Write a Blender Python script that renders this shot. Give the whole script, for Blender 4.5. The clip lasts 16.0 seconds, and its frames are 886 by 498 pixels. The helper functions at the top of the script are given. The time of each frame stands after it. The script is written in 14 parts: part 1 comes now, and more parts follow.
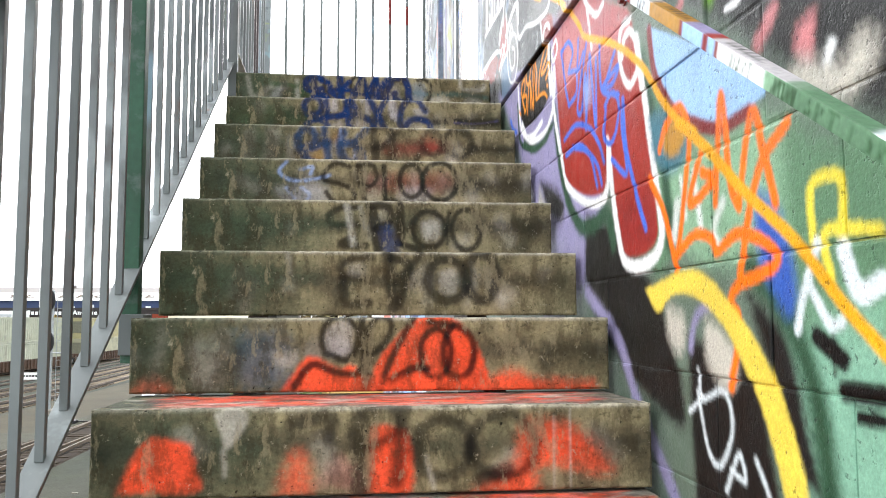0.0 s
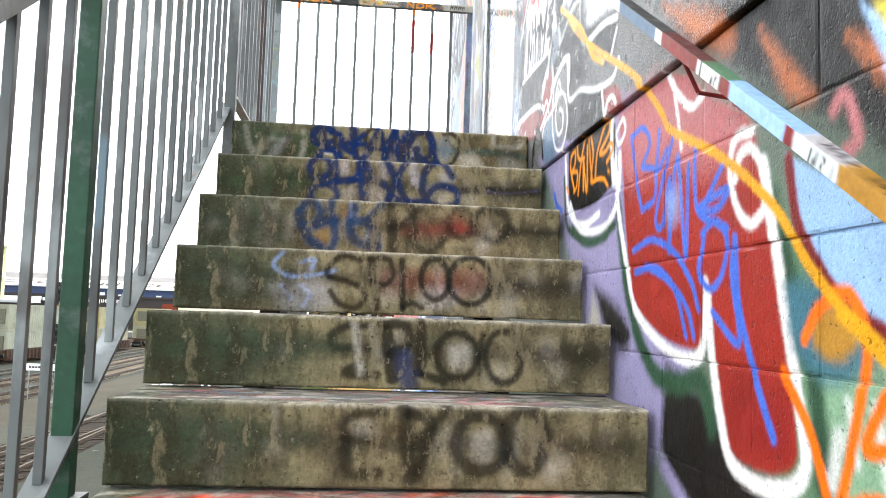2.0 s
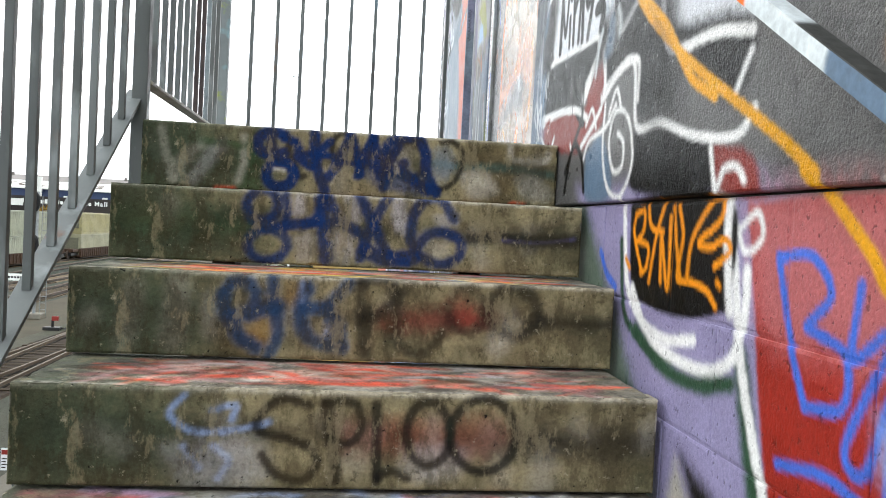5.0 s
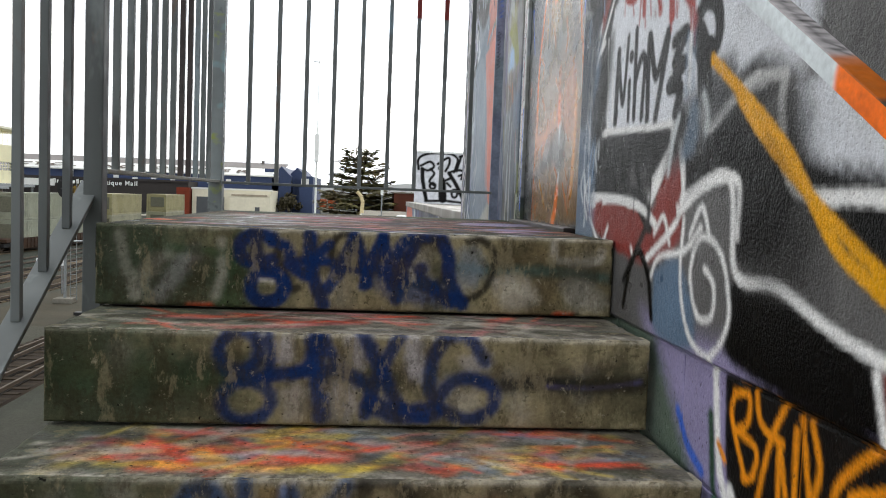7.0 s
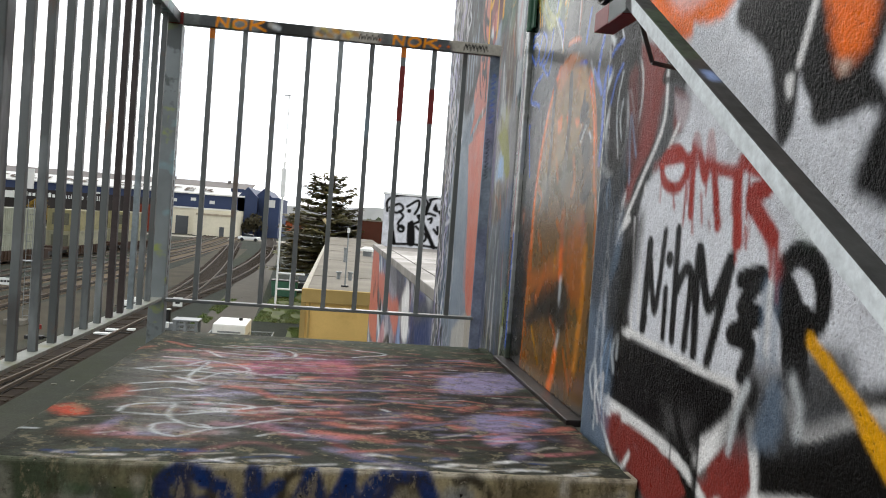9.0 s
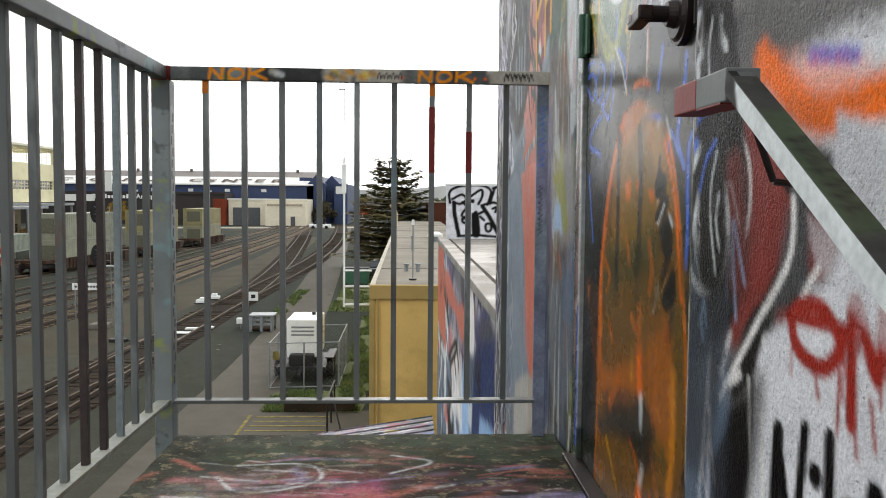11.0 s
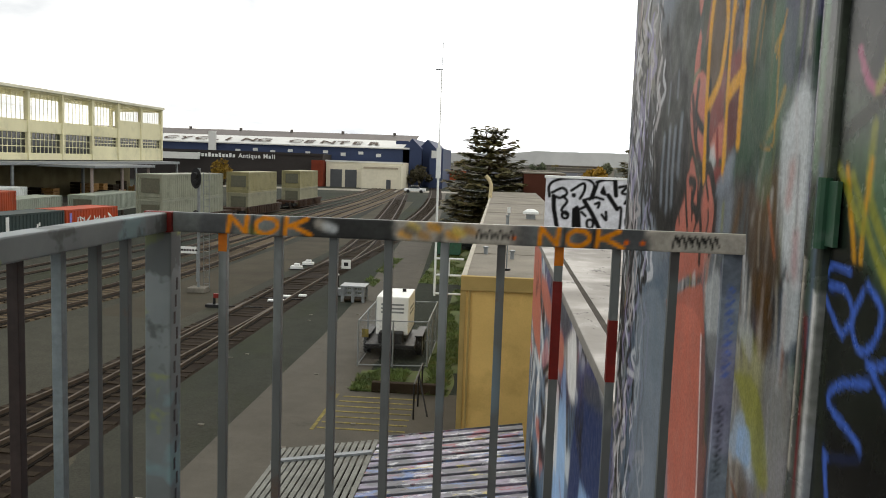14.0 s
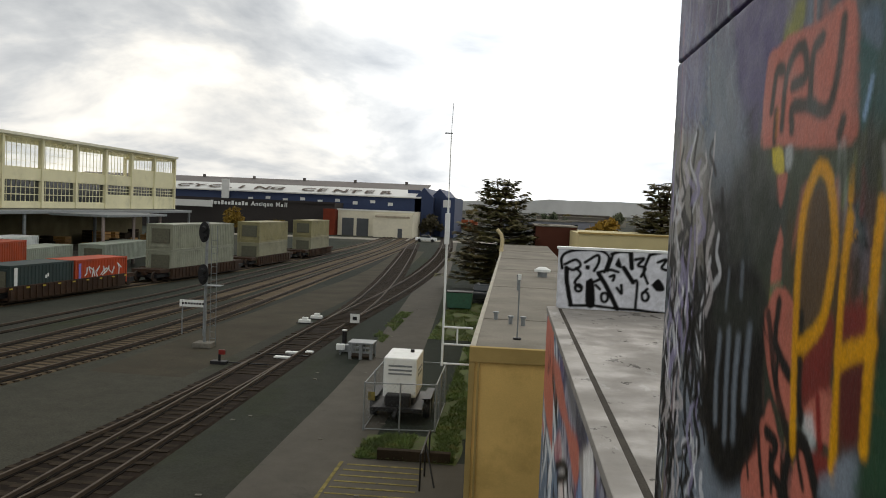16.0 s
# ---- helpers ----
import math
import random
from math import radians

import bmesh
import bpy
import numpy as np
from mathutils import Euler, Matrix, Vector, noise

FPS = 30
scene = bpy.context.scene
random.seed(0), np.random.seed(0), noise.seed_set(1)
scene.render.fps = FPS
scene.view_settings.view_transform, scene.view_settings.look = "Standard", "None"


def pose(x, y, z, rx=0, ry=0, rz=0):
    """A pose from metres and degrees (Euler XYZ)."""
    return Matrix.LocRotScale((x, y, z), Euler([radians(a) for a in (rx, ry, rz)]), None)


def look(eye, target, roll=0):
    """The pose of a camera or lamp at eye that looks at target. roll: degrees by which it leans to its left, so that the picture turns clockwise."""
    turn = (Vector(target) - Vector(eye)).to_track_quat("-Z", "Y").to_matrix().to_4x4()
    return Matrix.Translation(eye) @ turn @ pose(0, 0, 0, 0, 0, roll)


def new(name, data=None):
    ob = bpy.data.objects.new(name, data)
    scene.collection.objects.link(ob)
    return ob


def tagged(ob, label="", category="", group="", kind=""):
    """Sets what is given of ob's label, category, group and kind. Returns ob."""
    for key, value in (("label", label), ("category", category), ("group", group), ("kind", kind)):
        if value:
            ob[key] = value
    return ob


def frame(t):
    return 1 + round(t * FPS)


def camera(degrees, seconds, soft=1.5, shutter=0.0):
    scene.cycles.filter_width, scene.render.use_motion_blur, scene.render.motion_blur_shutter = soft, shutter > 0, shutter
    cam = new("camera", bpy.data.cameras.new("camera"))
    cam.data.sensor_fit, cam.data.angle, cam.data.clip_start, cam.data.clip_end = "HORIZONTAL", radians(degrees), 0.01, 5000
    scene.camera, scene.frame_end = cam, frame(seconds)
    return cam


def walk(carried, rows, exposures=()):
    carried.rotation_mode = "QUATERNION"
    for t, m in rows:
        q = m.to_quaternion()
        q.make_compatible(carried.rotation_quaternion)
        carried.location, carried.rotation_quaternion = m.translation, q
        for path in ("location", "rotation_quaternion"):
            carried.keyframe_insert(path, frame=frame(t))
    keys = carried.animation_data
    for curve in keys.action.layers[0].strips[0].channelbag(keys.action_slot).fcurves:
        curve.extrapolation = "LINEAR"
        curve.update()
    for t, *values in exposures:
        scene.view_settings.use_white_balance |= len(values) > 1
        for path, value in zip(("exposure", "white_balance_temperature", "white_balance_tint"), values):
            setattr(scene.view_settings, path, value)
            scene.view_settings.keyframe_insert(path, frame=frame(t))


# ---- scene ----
cam = camera(55.8, 16.0, soft=1.0)
PATH = [
    (0, (-0.065, -3.673, -1.085), (0.16, -1.693, -0.917), -0.1),
    (0.5, (-0.072, -3.584, -0.98), (0.169, -1.607, -0.798), 2.0),
    (1, (-0.026, -3.462, -0.905), (0.32, -1.502, -0.715), 1.3),
    (1.5, (-0.034, -3.308, -0.819), (0.16, -1.323, -0.67), 2.2),
    (2, (-0.065, -3.164, -0.716), (0.133, -1.18, -0.553), 1.9),
    (2.5, (-0.057, -3.048, -0.636), (0.178, -1.067, -0.49), 5.2),
    (3, (-0.005, -2.881, -0.565), (0.191, -0.891, -0.585), 2.9),
    (3.5, (-0.002, -2.746, -0.503), (0.18, -0.755, -0.546), 3.1),
    (4, (-0.049, -2.582, -0.425), (0.23, -0.601, -0.41), 3.3),
    (6.5, (0.037, -1.965, 0.007), (0.198, 0.02, -0.177), 2.2),
    (7, (0.023, -1.835, 0.081), (0.197, 0.153, -0.041), 2.2),
    (7.5, (0.06, -1.697, 0.194), (0.215, 0.296, 0.134), -0.8),
    (8, (0.033, -1.629, 0.248), (0.164, 0.367, 0.256), 1.3),
    (8.5, (0.006, -1.504, 0.326), (0.234, 0.483, 0.283), 2.0),
    (9, (0.003, -1.425, 0.429), (0.256, 0.558, 0.373), 4.3),
    (9.5, (0.033, -1.315, 0.478), (0.247, 0.674, 0.447), 3.0),
    (10, (0.092, -1.182, 0.565), (0.224, 0.812, 0.486), 0.9),
    (12.5, (0.122, -0.535, 0.907), (0.138, 1.458, 0.744), 2.1),
    (13, (0.064, -0.37, 1.012), (0.04, 1.618, 0.799), 3.8),
    (13.5, (0.032, -0.256, 1.111), (0.018, 1.732, 0.895), 7.5),
    (14, (0.073, -0.086, 1.191), (-0.059, 1.899, 0.98), 2.0),
    (14.5, (0.069, 0.039, 1.247), (-0.227, 2.005, 1.029), 1.0),
    (15, (0.047, 0.201, 1.38), (-0.143, 2.182, 1.177), 2.8),
    (15.5, (0.029, 0.337, 1.481), (-0.215, 2.318, 1.356), 5.5),
    (16, (0.073, 0.555, 1.561), (-0.091, 2.546, 1.462), 2.4),
]
walk(cam, [(t, look(eye, target, roll)) for t, eye, target, roll in PATH],
     [(0, 2.1, 6400, 9), (2, 2.08, 6400, 9), (3.5, 2.08, 6400, 6), (4.2, 2.08, 6400, 6), (6.4, 0.5, 6500, 10), (7, 0.8, 6500, 9), (8, 0.3, 6550, 10), (9, 0.75, 6600, 10), (10, 0.75, 6600, 10), (12.5, 0.75, 6900, 9),
      (13.5, 0.45, 6900, 9), (14.5, 0.25, 6900, 9), (15, 0.1, 6900, 9), (16, -0.25, 6850, 9)])

# ---------------------------------------------------------------- light
GROUND = -5.7
world = bpy.data.worlds.new("overcast_sky")
scene.world = world
world.use_nodes = True


def build_sky():
    nt = world.node_tree
    n, l = nt.nodes, nt.links
    n.clear()
    out = n.new("ShaderNodeOutputWorld")
    bg = n.new("ShaderNodeBackground")
    bg.inputs["Strength"].default_value = 0.12
    sky = n.new("ShaderNodeTexSky")
    sky.sky_type, sky.sun_disc = "NISHITA", False
    sky.sun_elevation, sky.sun_rotation = radians(32), radians(14)
    sky.air_density, sky.dust_density = 1.0, 3.0
    co = n.new("ShaderNodeTexCoord")
    sep = n.new("ShaderNodeSeparateXYZ")
    l.new(co.outputs["Generated"], sep.inputs[0])
    up = n.new("ShaderNodeMath"); up.operation = "MAXIMUM"; up.inputs[1].default_value = 0.0
    l.new(sep.outputs["Z"], up.inputs[0])
    lift = n.new("ShaderNodeMath"); lift.operation = "ADD"; lift.inputs[1].default_value = 0.30
    l.new(up.outputs[0], lift.inputs[0])
    flat = n.new("ShaderNodeCombineXYZ")
    for axis in "XY":
        d = n.new("ShaderNodeMath"); d.operation = "DIVIDE"
        l.new(sep.outputs[axis], d.inputs[0]); l.new(lift.outputs[0], d.inputs[1])
        l.new(d.outputs[0], flat.inputs[axis])
    big = n.new("ShaderNodeTexNoise")
    big.inputs["Scale"].default_value, big.inputs["Detail"].default_value, big.inputs["Roughness"].default_value = 1.15, 7, 0.55
    big.inputs["Distortion"].default_value = 0.35
    l.new(flat.outputs[0], big.inputs["Vector"])
    tone = n.new("ShaderNodeValToRGB")
    tone.color_ramp.elements[0].position, tone.color_ramp.elements[0].color = 0.36, (3.6, 4.0, 4.6, 1)
    tone.color_ramp.elements[1].position, tone.color_ramp.elements[1].color = 0.60, (11.2, 11.0, 10.6, 1)
    e = tone.color_ramp.elements.new(0.49); e.color = (6.6, 6.9, 7.3, 1)
    l.new(big.outputs["Fac"], tone.inputs[0])
    # brighter, slightly warm cloud where the sun stands behind it
    sun_way = n.new("ShaderNodeVectorMath"); sun_way.operation = "DOT_PRODUCT"
    l.new(co.outputs["Generated"], sun_way.inputs[0]); sun_way.inputs[1].default_value = (0.20, 0.92, 0.33)
    glow = n.new("ShaderNodeMapRange"); glow.interpolation_type = "SMOOTHSTEP"
    glow.inputs["From Min"].default_value, glow.inputs["From Max"].default_value = 0.84, 1.0
    glow.inputs["To Min"].default_value, glow.inputs["To Max"].default_value = 1.0, 2.1
    l.new(sun_way.outputs["Value"], glow.inputs["Value"])
    lit = n.new("ShaderNodeVectorMath"); lit.operation = "SCALE"
    l.new(tone.outputs["Color"], lit.inputs[0]); l.new(glow.outputs[0], lit.inputs["Scale"])
    # thin gaps where the blue shows
    gap = n.new("ShaderNodeMapRange")
    gap.inputs["From Min"].default_value, gap.inputs["From Max"].default_value = 0.40, 0.28
    gap.inputs["To Min"].default_value, gap.inputs["To Max"].default_value = 0.0, 0.35
    l.new(big.outputs["Fac"], gap.inputs["Value"])
    mix = n.new("ShaderNodeMix"); mix.data_type = "RGBA"
    l.new(gap.outputs[0], mix.inputs["Factor"]); l.new(lit.outputs[0], mix.inputs[6]); l.new(sky.outputs[0], mix.inputs[7])
    l.new(mix.outputs[2], bg.inputs["Color"])
    l.new(bg.outputs[0], out.inputs[0])


build_sky()
sun = new("sun", bpy.data.lights.new("sun", "SUN"))
sun.data.energy, sun.data.angle, sun.data.color = 0.7, radians(25), (1.0, 0.95, 0.88)
sun.matrix_world = look((4, 30, 20), (0, 0, 0))

# ---------------------------------------------------------------- materials


def linear(h):
    h = h.lstrip("#")
    c = [int(h[i:i + 2], 16) / 255 for i in (0, 2, 4)]
    return tuple(v / 12.92 if v <= 0.04045 else ((v + 0.055) / 1.055) ** 2.4 for v in c)


class Shade:
    """A node material with a colour that varies at two scales and a fine relief."""

    def __init__(self, name, rough=0.7, metal=0.0):
        self.mat = bpy.data.materials.new(name)
        self.mat.use_nodes = True
        self.nt = self.mat.node_tree
        self.n, self.l = self.nt.nodes, self.nt.links
        self.bsdf = self.n["Principled BSDF"]
        self.bsdf.inputs["Roughness"].default_value = rough
        self.bsdf.inputs["Metallic"].default_value = metal
        self.co = self.n.new("ShaderNodeTexCoord")
        self.out = None

    def noise(self, scale, detail=4, rough=0.55, stretch=None, kind="Object"):
        t = self.n.new("ShaderNodeTexNoise")
        t.inputs["Scale"].default_value, t.inputs["Detail"].default_value, t.inputs["Roughness"].default_value = scale, detail, rough
        src = self.co.outputs[kind]
        if stretch:
            m = self.n.new("ShaderNodeMapping")
            m.inputs["Scale"].default_value = stretch
            self.l.new(src, m.inputs[0])
            src = m.outputs[0]
        self.l.new(src, t.inputs["Vector"])
        return t.outputs["Fac"]

    def span(self, fac, lo, hi, a=0.0, b=1.0):
        r = self.n.new("ShaderNodeMapRange")
        for k, v in zip(("From Min", "From Max", "To Min", "To Max"), (lo, hi, a, b)):
            r.inputs[k].default_value = v
        self.l.new(fac, r.inputs["Value"])
        return r.outputs[0]

    def base(self, color):
        if isinstance(color, str):
            color = linear(color)
        if isinstance(color, tuple):
            c = self.n.new("ShaderNodeRGB")
            c.outputs[0].default_value = (*color[:3], 1)
            color = c.outputs[0]
        self.out = color
        return self

    def paint(self):
        a = self.n.new("ShaderNodeAttribute")
        a.attribute_name = "paint"
        self.out = a.outputs["Color"]
        return self

    def mix(self, fac, color, mode="MIX"):
        m = self.n.new("ShaderNodeMix")
        m.data_type, m.blend_type = "RGBA", mode
        if isinstance(fac, float):
            m.inputs["Factor"].default_value = fac
        else:
            self.l.new(fac, m.inputs["Factor"])
        self.l.new(self.out, m.inputs[6])
        if isinstance(color, str):
            color = linear(color)
        if isinstance(color, tuple):
            m.inputs[7].default_value = (*color[:3], 1)
        else:
            self.l.new(color, m.inputs[7])
        self.out = m.outputs[2]
        return self

    def value(self, fac):
        """Multiply the colour by a value."""
        m = self.n.new("ShaderNodeVectorMath")
        m.operation = "SCALE"
        self.l.new(self.out, m.inputs[0])
        self.l.new(fac, m.inputs["Scale"])
        self.out = m.outputs[0]
        return self

    def random(self, lo, hi):
        o = self.n.new("ShaderNodeObjectInfo")
        return self.value(self.span(o.outputs["Random"], 0, 1, lo, hi))

    def rough(self, fac):
        self.l.new(fac, self.bsdf.inputs["Roughness"])
        return self

    def bump(self, fac, strength, distance=0.01):
        b = self.n.new("ShaderNodeBump")
        b.inputs["Strength"].default_value, b.inputs["Distance"].default_value = strength, distance
        self.l.new(fac, b.inputs["Height"])
        old = self.bsdf.inputs["Normal"]
        if old.is_linked:
            self.l.new(old.links[0].from_socket, b.inputs["Normal"])
        self.l.new(b.outputs[0], self.bsdf.inputs["Normal"])
        return self

    def done(self):
        self.l.new(self.out, self.bsdf.inputs["Base Color"])
        return self.mat


def plain(name, color, rough=0.7, metal=0.0, vary=0.18, scale=6.0, fine=60.0, bump=0.15, dirt=None, dirt_amount=0.5):
    s = Shade(name, rough, metal).base(color)
    s.bsdf.inputs["Specular IOR Level"].default_value = 0.08 if rough >= 0.85 else 0.35
    s.value(s.span(s.noise(scale, 5), 0.3, 0.7, 1 - vary, 1 + vary))
    s.value(s.span(s.noise(fine, 3), 0.3, 0.7, 1 - vary * 0.6, 1 + vary * 0.6))
    if dirt:
        s.mix(s.span(s.noise(scale * 1.7, 6, 0.65), 0.52, 0.72, 0, dirt_amount), dirt)
    s.bump(s.noise(fine, 4), bump, 0.004)
    return s.done()


def painted(name, grain=90.0, bump=0.3, rough=(0.45, 0.75), wear="#4a473f", wear_amount=0.25, distance=0.004, coarse=12.0, pits=0.0, pit_amount=0.7, gloss=0.25):
    s = Shade(name).paint()
    s.value(s.span(s.noise(coarse, 5, 0.6), 0.3, 0.7, 0.86, 1.12))
    s.value(s.span(s.noise(grain, 3), 0.3, 0.7, 0.86, 1.14))
    if wear_amount:
        s.mix(s.span(s.noise(coarse * 4, 8, 0.72), 0.60, 0.72, 0, wear_amount), wear)
    if pits:
        hole = s.noise(pits, 3, 0.55)
        s.mix(s.span(hole, 0.355, 0.305, 0, pit_amount), "#0c0b0a")
        s.bump(s.span(hole, 0.30, 0.40), 0.5, 0.002)
    s.bsdf.inputs["Specular IOR Level"].default_value = gloss
    s.rough(s.span(s.noise(coarse * 2, 4), 0.3, 0.7, *rough))
    s.bump(s.noise(grain, 4, 0.6), bump, distance)
    s.bump(s.noise(coarse * 2, 3), bump * 0.5, distance * 2)
    return s.done()


def step_concrete(name):
    s = Shade(name).paint()
    s.value(s.span(s.noise(6, 8, 0.7), 0.34, 0.66, 0.62, 1.3))
    s.mix(s.span(s.noise(11, 9, 0.75, (1, 1, 0.45)), 0.50, 0.57, 0, 0.5), "#352e1d")
    s.mix(s.span(s.noise(17, 9, 0.72, (1, 1, 0.4)), 0.55, 0.60, 0, 0.45), "#8f8468")
    s.mix(s.span(s.noise(31, 8, 0.75), 0.58, 0.62, 0, 0.5), "#2b2819")
    s.mix(s.span(s.noise(44, 8, 0.75), 0.60, 0.64, 0, 0.5), "#a59c86")
    s.value(s.span(s.noise(120, 4, 0.7), 0.32, 0.68, 0.78, 1.22))
    pits = s.noise(95, 2, 0.5)
    s.mix(s.span(pits, 0.30, 0.27, 0, 0.9), "#12110e")
    s.bsdf.inputs["Specular IOR Level"].default_value = 0.15
    s.rough(s.span(s.noise(20, 4), 0.3, 0.7, 0.75, 0.95))
    s.bump(s.span(pits, 0.24, 0.36), 0.6, 0.003)
    s.bump(s.noise(60, 6, 0.7), 0.6, 0.004)
    return s.done()


M_STEP = step_concrete("stained_precast_concrete")
M_BLOCK = painted("spray_painted_block", 160, 0.35, (0.35, 0.6), "#5b5850", 0.06, 0.004, 9, 90, 0.5, 0.18)
M_ROUGH = painted("spray_painted_rough_render", 190, 0.5, (0.25, 0.4), "#23221f", 0.0, 0.006, 10, 150, 0.42, 0.045)
M_FAR = painted("spray_painted_fair_concrete", 120, 0.25, (0.38, 0.56), "#3a3a38", 0.06, 0.003, 7, gloss=0.10)
M_DOOR = painted("spray_painted_steel_door", 60, 0.02, (0.2, 0.32), "#1d1e1b", 0.12, 0.002, 6, gloss=0.25)
M_RAIL_PAINT = painted("tagged_galvanised_rail", 90, 0.1, (0.4, 0.65), "#4c4b45", 0.35, 0.002, 22, gloss=0.15)
M_MORTAR = plain("dark_mortar", "#3a3835", 0.95, vary=0.3)
M_CONCRETE = plain("grey_concrete", "#6d6a62", 0.88, vary=0.25, scale=3, fine=70, bump=0.3, dirt="#45423a")


def galvanised():
    s = Shade("galvanised_steel_grey_paint", 0.5, 0.15).base("#5f6463")
    s.value(s.span(s.noise(3.5, 4), 0.3, 0.7, 0.78, 1.18))
    s.random(0.74, 1.3)
    s.mix(s.span(s.noise(9, 7, 0.7, (1, 1, 0.5)), 0.60, 0.72, 0, 0.7), "#6b4a32")
    s.mix(s.span(s.noise(5, 5, 0.6, (1, 1, 0.4)), 0.55, 0.66, 0, 0.75), "#959c9c")
    s.mix(s.span(s.noise(3.1, 4, 0.6, (1, 1, 0.6)), 0.60, 0.66, 0, 0.55), "#3a2f2c")
    s.mix(s.span(s.noise(2.3, 3, 0.5, (1, 1, 0.8)), 0.66, 0.70, 0, 0.5), "#7f9fb0")
    s.rough(s.span(s.noise(14, 4), 0.3, 0.7, 0.38, 0.68))
    s.bump(s.noise(70, 4), 0.15, 0.002)
    return s.done()


M_STEEL = galvanised()
M_GREEN = plain("chipped_green_paint", "#234a35", 0.5, 0.0, 0.2, 5, 60, 0.1, "#6f7573", 0.7)
M_RED = plain("red_spray_paint", "#741c16", 0.45, 0.0, 0.2, 9, 80, 0.1)
M_DARK = plain("dark_worn_bronze", "#2c2624", 0.4, 0.6, 0.3, 12, 90, 0.15, "#5c4435", 0.5)
M_IRON = plain("dark_rusty_steel", "#3b322b", 0.7, 0.3, 0.3, 3, 40, 0.3, "#5b3f2a", 0.7)

# ---------------------------------------------------------------- helpers


def mesh_object(name, verts, faces, mat, parent=None, label=""):
    me = bpy.data.meshes.new(name)
    me.from_pydata(verts, [], faces)
    me.materials.append(mat)
    ob = new(name, me)
    ob.parent = parent
    if label:
        tagged(ob, label)
    return ob


def part(name, bm, mat, parent=None, label=""):
    me = bpy.data.meshes.new(name)
    bm.to_mesh(me)
    bm.free()
    me.materials.append(mat)
    ob = new(name, me)
    ob.parent = parent
    if label:
        tagged(ob, label)
    return ob


def thing(name, label, category, at=(0, 0, 0), group="", kind=""):
    ob = new(name)
    ob.location = at
    ob.empty_display_size = 0.1
    return tagged(ob, label, category, group, kind)


def add_box(bm, x0, x1, y0, y1, z0, z1, bevel=0.0, turn=None):
    made = bmesh.ops.create_cube(bm, size=1)["verts"]
    c = Vector(((x0 + x1) / 2, (y0 + y1) / 2, (z0 + z1) / 2))
    size = Vector((x1 - x0, y1 - y0, z1 - z0))
    for v in made:
        v.co = Vector((v.co.x * size.x, v.co.y * size.y, v.co.z * size.z))
    if bevel:
        edges = list({e for v in made for e in v.link_edges})
        got = bmesh.ops.bevel(bm, geom=edges, offset=bevel, segments=2, affect="EDGES", profile=0.6)
        made = list({v for f in got["faces"] for v in f.verts} | {v for v in made if v.is_valid})
    for v in made:
        v.co = (turn @ v.co if turn else v.co) + c
    return made


def box(name, x0, x1, y0, y1, z0, z1, mat, parent=None, label="", bevel=0.004):
    bm = bmesh.new()
    add_box(bm, x0, x1, y0, y1, z0, z1, bevel)
    return part(name, bm, mat, parent, label)


def tube(bm, a, b, r, sides=10, r2=None):
    a, b = Vector(a), Vector(b)
    q = (b - a).to_track_quat("Z", "Y").to_matrix()
    rings = []
    for p, rad in ((a, r), (b, r if r2 is None else r2)):
        rings.append([bm.verts.new(p + q @ Vector((rad * math.cos(2 * math.pi * i / sides), rad * math.sin(2 * math.pi * i / sides), 0))) for i in range(sides)])
    for i in range(sides):
        bm.faces.new((rings[0][i], rings[0][(i + 1) % sides], rings[1][(i + 1) % sides], rings[1][i]))
    bm.faces.new(rings[0][::-1])
    bm.faces.new(rings[1])


def rod(name, a, b, r, mat, parent=None, label="", sides=10, r2=None):
    bm = bmesh.new()
    tube(bm, a, b, r, sides, r2)
    return part(name, bm, mat, parent, label)


def bar(name, a, b, w, t, mat, parent=None, label="", bevel=0.0015, up=(0, 0, 1)):
    """A rectangular bar from a to b; w across (level), t in height."""
    a, b = Vector(a), Vector(b)
    ahead = (b - a).normalized()
    side = ahead.cross(Vector(up)).normalized()
    if side.length < 0.5:
        side = Vector((1, 0, 0))
    top = side.cross(ahead)
    bm = bmesh.new()
    turn = Matrix((side, ahead, top)).transposed()
    c = (a + b) / 2
    ln = (b - a).length
    made = add_box(bm, -w / 2, w / 2, -ln / 2, ln / 2, -t / 2, t / 2, bevel)
    for v in bm.verts:
        v.co = turn @ v.co + c
    return part(name, bm, mat, parent, label)


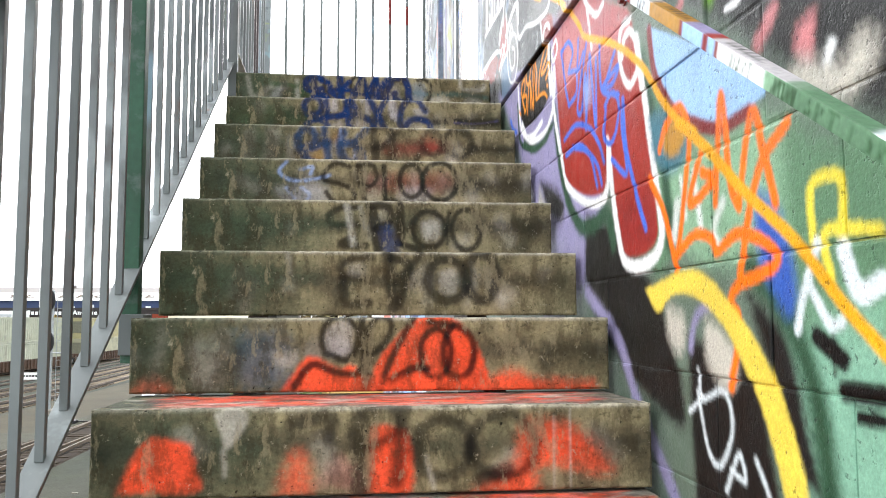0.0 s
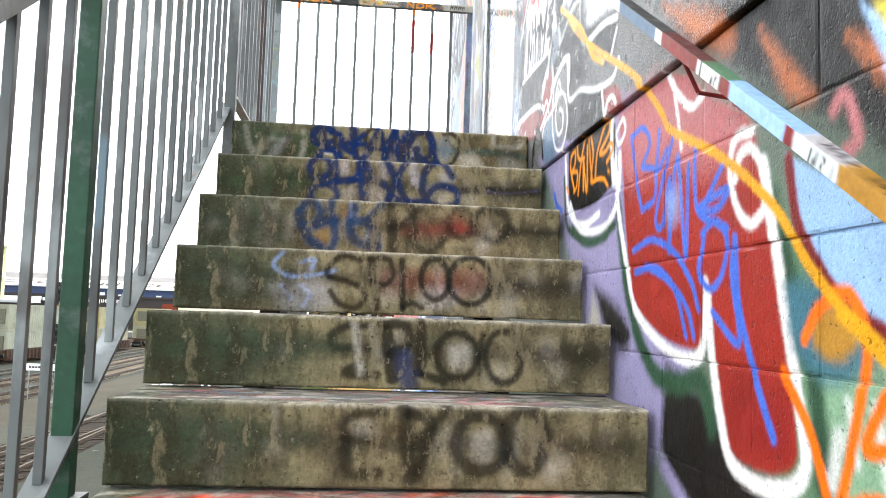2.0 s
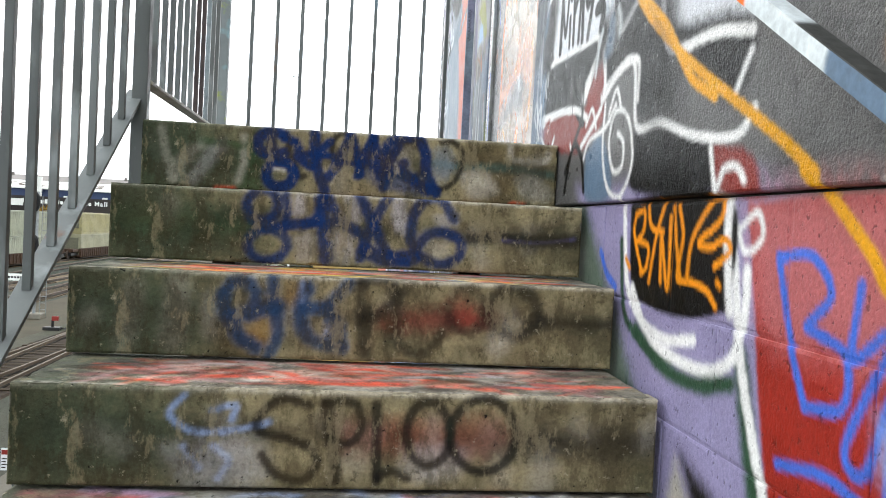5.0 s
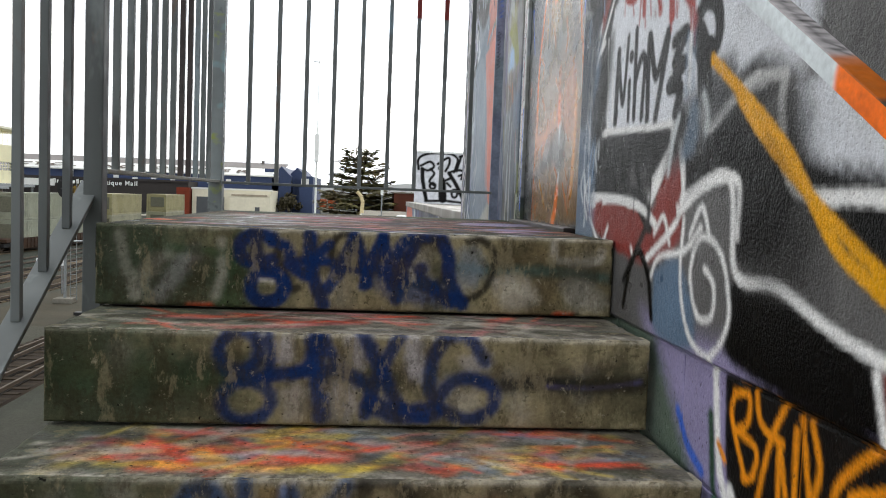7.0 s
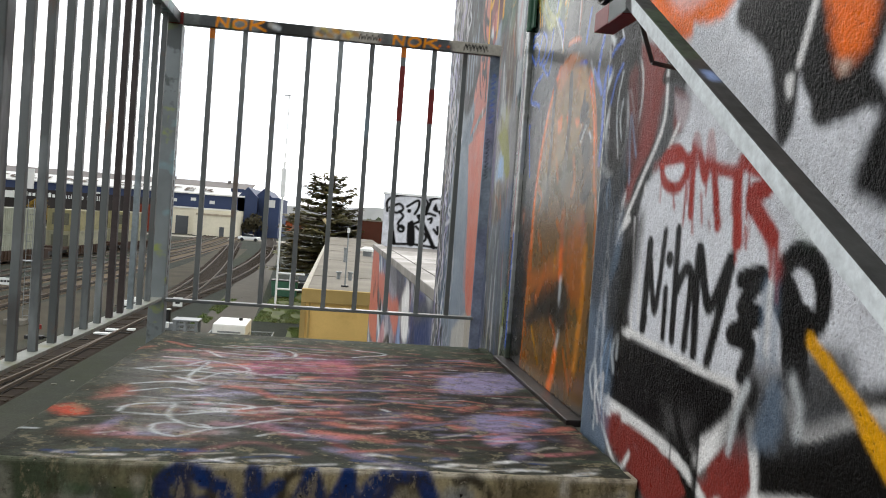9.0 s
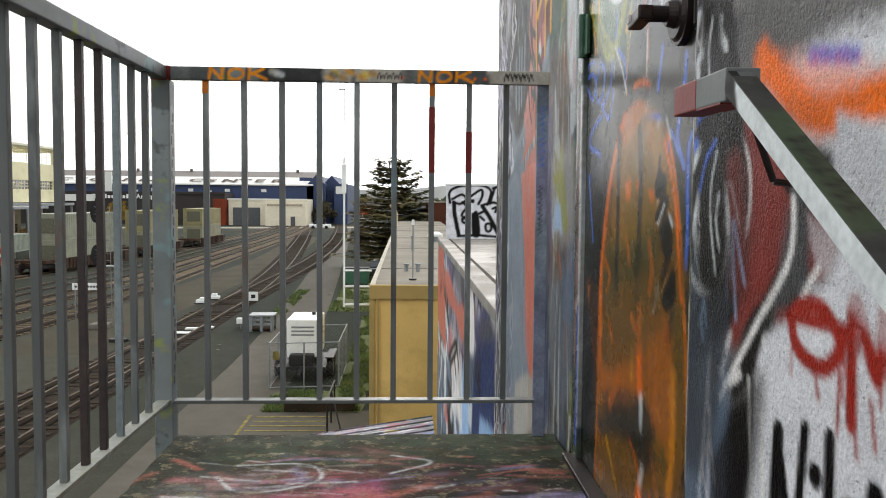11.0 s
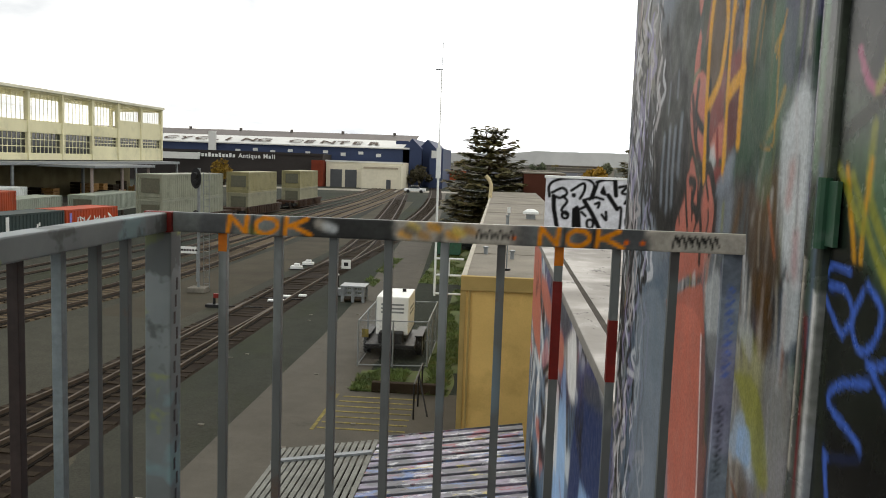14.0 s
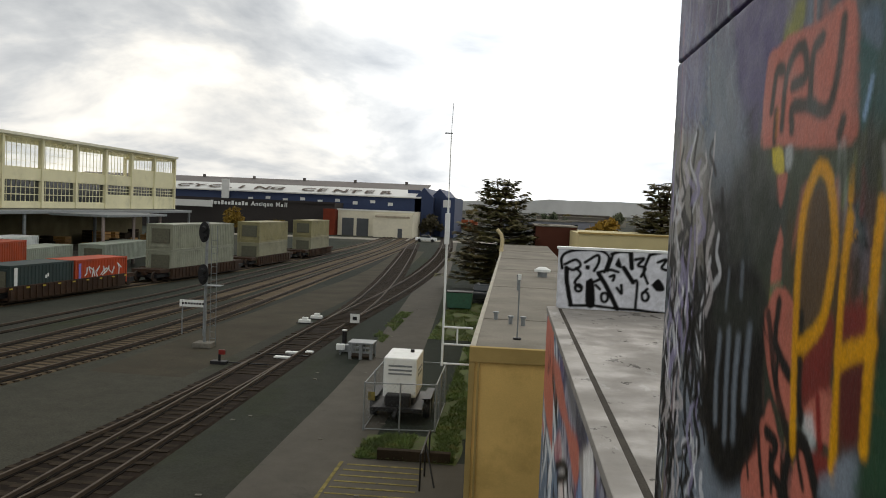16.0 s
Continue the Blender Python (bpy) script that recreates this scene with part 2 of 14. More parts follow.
# ---------------------------------------------------------------- spray paint
INK = {k: linear(v) for k, v in dict(
    lavender="#8d86a8", sage="#587a5c", pale_green="#7c9f80", pale_teal="#7aa48c", deep_blue="#2f52a0", pink="#b0567c", charcoal="#262422", deep_green="#2b4a35", bone="#b9b3a6",
    red="#93281d", rose="#b06a6c", dark_red="#7a1a1c", white="#e2e2e0", blue="#3f66c4", pale_blue="#8ea6d4", black="#0d0c0c", amber="#e08a10",
    teal="#3d6a78", sky="#93b6dc", ochre="#a5782a", navy="#22345f", orange="#ea6c06", mustard="#dcc04a", lemon="#dcc93f", ghost="#cdd4d6",
    orange_brown="#a85f34", leaf="#5f8a2c", mid_grey="#5e5d5c", light_grey="#d0d3d8", soot="#1d1c1b", red_brown="#7c322c", blue_grey="#5d7186",
    gold="#d79a12", brown="#664511", rust="#b35c0c", moss_yellow="#8d8f35", dark_slate="#4a4c4e", violet_grey="#5a5278", purple="#40335c", olive="#3f3f18", teal_dark="#2b5755", haze_brown="#5d4a36", green_black="#2d332c",
    leaf_dark="#2a4a2a", maroon="#5c2a26", salmon="#bb6d5d", rust_dark="#54401f", slate_light="#7d8894", moss="#3f4b38", navy_blue="#123672",
    orange_red="#e8522e", lilac_white="#b8b3b4", steel_blue="#2a4d78").items()}
RNG = np.random.default_rng(7)


def value_noise(h, w, cell):
    g = RNG.random((int(h / cell) + 3, int(w / cell) + 3))
    y, x = np.arange(h) / cell, np.arange(w) / cell
    iy, ix = y.astype(int), x.astype(int)
    fy, fx = (y - iy)[:, None], (x - ix)[None]
    fy, fx = fy * fy * (3 - 2 * fy), fx * fx * (3 - 2 * fx)
    a, b = g[iy][:, ix], g[iy][:, ix + 1]
    c, d = g[iy + 1][:, ix], g[iy + 1][:, ix + 1]
    return (a * (1 - fx) + b * fx) * (1 - fy) + (c * (1 - fx) + d * fx) * fy


class Sheet:
    """A flat surface with a grid of paint colours, in metres along u and v."""

    def __init__(self, u0, u1, v0, v1, res, colour, cloud=0.12):
        self.u0, self.v0, self.res = u0, v0, res
        self.w, self.h = int(round((u1 - u0) / res)) + 1, int(round((v1 - v0) / res)) + 1
        self.rgb = np.empty((self.h, self.w, 3))
        self.rgb[:] = INK.get(colour, colour) if isinstance(colour, str) else colour
        if cloud:
            self.rgb *= (1 + cloud * (2 * value_noise(self.h, self.w, 0.12 / res) - 1) + cloud * (2 * value_noise(self.h, self.w, 0.03 / res) - 1))[..., None]
        self.grit = value_noise(self.h, self.w, max(1.2, 0.007 / res))

    def window(self, pts, pad):
        p = np.array(pts)
        i0 = max(0, int((p[:, 0].min() - pad - self.u0) / self.res)); i1 = min(self.w, int((p[:, 0].max() + pad - self.u0) / self.res) + 2)
        j0 = max(0, int((p[:, 1].min() - pad - self.v0) / self.res)); j1 = min(self.h, int((p[:, 1].max() + pad - self.v0) / self.res) + 2)
        if i1 <= i0 or j1 <= j0:
            return None
        u = self.u0 + self.res * np.arange(i0, i1)[None] + np.zeros((j1 - j0, 1))
        v = self.v0 + self.res * np.arange(j0, j1)[:, None] + np.zeros((1, i1 - i0))
        return (slice(j0, j1), slice(i0, i1)), u, v

    def lay(self, at, mask, colour, a=1.0):
        g = self.grit[at]
        mask = a * np.clip(mask + (g - 0.5) * 2.2 * mask * (1 - mask), 0, 1)[..., None]
        self.rgb[at] = self.rgb[at] * (1 - mask) + np.array(INK[colour]) * mask * (0.94 + 0.12 * g[..., None])

    def sample(self, u, v):
        x = np.clip((u - self.u0) / self.res, 0, self.w - 1.001); y = np.clip((v - self.v0) / self.res, 0, self.h - 1.001)
        i, j = x.astype(int), y.astype(int)
        fx, fy = (x - i)[..., None], (y - j)[..., None]
        r = self.rgb
        return (r[j, i] * (1 - fx) + r[j, i + 1] * fx) * (1 - fy) + (r[j + 1, i] * (1 - fx) + r[j + 1, i + 1] * fx) * fy


def smooth_line(pts, n=6):
    p = np.array(pts, float)
    if len(p) < 3:
        return p
    q = np.vstack([2 * p[0] - p[1], p, 2 * p[-1] - p[-2]])
    t = np.linspace(0, 1, n, endpoint=False)[:, None]
    out = []
    for a, b, c, d in zip(q, q[1:], q[2:], q[3:]):
        out.append(0.5 * (2 * b + (c - a) * t + (2 * a - 5 * b + 4 * c - d) * t ** 2 + (3 * b - a - 3 * c + d) * t ** 3))
    return np.vstack(out + [p[-1:]])


def line_distance(u, v, p):
    best = np.full(u.shape, 1e9)
    for (ax, ay), (bx, by) in zip(p, p[1:]):
        dx, dy = bx - ax, by - ay
        t = np.clip(((u - ax) * dx + (v - ay) * dy) / (dx * dx + dy * dy + 1e-12), 0, 1)
        best = np.minimum(best, (u - ax - t * dx) ** 2 + (v - ay - t * dy) ** 2)
    return np.sqrt(best)


def spray(sheet, colour, width, soft, *pts, a=1.0, drip=0):
    """A sprayed line of that width with a soft edge."""
    p = smooth_line(pts)
    got = sheet.window(p, width + soft)
    if got is None:
        return
    at, u, v = got
    m = np.clip((width / 2 + soft / 2 - line_distance(u, v, p)) / soft, 0, 1)
    sheet.lay(at, m * m * (3 - 2 * m), colour, a)
    for k in range(drip):
        x, y = p[int(RNG.integers(len(p)))]
        spray(sheet, colour, 0.006, 0.004, (x, y), (x, y - 0.03 - 0.07 * RNG.random()), a=a)


def area(sheet, colour, soft, *pts, a=1.0):
    """A sprayed patch with a soft edge."""
    p = smooth_line(list(pts) + [pts[0]], 4)
    got = sheet.window(p, soft)
    if got is None:
        return
    at, u, v = got
    inside = np.zeros(u.shape, bool)
    for (ax, ay), (bx, by) in zip(p, p[1:]):
        cross = (ay > v) != (by > v)
        inside ^= cross & (u < (bx - ax) * (v - ay) / (by - ay + 1e-12) + ax)
    d = line_distance(u, v, p) * np.where(inside, 1, -1)
    m = np.clip(0.5 + d / soft, 0, 1)
    sheet.lay(at, m * m * (3 - 2 * m), colour, a)


def dashes(sheet, colours, n, length, width, box_, slant=0.25, a=0.8):
    """Many short sprayed dashes, as on the treads."""
    for _ in range(n):
        x, y = box_[0] + RNG.random() * (box_[1] - box_[0]), box_[2] + RNG.random() * (box_[3] - box_[2])
        ln = length * (0.4 + 1.2 * RNG.random())
        dy = ln * slant * (RNG.random() - 0.4)
        w = width * (0.5 + RNG.random())
        spray(sheet, colours[int(RNG.integers(len(colours)))], w, w, (x - ln / 2, y - dy), (x, y + w * (RNG.random() - 0.5)), (x + ln / 2, y + dy), a=a * (0.5 + 0.5 * RNG.random()))


def painted_panel(name, sheet, u0, u1, v0, v1, res, place, mat, parent, label="", rim=0.006, back=0.03, chips=0.0):
    """A panel whose rounded rim turns back; place(u, v, d) gives the point that lies d behind the face."""
    nu, nv = max(3, int(round((u1 - u0) / res)) + 1), max(3, int(round((v1 - v0) / res)) + 1)
    us = np.linspace(u0, u1, nu); vs = np.linspace(v0, v1, nv)
    us = np.concatenate([[u0, u0, u0 + rim * 0.3], us[1:-1], [u1 - rim * 0.3, u1, u1]])
    vs = np.concatenate([[v0, v0, v0 + rim * 0.3], vs[1:-1], [v1 - rim * 0.3, v1, v1]])
    u, v = np.meshgrid(us, vs)
    edge = np.minimum(np.minimum(u - u0, u1 - u), np.minimum(v - v0, v1 - v))
    if chips:
        edge = edge - chips * np.maximum(0, value_noise(len(vs), len(us), 4) - 0.45)
    k = np.clip(1 - edge / rim, 0, 1)
    d = rim * (1 - np.sqrt(np.maximum(0, 1 - np.minimum(k, 1) ** 2)))
    d[0, :] = d[-1, :] = d[:, 0] = d[:, -1] = back
    co = place(u, v, d).reshape(-1, 3)
    h, w = u.shape
    i = np.arange(h * w).reshape(h, w)
    faces = np.stack([i[:-1, :-1], i[:-1, 1:], i[1:, 1:], i[1:, :-1]], -1).reshape(-1, 4)
    ob = mesh_object(name, co, faces, mat, parent, label)
    rgba = np.ones((h * w, 4), np.float32)
    rgba[:, :3] = sheet.sample(u, v).reshape(-1, 3)
    at = ob.data.color_attributes.new("paint", "FLOAT_COLOR", "POINT")
    at.data.foreach_set("color", rgba.ravel())
    return ob


RUN, RISE = 0.28, 0.18
STEP_L, STEP_R = -0.56, 0.568
WALL = Sheet(-3.4, 0.42, -2.2, 1.75, 0.004, "mid_grey")
WALL.rgb[:int((-0.17 + 2.2) / 0.004)] = WALL.rgb[:int((-0.17 + 2.2) / 0.004)] * 0.6 + np.array(INK["sage"]) * 0.4
DOOR = Sheet(0.38, 1.28, -0.02, 2.1, 0.005, linear("#1a211a"))
FAR = Sheet(1.2, 3.46, -1.2, 2.9, 0.005, linear("#565c60"), 0.25)
RISER = [Sheet(-0.6, 0.6, -RISE * (k + 1) - 0.02, -RISE * k + 0.02, 0.004, linear("#857b5d"), 0.25) for k in range(8)]
TAG = Sheet(0.7, 4.2, -0.3, 1.1, 0.012, linear("#c4c6cc"), 0.1)


# vertical streaks of old paint on the far wall and the door
for i in range(150):
    x, y = 1.25 + 1.95 * RNG.random(), -0.9 + 3.4 * RNG.random()
    c = ["slate_light", "soot", "violet_grey", "blue_grey", "light_grey", "salmon", "moss_yellow", "rust_dark", "bone"][int(RNG.integers(9))]
    w = 0.02 + 0.05 * RNG.random()
    spray(FAR, c, w, w, (x, y), (x + 0.02 * RNG.normal(), y + 0.15), (x + 0.03 * RNG.normal(), y + 0.2 + 0.5 * RNG.random()), a=0.25 + 0.35 * RNG.random())
for i in range(420):
    x, y = 1.25 + 1.95 * RNG.random() ** 1.3, -0.9 + 3.4 * RNG.random()
    c = ["slate_light", "black", "violet_grey", "white", "light_grey", "salmon", "moss_yellow", "brown", "bone", "soot", "blue_grey", "soot"][int(RNG.integers(12))]
    w = 0.006 + 0.016 * RNG.random()
    spray(FAR, c, w, w, (x, y), (x + 0.012 * RNG.normal(), y + 0.1), (x + 0.02 * RNG.normal(), y + 0.15 + 0.35 * RNG.random()), a=0.45 + 0.45 * RNG.random())
for i in range(40):
    x, y = 0.42 + 0.82 * RNG.random(), 0.05 + 1.6 * RNG.random()
    c = ["soot", "black", "moss", "green_black", "olive"][int(RNG.integers(5))]
    spray(DOOR, c, 0.02, 0.03, (x, y), (x + 0.01 * RNG.normal(), y + 0.2 + 0.3 * RNG.random()), a=0.3)

# stained band along the middle and pale lip on each step front
for k in range(8):
    s, top = RISER[k], -RISE * k
    spray(s, "soot", 0.045, 0.05, (-0.6, top - 0.075), (-0.2, top - 0.07 - 0.01 * RNG.random()), (0.2, top - 0.08), (0.6, top - 0.075), a=0.6)
    spray(s, "bone", 0.010, 0.008, (-0.6, top - 0.002), (0.0, top - 0.003), (0.6, top - 0.002), a=0.5)
    # left end darkened: green staining, plus shade put into the colour
    area(s, "moss", 0.2, (-0.62, top), (-0.30, top), (-0.2, top - 0.18), (-0.62, top - 0.18), a=0.75)
    area(s, "soot", 0.16, (-0.64, top + 0.02), (-0.42, top + 0.02), (-0.36, top - 0.2), (-0.64, top - 0.2), a=0.45)
    for _ in range(26):
        x = -0.56 + 1.13 * RNG.random()
        spray(s, ["soot", "bone", "moss"][int(RNG.integers(3))], 0.02 + 0.03 * RNG.random(), 0.04, (x, top - 0.03 - 0.1 * RNG.random()), (x + 0.02 * RNG.normal(), top - 0.06 - 0.1 * RNG.random()), a=0.3)

# block wall beside the stairs: lavender and green ground
area(WALL, "lavender", 0.08, (-.189, -.118), (-1.28, -.185), (-1.59, -.865), (-.952, -1.07), (-.788, -.686))
area(WALL, "sage", 0.06, (-1.88, -.449), (-2.02, -.642), (-2.05, -.809), (-2.05, -.946), (-1.94, -.969), (-1.91, -.668))
area(WALL, "pale_green", 0.08, (-1.99, -.784), (-2.32, -.755), (-2.5, -.793), (-2.53, -.977), (-2.11, -.962))
area(WALL, "sage", 0.08, (-2.5, -.78), (-2.63, -.839), (-2.77, -.884), (-2.76, -1.09), (-2.53, -1.15), (-2.5, -.956))
area(WALL, "pale_teal", 0.12, (-2.49, -1.11), (-2.71, -1.08), (-2.83, -1.29), (-2.82, -1.41), (-2.52, -1.43), (-2.48, -1.25))
area(WALL, "charcoal", 0.05, (-1.45, -.798), (-1.73, -.888), (-2.01, -1.08), (-2.1, -1.28), (-1.99, -1.28), (-1.71, -1.19), (-1.44, -1.01))
area(WALL, "charcoal", 0.04, (-2.13, -1.12), (-2.37, -1.15), (-2.43, -1.29), (-2.45, -1.44), (-2.19, -1.5), (-2.13, -1.31))
area(WALL, "charcoal", 0.05, (-2.37, -1.04), (-2.49, -1.11), (-2.54, -1.24), (-2.58, -1.34), (-2.51, -1.31), (-2.45, -1.2))
spray(WALL, "deep_green", 0.05, 0.04, (-2.38, -.998), (-2.49, -1.08), (-2.56, -1.19), (-2.59, -1.34))
area(WALL, "bone", 0.05, (-2.01, -1.06), (-2.11, -1.08), (-2.09, -1.15), (-2.02, -1.12))
area(WALL, "bone", 0.04, (-2.21, -1.08), (-2.3, -1.12), (-2.33, -1.17), (-2.28, -1.21), (-2.21, -1.16))
spray(WALL, "lavender", 0.04, 0.03, (-1.44, -1.01), (-1.69, -1.13), (-1.82, -1.26), (-1.94, -1.36), (-2.04, -1.44), (-2.12, -1.52))
spray(WALL, "lavender", 0.02, 0.02, (-2.14, -1.14), (-2.16, -1.09), (-2.22, -1.06), (-2.29, -1.08), (-2.35, -1.14))
area(WALL, "charcoal", 0.06, (-.907, -.622), (-1.06, -.656), (-1.21, -.728), (-1.17, -.788), (-1.01, -.735))
area(WALL, "bone", 0.05, (-.889, -.636), (-.965, -.717), (-.936, -.771), (-.865, -.73))
# red panel with white outline
spray(WALL, "deep_green", 0.05, 0.03, (-1.11, -.425), (-1.2, -.654), (-1.36, -.81), (-1.5, -.836), (-1.63, -.821), (-1.68, -.897))
spray(WALL, "deep_green", 0.045, 0.03, (-1.91, -.511), (-1.96, -.639), (-2.01, -.741), (-2.04, -.844), (-2.05, -.931))
area(WALL, "red", 0.012, (-1.1, -.186), (-1.47, -.183), (-1.68, -.294), (-1.81, -.354), (-1.86, -.421), (-1.89, -.532), (-1.94, -.699), (-1.98, -.872), (-1.96, -.926), (-1.85, -.943), (-1.74, -.916), (-1.7, -.789), (-1.66, -.663), (-1.64, -.747), (-1.55, -.759), (-1.39, -.728), (-1.24, -.655), (-1.18, -.507), (-1.14, -.34))
area(WALL, "rose", 0.1, (-1.1, -.172), (-1.47, -.183), (-1.79, -.345), (-1.82, -.414), (-1.69, -.424), (-1.38, -.381), (-1.17, -.371), a=0.75)
area(WALL, "dark_red", 0.08, (-1.73, -.804), (-1.94, -.804), (-1.97, -.903), (-1.85, -.932), (-1.75, -.905), a=0.6)
spray(WALL, "white", 0.026, 0.012, (-1.05, -.194), (-1.1, -.398), (-1.18, -.568), (-1.25, -.678), (-1.4, -.749), (-1.54, -.781), (-1.63, -.768), (-1.65, -.7), (-1.65, -.635))
spray(WALL, "white", 0.03, 0.012, (-1.66, -.663), (-1.68, -.772), (-1.72, -.884), (-1.76, -.947), (-1.85, -.967), (-1.95, -.956), (-2, -.922), (-2, -.87), (-1.96, -.743), (-1.93, -.638), (-1.9, -.525), (-1.88, -.449))
spray(WALL, "white", 0.02, 0.01, (-1.84, -.386), (-1.77, -.386), (-1.75, -.444), (-1.78, -.51), (-1.83, -.544), (-1.88, -.523), (-1.88, -.466), (-1.84, -.418), (-1.79, -.418), (-1.77, -.457))
spray(WALL, "white", 0.018, 0.01, (-1.44, -.175), (-1.5, -.234), (-1.57, -.278), (-1.63, -.268))
spray(WALL, "white", 0.014, 0.01, (-1.47, -.199), (-1.5, -.287), (-1.52, -.353))
spray(WALL, "white", 0.012, 0.008, (-1.06, -.236), (-1.13, -.199), (-1.15, -.236), (-1.1, -.258), (-1.07, -.218))
# blue handwriting on the red panel
spray(WALL, "blue", 0.016, 0.007, (-1.2, -.261), (-1.24, -.365), (-1.29, -.454))
spray(WALL, "blue", 0.016, 0.007, (-1.2, -.263), (-1.28, -.256), (-1.33, -.302), (-1.28, -.347))
spray(WALL, "blue", 0.016, 0.007, (-1.28, -.35), (-1.37, -.374), (-1.37, -.436), (-1.3, -.451))
spray(WALL, "blue", 0.016, 0.007, (-1.39, -.286), (-1.38, -.374), (-1.44, -.338))
spray(WALL, "blue", 0.016, 0.007, (-1.47, -.323), (-1.43, -.387), (-1.38, -.484), (-1.42, -.502), (-1.46, -.407), (-1.46, -.56))
spray(WALL, "blue", 0.016, 0.007, (-1.46, -.56), (-1.5, -.365), (-1.55, -.579), (-1.56, -.395))
spray(WALL, "blue", 0.016, 0.007, (-1.59, -.365), (-1.61, -.494), (-1.72, -.423))
spray(WALL, "blue", 0.016, 0.007, (-1.62, -.486), (-1.74, -.47), (-1.7, -.5), (-1.62, -.502), (-1.74, -.541))
spray(WALL, "blue", 0.016, 0.007, (-1.63, -.541), (-1.69, -.522), (-1.74, -.563), (-1.72, -.623), (-1.67, -.647), (-1.62, -.614), (-1.64, -.548))
spray(WALL, "blue", 0.016, 0.007, (-1.23, -.543), (-1.36, -.528), (-1.49, -.566), (-1.58, -.627), (-1.62, -.684))
spray(WALL, "blue", 0.016, 0.007, (-1.25, -.595), (-1.39, -.593), (-1.5, -.644), (-1.56, -.737))
spray(WALL, "blue", 0.016, 0.007, (-1.32, -.584), (-1.46, -.623), (-1.56, -.678), (-1.6, -.738))
spray(WALL, "blue", 0.016, 0.007, (-1.68, -.689), (-1.79, -.743), (-1.76, -.624), (-1.77, -.567))
spray(WALL, "blue", 0.02, 0.008, (-1.77, -.561), (-1.79, -.682), (-1.85, -.796), (-1.91, -.886))
area(WALL, "pale_blue", 0.06, (-1.44, -.434), (-1.51, -.439), (-1.51, -.496), (-1.45, -.494), a=0.7)
# black panel with orange letters
area(WALL, "black", 0.012, (-.581, -.172), (-1.03, -.165), (-1.06, -.33), (-1.02, -.362), (-.873, -.385), (-.717, -.38), (-.612, -.347))
spray(WALL, "white", 0.022, 0.01, (-.543, -.169), (-.582, -.338), (-.674, -.41), (-.804, -.432), (-.933, -.416))
spray(WALL, "deep_green", 0.022, 0.015, (-.535, -.255), (-.579, -.407), (-.722, -.464), (-.842, -.468))
spray(WALL, "white", 0.026, 0.012, (-1.04, -.166), (-1.04, -.248), (-1.06, -.351))
spray(WALL, "white", 0.024, 0.01, (-.619, -.351), (-.713, -.434), (-.856, -.46), (-.994, -.459), (-1.08, -.425), (-1.11, -.356), (-1.11, -.288))
spray(WALL, "deep_green", 0.03, 0.02, (-.647, -.432), (-.794, -.485), (-.962, -.488), (-1.08, -.463))
spray(WALL, "amber", 0.013, 0.005, (-.618, -.199), (-.614, -.24), (-.668, -.316))
spray(WALL, "amber", 0.013, 0.005, (-.618, -.199), (-.666, -.191), (-.667, -.23), (-.631, -.253))
spray(WALL, "amber", 0.013, 0.005, (-.637, -.252), (-.697, -.263), (-.691, -.303), (-.662, -.318))
spray(WALL, "amber", 0.013, 0.005, (-.689, -.18), (-.709, -.222), (-.771, -.232))
spray(WALL, "amber", 0.013, 0.005, (-.778, -.173), (-.738, -.239), (-.709, -.333))
spray(WALL, "amber", 0.013, 0.005, (-.77, -.327), (-.764, -.24), (-.805, -.338), (-.806, -.203))
spray(WALL, "amber", 0.013, 0.005, (-.819, -.187), (-.838, -.259), (-.863, -.321))
spray(WALL, "amber", 0.013, 0.005, (-.841, -.183), (-.864, -.239), (-.847, -.312), (-.891, -.319))
spray(WALL, "amber", 0.013, 0.005, (-.89, -.312), (-.906, -.242), (-.981, -.178), (-1.02, -.176), (-1.01, -.211), (-.932, -.248), (-.982, -.254), (-1.03, -.24), (-1.05, -.259), (-.998, -.286))
spray(WALL, "amber", 0.013, 0.005, (-.897, -.317), (-.969, -.326), (-1.01, -.352))
spray(WALL, "amber", 0.013, 0.005, (-.569, -.291), (-.595, -.31))
spray(WALL, "amber", 0.013, 0.005, (-1.01, -.311), (-1.02, -.317))
spray(WALL, "blue", 0.02, 0.01, (-.391, -.283), (-.441, -.329), (-.51, -.357))
# pale blue dome and orange scrawl
area(WALL, "teal", 0.04, (-1.94, -.646), (-2.03, -.649), (-2.14, -.702), (-2.14, -.761), (-2.07, -.79), (-1.97, -.745))
area(WALL, "sky", 0.01, (-1.95, -.446), (-2.17, -.554), (-2.39, -.664), (-2.45, -.723), (-2.4, -.739), (-2.35, -.747), (-2.26, -.734), (-2.13, -.7), (-2.04, -.633), (-1.98, -.556))
spray(WALL, "dark_red", 0.026, 0.01, (-1.96, -.458), (-1.99, -.567), (-2.08, -.667), (-2.19, -.72), (-2.29, -.75), (-2.39, -.745))
area(WALL, "ochre", 0.025, (-2.02, -.703), (-2.08, -.68), (-2.13, -.726), (-2.09, -.759), (-2.03, -.746))
area(WALL, "deep_blue", 0.04, (-2.42, -.881), (-2.48, -.919), (-2.52, -1.04), (-2.49, -1.08), (-2.42, -1), (-2.4, -.921))
spray(WALL, "white", 0.03, 0.02, (-2.09, -.86), (-2.07, -.921), a=0.7)
spray(WALL, "white", 0.02, 0.02, (-2.17, -.813), (-2.19, -.879), (-2.2, -.926), a=0.7)
spray(WALL, "white", 0.02, 0.02, (-2.29, -.879), (-2.25, -.925), (-2.27, -.954), a=0.7)
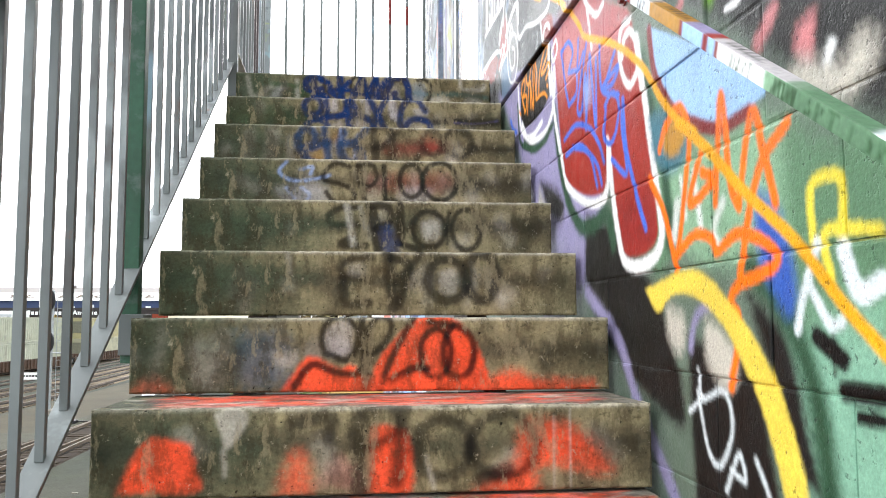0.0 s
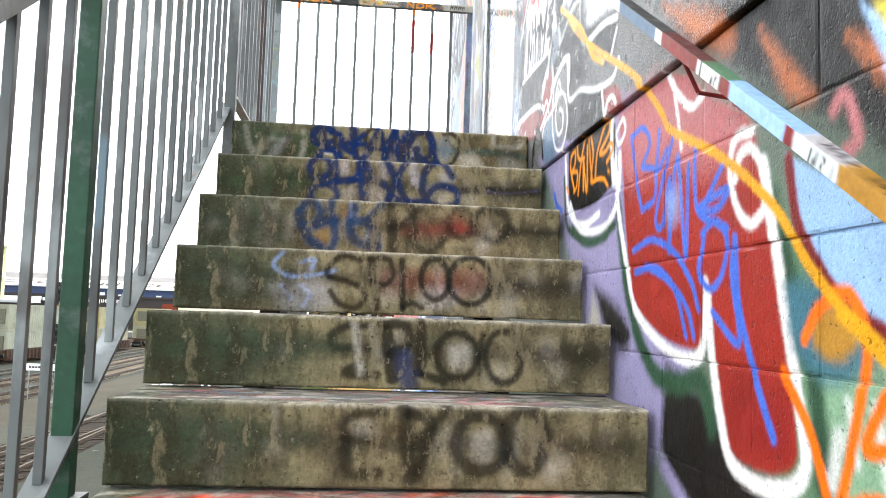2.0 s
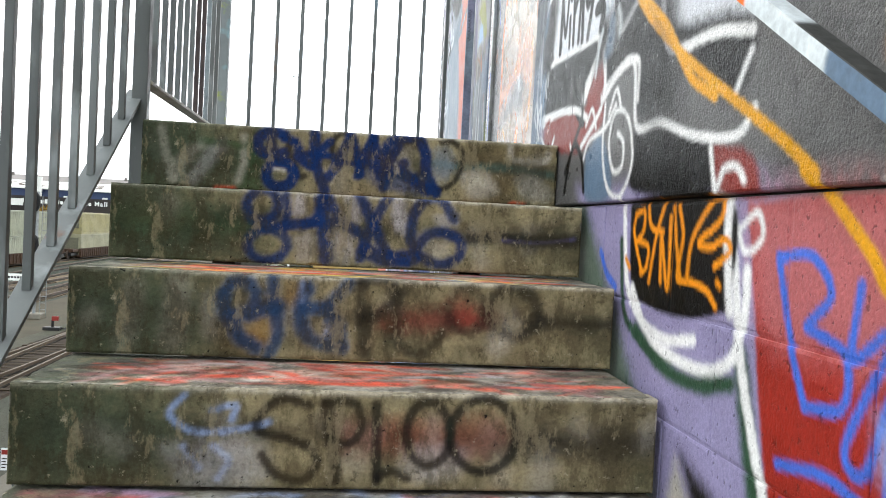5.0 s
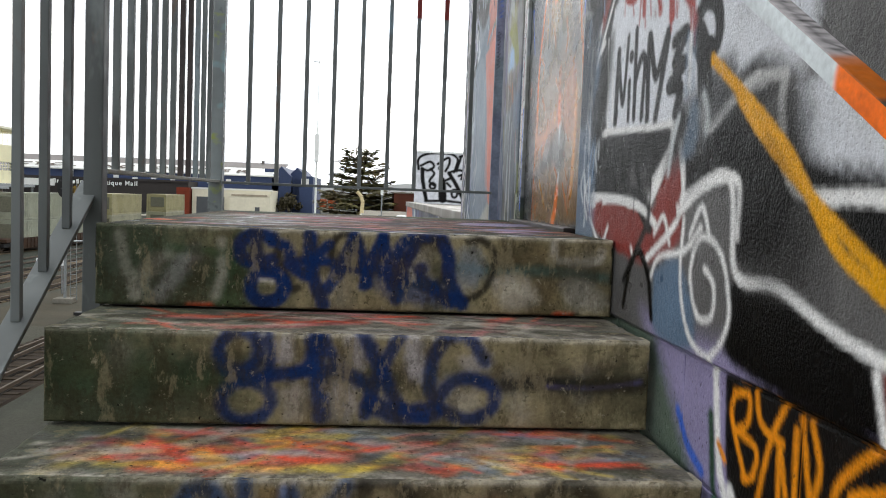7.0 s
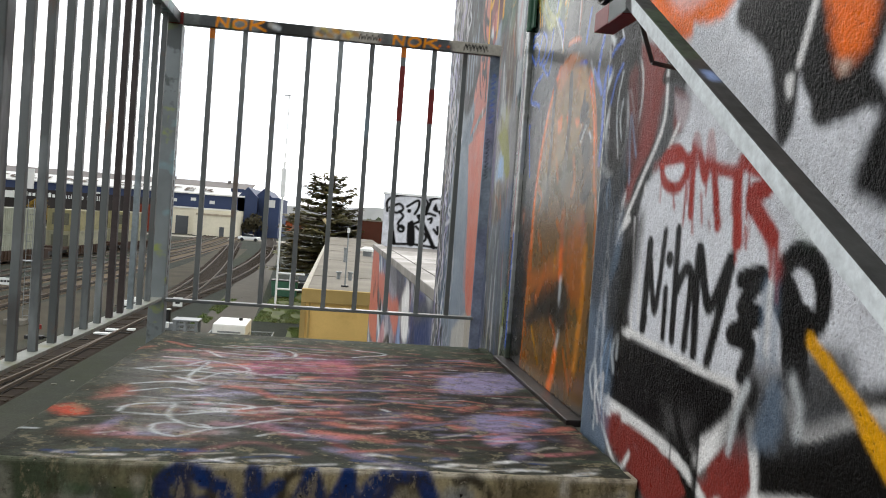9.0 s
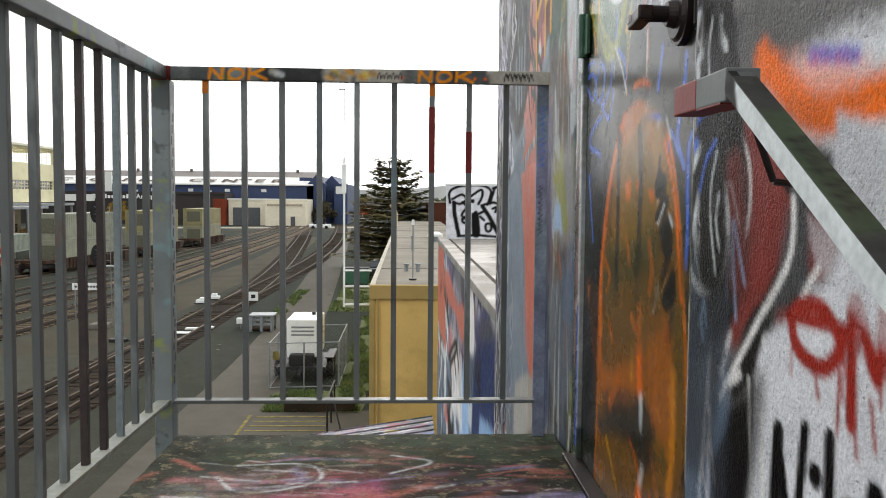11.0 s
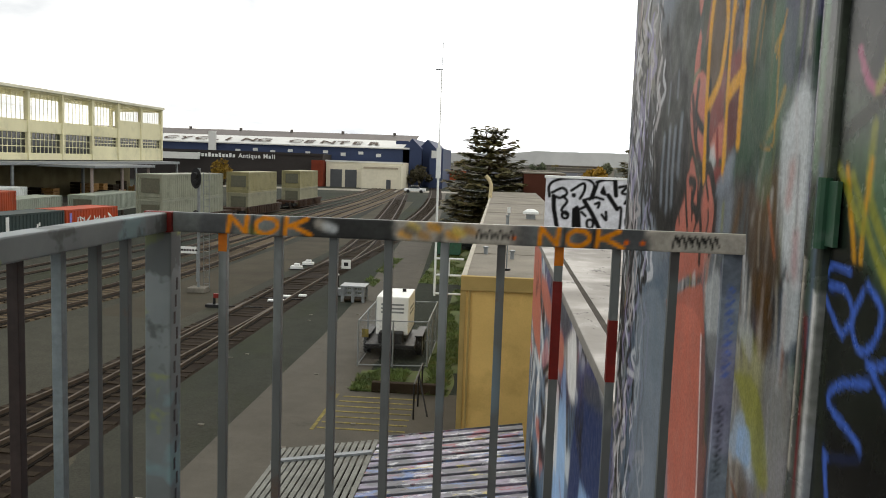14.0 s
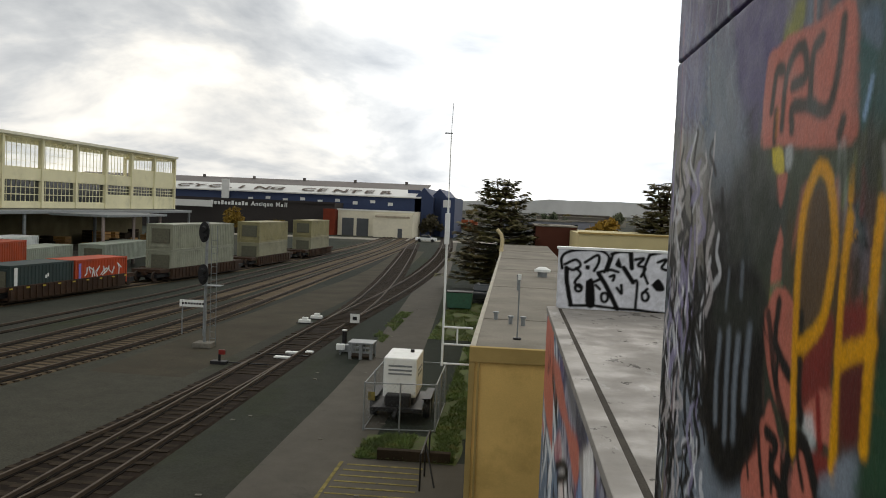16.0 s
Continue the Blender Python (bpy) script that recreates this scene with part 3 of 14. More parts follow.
spray(WALL, "white", 0.015, 0.02, (-2.11, -.81), (-2.13, -.886), a=0.7)
spray(WALL, "orange", 0.022, 0.008, (-1.94, -.781), (-2.02, -.868), (-2.08, -.989))
spray(WALL, "orange", 0.022, 0.008, (-2, -.73), (-2.04, -.684), (-2.11, -.667), (-2.15, -.736), (-2.12, -.861), (-2.09, -.946))
spray(WALL, "orange", 0.022, 0.008, (-2.2, -.782), (-2.15, -.866), (-2.25, -.837), (-2.21, -.815))
spray(WALL, "orange", 0.022, 0.008, (-2.26, -.879), (-2.29, -.691), (-2.32, -.851), (-2.35, -.898))
spray(WALL, "orange", 0.022, 0.008, (-2.35, -.894), (-2.4, -.75), (-2.44, -.828), (-2.47, -.907))
spray(WALL, "orange", 0.022, 0.008, (-2.51, -.793), (-2.43, -.838), (-2.38, -.921), (-2.35, -1.01))
spray(WALL, "orange", 0.022, 0.008, (-2.08, -.959), (-2.17, -.927), (-2.24, -.941), (-2.26, -.966), (-2.34, -.942), (-2.42, -.96), (-2.47, -.99), (-2.44, -1.01), (-2.34, -1.03), (-2.31, -1.06), (-2.34, -1.08), (-2.33, -1.14), (-2.3, -1.2))
area(WALL, "mustard", 0.015, (-1.89, -1.02), (-2.07, -.995), (-2.2, -.999), (-2.33, -1.07), (-2.43, -1.15), (-2.48, -1.22), (-2.52, -1.3), (-2.54, -1.4), (-2.49, -1.41), (-2.45, -1.31), (-2.4, -1.22), (-2.35, -1.16), (-2.27, -1.09), (-2.15, -1.04), (-2.04, -1.04), (-1.96, -1.07))
spray(WALL, "lemon", 0.02, 0.01, (-2.57, -.978), (-2.57, -.898), (-2.64, -.899), (-2.64, -.978))
spray(WALL, "lemon", 0.018, 0.01, (-2.61, -1.03), (-2.6, -.966), (-2.72, -.975))
spray(WALL, "ghost", 0.018, 0.01, (-2.58, -.979), (-2.54, -1.05), (-2.52, -1.1))
spray(WALL, "ghost", 0.018, 0.01, (-2.55, -1.03), (-2.6, -1.09), (-2.63, -1.09))
spray(WALL, "ghost", 0.03, 0.01, (-2.64, -.993), (-2.67, -1.05), (-2.72, -1.04))
spray(WALL, "black", 0.03, 0.01, (-2.57, -1.11), (-2.63, -1.14))
spray(WALL, "black", 0.03, 0.01, (-2.63, -1.18), (-2.71, -1.18))
spray(WALL, "black", 0.02, 0.01, (-2.66, -1.21), (-2.71, -1.21))
spray(WALL, "black", 0.008, 0.01, (-2.61, -1.11), (-2.61, -1.16))
spray(WALL, "ghost", 0.011, 0.01, (-2.17, -1.18), (-2.18, -1.23), (-2.27, -1.21), (-2.3, -1.27), (-2.25, -1.34), (-2.2, -1.32), (-2.16, -1.22))
spray(WALL, "ghost", 0.01, 0.01, (-2.27, -1.38), (-2.32, -1.31), (-2.34, -1.35), (-2.29, -1.34))
spray(WALL, "ghost", 0.011, 0.01, (-2.38, -1.31), (-2.42, -1.36))
spray(WALL, "ghost", 0.01, 0.01, (-2.12, -1.26), (-2.18, -1.23))
# rough upper wall: greys, black shading and white outlines
area(WALL, "charcoal", 0.08, (-1.42, -.085), (-2.15, -.197), (-2.8, -.493), (-2.79, -.821), (-2.65, -.797), (-2.43, -.652), (-2.15, -.463), (-1.99, -.387), (-1.67, -.212))
area(WALL, "orange_brown", 0.05, (-2.62, -.505), (-2.7, -.572), (-2.69, -.622), (-2.61, -.592), (-2.6, -.545))
area(WALL, "orange_brown", 0.05, (-2.11, -.315), (-2.35, -.412), (-2.32, -.447), (-2.21, -.413))
area(WALL, "rose", 0.04, (-2.55, -.659), (-2.6, -.657), (-2.6, -.706), (-2.57, -.724), (-2.54, -.688))
area(WALL, "black", 0.03, (-2.6, -.654), (-2.66, -.661), (-2.66, -.717), (-2.63, -.75), (-2.59, -.721))
spray(WALL, "white", 0.02, 0.02, (-2.63, -.716), (-2.62, -.733))
spray(WALL, "bone", 0.05, 0.06, (-2.55, -.739), (-2.65, -.77), (-2.7, -.75))
spray(WALL, "white", 0.012, 0.01, (-2.32, -.477), (-2.32, -.444), (-2.35, -.435), (-2.38, -.474), (-2.37, -.544), (-2.32, -.546))
spray(WALL, "leaf", 0.03, 0.03, (-2.24, -.442), (-2.26, -.504))
spray(WALL, "rose", 0.02, 0.02, (-2.08, -.413), (-2.11, -.397), (-2.14, -.46), (-2.11, -.477))
spray(WALL, "orange_brown", 0.04, 0.05, (-2.45, -.519), (-2.5, -.508))
spray(WALL, "rose", 0.03, 0.03, (-2.43, -.645), (-2.48, -.61))
area(WALL, "orange_brown", 0.06, (-1.44, -.018), (-1.72, -.144), (-1.76, -.223), (-1.63, -.17))
area(WALL, "orange_brown", 0.05, (-1.86, -.219), (-1.97, -.321), (-2.03, -.382), (-1.95, -.354))
area(WALL, "sky", 0.02, (-2.14, -.277), (-2.19, -.374), (-2.21, -.399), (-2.21, -.343))
area(WALL, "lemon", 0.03, (-2.17, -.289), (-2.21, -.349), (-2.21, -.305))
area(WALL, "mid_grey", 0.1, (.558, .67), (-.76, .34), (-1.11, .075), (-1.13, -.055), (-1.01, -.112), (.117, -.051))
area(WALL, "light_grey", 0.03, (.093, .484), (-.063, .725), (-.239, .703), (-.671, .42), (-.682, .263), (-.566, .253), (-.482, .214), (-.359, .254), (.108, .252))
area(WALL, "light_grey", 0.05, (.17, .834), (-.099, .886), (-.497, .795), (-.765, .611), (-.804, .278), (-.629, .335), (-.264, .518))
area(WALL, "soot", 0.05, (-.597, .15), (-.929, .127), (-1.11, .04), (-1.06, -.024), (-.921, .024), (-.798, .105), (-.761, .045), (-.622, .008))
area(WALL, "black", 0.03, (-.617, -.024), (-.852, -.048), (-1.01, -.089), (-1.01, -.165), (-.629, -.154), (-.603, -.064))
area(WALL, "black", 0.05, (-.806, .151), (-.974, .137), (-1.1, .106), (-1.11, .04), (-.982, .082), (-.827, .11))
area(WALL, "light_grey", 0.04, (-.776, .243), (-.887, .241), (-1.1, .106), (-1.03, .123), (-.82, .153))
area(WALL, "soot", 0.05, (-.499, .283), (-.679, .298), (-.683, .253), (-.568, .224), (-.482, .214))
area(WALL, "soot", 0.04, (-.378, .201), (-.568, .224), (-.688, .183), (-.67, .077), (-.621, .039), (-.596, .122), (-.388, .095))
area(WALL, "red_brown", 0.03, (.278, .098), (-.375, .055), (-.238, -.028), (.034, -.007), (.237, .034))
area(WALL, "blue_grey", 0.03, (-.259, -.047), (-.388, -.014), (-.48, -.151), (-.281, -.16))
area(WALL, "red_brown", 0.02, (-.997, -.088), (-1.09, -.101), (-1.14, -.125), (-1.15, -.174), (-1.02, -.163))
area(WALL, "soot", 0.03, (.264, .405), (.113, .419), (.121, .242), (-.308, .229), (-.296, .188), (-.146, .129), (.244, .111))
area(WALL, "red_brown", 0.03, (.192, .087), (-.12, .079), (-.213, .05), (-.349, .198), (-.393, .042), (-.221, -.03), (-.052, -.02), (.169, .026))
area(WALL, "red_brown", 0.03, (.219, .826), (.035, .777), (.089, .689), (.168, .519), (.231, .536))
area(WALL, "charcoal", 0.02, (.035, .777), (-.104, .739), (-.028, .63), (.034, .542), (.095, .503), (.146, .459), (.202, .423), (.144, .565))
spray(WALL, "white", 0.014, 0.01, (.283, .478), (.298, .112), (.013, .095), (-.091, .081))
spray(WALL, "white", 0.014, 0.01, (.158, .249), (-.311, .242), (-.313, .202), (-.213, .103))
spray(WALL, "white", 0.013, 0.01, (-.318, .207), (-.371, .073))
spray(WALL, "white", 0.017, 0.01, (-.381, .096), (-.579, .131), (-.621, -.014), (-.756, -.022), (-.909, -.063), (-1.07, -.081), (-1.13, -.045))
spray(WALL, "white", 0.02, 0.01, (-.741, .262), (-.736, .215), (-.785, .11), (-.98, .098), (-1.11, .074))
spray(WALL, "white", 0.017, 0.01, (-.442, .234), (-.565, .275), (-.741, .266))
spray(WALL, "white", 0.014, 0.01, (-1.11, .045), (-1.06, -.018))
spray(WALL, "white", 0.014, 0.01, (-.986, -.092), (-1.01, -.164))
spray(WALL, "white", 0.014, 0.01, (-1.02, -.156), (-1.04, -.13), (-1.08, -.128), (-1.11, -.151))
spray(WALL, "white", 0.012, 0.01, (-.402, .059), (-.4, -.05), (-.451, -.137), (-.542, -.157), (-.607, -.088), (-.569, .007), (-.484, .032), (-.445, -.03), (-.483, -.098), (-.542, -.093), (-.545, -.043), (-.505, -.019))
spray(WALL, "white", 0.012, 0.01, (-.244, -.058), (-.285, -.016), (-.412, .005), (-.481, .049))
spray(WALL, "white", 0.012, 0.01, (.24, .046), (.125, -.015), (.045, .045), (-.049, -0))
spray(WALL, "white", 0.014, 0.009, (.127, .248), (-.134, .241), (-.319, .23), (-.3, .192), (-.223, .133))
spray(WALL, "white", 0.016, 0.009, (.279, .395), (.253, .102), (.09, .096), (-.13, .085), (-.217, .097), (-.348, .213), (-.385, .074), (-.202, -.031))
spray(WALL, "white", 0.01, 0.009, (.096, .529), (.096, .267))
spray(WALL, "white", 0.016, 0.009, (-.385, .074), (-.49, .116), (-.61, .125), (-.621, .039))
spray(WALL, "white", 0.009, 0.009, (.233, .81), (.321, .726), (.255, .6), (.171, .667), (.196, .761), (.254, .723), (.24, .659))
spray(WALL, "white", 0.014, 0.009, (.074, .787), (.115, .675), (.2, .532), (.237, .455))
spray(WALL, "white", 0.016, 0.009, (-.453, .267), (-.476, .213), (-.566, .247), (-.682, .263))
spray(WALL, "white", 0.012, 0.009, (-.001, -.005), (-.069, .035), (-.119, -.02))
spray(WALL, "white", 0.012, 0.009, (-.251, .028), (-.299, .061), (-.336, .013))
spray(WALL, "white", 0.012, 0.009, (-.434, .033), (-.48, .083), (-.52, .032))
spray(WALL, "black", 0.022, 0.008, (-.066, .206), (-.238, .222), (-.147, .173), (-.093, .129), (-.182, .084), (-.226, .037))
spray(WALL, "black", 0.02, 0.01, (-.076, -.132), (-.117, -.042), (-.166, -.014), (-.228, -.058), (-.26, -.137))
spray(WALL, "black", 0.018, 0.01, (-.055, .162), (-.129, .089), (-.214, .035))
spray(WALL, "black", 0.007, 0.004, (-.433, .273), (-.405, .211), (-.38, .185))
spray(WALL, "black", 0.006, 0.004, (-.639, .214), (-.583, .156))
spray(WALL, "red_brown", 0.026, 0.008, (.035, .547), (.002, .582), (-.051, .587), (-.073, .529), (.009, .534), drip=2)
spray(WALL, "red_brown", 0.026, 0.008, (-.11, .482), (-.123, .592), (-.171, .505), (-.188, .589), (-.209, .466), drip=2)
spray(WALL, "red_brown", 0.026, 0.008, (-.276, .394), (-.259, .541), (-.333, .542), (-.359, .504), (-.291, .501), (-.382, .397), drip=2)
spray(WALL, "red_brown", 0.026, 0.008, (.057, .563), (.013, .571), drip=2)
spray(WALL, "black", 0.014, 0.005, (.063, .269), (.052, .427), (-.014, .285), (-.021, .455))
spray(WALL, "black", 0.018, 0.005, (-.038, .412), (-.043, .408))
spray(WALL, "black", 0.013, 0.005, (-.038, .391), (-.037, .265))
spray(WALL, "black", 0.014, 0.005, (-.072, .451), (-.067, .264))
spray(WALL, "black", 0.014, 0.005, (-.066, .364), (-.105, .399), (-.132, .26))
spray(WALL, "black", 0.018, 0.005, (-.156, .263), (-.16, .424), (-.206, .328), (-.273, .411), (-.221, .242))
spray(WALL, "black", 0.017, 0.005, (-.292, .395), (-.361, .391), (-.312, .361), (-.37, .33), (-.296, .307), (-.359, .288), (-.322, .25))
spray(WALL, "black", 0.035, 0.005, (-.458, .277), (-.444, .343))
spray(WALL, "black", 0.026, 0.005, (-.446, .343), (-.42, .382), (-.427, .424), (-.457, .435), (-.498, .413), (-.506, .368), (-.483, .342), (-.446, .343))
spray(WALL, "black", 0.06, 0.015, (-.44, .701), (-.454, .65), (-.522, .619), (-.573, .586), (-.584, .506))
spray(WALL, "black", 0.035, 0.015, (-.271, .77), (-.386, .713), (-.393, .667), (-.38, .581))
spray(WALL, "black", 0.05, 0.015, (-.496, .649), (-.514, .6))
spray(WALL, "orange", 0.06, 0.04, (-.507, .726), (-.506, .654))
spray(WALL, "orange", 0.05, 0.03, (.126, .885), (-.012, .806), (-.166, .81), (-.221, .837))
spray(WALL, "blue", 0.02, 0.02, (-.007, .87), (-.1, .855))
spray(WALL, "black", 0.05, 0.015, (-.494, .622), (-.472, .609), (-.507, .595))
spray(WALL, "black", 0.045, 0.015, (-.625, .578), (-.584, .527), (-.571, .507))
spray(WALL, "black", 0.03, 0.015, (-.4, .659), (-.398, .601), (-.387, .584))
# lettering on the rough wall, second coat
area(WALL, "light_grey", 0.02, (-.069, .801), (-.248, .749), (-.346, .672), (-.371, .578), (-.402, .561), (-.546, .591), (-.607, .568), (-.691, .431), (-.43, .389), (.069, .42), (.094, .531), (-.031, .604))
area(WALL, "light_grey", 0.015, (.119, .456), (-.404, .461), (-.588, .441), (-.638, .394), (-.65, .303), (-.497, .268), (-.435, .269), (-.37, .247), (-.314, .236), (-.202, .24), (.101, .257))
area(WALL, "black", 0.02, (-.228, .798), (-.229, .759), (-.286, .725), (-.34, .678), (-.365, .589), (-.391, .572), (-.395, .634), (-.436, .675), (-.461, .724), (-.494, .755), (-.345, .798))
area(WALL, "black", 0.02, (-.434, .675), (-.445, .627), (-.511, .59), (-.551, .606), (-.583, .666), (-.592, .72), (-.471, .762))
area(WALL, "black", 0.03, (-.554, .536), (-.593, .597), (-.64, .579), (-.653, .481), (-.553, .499))
spray(WALL, "white", 0.014, 0.008, (-.444, .756), (-.424, .701), (-.411, .67), a=0.9)
area(WALL, "white", 0.012, (-.382, .656), (-.4, .658), (-.401, .631), (-.388, .629))
area(WALL, "orange", 0.04, (-.46, .756), (-.56, .729), (-.557, .676), (-.524, .652), (-.502, .653), (-.479, .698), a=0.95)
area(WALL, "bone", 0.02, (-.494, .657), (-.524, .652), (-.511, .639), a=0.8)
area(WALL, "orange", 0.05, (.135, .891), (-.118, .844), (-.082, .81), (.031, .824), a=0.6)
area(WALL, "red_brown", 0.015, (.146, .811), (.037, .759), (.045, .645), (.139, .555), (.205, .521), (.233, .575), (.141, .656), (.142, .75))
area(WALL, "dark_slate", 0.03, (.029, .737), (-.078, .681), (-.06, .621), (.032, .583), (.081, .559), a=0.8)
area(WALL, "red_brown", 0.02, (-.012, .697), (-.077, .669), (-.065, .633), (-.02, .618), a=0.8)
spray(WALL, "white", 0.009, 0.005, (.276, .85), (.327, .789), (.33, .701), (.276, .601), (.21, .588), (.157, .679), (.161, .76), (.227, .832))
spray(WALL, "white", 0.009, 0.005, (.21, .776), (.278, .78), (.296, .713), (.261, .662), (.224, .65))
spray(WALL, "white", 0.012, 0.005, (.031, .744), (.03, .643), (.125, .54), (.238, .422))
spray(WALL, "white", 0.009, 0.005, (-.041, .635), (-.001, .594))
spray(WALL, "red", 0.022, 0.006, (-.01, .588), (.02, .569), (.004, .535), (-.056, .523), (-.091, .556), (-.051, .587), (-.01, .588), drip=2)
spray(WALL, "red", 0.022, 0.006, (-.118, .478), (-.115, .603), (-.163, .534), (-.172, .6), (-.219, .46), drip=2)
spray(WALL, "red", 0.022, 0.006, (-.187, .55), (-.262, .54), drip=2)
spray(WALL, "red", 0.03, 0.006, (-.286, .437), (-.275, .545), (-.341, .538), (-.362, .514), (-.314, .5), (-.386, .445), drip=2)
spray(WALL, "red", 0.016, 0.006, (.029, .569), (-.099, .573), drip=2)
spray(WALL, "black", 0.0312, 0.004, (.054, .269), (.047, .423))
spray(WALL, "black", 0.0216, 0.004, (.044, .408), (.002, .306), (-.021, .446))
spray(WALL, "black", 0.0216, 0.004, (-.041, .346), (-.044, .267))
spray(WALL, "black", 0.0288, 0.004, (-.046, .401), (-.049, .4))
spray(WALL, "black", 0.024, 0.004, (-.076, .45), (-.083, .267))
spray(WALL, "black", 0.024, 0.004, (-.082, .344), (-.115, .386), (-.141, .372), (-.133, .263))
spray(WALL, "black", 0.0264, 0.004, (-.171, .258), (-.164, .422), (-.213, .335), (-.274, .411), (-.221, .251))
spray(WALL, "black", 0.03, 0.004, (-.308, .384), (-.368, .393), (-.314, .346), (-.365, .338), (-.289, .304), (-.35, .297), (-.329, .251))
spray(WALL, "black", 0.0624, 0.004, (-.464, .278), (-.45, .339), (-.427, .371))
spray(WALL, "black", 0.036, 0.004, (-.428, .365), (-.413, .396), (-.449, .427), (-.498, .41), (-.511, .371), (-.499, .346), (-.462, .351))
spray(WALL, "black", 0.004, 0.003, (.054, .269), (.048, .251))
spray(WALL, "black", 0.004, 0.003, (-.047, .268), (-.051, .254))
spray(WALL, "black", 0.004, 0.003, (-.133, .263), (-.137, .25))
spray(WALL, "black", 0.004, 0.003, (-.224, .251), (-.228, .234))
spray(WALL, "black", 0.004, 0.003, (.047, .333), (.034, .278))
spray(WALL, "black", 0.004, 0.003, (-.484, .282), (-.486, .27))
area(WALL, "black", 0.02, (.107, .243), (-.069, .236), (-.227, .234), (-.307, .227), (-.311, .197), (-.233, .142), (-.138, .107), (.162, .107), (.25, .116))
area(WALL, "mid_grey", 0.06, (-.056, .155), (-.192, .164), (-.176, .117), (-.096, .107), a=0.5)
area(WALL, "soot", 0.03, (-.475, .268), (-.55, .281), (-.656, .301), (-.659, .276), (-.584, .256), (-.503, .229), a=0.9)
area(WALL, "soot", 0.06, (-.493, .202), (-.661, .264), (-.669, .202), (-.5, .155), (-.419, .112), (-.4, .173), a=0.75)
area(WALL, "mid_grey", 0.05, (-.371, .243), (-.445, .262), (-.462, .202), (-.4, .177), a=0.5)
spray(WALL, "white", 0.013, 0.007, (.134, .254), (-.067, .243), (-.226, .236), (-.319, .235), (-.318, .21))
spray(WALL, "white", 0.008, 0.007, (.139, .469), (.113, .262))
spray(WALL, "white", 0.007, 0.007, (.099, .469), (.079, .272))
spray(WALL, "white", 0.02, 0.007, (.268, .098), (.1, .095), (-.07, .088), (-.185, .071), (-.251, .046))
spray(WALL, "white", 0.013, 0.007, (-.222, .088), (-.293, .151), (-.349, .213))
spray(WALL, "white", 0.013, 0.007, (-.349, .213), (-.374, .161), (-.396, .095))
spray(WALL, "white", 0.018, 0.007, (-.463, .268), (-.483, .216), (-.512, .218), (-.585, .251), (-.659, .274))
spray(WALL, "white", 0.014, 0.007, (.223, .442), (.169, .469))
spray(WALL, "white", 0.014, 0.007, (-.389, .291), (-.389, .372), (-.391, .395))
area(WALL, "red_brown", 0.015, (.193, .08), (.128, .088), (.143, .043))
area(WALL, "red_brown", 0.02, (.092, .058), (-.056, .049), (-.163, .021), (-.032, -.024), (.043, .008))
area(WALL, "red_brown", 0.015, (-.348, .182), (-.379, .098), (-.312, .076), (-.253, .097))
spray(WALL, "black", 0.006, 0.003, (-.218, .154), (-.216, .044))
spray(WALL, "black", 0.006, 0.003, (-.439, .27), (-.39, .183))
spray(WALL, "black", 0.006, 0.003, (-.644, .213), (-.606, .177))
spray(WALL, "black", 0.006, 0.003, (-.116, .092), (-.116, .067))
# rough wall next to the door: dark with white spirals
area(WALL, "charcoal", 0.02, (.502, 1.16), (.281, 1.11), (.163, .599), (.443, .489))
area(WALL, "red_brown", 0.03, (.277, .757), (.186, .771), (.163, .599), (.215, .579))
area(WALL, "slate_light", 0.04, (.329, .774), (.307, .777), (.276, .605), (.303, .596), a=0.6)
area(WALL, "blue_grey", 0.06, (0.2, -0.1), (0.385, -0.1), (0.385, 0.62), (0.22, 0.55), a=0.7)
for i in range(22):
    y, z = 0.18 + 0.2 * RNG.random(), 0.0 + 0.95 * RNG.random()
    k = 0.012 + 0.05 * RNG.random()
    spray(WALL, ["ghost", "sky", "white", "lilac_white", "mid_grey"][i % 5], 0.005 + 0.009 * RNG.random(), 0.007, (y, z), (y + k * RNG.random(), z + 1.6 * k), (y + 0.6 * k * RNG.normal(), z + 3 * k), (y - k * RNG.random(), z + 1.2 * k), a=0.4 + 0.4 * RNG.random())
spray(WALL, "ghost", 0.016, 0.008, (.404, 1.1), (.375, 1.05), (.329, 1.02), (.281, 1.04), (.274, 1.06))
spray(WALL, "ghost", 0.016, 0.008, (.357, 1.11), (.319, 1.05), (.283, 1.05))
spray(WALL, "ghost", 0.016, 0.008, (.351, .854), (.397, .895), (.405, .971), (.346, .999), (.302, .968), (.289, .905), (.331, .86), (.352, .855))
spray(WALL, "ghost", 0.016, 0.008, (.366, .902), (.367, .924), (.327, .935), (.301, .91), (.304, .881))
spray(WALL, "ghost", 0.016, 0.008, (.275, .97), (.276, .947), (.255, .928))
spray(WALL, "ghost", 0.016, 0.008, (.342, .793), (.402, .731), (.404, .647), (.36, .577), (.279, .574), (.231, .629), (.23, .69), (.255, .736), (.295, .754), (.342, .72), (.362, .663), (.327, .619), (.287, .626))
spray(WALL, "blue", 0.02, 0.01, (.365, .796), (.419, .762), (.45, .723))
spray(WALL, "light_grey", 0.05, 0.05, (.445, .59), (.421, .521))
spray(WALL, "ghost", 0.003, 0.002, (.493, 1.04), (.482, 1.02))
spray(WALL, "ghost", 0.003, 0.002, (.483, 1), (.479, .984))
spray(WALL, "ghost", 0.003, 0.002, (.474, .968), (.477, .948))
spray(WALL, "ghost", 0.003, 0.002, (.484, .933), (.475, .912))
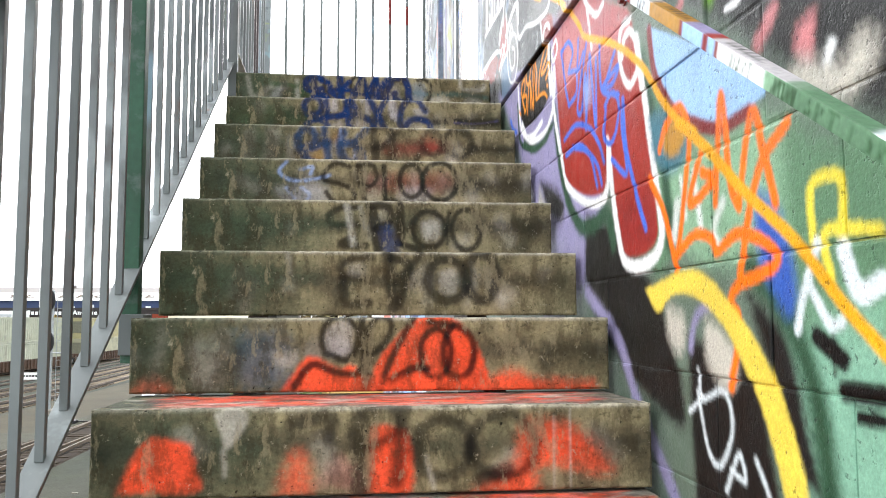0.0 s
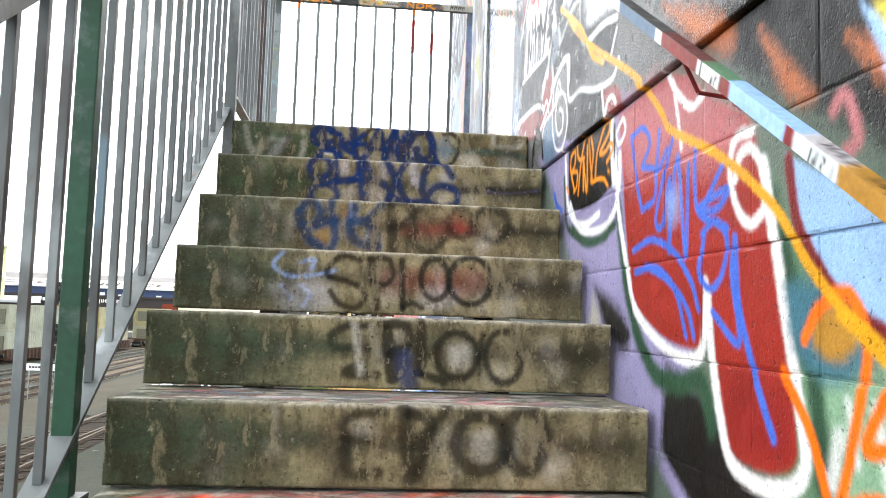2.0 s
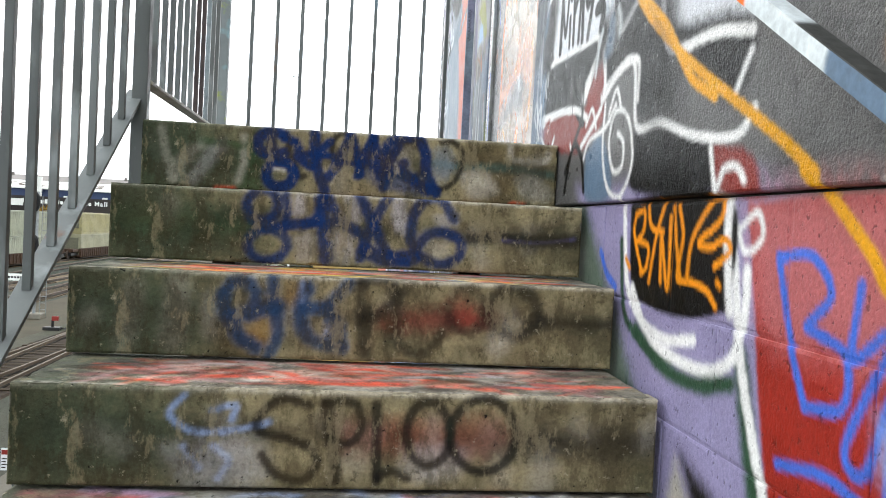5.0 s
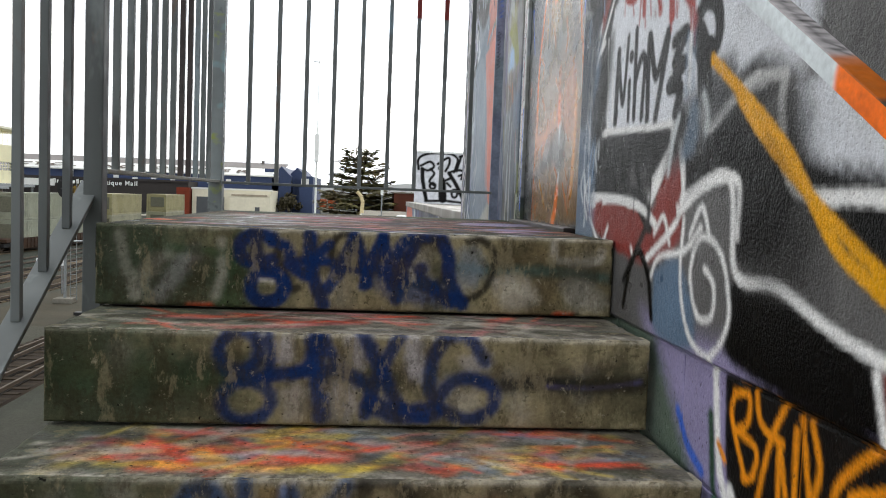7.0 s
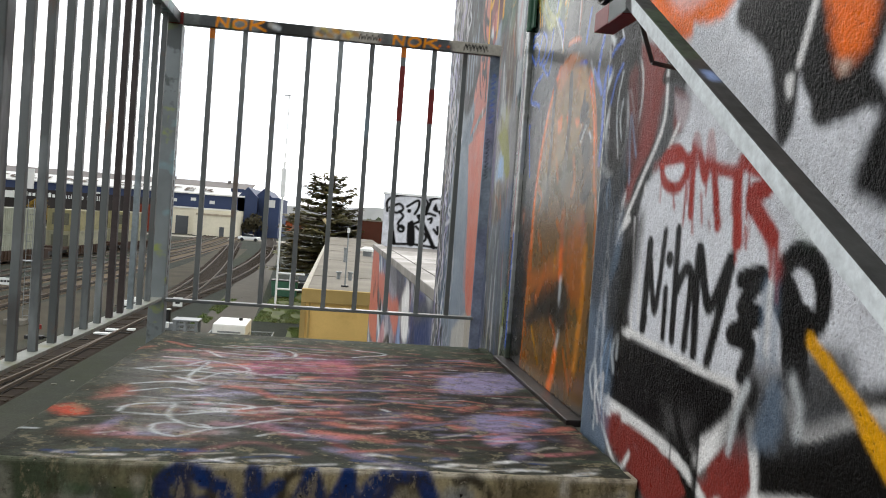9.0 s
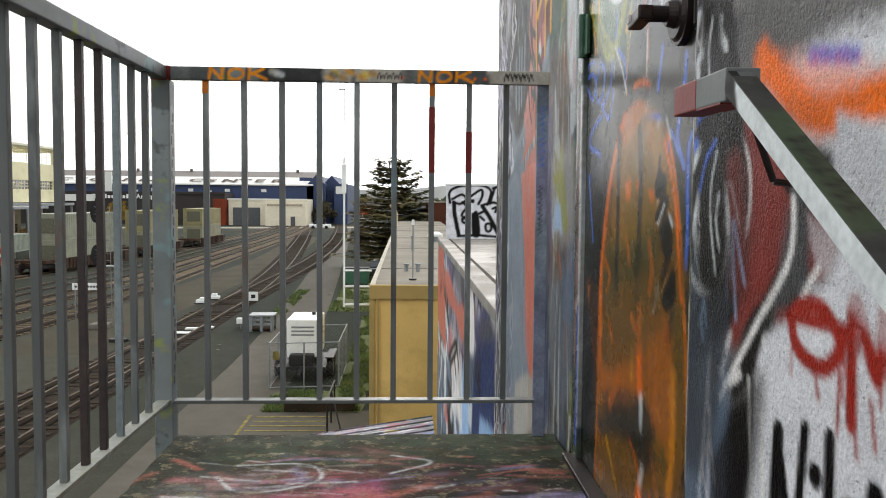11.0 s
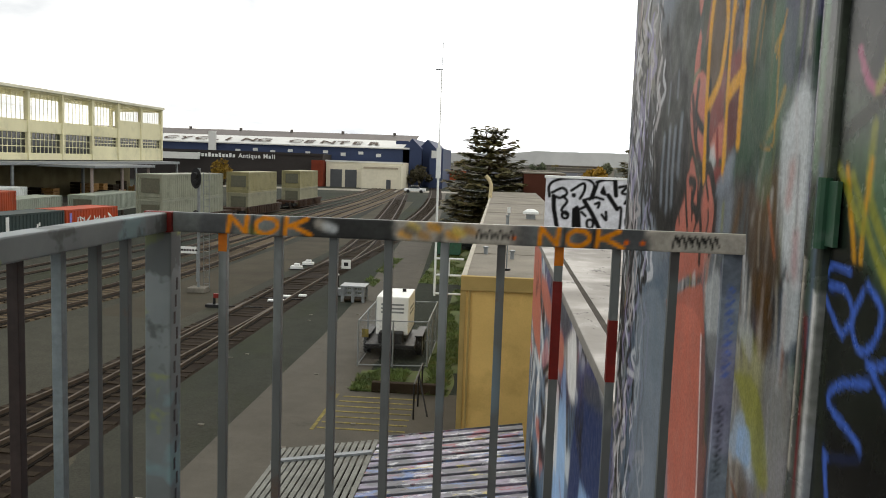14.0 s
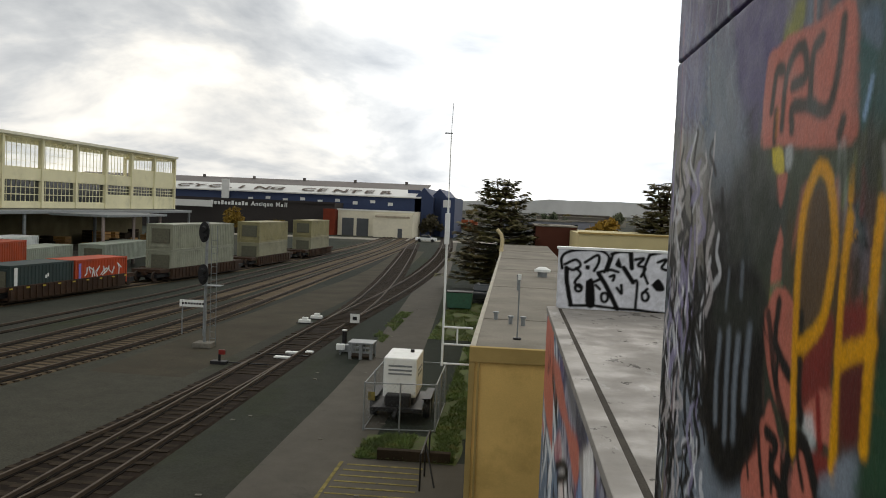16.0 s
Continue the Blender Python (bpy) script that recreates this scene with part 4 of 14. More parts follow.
spray(WALL, "ghost", 0.003, 0.002, (.475, .897), (.472, .876))
spray(WALL, "ghost", 0.003, 0.002, (.465, .861), (.47, .84))
spray(WALL, "ghost", 0.003, 0.002, (.476, .824), (.468, .804))
spray(WALL, "ghost", 0.003, 0.002, (.466, .789), (.465, .768))
spray(WALL, "ghost", 0.003, 0.002, (.456, .754), (.463, .732))
spray(WALL, "ghost", 0.003, 0.002, (.467, .716), (.46, .696))
spray(WALL, "ghost", 0.003, 0.002, (.457, .681), (.458, .66))
spray(WALL, "ghost", 0.003, 0.002, (.448, .647), (.456, .624))
spray(WALL, "ghost", 0.003, 0.002, (.458, .607), (.453, .588))
spray(WALL, "ghost", 0.003, 0.002, (.448, .573), (.451, .552))
area(WALL, "charcoal", 0.08, (-.657, .182), (-.756, .227), (-.827, .15), (-.832, .005), (-.69, -.038), (-.622, .067), a=0.55)
area(WALL, "soot", 0.05, (-.543, .204), (-.6, .264), (-.678, .284), (-.754, .27), (-.825, .218), (-.791, .146), (-.683, .158), (-.591, .155), a=0.5)
area(WALL, "charcoal", 0.05, (.332, .794), (.177, .811), (.146, .585), (.302, .519), a=0.4)
# long yellow line across both parts of the wall
spray(WALL, "gold", 0.02, 0.006, (-.492, .324), (-.622, .249), (-.752, .167), (-.818, .106), (-.891, .039), (-.993, -.009))
spray(WALL, "gold", 0.02, 0.006, (-.532, .307), (-.687, .186), (-.887, .066), (-1.2, -.093), (-1.3, -.151))
spray(WALL, "gold", 0.02, 0.006, (-1.27, -.142), (-1.4, -.246), (-1.46, -.301), (-1.69, -.396), (-1.86, -.488), (-1.94, -.546), (-2, -.611), (-2.08, -.678), (-2.18, -.735))
spray(WALL, "gold", 0.023, 0.007, (-2.09, -.691), (-2.24, -.782), (-2.37, -.875), (-2.5, -.956), (-2.57, -1.01), (-2.64, -1.07), (-2.71, -1.12), (-2.78, -1.17))
# far wall past the door
area(FAR, "dark_slate", 0.15, (2.6, 2.02), (2.26, 1.99), (2.3, 1.69), (2.22, 1.3), (2.26, 1.1), (2.65, .986), (3, 1.62))
area(FAR, "violet_grey", 0.12, (2.66, 2.03), (2.26, 2.02), (2.24, 1.9), (2.33, 1.74), (2.49, 1.76), a=0.8)
area(FAR, "green_black", 0.12, (1.91, 1.68), (1.66, 1.7), (1.52, 1.25), (1.74, 1.17), (1.88, 1.42))
area(FAR, "leaf_dark", 0.12, (1.74, 1.54), (1.62, 1.57), (1.57, 1.27), (1.67, 1.24))
area(FAR, "maroon", 0.06, (2.03, 1.57), (1.74, 1.6), (1.7, 1.43), (1.77, 1.23), (1.87, 1.18), (1.97, 1.28), a=0.85)
area(FAR, "salmon", 0.012, (2.29, 1.89), (2.19, 1.91), (2.03, 1.9), (1.88, 1.9), (1.84, 1.7), (2.01, 1.69), (2.2, 1.71), (2.33, 1.71), (2.31, 1.81))
area(FAR, "salmon", 0.02, (2.17, 1.53), (2.1, 1.42), (2.03, 1.33), (2.03, 1.23), (2.19, 1.26), (2.24, 1.39))
area(FAR, "salmon", 0.02, (2.17, 1.19), (2.03, 1.15), (1.92, 1.15), (1.89, 1.04), (1.97, .971), (2.22, .909), (2.31, .996))
area(FAR, "salmon", 0.01, (2.13, .88), (1.98, .889), (1.93, .731), (2.06, .641), (2.16, .753))
area(FAR, "salmon", 0.01, (2.19, .598), (1.86, .573), (1.84, .425), (1.8, .282), (2.22, .074), (2.2, .277))
area(FAR, "blue_grey", 0.1, (3.12, .71), (2.36, .762), (2.27, .246), (2.29, .036), (3, -.318), (3.06, .195), a=0.8)
area(FAR, "violet_grey", 0.02, (1.81, .979), (1.7, .993), (1.68, .492), (1.82, .435))
area(FAR, "sky", 0.04, (1.66, .675), (1.55, .721), (1.57, .635), (1.65, .608))
area(FAR, "moss_yellow", 0.06, (1.62, .852), (1.51, .854), (1.48, .711), (1.59, .721), a=0.7)
area(FAR, "rust_dark", 0.06, (1.59, 1.16), (1.46, 1.2), (1.46, .929), (1.57, .953))
area(FAR, "orange_brown", 0.06, (2.23, 1.42), (2.03, 1.47), (1.87, 1.17), (2.05, 1.15), a=0.2)
area(FAR, "ghost", 0.05, (1.49, 1.32), (1.35, 1.34), (1.35, 1.08), (1.42, 1.02), a=0.7)
spray(FAR, "dark_red", 0.02, 0.01, (1.25, .913), (1.26, .818), (1.24, .759))
spray(FAR, "deep_green", 0.05, 0.03, (1.32, 1.42), (1.3, 1.2), (1.27, .964), (1.19, .697))
area(FAR, "moss_yellow", 0.05, (1.23, 1.22), (1.1, 1.25), (1.09, 1.11), (1.18, 1.06), a=0.6)
spray(FAR, "black", 0.03, 0.02, (2.85, 1.8), (2.89, 1.67), (3, 1.6), a=0.85)
spray(FAR, "black", 0.03, 0.02, (2.9, 1.81), (2.97, 1.69), a=0.85)
spray(FAR, "black", 0.03, 0.02, (2.71, 1.68), (2.83, 1.56), (2.69, 1.53), (2.65, 1.5), a=0.85)
spray(FAR, "black", 0.03, 0.02, (3.04, 1.55), (2.82, 1.51), (2.75, 1.6), (2.63, 1.58), a=0.85)
spray(FAR, "black", 0.03, 0.02, (3.04, 1.45), (2.93, 1.37), (2.79, 1.37), (2.96, 1.47), (2.81, 1.45), a=0.85)
spray(FAR, "black", 0.03, 0.02, (2.72, 1.48), (2.75, 1.4), (2.54, 1.38), a=0.85)
spray(FAR, "black", 0.03, 0.02, (2.87, 1.31), (2.92, 1.24), (2.81, 1.2), (2.76, 1.28), a=0.85)
spray(FAR, "black", 0.03, 0.02, (3, 1.4), (2.73, 1.33), (2.75, 1.24), (2.67, 1.15), (2.76, 1), a=0.85)
spray(FAR, "black", 0.03, 0.02, (2.56, 1.43), (2.6, 1.48), (2.54, 1.5), a=0.85)
spray(FAR, "black", 0.03, 0.02, (2.48, 1.44), (2.47, 1.51), a=0.85)
spray(FAR, "black", 0.03, 0.02, (2.4, 1.49), (2.36, 1.43), a=0.85)
area(FAR, "black", 0.12, (2.65, 1.35), (2.27, 1.41), (2.22, 1.32), (2.24, 1.14), (2.36, 1.03), (2.61, .997), (2.71, 1.17))
spray(FAR, "soot", 0.025, 0.015, (2.19, 1.53), (2.14, 1.46), (2.14, 1.35), (2.08, 1.29), a=0.85)
spray(FAR, "soot", 0.02, 0.015, (2.14, 1.4), (2.13, 1.27), a=0.85)
spray(FAR, "soot", 0.02, 0.015, (2.1, 1.4), (2.08, 1.36), (2.13, 1.35), a=0.85)
spray(FAR, "soot", 0.04, 0.015, (2.19, 1.26), (2.1, 1.21), (2.16, 1.15), a=0.85)
spray(FAR, "soot", 0.02, 0.015, (2.29, 1.11), (2.25, 1.01), a=0.85)
spray(FAR, "soot", 0.012, 0.015, (2.22, 1.18), (2.18, 1.04), a=0.85)
spray(FAR, "soot", 0.035, 0.015, (2.16, 1.15), (2.1, 1.07), a=0.85)
spray(FAR, "soot", 0.03, 0.015, (2, 1.19), (1.95, 1.12), a=0.85)
spray(FAR, "soot", 0.03, 0.015, (2.2, 1.85), (2.22, 1.79), (2.14, 1.73), (2.08, 1.77), (2.11, 1.85), (2.13, 1.82), a=0.85)
spray(FAR, "soot", 0.03, 0.015, (2.01, 1.87), (2.01, 1.8), (1.93, 1.75), (1.92, 1.87), a=0.85)
area(FAR, "dark_red", 0.03, (1.99, 1.35), (1.92, 1.37), (1.89, 1.32), (1.94, 1.29), (1.98, 1.3))
spray(FAR, "dark_red", 0.018, 0.01, (1.93, 1.31), (1.9, 1.22))
# far wall: fine scribble over the patches
area(FAR, "purple", 0.1, (3.14, 2.21), (2.38, 2.06), (2.34, 1.92), (2.46, 1.86), (2.65, 1.91), (2.9, 2.02), a=0.85)
area(FAR, "slate_light", 0.12, (3.12, 2.01), (2.71, 1.95), (2.62, 1.76), (2.67, 1.61), (3, 1.57), a=0.5)
area(FAR, "teal_dark", 0.06, (1.86, 1.88), (1.76, 1.88), (1.67, 1.74), (1.74, 1.68), (1.83, 1.71), a=0.9)
spray(FAR, "sky", 0.012, 0.01, (1.8, 1.79), (1.83, 1.73), a=0.6)
area(FAR, "moss_yellow", 0.03, (2.21, 1.97), (2.11, 1.96), (2.12, 1.91), (2.22, 1.89), a=0.85)
area(FAR, "lemon", 0.02, (2.25, 1.71), (2.15, 1.7), (2.16, 1.66), (2.22, 1.66), a=0.6)
area(FAR, "ghost", 0.02, (2.16, 1.7), (2.12, 1.7), (2.12, 1.66), (2.14, 1.66), a=0.6)
area(FAR, "olive", 0.08, (2.13, 1.72), (1.74, 1.7), (1.65, 1.6), (1.83, 1.6), (2.07, 1.61), a=0.7)
area(FAR, "haze_brown", 0.05, (2.03, 1.63), (1.94, 1.63), (1.9, 1.5), (2, 1.45), a=0.85)
area(FAR, "dark_red", 0.03, (2.01, 1.42), (1.77, 1.47), (1.78, 1.35), (1.84, 1.3), (1.98, 1.27), a=0.7)
area(FAR, "maroon", 0.03, (1.86, 1.6), (1.76, 1.6), (1.75, 1.45), (1.83, 1.43), a=0.7)
area(FAR, "bone", 0.02, (2.06, 1.24), (1.92, 1.25), (1.87, 1.23), (1.92, 1.21), (2.03, 1.2), a=0.7)
area(FAR, "slate_light", 0.03, (1.86, 1.59), (1.78, 1.57), (1.77, 1.47), (1.81, 1.47), a=0.5)
spray(FAR, "leaf", 0.014, 0.01, (1.86, 1.64), (1.88, 1.59), a=0.7)
area(FAR, "deep_green", 0.06, (1.74, 1.36), (1.65, 1.4), (1.62, 1.23), (1.71, 1.19), a=0.8)
area(FAR, "salmon", 0.012, (2.22, 1.39), (2.15, 1.43), (2.08, 1.43), (2.06, 1.25), (2.1, 1.24), (2.2, 1.33), a=0.95)
area(FAR, "salmon", 0.012, (2.21, 1.51), (2.15, 1.52), (2.13, 1.47), (2.19, 1.44), a=0.9)
area(FAR, "moss_yellow", 0.02, (2.2, 1.44), (2.15, 1.45), (2.15, 1.42), (2.19, 1.41), a=0.8)
area(FAR, "salmon", 0.012, (2.31, .986), (2.29, 1.07), (2.18, 1.21), (2.07, 1.25), (2.05, 1.18), (2.16, 1.12), (2.04, 1.08), a=0.95)
area(FAR, "salmon", 0.012, (1.96, 1.27), (1.88, 1.33), (1.87, 1.26), (1.94, 1.25), a=0.8)
spray(FAR, "green_black", 0.0260, 0.02, (2.24, 1.85), (2.26, 1.78), (2.19, 1.82), (2.18, 1.85), (2.21, 1.84), a=0.85)
spray(FAR, "green_black", 0.0260, 0.02, (2.16, 1.75), (2.15, 1.82), (2.09, 1.86), (2.06, 1.83), (2.11, 1.78), (2.05, 1.74), a=0.85)
spray(FAR, "green_black", 0.0260, 0.02, (1.99, 1.87), (2.03, 1.85), (2.08, 1.78), (2.01, 1.75), (1.96, 1.76), a=0.85)
spray(FAR, "green_black", 0.0260, 0.02, (1.93, 1.89), (1.92, 1.81), (1.96, 1.76), a=0.85)
spray(FAR, "black", 0.012, 0.006, (3.06, 1.8), (3.09, 1.71), (2.96, 1.62), a=0.9)
spray(FAR, "black", 0.012, 0.006, (2.87, 1.79), (2.94, 1.67), (3.01, 1.59), a=0.9)
spray(FAR, "black", 0.014, 0.006, (2.75, 1.7), (2.8, 1.61), (2.87, 1.58), (2.71, 1.53), a=0.9)
spray(FAR, "black", 0.014, 0.006, (3.06, 1.58), (2.9, 1.49), (2.72, 1.47), (2.61, 1.53), (2.64, 1.59), (2.77, 1.59), a=0.9)
spray(FAR, "black", 0.012, 0.006, (3.06, 1.52), (2.96, 1.43), (2.79, 1.38), a=0.9)
spray(FAR, "black", 0.014, 0.006, (2.92, 1.47), (3.01, 1.4), (2.84, 1.37), (2.67, 1.34), a=0.9)
spray(FAR, "black", 0.01, 0.006, (2.81, 1.35), (2.85, 1.2), (2.87, 1.17), a=0.9)
spray(FAR, "black", 0.016, 0.006, (2.71, 1.53), (2.59, 1.45), (2.73, 1.31), (2.67, 1.17), (2.75, 1.04), a=0.9)
spray(FAR, "black", 0.012, 0.006, (2.82, 1.48), (2.63, 1.45), a=0.9)
spray(FAR, "black", 0.014, 0.006, (2.59, 1.47), (2.46, 1.53), (2.39, 1.52), a=0.9)
spray(FAR, "black", 0.012, 0.006, (2.45, 1.51), (2.43, 1.46), a=0.9)
spray(FAR, "black", 0.016, 0.006, (3, 1.35), (2.78, 1.33), (2.7, 1.28), a=0.9)
spray(FAR, "black", 0.01, 0.006, (3.16, 1.46), (3.02, 1.42), (3.06, 1.34), (2.93, 1.31), a=0.9)
area(FAR, "slate_light", 0.07, (3.29, 1.51), (2.77, 1.48), (2.74, 1.16), (2.64, .973), (2.56, .899), (3.14, .699), (3.25, 1.19), a=0.55)
area(FAR, "slate_light", 0.06, (2.64, .963), (2.48, .974), (2.31, 1.01), (2.27, .956), (2.65, .814), a=0.5)
area(FAR, "blue_grey", 0.06, (3.15, 1.99), (2.81, 1.95), (2.75, 1.77), (2.98, 1.68), a=0.5)
area(FAR, "black", 0.06, (2.66, 1.31), (2.27, 1.39), (2.19, 1.27), (2.19, 1.16), (2.34, 1.01), (2.55, .96), (2.69, 1.06), (2.68, 1.19), a=0.9)
area(FAR, "soot", 0.08, (2.59, 1.62), (2.33, 1.67), (2.26, 1.54), (2.24, 1.39), (2.52, 1.34), a=0.6)
spray(FAR, "slate_light", 0.014, 0.014, (2.61, 1.24), (2.58, 1.07), a=0.75)
spray(FAR, "slate_light", 0.014, 0.014, (2.54, 1.27), (2.5, 1.07), a=0.75)
spray(FAR, "slate_light", 0.014, 0.014, (2.47, 1.3), (2.43, 1.09), a=0.75)
spray(FAR, "slate_light", 0.014, 0.014, (2.4, 1.31), (2.36, 1.11), a=0.75)
spray(FAR, "slate_light", 0.014, 0.014, (2.33, 1.3), (2.3, 1.14), a=0.75)
spray(FAR, "slate_light", 0.014, 0.014, (2.29, 1.29), (2.27, 1.19), a=0.75)
spray(FAR, "soot", 0.014, 0.006, (2.19, 1.4), (2.14, 1.37), (2.14, 1.31), (2.08, 1.31), a=0.9)
spray(FAR, "soot", 0.012, 0.006, (2.15, 1.43), (2.14, 1.48), (2.12, 1.51), a=0.9)
spray(FAR, "soot", 0.012, 0.006, (2.14, 1.36), (2.12, 1.27), a=0.9)
spray(FAR, "soot", 0.022, 0.006, (2.25, 1.29), (2.18, 1.22), (2.05, 1.16), a=0.9)
spray(FAR, "soot", 0.012, 0.006, (2.29, 1.07), (2.25, 1.01), a=0.9)
spray(FAR, "soot", 0.01, 0.006, (2.23, 1.14), (2.19, 1.04), a=0.9)
spray(FAR, "soot", 0.016, 0.006, (2.17, 1.16), (2.17, 1.1), (2.09, 1.14), (2.14, 1.15), a=0.9)
spray(FAR, "soot", 0.014, 0.006, (2.16, 1.11), (2.12, 1.05), a=0.9)
spray(FAR, "soot", 0.014, 0.006, (2.08, 1.16), (2.08, 1.08), a=0.9)
spray(FAR, "soot", 0.02, 0.006, (2.01, 1.19), (2.03, 1.13), (2.03, 1.08), a=0.9)
spray(FAR, "soot", 0.02, 0.006, (2.01, 1.19), (1.94, 1.18), (1.9, 1.13), a=0.9)
spray(FAR, "soot", 0.016, 0.006, (1.99, 1.32), (2.03, 1.28), (1.99, 1.25), a=0.9)
spray(FAR, "soot", 0.012, 0.006, (1.83, 1.59), (1.79, 1.54), (1.82, 1.5), a=0.9)
spray(FAR, "soot", 0.012, 0.006, (1.85, 1.55), (1.78, 1.53), a=0.9)
spray(FAR, "soot", 0.0070, 0.006, (3.18, 1.28), (3.16, 1.25), (3.2, 1.19), (3.11, 1.2), a=0.5646)
spray(FAR, "lilac_white", 0.0075, 0.006, (3.15, 1.24), (3.21, 1.18), (3.08, 1.17), (3.13, 1.15), a=0.6007)
spray(FAR, "slate_light", 0.0119, 0.006, (2.88, .883), (2.85, .86), (2.87, .821), (2.84, .773), a=0.6771)
spray(FAR, "lilac_white", 0.0100, 0.006, (2.82, .91), (2.86, .854), (2.78, .856), (2.82, .817), a=0.4145)
spray(FAR, "slate_light", 0.0063, 0.006, (3.03, .863), (3.06, .82), (2.98, .804), (3.01, .734), a=0.4282)
spray(FAR, "lilac_white", 0.0072, 0.006, (3.09, 1.23), (3.05, 1.2), (3.1, 1.16), (3.04, 1.11), a=0.6332)
spray(FAR, "slate_light", 0.0083, 0.006, (3.08, .993), (3.08, .956), (3.05, .919), (3.08, .856), a=0.6439)
spray(FAR, "lilac_white", 0.0127, 0.006, (2.93, 1.36), (2.87, 1.33), (2.95, 1.28), (2.87, 1.28), a=0.4265)
spray(FAR, "black", 0.0127, 0.006, (3.09, 1.27), (3.06, 1.25), (3.08, 1.21), (3.03, 1.18), a=0.4661)
spray(FAR, "black", 0.0067, 0.006, (3.08, .742), (3.06, .704), (3.08, .652), (3.02, .654), a=0.5830)
spray(FAR, "soot", 0.0105, 0.006, (3.15, 1.33), (3.13, 1.3), (3.16, 1.25), (3.12, 1.23), a=0.6089)
spray(FAR, "slate_light", 0.0062, 0.006, (3.08, 1.22), (3.09, 1.18), (3.03, 1.16), (3.07, 1.13), a=0.7064)
spray(FAR, "slate_light", 0.0105, 0.006, (3.14, 1.28), (3.07, 1.24), (3.15, 1.21), (3.1, 1.15), a=0.7099)
spray(FAR, "slate_light", 0.0082, 0.006, (2.89, 1.18), (2.86, 1.16), (2.91, 1.1), (2.86, 1.09), a=0.5485)
spray(FAR, "slate_light", 0.0087, 0.006, (2.92, 1.21), (2.95, 1.16), (2.89, 1.13), (2.93, 1.09), a=0.5358)
spray(FAR, "black", 0.0115, 0.006, (3.04, 1.11), (3.01, 1.09), (3.05, 1.04), (2.98, 1), a=0.5024)
spray(FAR, "black", 0.0107, 0.006, (3.19, 1.31), (3.2, 1.26), (3.13, 1.24), (3.2, 1.23), a=0.3636)
spray(FAR, "black", 0.0114, 0.006, (2.98, 1.07), (2.97, 1.05), (3, .986), (2.94, .989), a=0.3798)
spray(FAR, "lilac_white", 0.0087, 0.006, (2.87, 1.12), (2.9, 1.07), (2.83, 1.06), (2.88, 1), a=0.4963)
spray(FAR, "slate_light", 0.0104, 0.006, (2.86, 1.14), (2.79, 1.12), (2.88, 1.07), (2.83, 1.05), a=0.4986)
spray(FAR, "soot", 0.0120, 0.006, (3.1, .909), (3.06, .869), (3.08, .847), (3.04, .842), a=0.3943)
spray(FAR, "black", 0.0077, 0.006, (2.9, 1.02), (2.95, .981), (2.85, .958), (2.9, .915), a=0.5938)
spray(FAR, "black", 0.0081, 0.006, (3.01, .807), (2.94, .787), (3.02, .731), (2.97, .7), a=0.4948)
spray(FAR, "black", 0.0070, 0.006, (3.01, 1.28), (3.06, 1.25), (2.95, 1.22), (3.02, 1.19), a=0.5983)
spray(FAR, "lilac_white", 0.0105, 0.006, (3.18, 1.09), (3.2, 1.05), (3.16, 1.02), (3.19, .951), a=0.6704)
spray(FAR, "black", 0.0100, 0.006, (2.84, .838), (2.86, .794), (2.79, .783), (2.86, .754), a=0.6106)
spray(FAR, "slate_light", 0.0088, 0.006, (2.91, .937), (2.86, .906), (2.93, .866), (2.88, .857), a=0.6007)
spray(FAR, "black", 0.0088, 0.006, (2.79, .884), (2.74, .873), (2.79, .827), (2.76, .798), a=0.6273)
spray(FAR, "black", 0.0061, 0.006, (2.99, 1.15), (2.95, 1.12), (3.02, 1.06), (2.94, 1.03), a=0.7141)
spray(FAR, "black", 0.0114, 0.006, (2.93, 1.09), (2.91, 1.06), (2.92, 1.01), (2.89, .979), a=0.6222)
spray(FAR, "slate_light", 0.009, 0.008, (2.92, 1.85), (2.87, 1.82), (2.94, 1.82), (2.86, 1.78), a=0.6)
spray(FAR, "purple", 0.009, 0.008, (3.2, 2.12), (3.14, 2.08), (3.23, 2.08), (3.13, 2.04), a=0.6)
spray(FAR, "purple", 0.009, 0.008, (3.06, 1.87), (3, 1.84), (3.08, 1.83), (2.99, 1.8), a=0.6)
spray(FAR, "steel_blue", 0.009, 0.008, (3.17, 2.17), (3.12, 2.14), (3.2, 2.14), (3.1, 2.09), a=0.6)
spray(FAR, "steel_blue", 0.009, 0.008, (3.03, 1.89), (2.98, 1.86), (3.05, 1.85), (2.96, 1.81), a=0.6)
spray(FAR, "slate_light", 0.009, 0.008, (3.14, 2.14), (3.09, 2.1), (3.17, 2.1), (3.07, 2.06), a=0.6)
spray(FAR, "steel_blue", 0.009, 0.008, (2.79, 1.86), (2.74, 1.83), (2.81, 1.82), (2.73, 1.79), a=0.6)
spray(FAR, "purple", 0.009, 0.008, (3.16, 2.07), (3.11, 2.04), (3.19, 2.04), (3.09, 1.99), a=0.6)
spray(FAR, "steel_blue", 0.009, 0.008, (2.89, 1.97), (2.84, 1.94), (2.91, 1.93), (2.83, 1.9), a=0.6)
spray(FAR, "slate_light", 0.009, 0.008, (3.04, 2.1), (2.98, 2.06), (3.06, 2.06), (2.97, 2.02), a=0.6)
spray(FAR, "purple", 0.009, 0.008, (3.02, 2.14), (2.97, 2.1), (3.04, 2.1), (2.95, 2.06), a=0.6)
spray(FAR, "steel_blue", 0.009, 0.008, (3.08, 1.89), (3.03, 1.86), (3.11, 1.85), (3.01, 1.82), a=0.6)
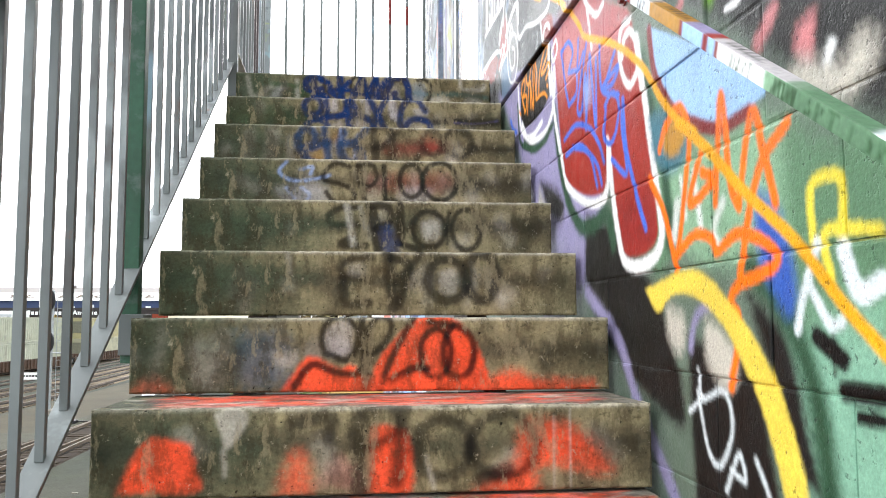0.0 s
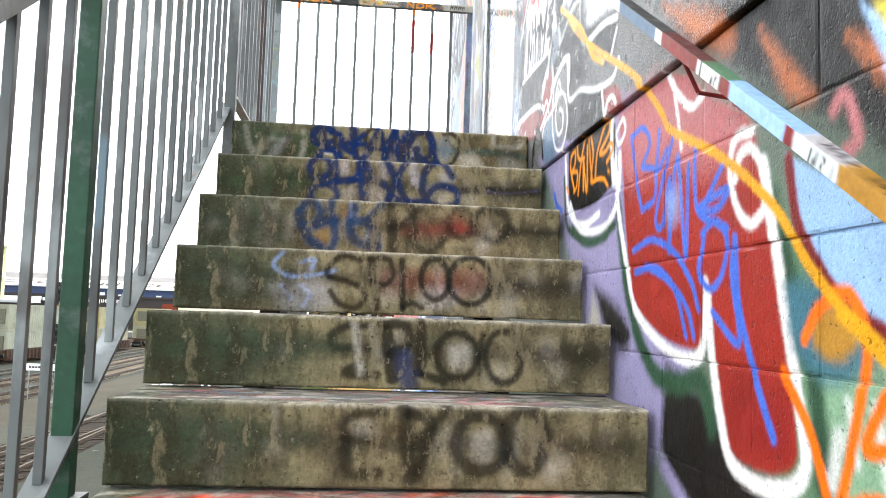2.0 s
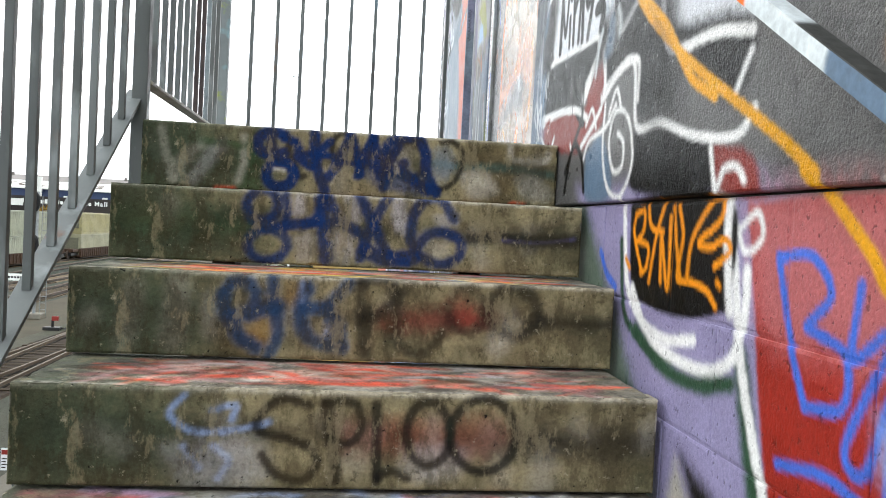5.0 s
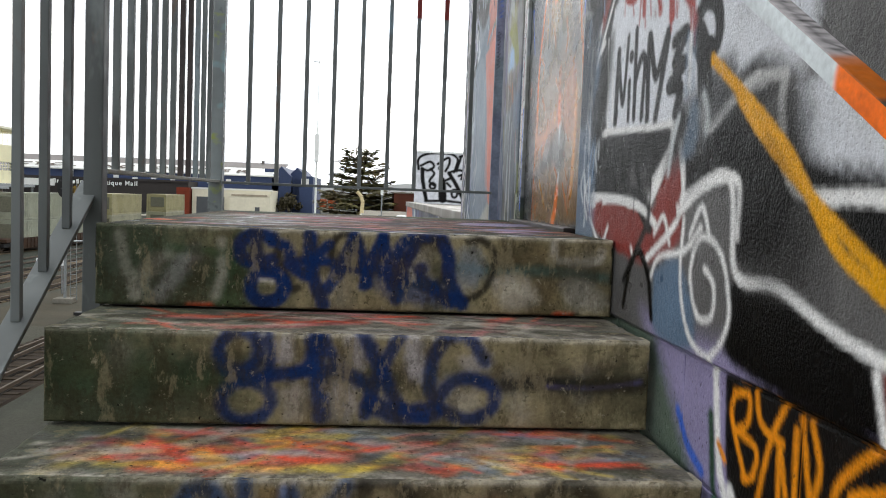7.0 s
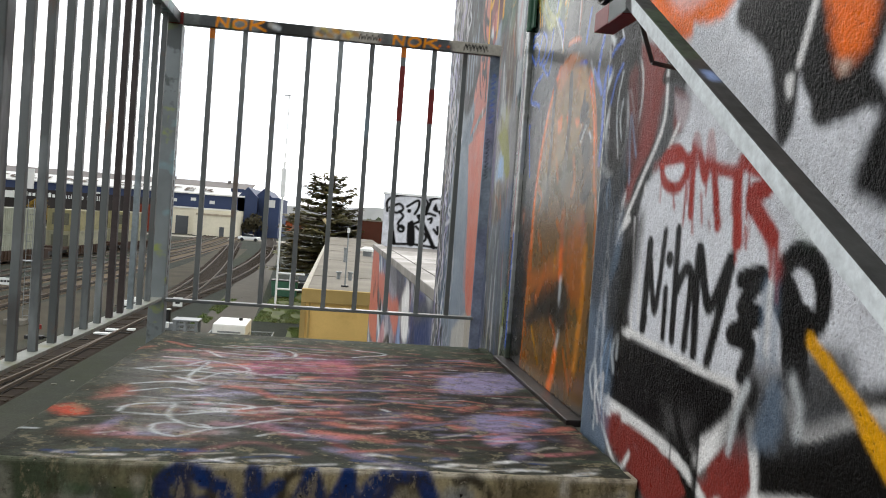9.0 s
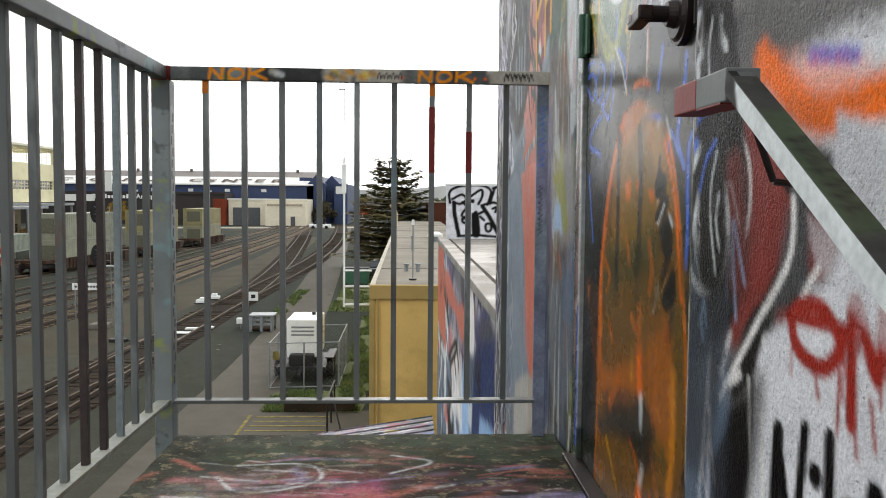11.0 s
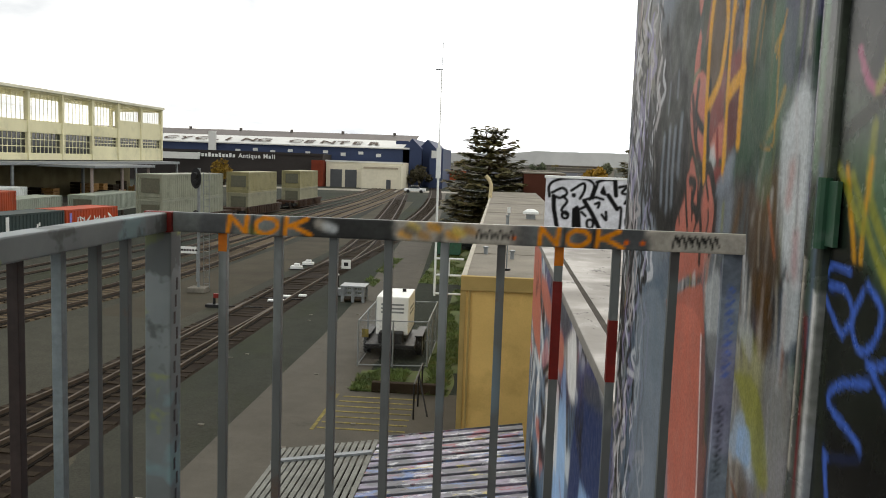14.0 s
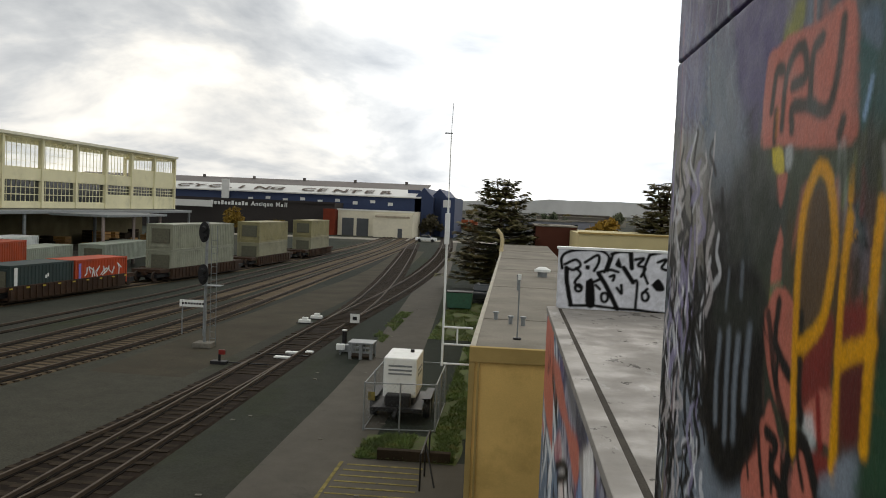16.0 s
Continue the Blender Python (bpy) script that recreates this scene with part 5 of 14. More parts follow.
spray(FAR, "slate_light", 0.009, 0.008, (3, 1.95), (2.95, 1.92), (3.03, 1.91), (2.94, 1.87), a=0.6)
spray(FAR, "slate_light", 0.009, 0.008, (3.05, 2.05), (3, 2.01), (3.08, 2.01), (2.98, 1.97), a=0.6)
spray(FAR, "steel_blue", 0.009, 0.008, (2.82, 2.03), (2.77, 2), (2.84, 2), (2.76, 1.96), a=0.6)
spray(FAR, "purple", 0.009, 0.008, (3.14, 1.88), (3.08, 1.85), (3.16, 1.84), (3.06, 1.8), a=0.6)
spray(FAR, "steel_blue", 0.009, 0.008, (3.19, 2.16), (3.13, 2.12), (3.21, 2.12), (3.11, 2.08), a=0.6)
spray(FAR, "steel_blue", 0.009, 0.008, (2.88, 2.06), (2.83, 2.03), (2.9, 2.02), (2.82, 1.99), a=0.6)
spray(FAR, "steel_blue", 0.009, 0.008, (3.15, 1.89), (3.09, 1.86), (3.17, 1.85), (3.07, 1.82), a=0.6)
spray(FAR, "steel_blue", 0.009, 0.008, (3.08, 1.91), (3.02, 1.88), (3.1, 1.88), (3.01, 1.84), a=0.6)
spray(FAR, "steel_blue", 0.009, 0.008, (2.87, 1.86), (2.82, 1.83), (2.89, 1.82), (2.81, 1.79), a=0.6)
spray(FAR, "steel_blue", 0.009, 0.008, (3, 1.9), (2.94, 1.87), (3.02, 1.86), (2.93, 1.82), a=0.6)
spray(FAR, "steel_blue", 0.009, 0.008, (2.97, 2.12), (2.92, 2.08), (3, 2.08), (2.91, 2.04), a=0.6)
spray(FAR, "steel_blue", 0.009, 0.008, (2.84, 2.01), (2.79, 1.98), (2.86, 1.98), (2.78, 1.94), a=0.6)
spray(FAR, "steel_blue", 0.009, 0.008, (2.86, 2), (2.81, 1.97), (2.88, 1.97), (2.8, 1.93), a=0.6)
spray(FAR, "slate_light", 0.009, 0.008, (3.16, 1.99), (3.1, 1.95), (3.19, 1.95), (3.08, 1.91), a=0.6)
area(FAR, "deep_green", 0.06, (1.74, 1.6), (1.54, 1.61), (1.41, 1.41), (1.45, 1.23), (1.56, 1.19), (1.67, 1.2), (1.72, 1.35), a=0.75)
area(FAR, "salmon", 0.012, (2.31, 1.8), (1.89, 1.75), (1.86, 1.68), (2.05, 1.69), (2.27, 1.69), a=0.9)
spray(FAR, "brown", 0.028, 0.03, (1.69, 1.15), (1.71, 1.1), (1.74, 1.04), a=0.8)
spray(FAR, "brown", 0.028, 0.03, (1.54, 1.17), (1.53, 1.09), (1.54, 1.02), a=0.8)
area(FAR, "slate_light", 0.03, (1.86, 1.15), (1.79, 1.18), (1.76, 1.04), (1.85, 1.01), a=0.7)
area(FAR, "black", 0.05, (1.63, 1.04), (1.47, 1.09), (1.41, .938), (1.49, .904), (1.55, .947), a=0.7)
area(FAR, "salmon", 0.01, (2.29, .972), (2.25, 1.05), (2.17, 1.16), (2.1, 1.14), (2, .98), (2.17, .919), a=0.95)
area(FAR, "salmon", 0.01, (2.01, 1.07), (1.96, 1.15), (1.91, 1.11), (1.9, 1.01), (1.97, .995), a=0.95)
spray(FAR, "black", 0.008, 0.006, (2.23, 1.04), (2.23, .975), a=0.9)
spray(FAR, "black", 0.008, 0.006, (2.19, 1.09), (2.17, 1.01), a=0.9)
spray(FAR, "black", 0.014, 0.006, (2.14, 1.11), (2.1, 1.04), (2.04, 1.11), (2.1, 1.14), a=0.9)
spray(FAR, "black", 0.018, 0.006, (2.03, 1.14), (1.97, .979), a=0.9)
spray(FAR, "black", 0.016, 0.006, (1.93, 1.14), (1.88, 1.08), (1.93, .989), a=0.9)
area(FAR, "salmon", 0.01, (2.35, .765), (2.27, .818), (2.22, .814), (2.18, .683), (2.27, .673), a=0.95)
area(FAR, "salmon", 0.01, (2.08, .875), (1.97, .906), (1.95, .726), (2.05, .685), a=0.95)
area(FAR, "teal", 0.05, (2.85, .625), (2.51, .737), (2.39, .55), (2.88, .353), a=0.45)
spray(FAR, "soot", 0.014, 0.008, (2.29, .803), (2.31, .723), (2.22, .71), a=0.8)
spray(FAR, "soot", 0.014, 0.008, (2.21, .796), (2.21, .706), a=0.8)
spray(FAR, "soot", 0.014, 0.008, (2.5, .716), (2.52, .627), (2.4, .647), a=0.8)
spray(FAR, "soot", 0.014, 0.008, (2.04, .876), (2.02, .764), a=0.8)
spray(FAR, "black", 0.0160, 0.008, (1.8, 1.27), (1.79, 1.25), (1.78, 1.22), a=0.8066)
spray(FAR, "deep_green", 0.0156, 0.008, (1.69, 1.26), (1.69, 1.24), (1.67, 1.21), a=0.5912)
spray(FAR, "salmon", 0.0192, 0.008, (2.01, 1.27), (2, 1.24), (2.01, 1.21), a=0.7203)
spray(FAR, "haze_brown", 0.0078, 0.008, (1.9, 1.35), (1.89, 1.33), (1.89, 1.32), a=0.6537)
spray(FAR, "teal_dark", 0.0212, 0.008, (2.03, 1.19), (2.02, 1.16), (2, 1.13), a=0.4542)
spray(FAR, "slate_light", 0.0190, 0.008, (1.8, 1.55), (1.8, 1.54), (1.8, 1.52), a=0.6919)
spray(FAR, "salmon", 0.0198, 0.008, (2.06, 1.43), (2.06, 1.39), (2.04, 1.34), a=0.7655)
spray(FAR, "deep_green", 0.0136, 0.008, (1.78, 1.45), (1.78, 1.43), (1.76, 1.42), a=0.5825)
spray(FAR, "leaf_dark", 0.0111, 0.008, (1.68, 1.24), (1.68, 1.21), (1.68, 1.17), a=0.6544)
spray(FAR, "dark_red", 0.0158, 0.008, (2.08, 1.52), (2.08, 1.5), (2.05, 1.47), a=0.7628)
spray(FAR, "haze_brown", 0.0167, 0.008, (1.79, 1.32), (1.78, 1.29), (1.78, 1.25), a=0.4956)
spray(FAR, "dark_red", 0.0074, 0.008, (1.92, 1.43), (1.91, 1.38), (1.91, 1.34), a=0.7690)
spray(FAR, "dark_red", 0.0205, 0.008, (1.89, 1.21), (1.89, 1.18), (1.87, 1.16), a=0.5217)
spray(FAR, "dark_red", 0.0168, 0.008, (1.81, 1.64), (1.8, 1.61), (1.79, 1.58), a=0.7025)
spray(FAR, "dark_red", 0.0087, 0.008, (1.75, 1.3), (1.74, 1.27), (1.73, 1.24), a=0.8305)
spray(FAR, "haze_brown", 0.0172, 0.008, (1.75, 1.2), (1.74, 1.19), (1.74, 1.18), a=0.4916)
spray(FAR, "salmon", 0.0139, 0.008, (2.01, 1.59), (2, 1.56), (2, 1.53), a=0.6123)
spray(FAR, "slate_light", 0.0095, 0.008, (2.01, 1.15), (2.01, 1.13), (2, 1.11), a=0.5278)
spray(FAR, "soot", 0.0211, 0.008, (1.81, 1.49), (1.81, 1.47), (1.81, 1.45), a=0.8426)
spray(FAR, "slate_light", 0.0210, 0.008, (2.01, 1.66), (2.01, 1.64), (2.02, 1.61), a=0.5724)
spray(FAR, "leaf_dark", 0.0158, 0.008, (1.78, 1.47), (1.78, 1.46), (1.78, 1.44), a=0.7291)
spray(FAR, "leaf_dark", 0.0093, 0.008, (1.85, 1.29), (1.84, 1.25), (1.83, 1.22), a=0.4717)
spray(FAR, "deep_green", 0.0088, 0.008, (2.06, 1.58), (2.06, 1.54), (2.05, 1.51), a=0.6896)
spray(FAR, "teal_dark", 0.0082, 0.008, (1.8, 1.65), (1.81, 1.62), (1.8, 1.6), a=0.5642)
spray(FAR, "dark_red", 0.0176, 0.008, (1.89, 1.5), (1.88, 1.47), (1.87, 1.44), a=0.7137)
spray(FAR, "salmon", 0.0065, 0.008, (1.83, 1.49), (1.83, 1.46), (1.82, 1.43), a=0.7913)
spray(FAR, "teal_dark", 0.0091, 0.008, (1.82, 1.25), (1.83, 1.24), (1.82, 1.23), a=0.5059)
spray(FAR, "soot", 0.0173, 0.008, (1.73, 1.41), (1.73, 1.39), (1.72, 1.37), a=0.5096)
spray(FAR, "haze_brown", 0.0093, 0.008, (1.97, 1.33), (1.97, 1.3), (1.97, 1.28), a=0.7263)
spray(FAR, "leaf_dark", 0.0067, 0.008, (1.67, 1.27), (1.67, 1.25), (1.67, 1.23), a=0.8169)
spray(FAR, "leaf_dark", 0.0186, 0.008, (1.93, 1.56), (1.93, 1.53), (1.93, 1.49), a=0.7210)
spray(FAR, "soot", 0.0219, 0.008, (2, 1.57), (2.01, 1.54), (2.01, 1.5), a=0.5665)
spray(FAR, "slate_light", 0.0166, 0.008, (1.85, 1.45), (1.84, 1.44), (1.84, 1.42), a=0.6697)
spray(FAR, "dark_red", 0.0202, 0.008, (1.81, 1.63), (1.8, 1.6), (1.81, 1.58), a=0.6554)
spray(FAR, "teal_dark", 0.0162, 0.008, (1.82, 1.59), (1.82, 1.57), (1.8, 1.54), a=0.5128)
spray(FAR, "haze_brown", 0.0154, 0.008, (1.75, 1.4), (1.74, 1.38), (1.75, 1.36), a=0.5950)
spray(FAR, "black", 0.0219, 0.008, (1.82, 1.17), (1.82, 1.15), (1.83, 1.12), a=0.6731)
spray(FAR, "teal_dark", 0.0176, 0.008, (1.71, 1.54), (1.7, 1.51), (1.7, 1.49), a=0.5830)
spray(FAR, "slate_light", 0.0172, 0.008, (1.94, 1.5), (1.94, 1.48), (1.93, 1.45), a=0.5576)
spray(FAR, "green_black", 0.0187, 0.008, (1.75, 1.58), (1.75, 1.56), (1.74, 1.55), a=0.5205)
spray(FAR, "deep_green", 0.0067, 0.008, (1.97, 1.12), (1.96, 1.11), (1.96, 1.09), a=0.7234)
spray(FAR, "leaf_dark", 0.0121, 0.008, (1.94, 1.17), (1.94, 1.15), (1.92, 1.13), a=0.6229)
spray(FAR, "dark_red", 0.0068, 0.008, (1.86, 1.49), (1.86, 1.48), (1.84, 1.46), a=0.6236)
spray(FAR, "slate_light", 0.0141, 0.008, (1.76, 1.4), (1.75, 1.36), (1.76, 1.32), a=0.5885)
spray(FAR, "slate_light", 0.0209, 0.008, (2.03, 1.46), (2.03, 1.44), (2.02, 1.42), a=0.6069)
spray(FAR, "deep_green", 0.0074, 0.008, (2.04, 1.45), (2.04, 1.43), (2.04, 1.41), a=0.6251)
spray(FAR, "leaf_dark", 0.0167, 0.008, (1.87, 1.2), (1.86, 1.18), (1.87, 1.15), a=0.8154)
spray(FAR, "salmon", 0.0192, 0.008, (1.98, 1.16), (1.97, 1.12), (1.96, 1.08), a=0.7369)
spray(FAR, "leaf_dark", 0.0105, 0.008, (1.72, 1.4), (1.71, 1.37), (1.72, 1.34), a=0.8011)
spray(FAR, "dark_red", 0.0184, 0.008, (1.79, 1.34), (1.79, 1.32), (1.78, 1.3), a=0.8194)
spray(FAR, "black", 0.0198, 0.008, (1.87, 1.39), (1.87, 1.36), (1.85, 1.33), a=0.7554)
spray(FAR, "dark_red", 0.0113, 0.008, (1.84, 1.29), (1.84, 1.27), (1.83, 1.25), a=0.8293)
spray(FAR, "teal_dark", 0.0186, 0.008, (1.68, 1.23), (1.67, 1.21), (1.66, 1.19), a=0.7466)
spray(FAR, "deep_green", 0.0178, 0.008, (1.91, 1.4), (1.9, 1.36), (1.9, 1.33), a=0.6986)
spray(FAR, "deep_green", 0.0133, 0.008, (1.96, 1.31), (1.96, 1.3), (1.96, 1.28), a=0.5029)
spray(FAR, "slate_light", 0.0190, 0.008, (2.1, 1.54), (2.08, 1.51), (2.08, 1.49), a=0.5595)
spray(FAR, "green_black", 0.0095, 0.008, (2.09, 1.64), (2.08, 1.61), (2.09, 1.58), a=0.6956)
spray(FAR, "green_black", 0.0095, 0.008, (2.03, 1.67), (2.04, 1.65), (2.03, 1.63), a=0.5896)
spray(FAR, "slate_light", 0.0165, 0.008, (1.81, 1.38), (1.81, 1.35), (1.8, 1.32), a=0.5555)
spray(FAR, "deep_green", 0.0200, 0.008, (1.99, 1.12), (1.99, 1.08), (1.99, 1.04), a=0.5492)
spray(FAR, "soot", 0.0195, 0.008, (1.86, 1.47), (1.86, 1.45), (1.85, 1.44), a=0.7315)
spray(FAR, "soot", 0.0087, 0.008, (1.85, 1.25), (1.85, 1.21), (1.83, 1.18), a=0.6631)
spray(FAR, "teal_dark", 0.0129, 0.008, (1.71, 1.44), (1.7, 1.42), (1.71, 1.4), a=0.6783)
spray(FAR, "haze_brown", 0.0185, 0.008, (1.92, 1.3), (1.92, 1.28), (1.93, 1.25), a=0.6553)
spray(FAR, "leaf_dark", 0.0165, 0.008, (1.94, 1.17), (1.94, 1.15), (1.94, 1.13), a=0.7728)
spray(FAR, "haze_brown", 0.0064, 0.008, (1.86, 1.62), (1.85, 1.59), (1.84, 1.56), a=0.7088)
spray(FAR, "green_black", 0.0078, 0.008, (2.09, 1.52), (2.09, 1.5), (2.09, 1.48), a=0.6612)
spray(FAR, "dark_red", 0.0177, 0.008, (1.98, 1.61), (1.97, 1.59), (1.96, 1.56), a=0.8304)
spray(FAR, "green_black", 0.0086, 0.008, (1.74, 1.27), (1.73, 1.24), (1.73, 1.22), a=0.4627)
spray(FAR, "salmon", 0.0111, 0.008, (1.95, 1.27), (1.94, 1.25), (1.93, 1.22), a=0.6812)
spray(FAR, "soot", 0.0188, 0.008, (1.85, 1.29), (1.85, 1.26), (1.85, 1.24), a=0.4947)
spray(FAR, "teal_dark", 0.0140, 0.008, (1.77, 1.3), (1.77, 1.27), (1.75, 1.24), a=0.4843)
spray(FAR, "teal_dark", 0.0061, 0.008, (1.89, 1.38), (1.89, 1.35), (1.87, 1.32), a=0.7203)
spray(FAR, "green_black", 0.0123, 0.008, (1.89, 1.65), (1.9, 1.63), (1.89, 1.61), a=0.7179)
spray(FAR, "deep_green", 0.0177, 0.008, (1.95, 1.52), (1.94, 1.49), (1.93, 1.47), a=0.6707)
spray(FAR, "slate_light", 0.0101, 0.008, (1.74, 1.27), (1.73, 1.25), (1.73, 1.22), a=0.5006)
spray(FAR, "slate_light", 0.0099, 0.008, (2.02, 1.26), (2.01, 1.23), (2.01, 1.2), a=0.4608)
spray(FAR, "haze_brown", 0.0182, 0.008, (1.79, 1.59), (1.78, 1.57), (1.77, 1.55), a=0.6278)
spray(FAR, "dark_red", 0.0083, 0.008, (1.88, 1.26), (1.87, 1.24), (1.87, 1.23), a=0.7587)
spray(FAR, "deep_green", 0.0204, 0.008, (2.02, 1.29), (2.01, 1.25), (2, 1.21), a=0.5304)
spray(FAR, "dark_red", 0.0216, 0.008, (1.76, 1.46), (1.75, 1.44), (1.76, 1.42), a=0.5045)
spray(FAR, "salmon", 0.0132, 0.008, (1.86, 1.26), (1.85, 1.22), (1.84, 1.19), a=0.4789)
spray(FAR, "black", 0.0087, 0.008, (1.91, 1.38), (1.91, 1.34), (1.91, 1.3), a=0.5523)
spray(FAR, "leaf_dark", 0.0197, 0.008, (1.93, 1.63), (1.92, 1.6), (1.93, 1.57), a=0.4913)
spray(FAR, "soot", 0.0215, 0.008, (1.84, 1.36), (1.84, 1.34), (1.83, 1.31), a=0.7021)
spray(FAR, "black", 0.0142, 0.008, (1.79, 1.21), (1.78, 1.18), (1.78, 1.15), a=0.5613)
spray(FAR, "salmon", 0.0171, 0.008, (1.8, 1.45), (1.8, 1.42), (1.79, 1.4), a=0.7269)
spray(FAR, "salmon", 0.0113, 0.008, (1.72, 1.48), (1.72, 1.46), (1.71, 1.43), a=0.5994)
spray(FAR, "teal_dark", 0.0118, 0.008, (1.74, 1.5), (1.74, 1.48), (1.74, 1.46), a=0.8101)
spray(FAR, "dark_red", 0.0154, 0.008, (1.74, 1.52), (1.74, 1.5), (1.73, 1.48), a=0.8068)
spray(FAR, "gold", 0.019, 0.005, (2.04, 1.17), (2.05, 1.33), (2.03, 1.5), (2.02, 1.61), (1.98, 1.65), (1.94, 1.63), (1.91, 1.57), (1.91, 1.46), (1.97, 1.38), (2.06, 1.33))
spray(FAR, "gold", 0.019, 0.005, (1.86, 1.19), (1.86, 1.28), (1.85, 1.4), (1.85, 1.58))
spray(FAR, "gold", 0.019, 0.005, (1.86, 1.36), (1.79, 1.37), (1.74, 1.39))
spray(FAR, "gold", 0.019, 0.005, (1.75, 1.25), (1.74, 1.32), (1.75, 1.45), (1.74, 1.59))
# bright paint near the door frame
area(FAR, "salmon", 0.02, (2.22, .821), (1.95, .859), (1.83, .392), (1.86, .114), (2.08, .088), (2.2, .408), a=0.95)
area(FAR, "salmon", 0.03, (2.21, 1.02), (1.98, 1.03), (1.97, .945), (2.14, .916), a=0.85)
area(FAR, "slate_light", 0.06, (2.66, .841), (2.27, .883), (2.08, .116), (2.43, -.223), a=0.6)
area(FAR, "ghost", 0.04, (1.47, 1.28), (1.33, 1.3), (1.34, 1.07), (1.42, 1.1), a=0.8)
area(FAR, "moss_yellow", 0.05, (1.64, .867), (1.48, .86), (1.49, .731), (1.61, .744), a=0.7)
area(FAR, "sky", 0.04, (1.59, .696), (1.43, .713), (1.46, .617), (1.57, .6), a=0.6)
area(FAR, "violet_grey", 0.05, (1.44, .621), (1.29, .728), (1.26, .412), (1.44, .433), a=0.6)
spray(FAR, "slate_light", 0.016, 0.012, (1.42, .584), (1.39, .533), (1.41, .459), a=0.75)
spray(FAR, "soot", 0.016, 0.012, (1.99, 1.18), (1.94, 1.11), (1.98, 1.03), a=0.75)
spray(FAR, "black", 0.016, 0.012, (2.48, .802), (2.4, .72), (2.46, .611), a=0.75)
spray(FAR, "ghost", 0.016, 0.012, (2.33, .099), (2.27, .034), (2.32, -.086), a=0.75)
spray(FAR, "black", 0.016, 0.012, (2.42, .952), (2.35, .869), (2.41, .766), a=0.75)
spray(FAR, "ghost", 0.016, 0.012, (1.62, 1.23), (1.58, 1.16), (1.61, 1.09), a=0.75)
spray(FAR, "black", 0.016, 0.012, (1.97, 1.25), (1.92, 1.17), (1.95, 1.09), a=0.75)
spray(FAR, "soot", 0.016, 0.012, (1.64, 1.29), (1.6, 1.22), (1.62, 1.15), a=0.75)
spray(FAR, "soot", 0.016, 0.012, (1.75, .865), (1.7, .802), (1.74, .721), a=0.75)
spray(FAR, "black", 0.016, 0.012, (1.75, .593), (1.7, .534), (1.73, .448), a=0.75)
spray(FAR, "bone", 0.016, 0.012, (2.35, .564), (2.28, .49), (2.34, .38), a=0.75)
spray(FAR, "slate_light", 0.016, 0.012, (1.34, .556), (1.31, .507), (1.33, .436), a=0.75)
spray(FAR, "black", 0.016, 0.012, (1.76, .467), (1.71, .409), (1.75, .32), a=0.75)
spray(FAR, "soot", 0.016, 0.012, (1.42, 1.11), (1.38, 1.06), (1.41, .992), a=0.75)
spray(FAR, "ghost", 0.016, 0.012, (2.34, .937), (2.27, .856), (2.32, .756), a=0.75)
spray(FAR, "brown", 0.016, 0.012, (1.93, .267), (1.88, .208), (1.91, .109), a=0.75)
spray(FAR, "brown", 0.016, 0.012, (1.73, 1.02), (1.69, .953), (1.72, .876), a=0.75)
spray(FAR, "soot", 0.016, 0.012, (1.34, .654), (1.31, .604), (1.33, .535), a=0.75)
spray(FAR, "slate_light", 0.016, 0.012, (2.61, .771), (2.53, .686), (2.59, .572), a=0.75)
spray(FAR, "slate_light", 0.016, 0.012, (2.53, 1.42), (2.45, 1.32), (2.51, 1.23), a=0.75)
spray(FAR, "black", 0.016, 0.012, (1.62, 1.16), (1.58, 1.09), (1.61, 1.02), a=0.75)
spray(FAR, "black", 0.016, 0.012, (1.66, .793), (1.62, .733), (1.65, .654), a=0.75)
spray(FAR, "black", 0.016, 0.012, (2.69, 1.38), (2.6, 1.28), (2.67, 1.18), a=0.75)
spray(FAR, "black", 0.016, 0.012, (1.56, .44), (1.53, .387), (1.55, .305), a=0.75)
spray(FAR, "black", 0.016, 0.012, (1.6, .407), (1.56, .354), (1.59, .27), a=0.75)
spray(FAR, "black", 0.016, 0.012, (2.4, .221), (2.33, .152), (2.39, .032), a=0.75)
spray(FAR, "black", 0.016, 0.012, (1.65, .865), (1.61, .805), (1.64, .728), a=0.75)
spray(FAR, "black", 0.016, 0.012, (1.64, 1.26), (1.6, 1.2), (1.62, 1.13), a=0.75)
spray(FAR, "slate_light", 0.016, 0.012, (1.29, .754), (1.26, .704), (1.28, .638), a=0.75)
spray(FAR, "soot", 0.016, 0.012, (2.85, 1.63), (2.76, 1.52), (2.83, 1.42), a=0.75)
spray(FAR, "black", 0.016, 0.012, (1.53, .518), (1.49, .465), (1.52, .386), a=0.75)
spray(FAR, "ghost", 0.016, 0.012, (2.68, 1.18), (2.6, 1.08), (2.67, .98), a=0.75)
spray(FAR, "soot", 0.016, 0.012, (1.47, .549), (1.43, .497), (1.46, .421), a=0.75)
spray(FAR, "bone", 0.016, 0.012, (1.6, 1.3), (1.56, 1.24), (1.59, 1.17), a=0.75)
spray(FAR, "soot", 0.016, 0.012, (1.86, .852), (1.81, .786), (1.85, .701), a=0.75)
spray(FAR, "brown", 0.016, 0.012, (2.25, 1.45), (2.19, 1.36), (2.23, 1.28), a=0.75)
spray(FAR, "bone", 0.016, 0.012, (1.58, .745), (1.54, .688), (1.57, .611), a=0.75)
spray(FAR, "black", 0.016, 0.012, (1.57, .28), (1.53, .23), (1.56, .144), a=0.75)
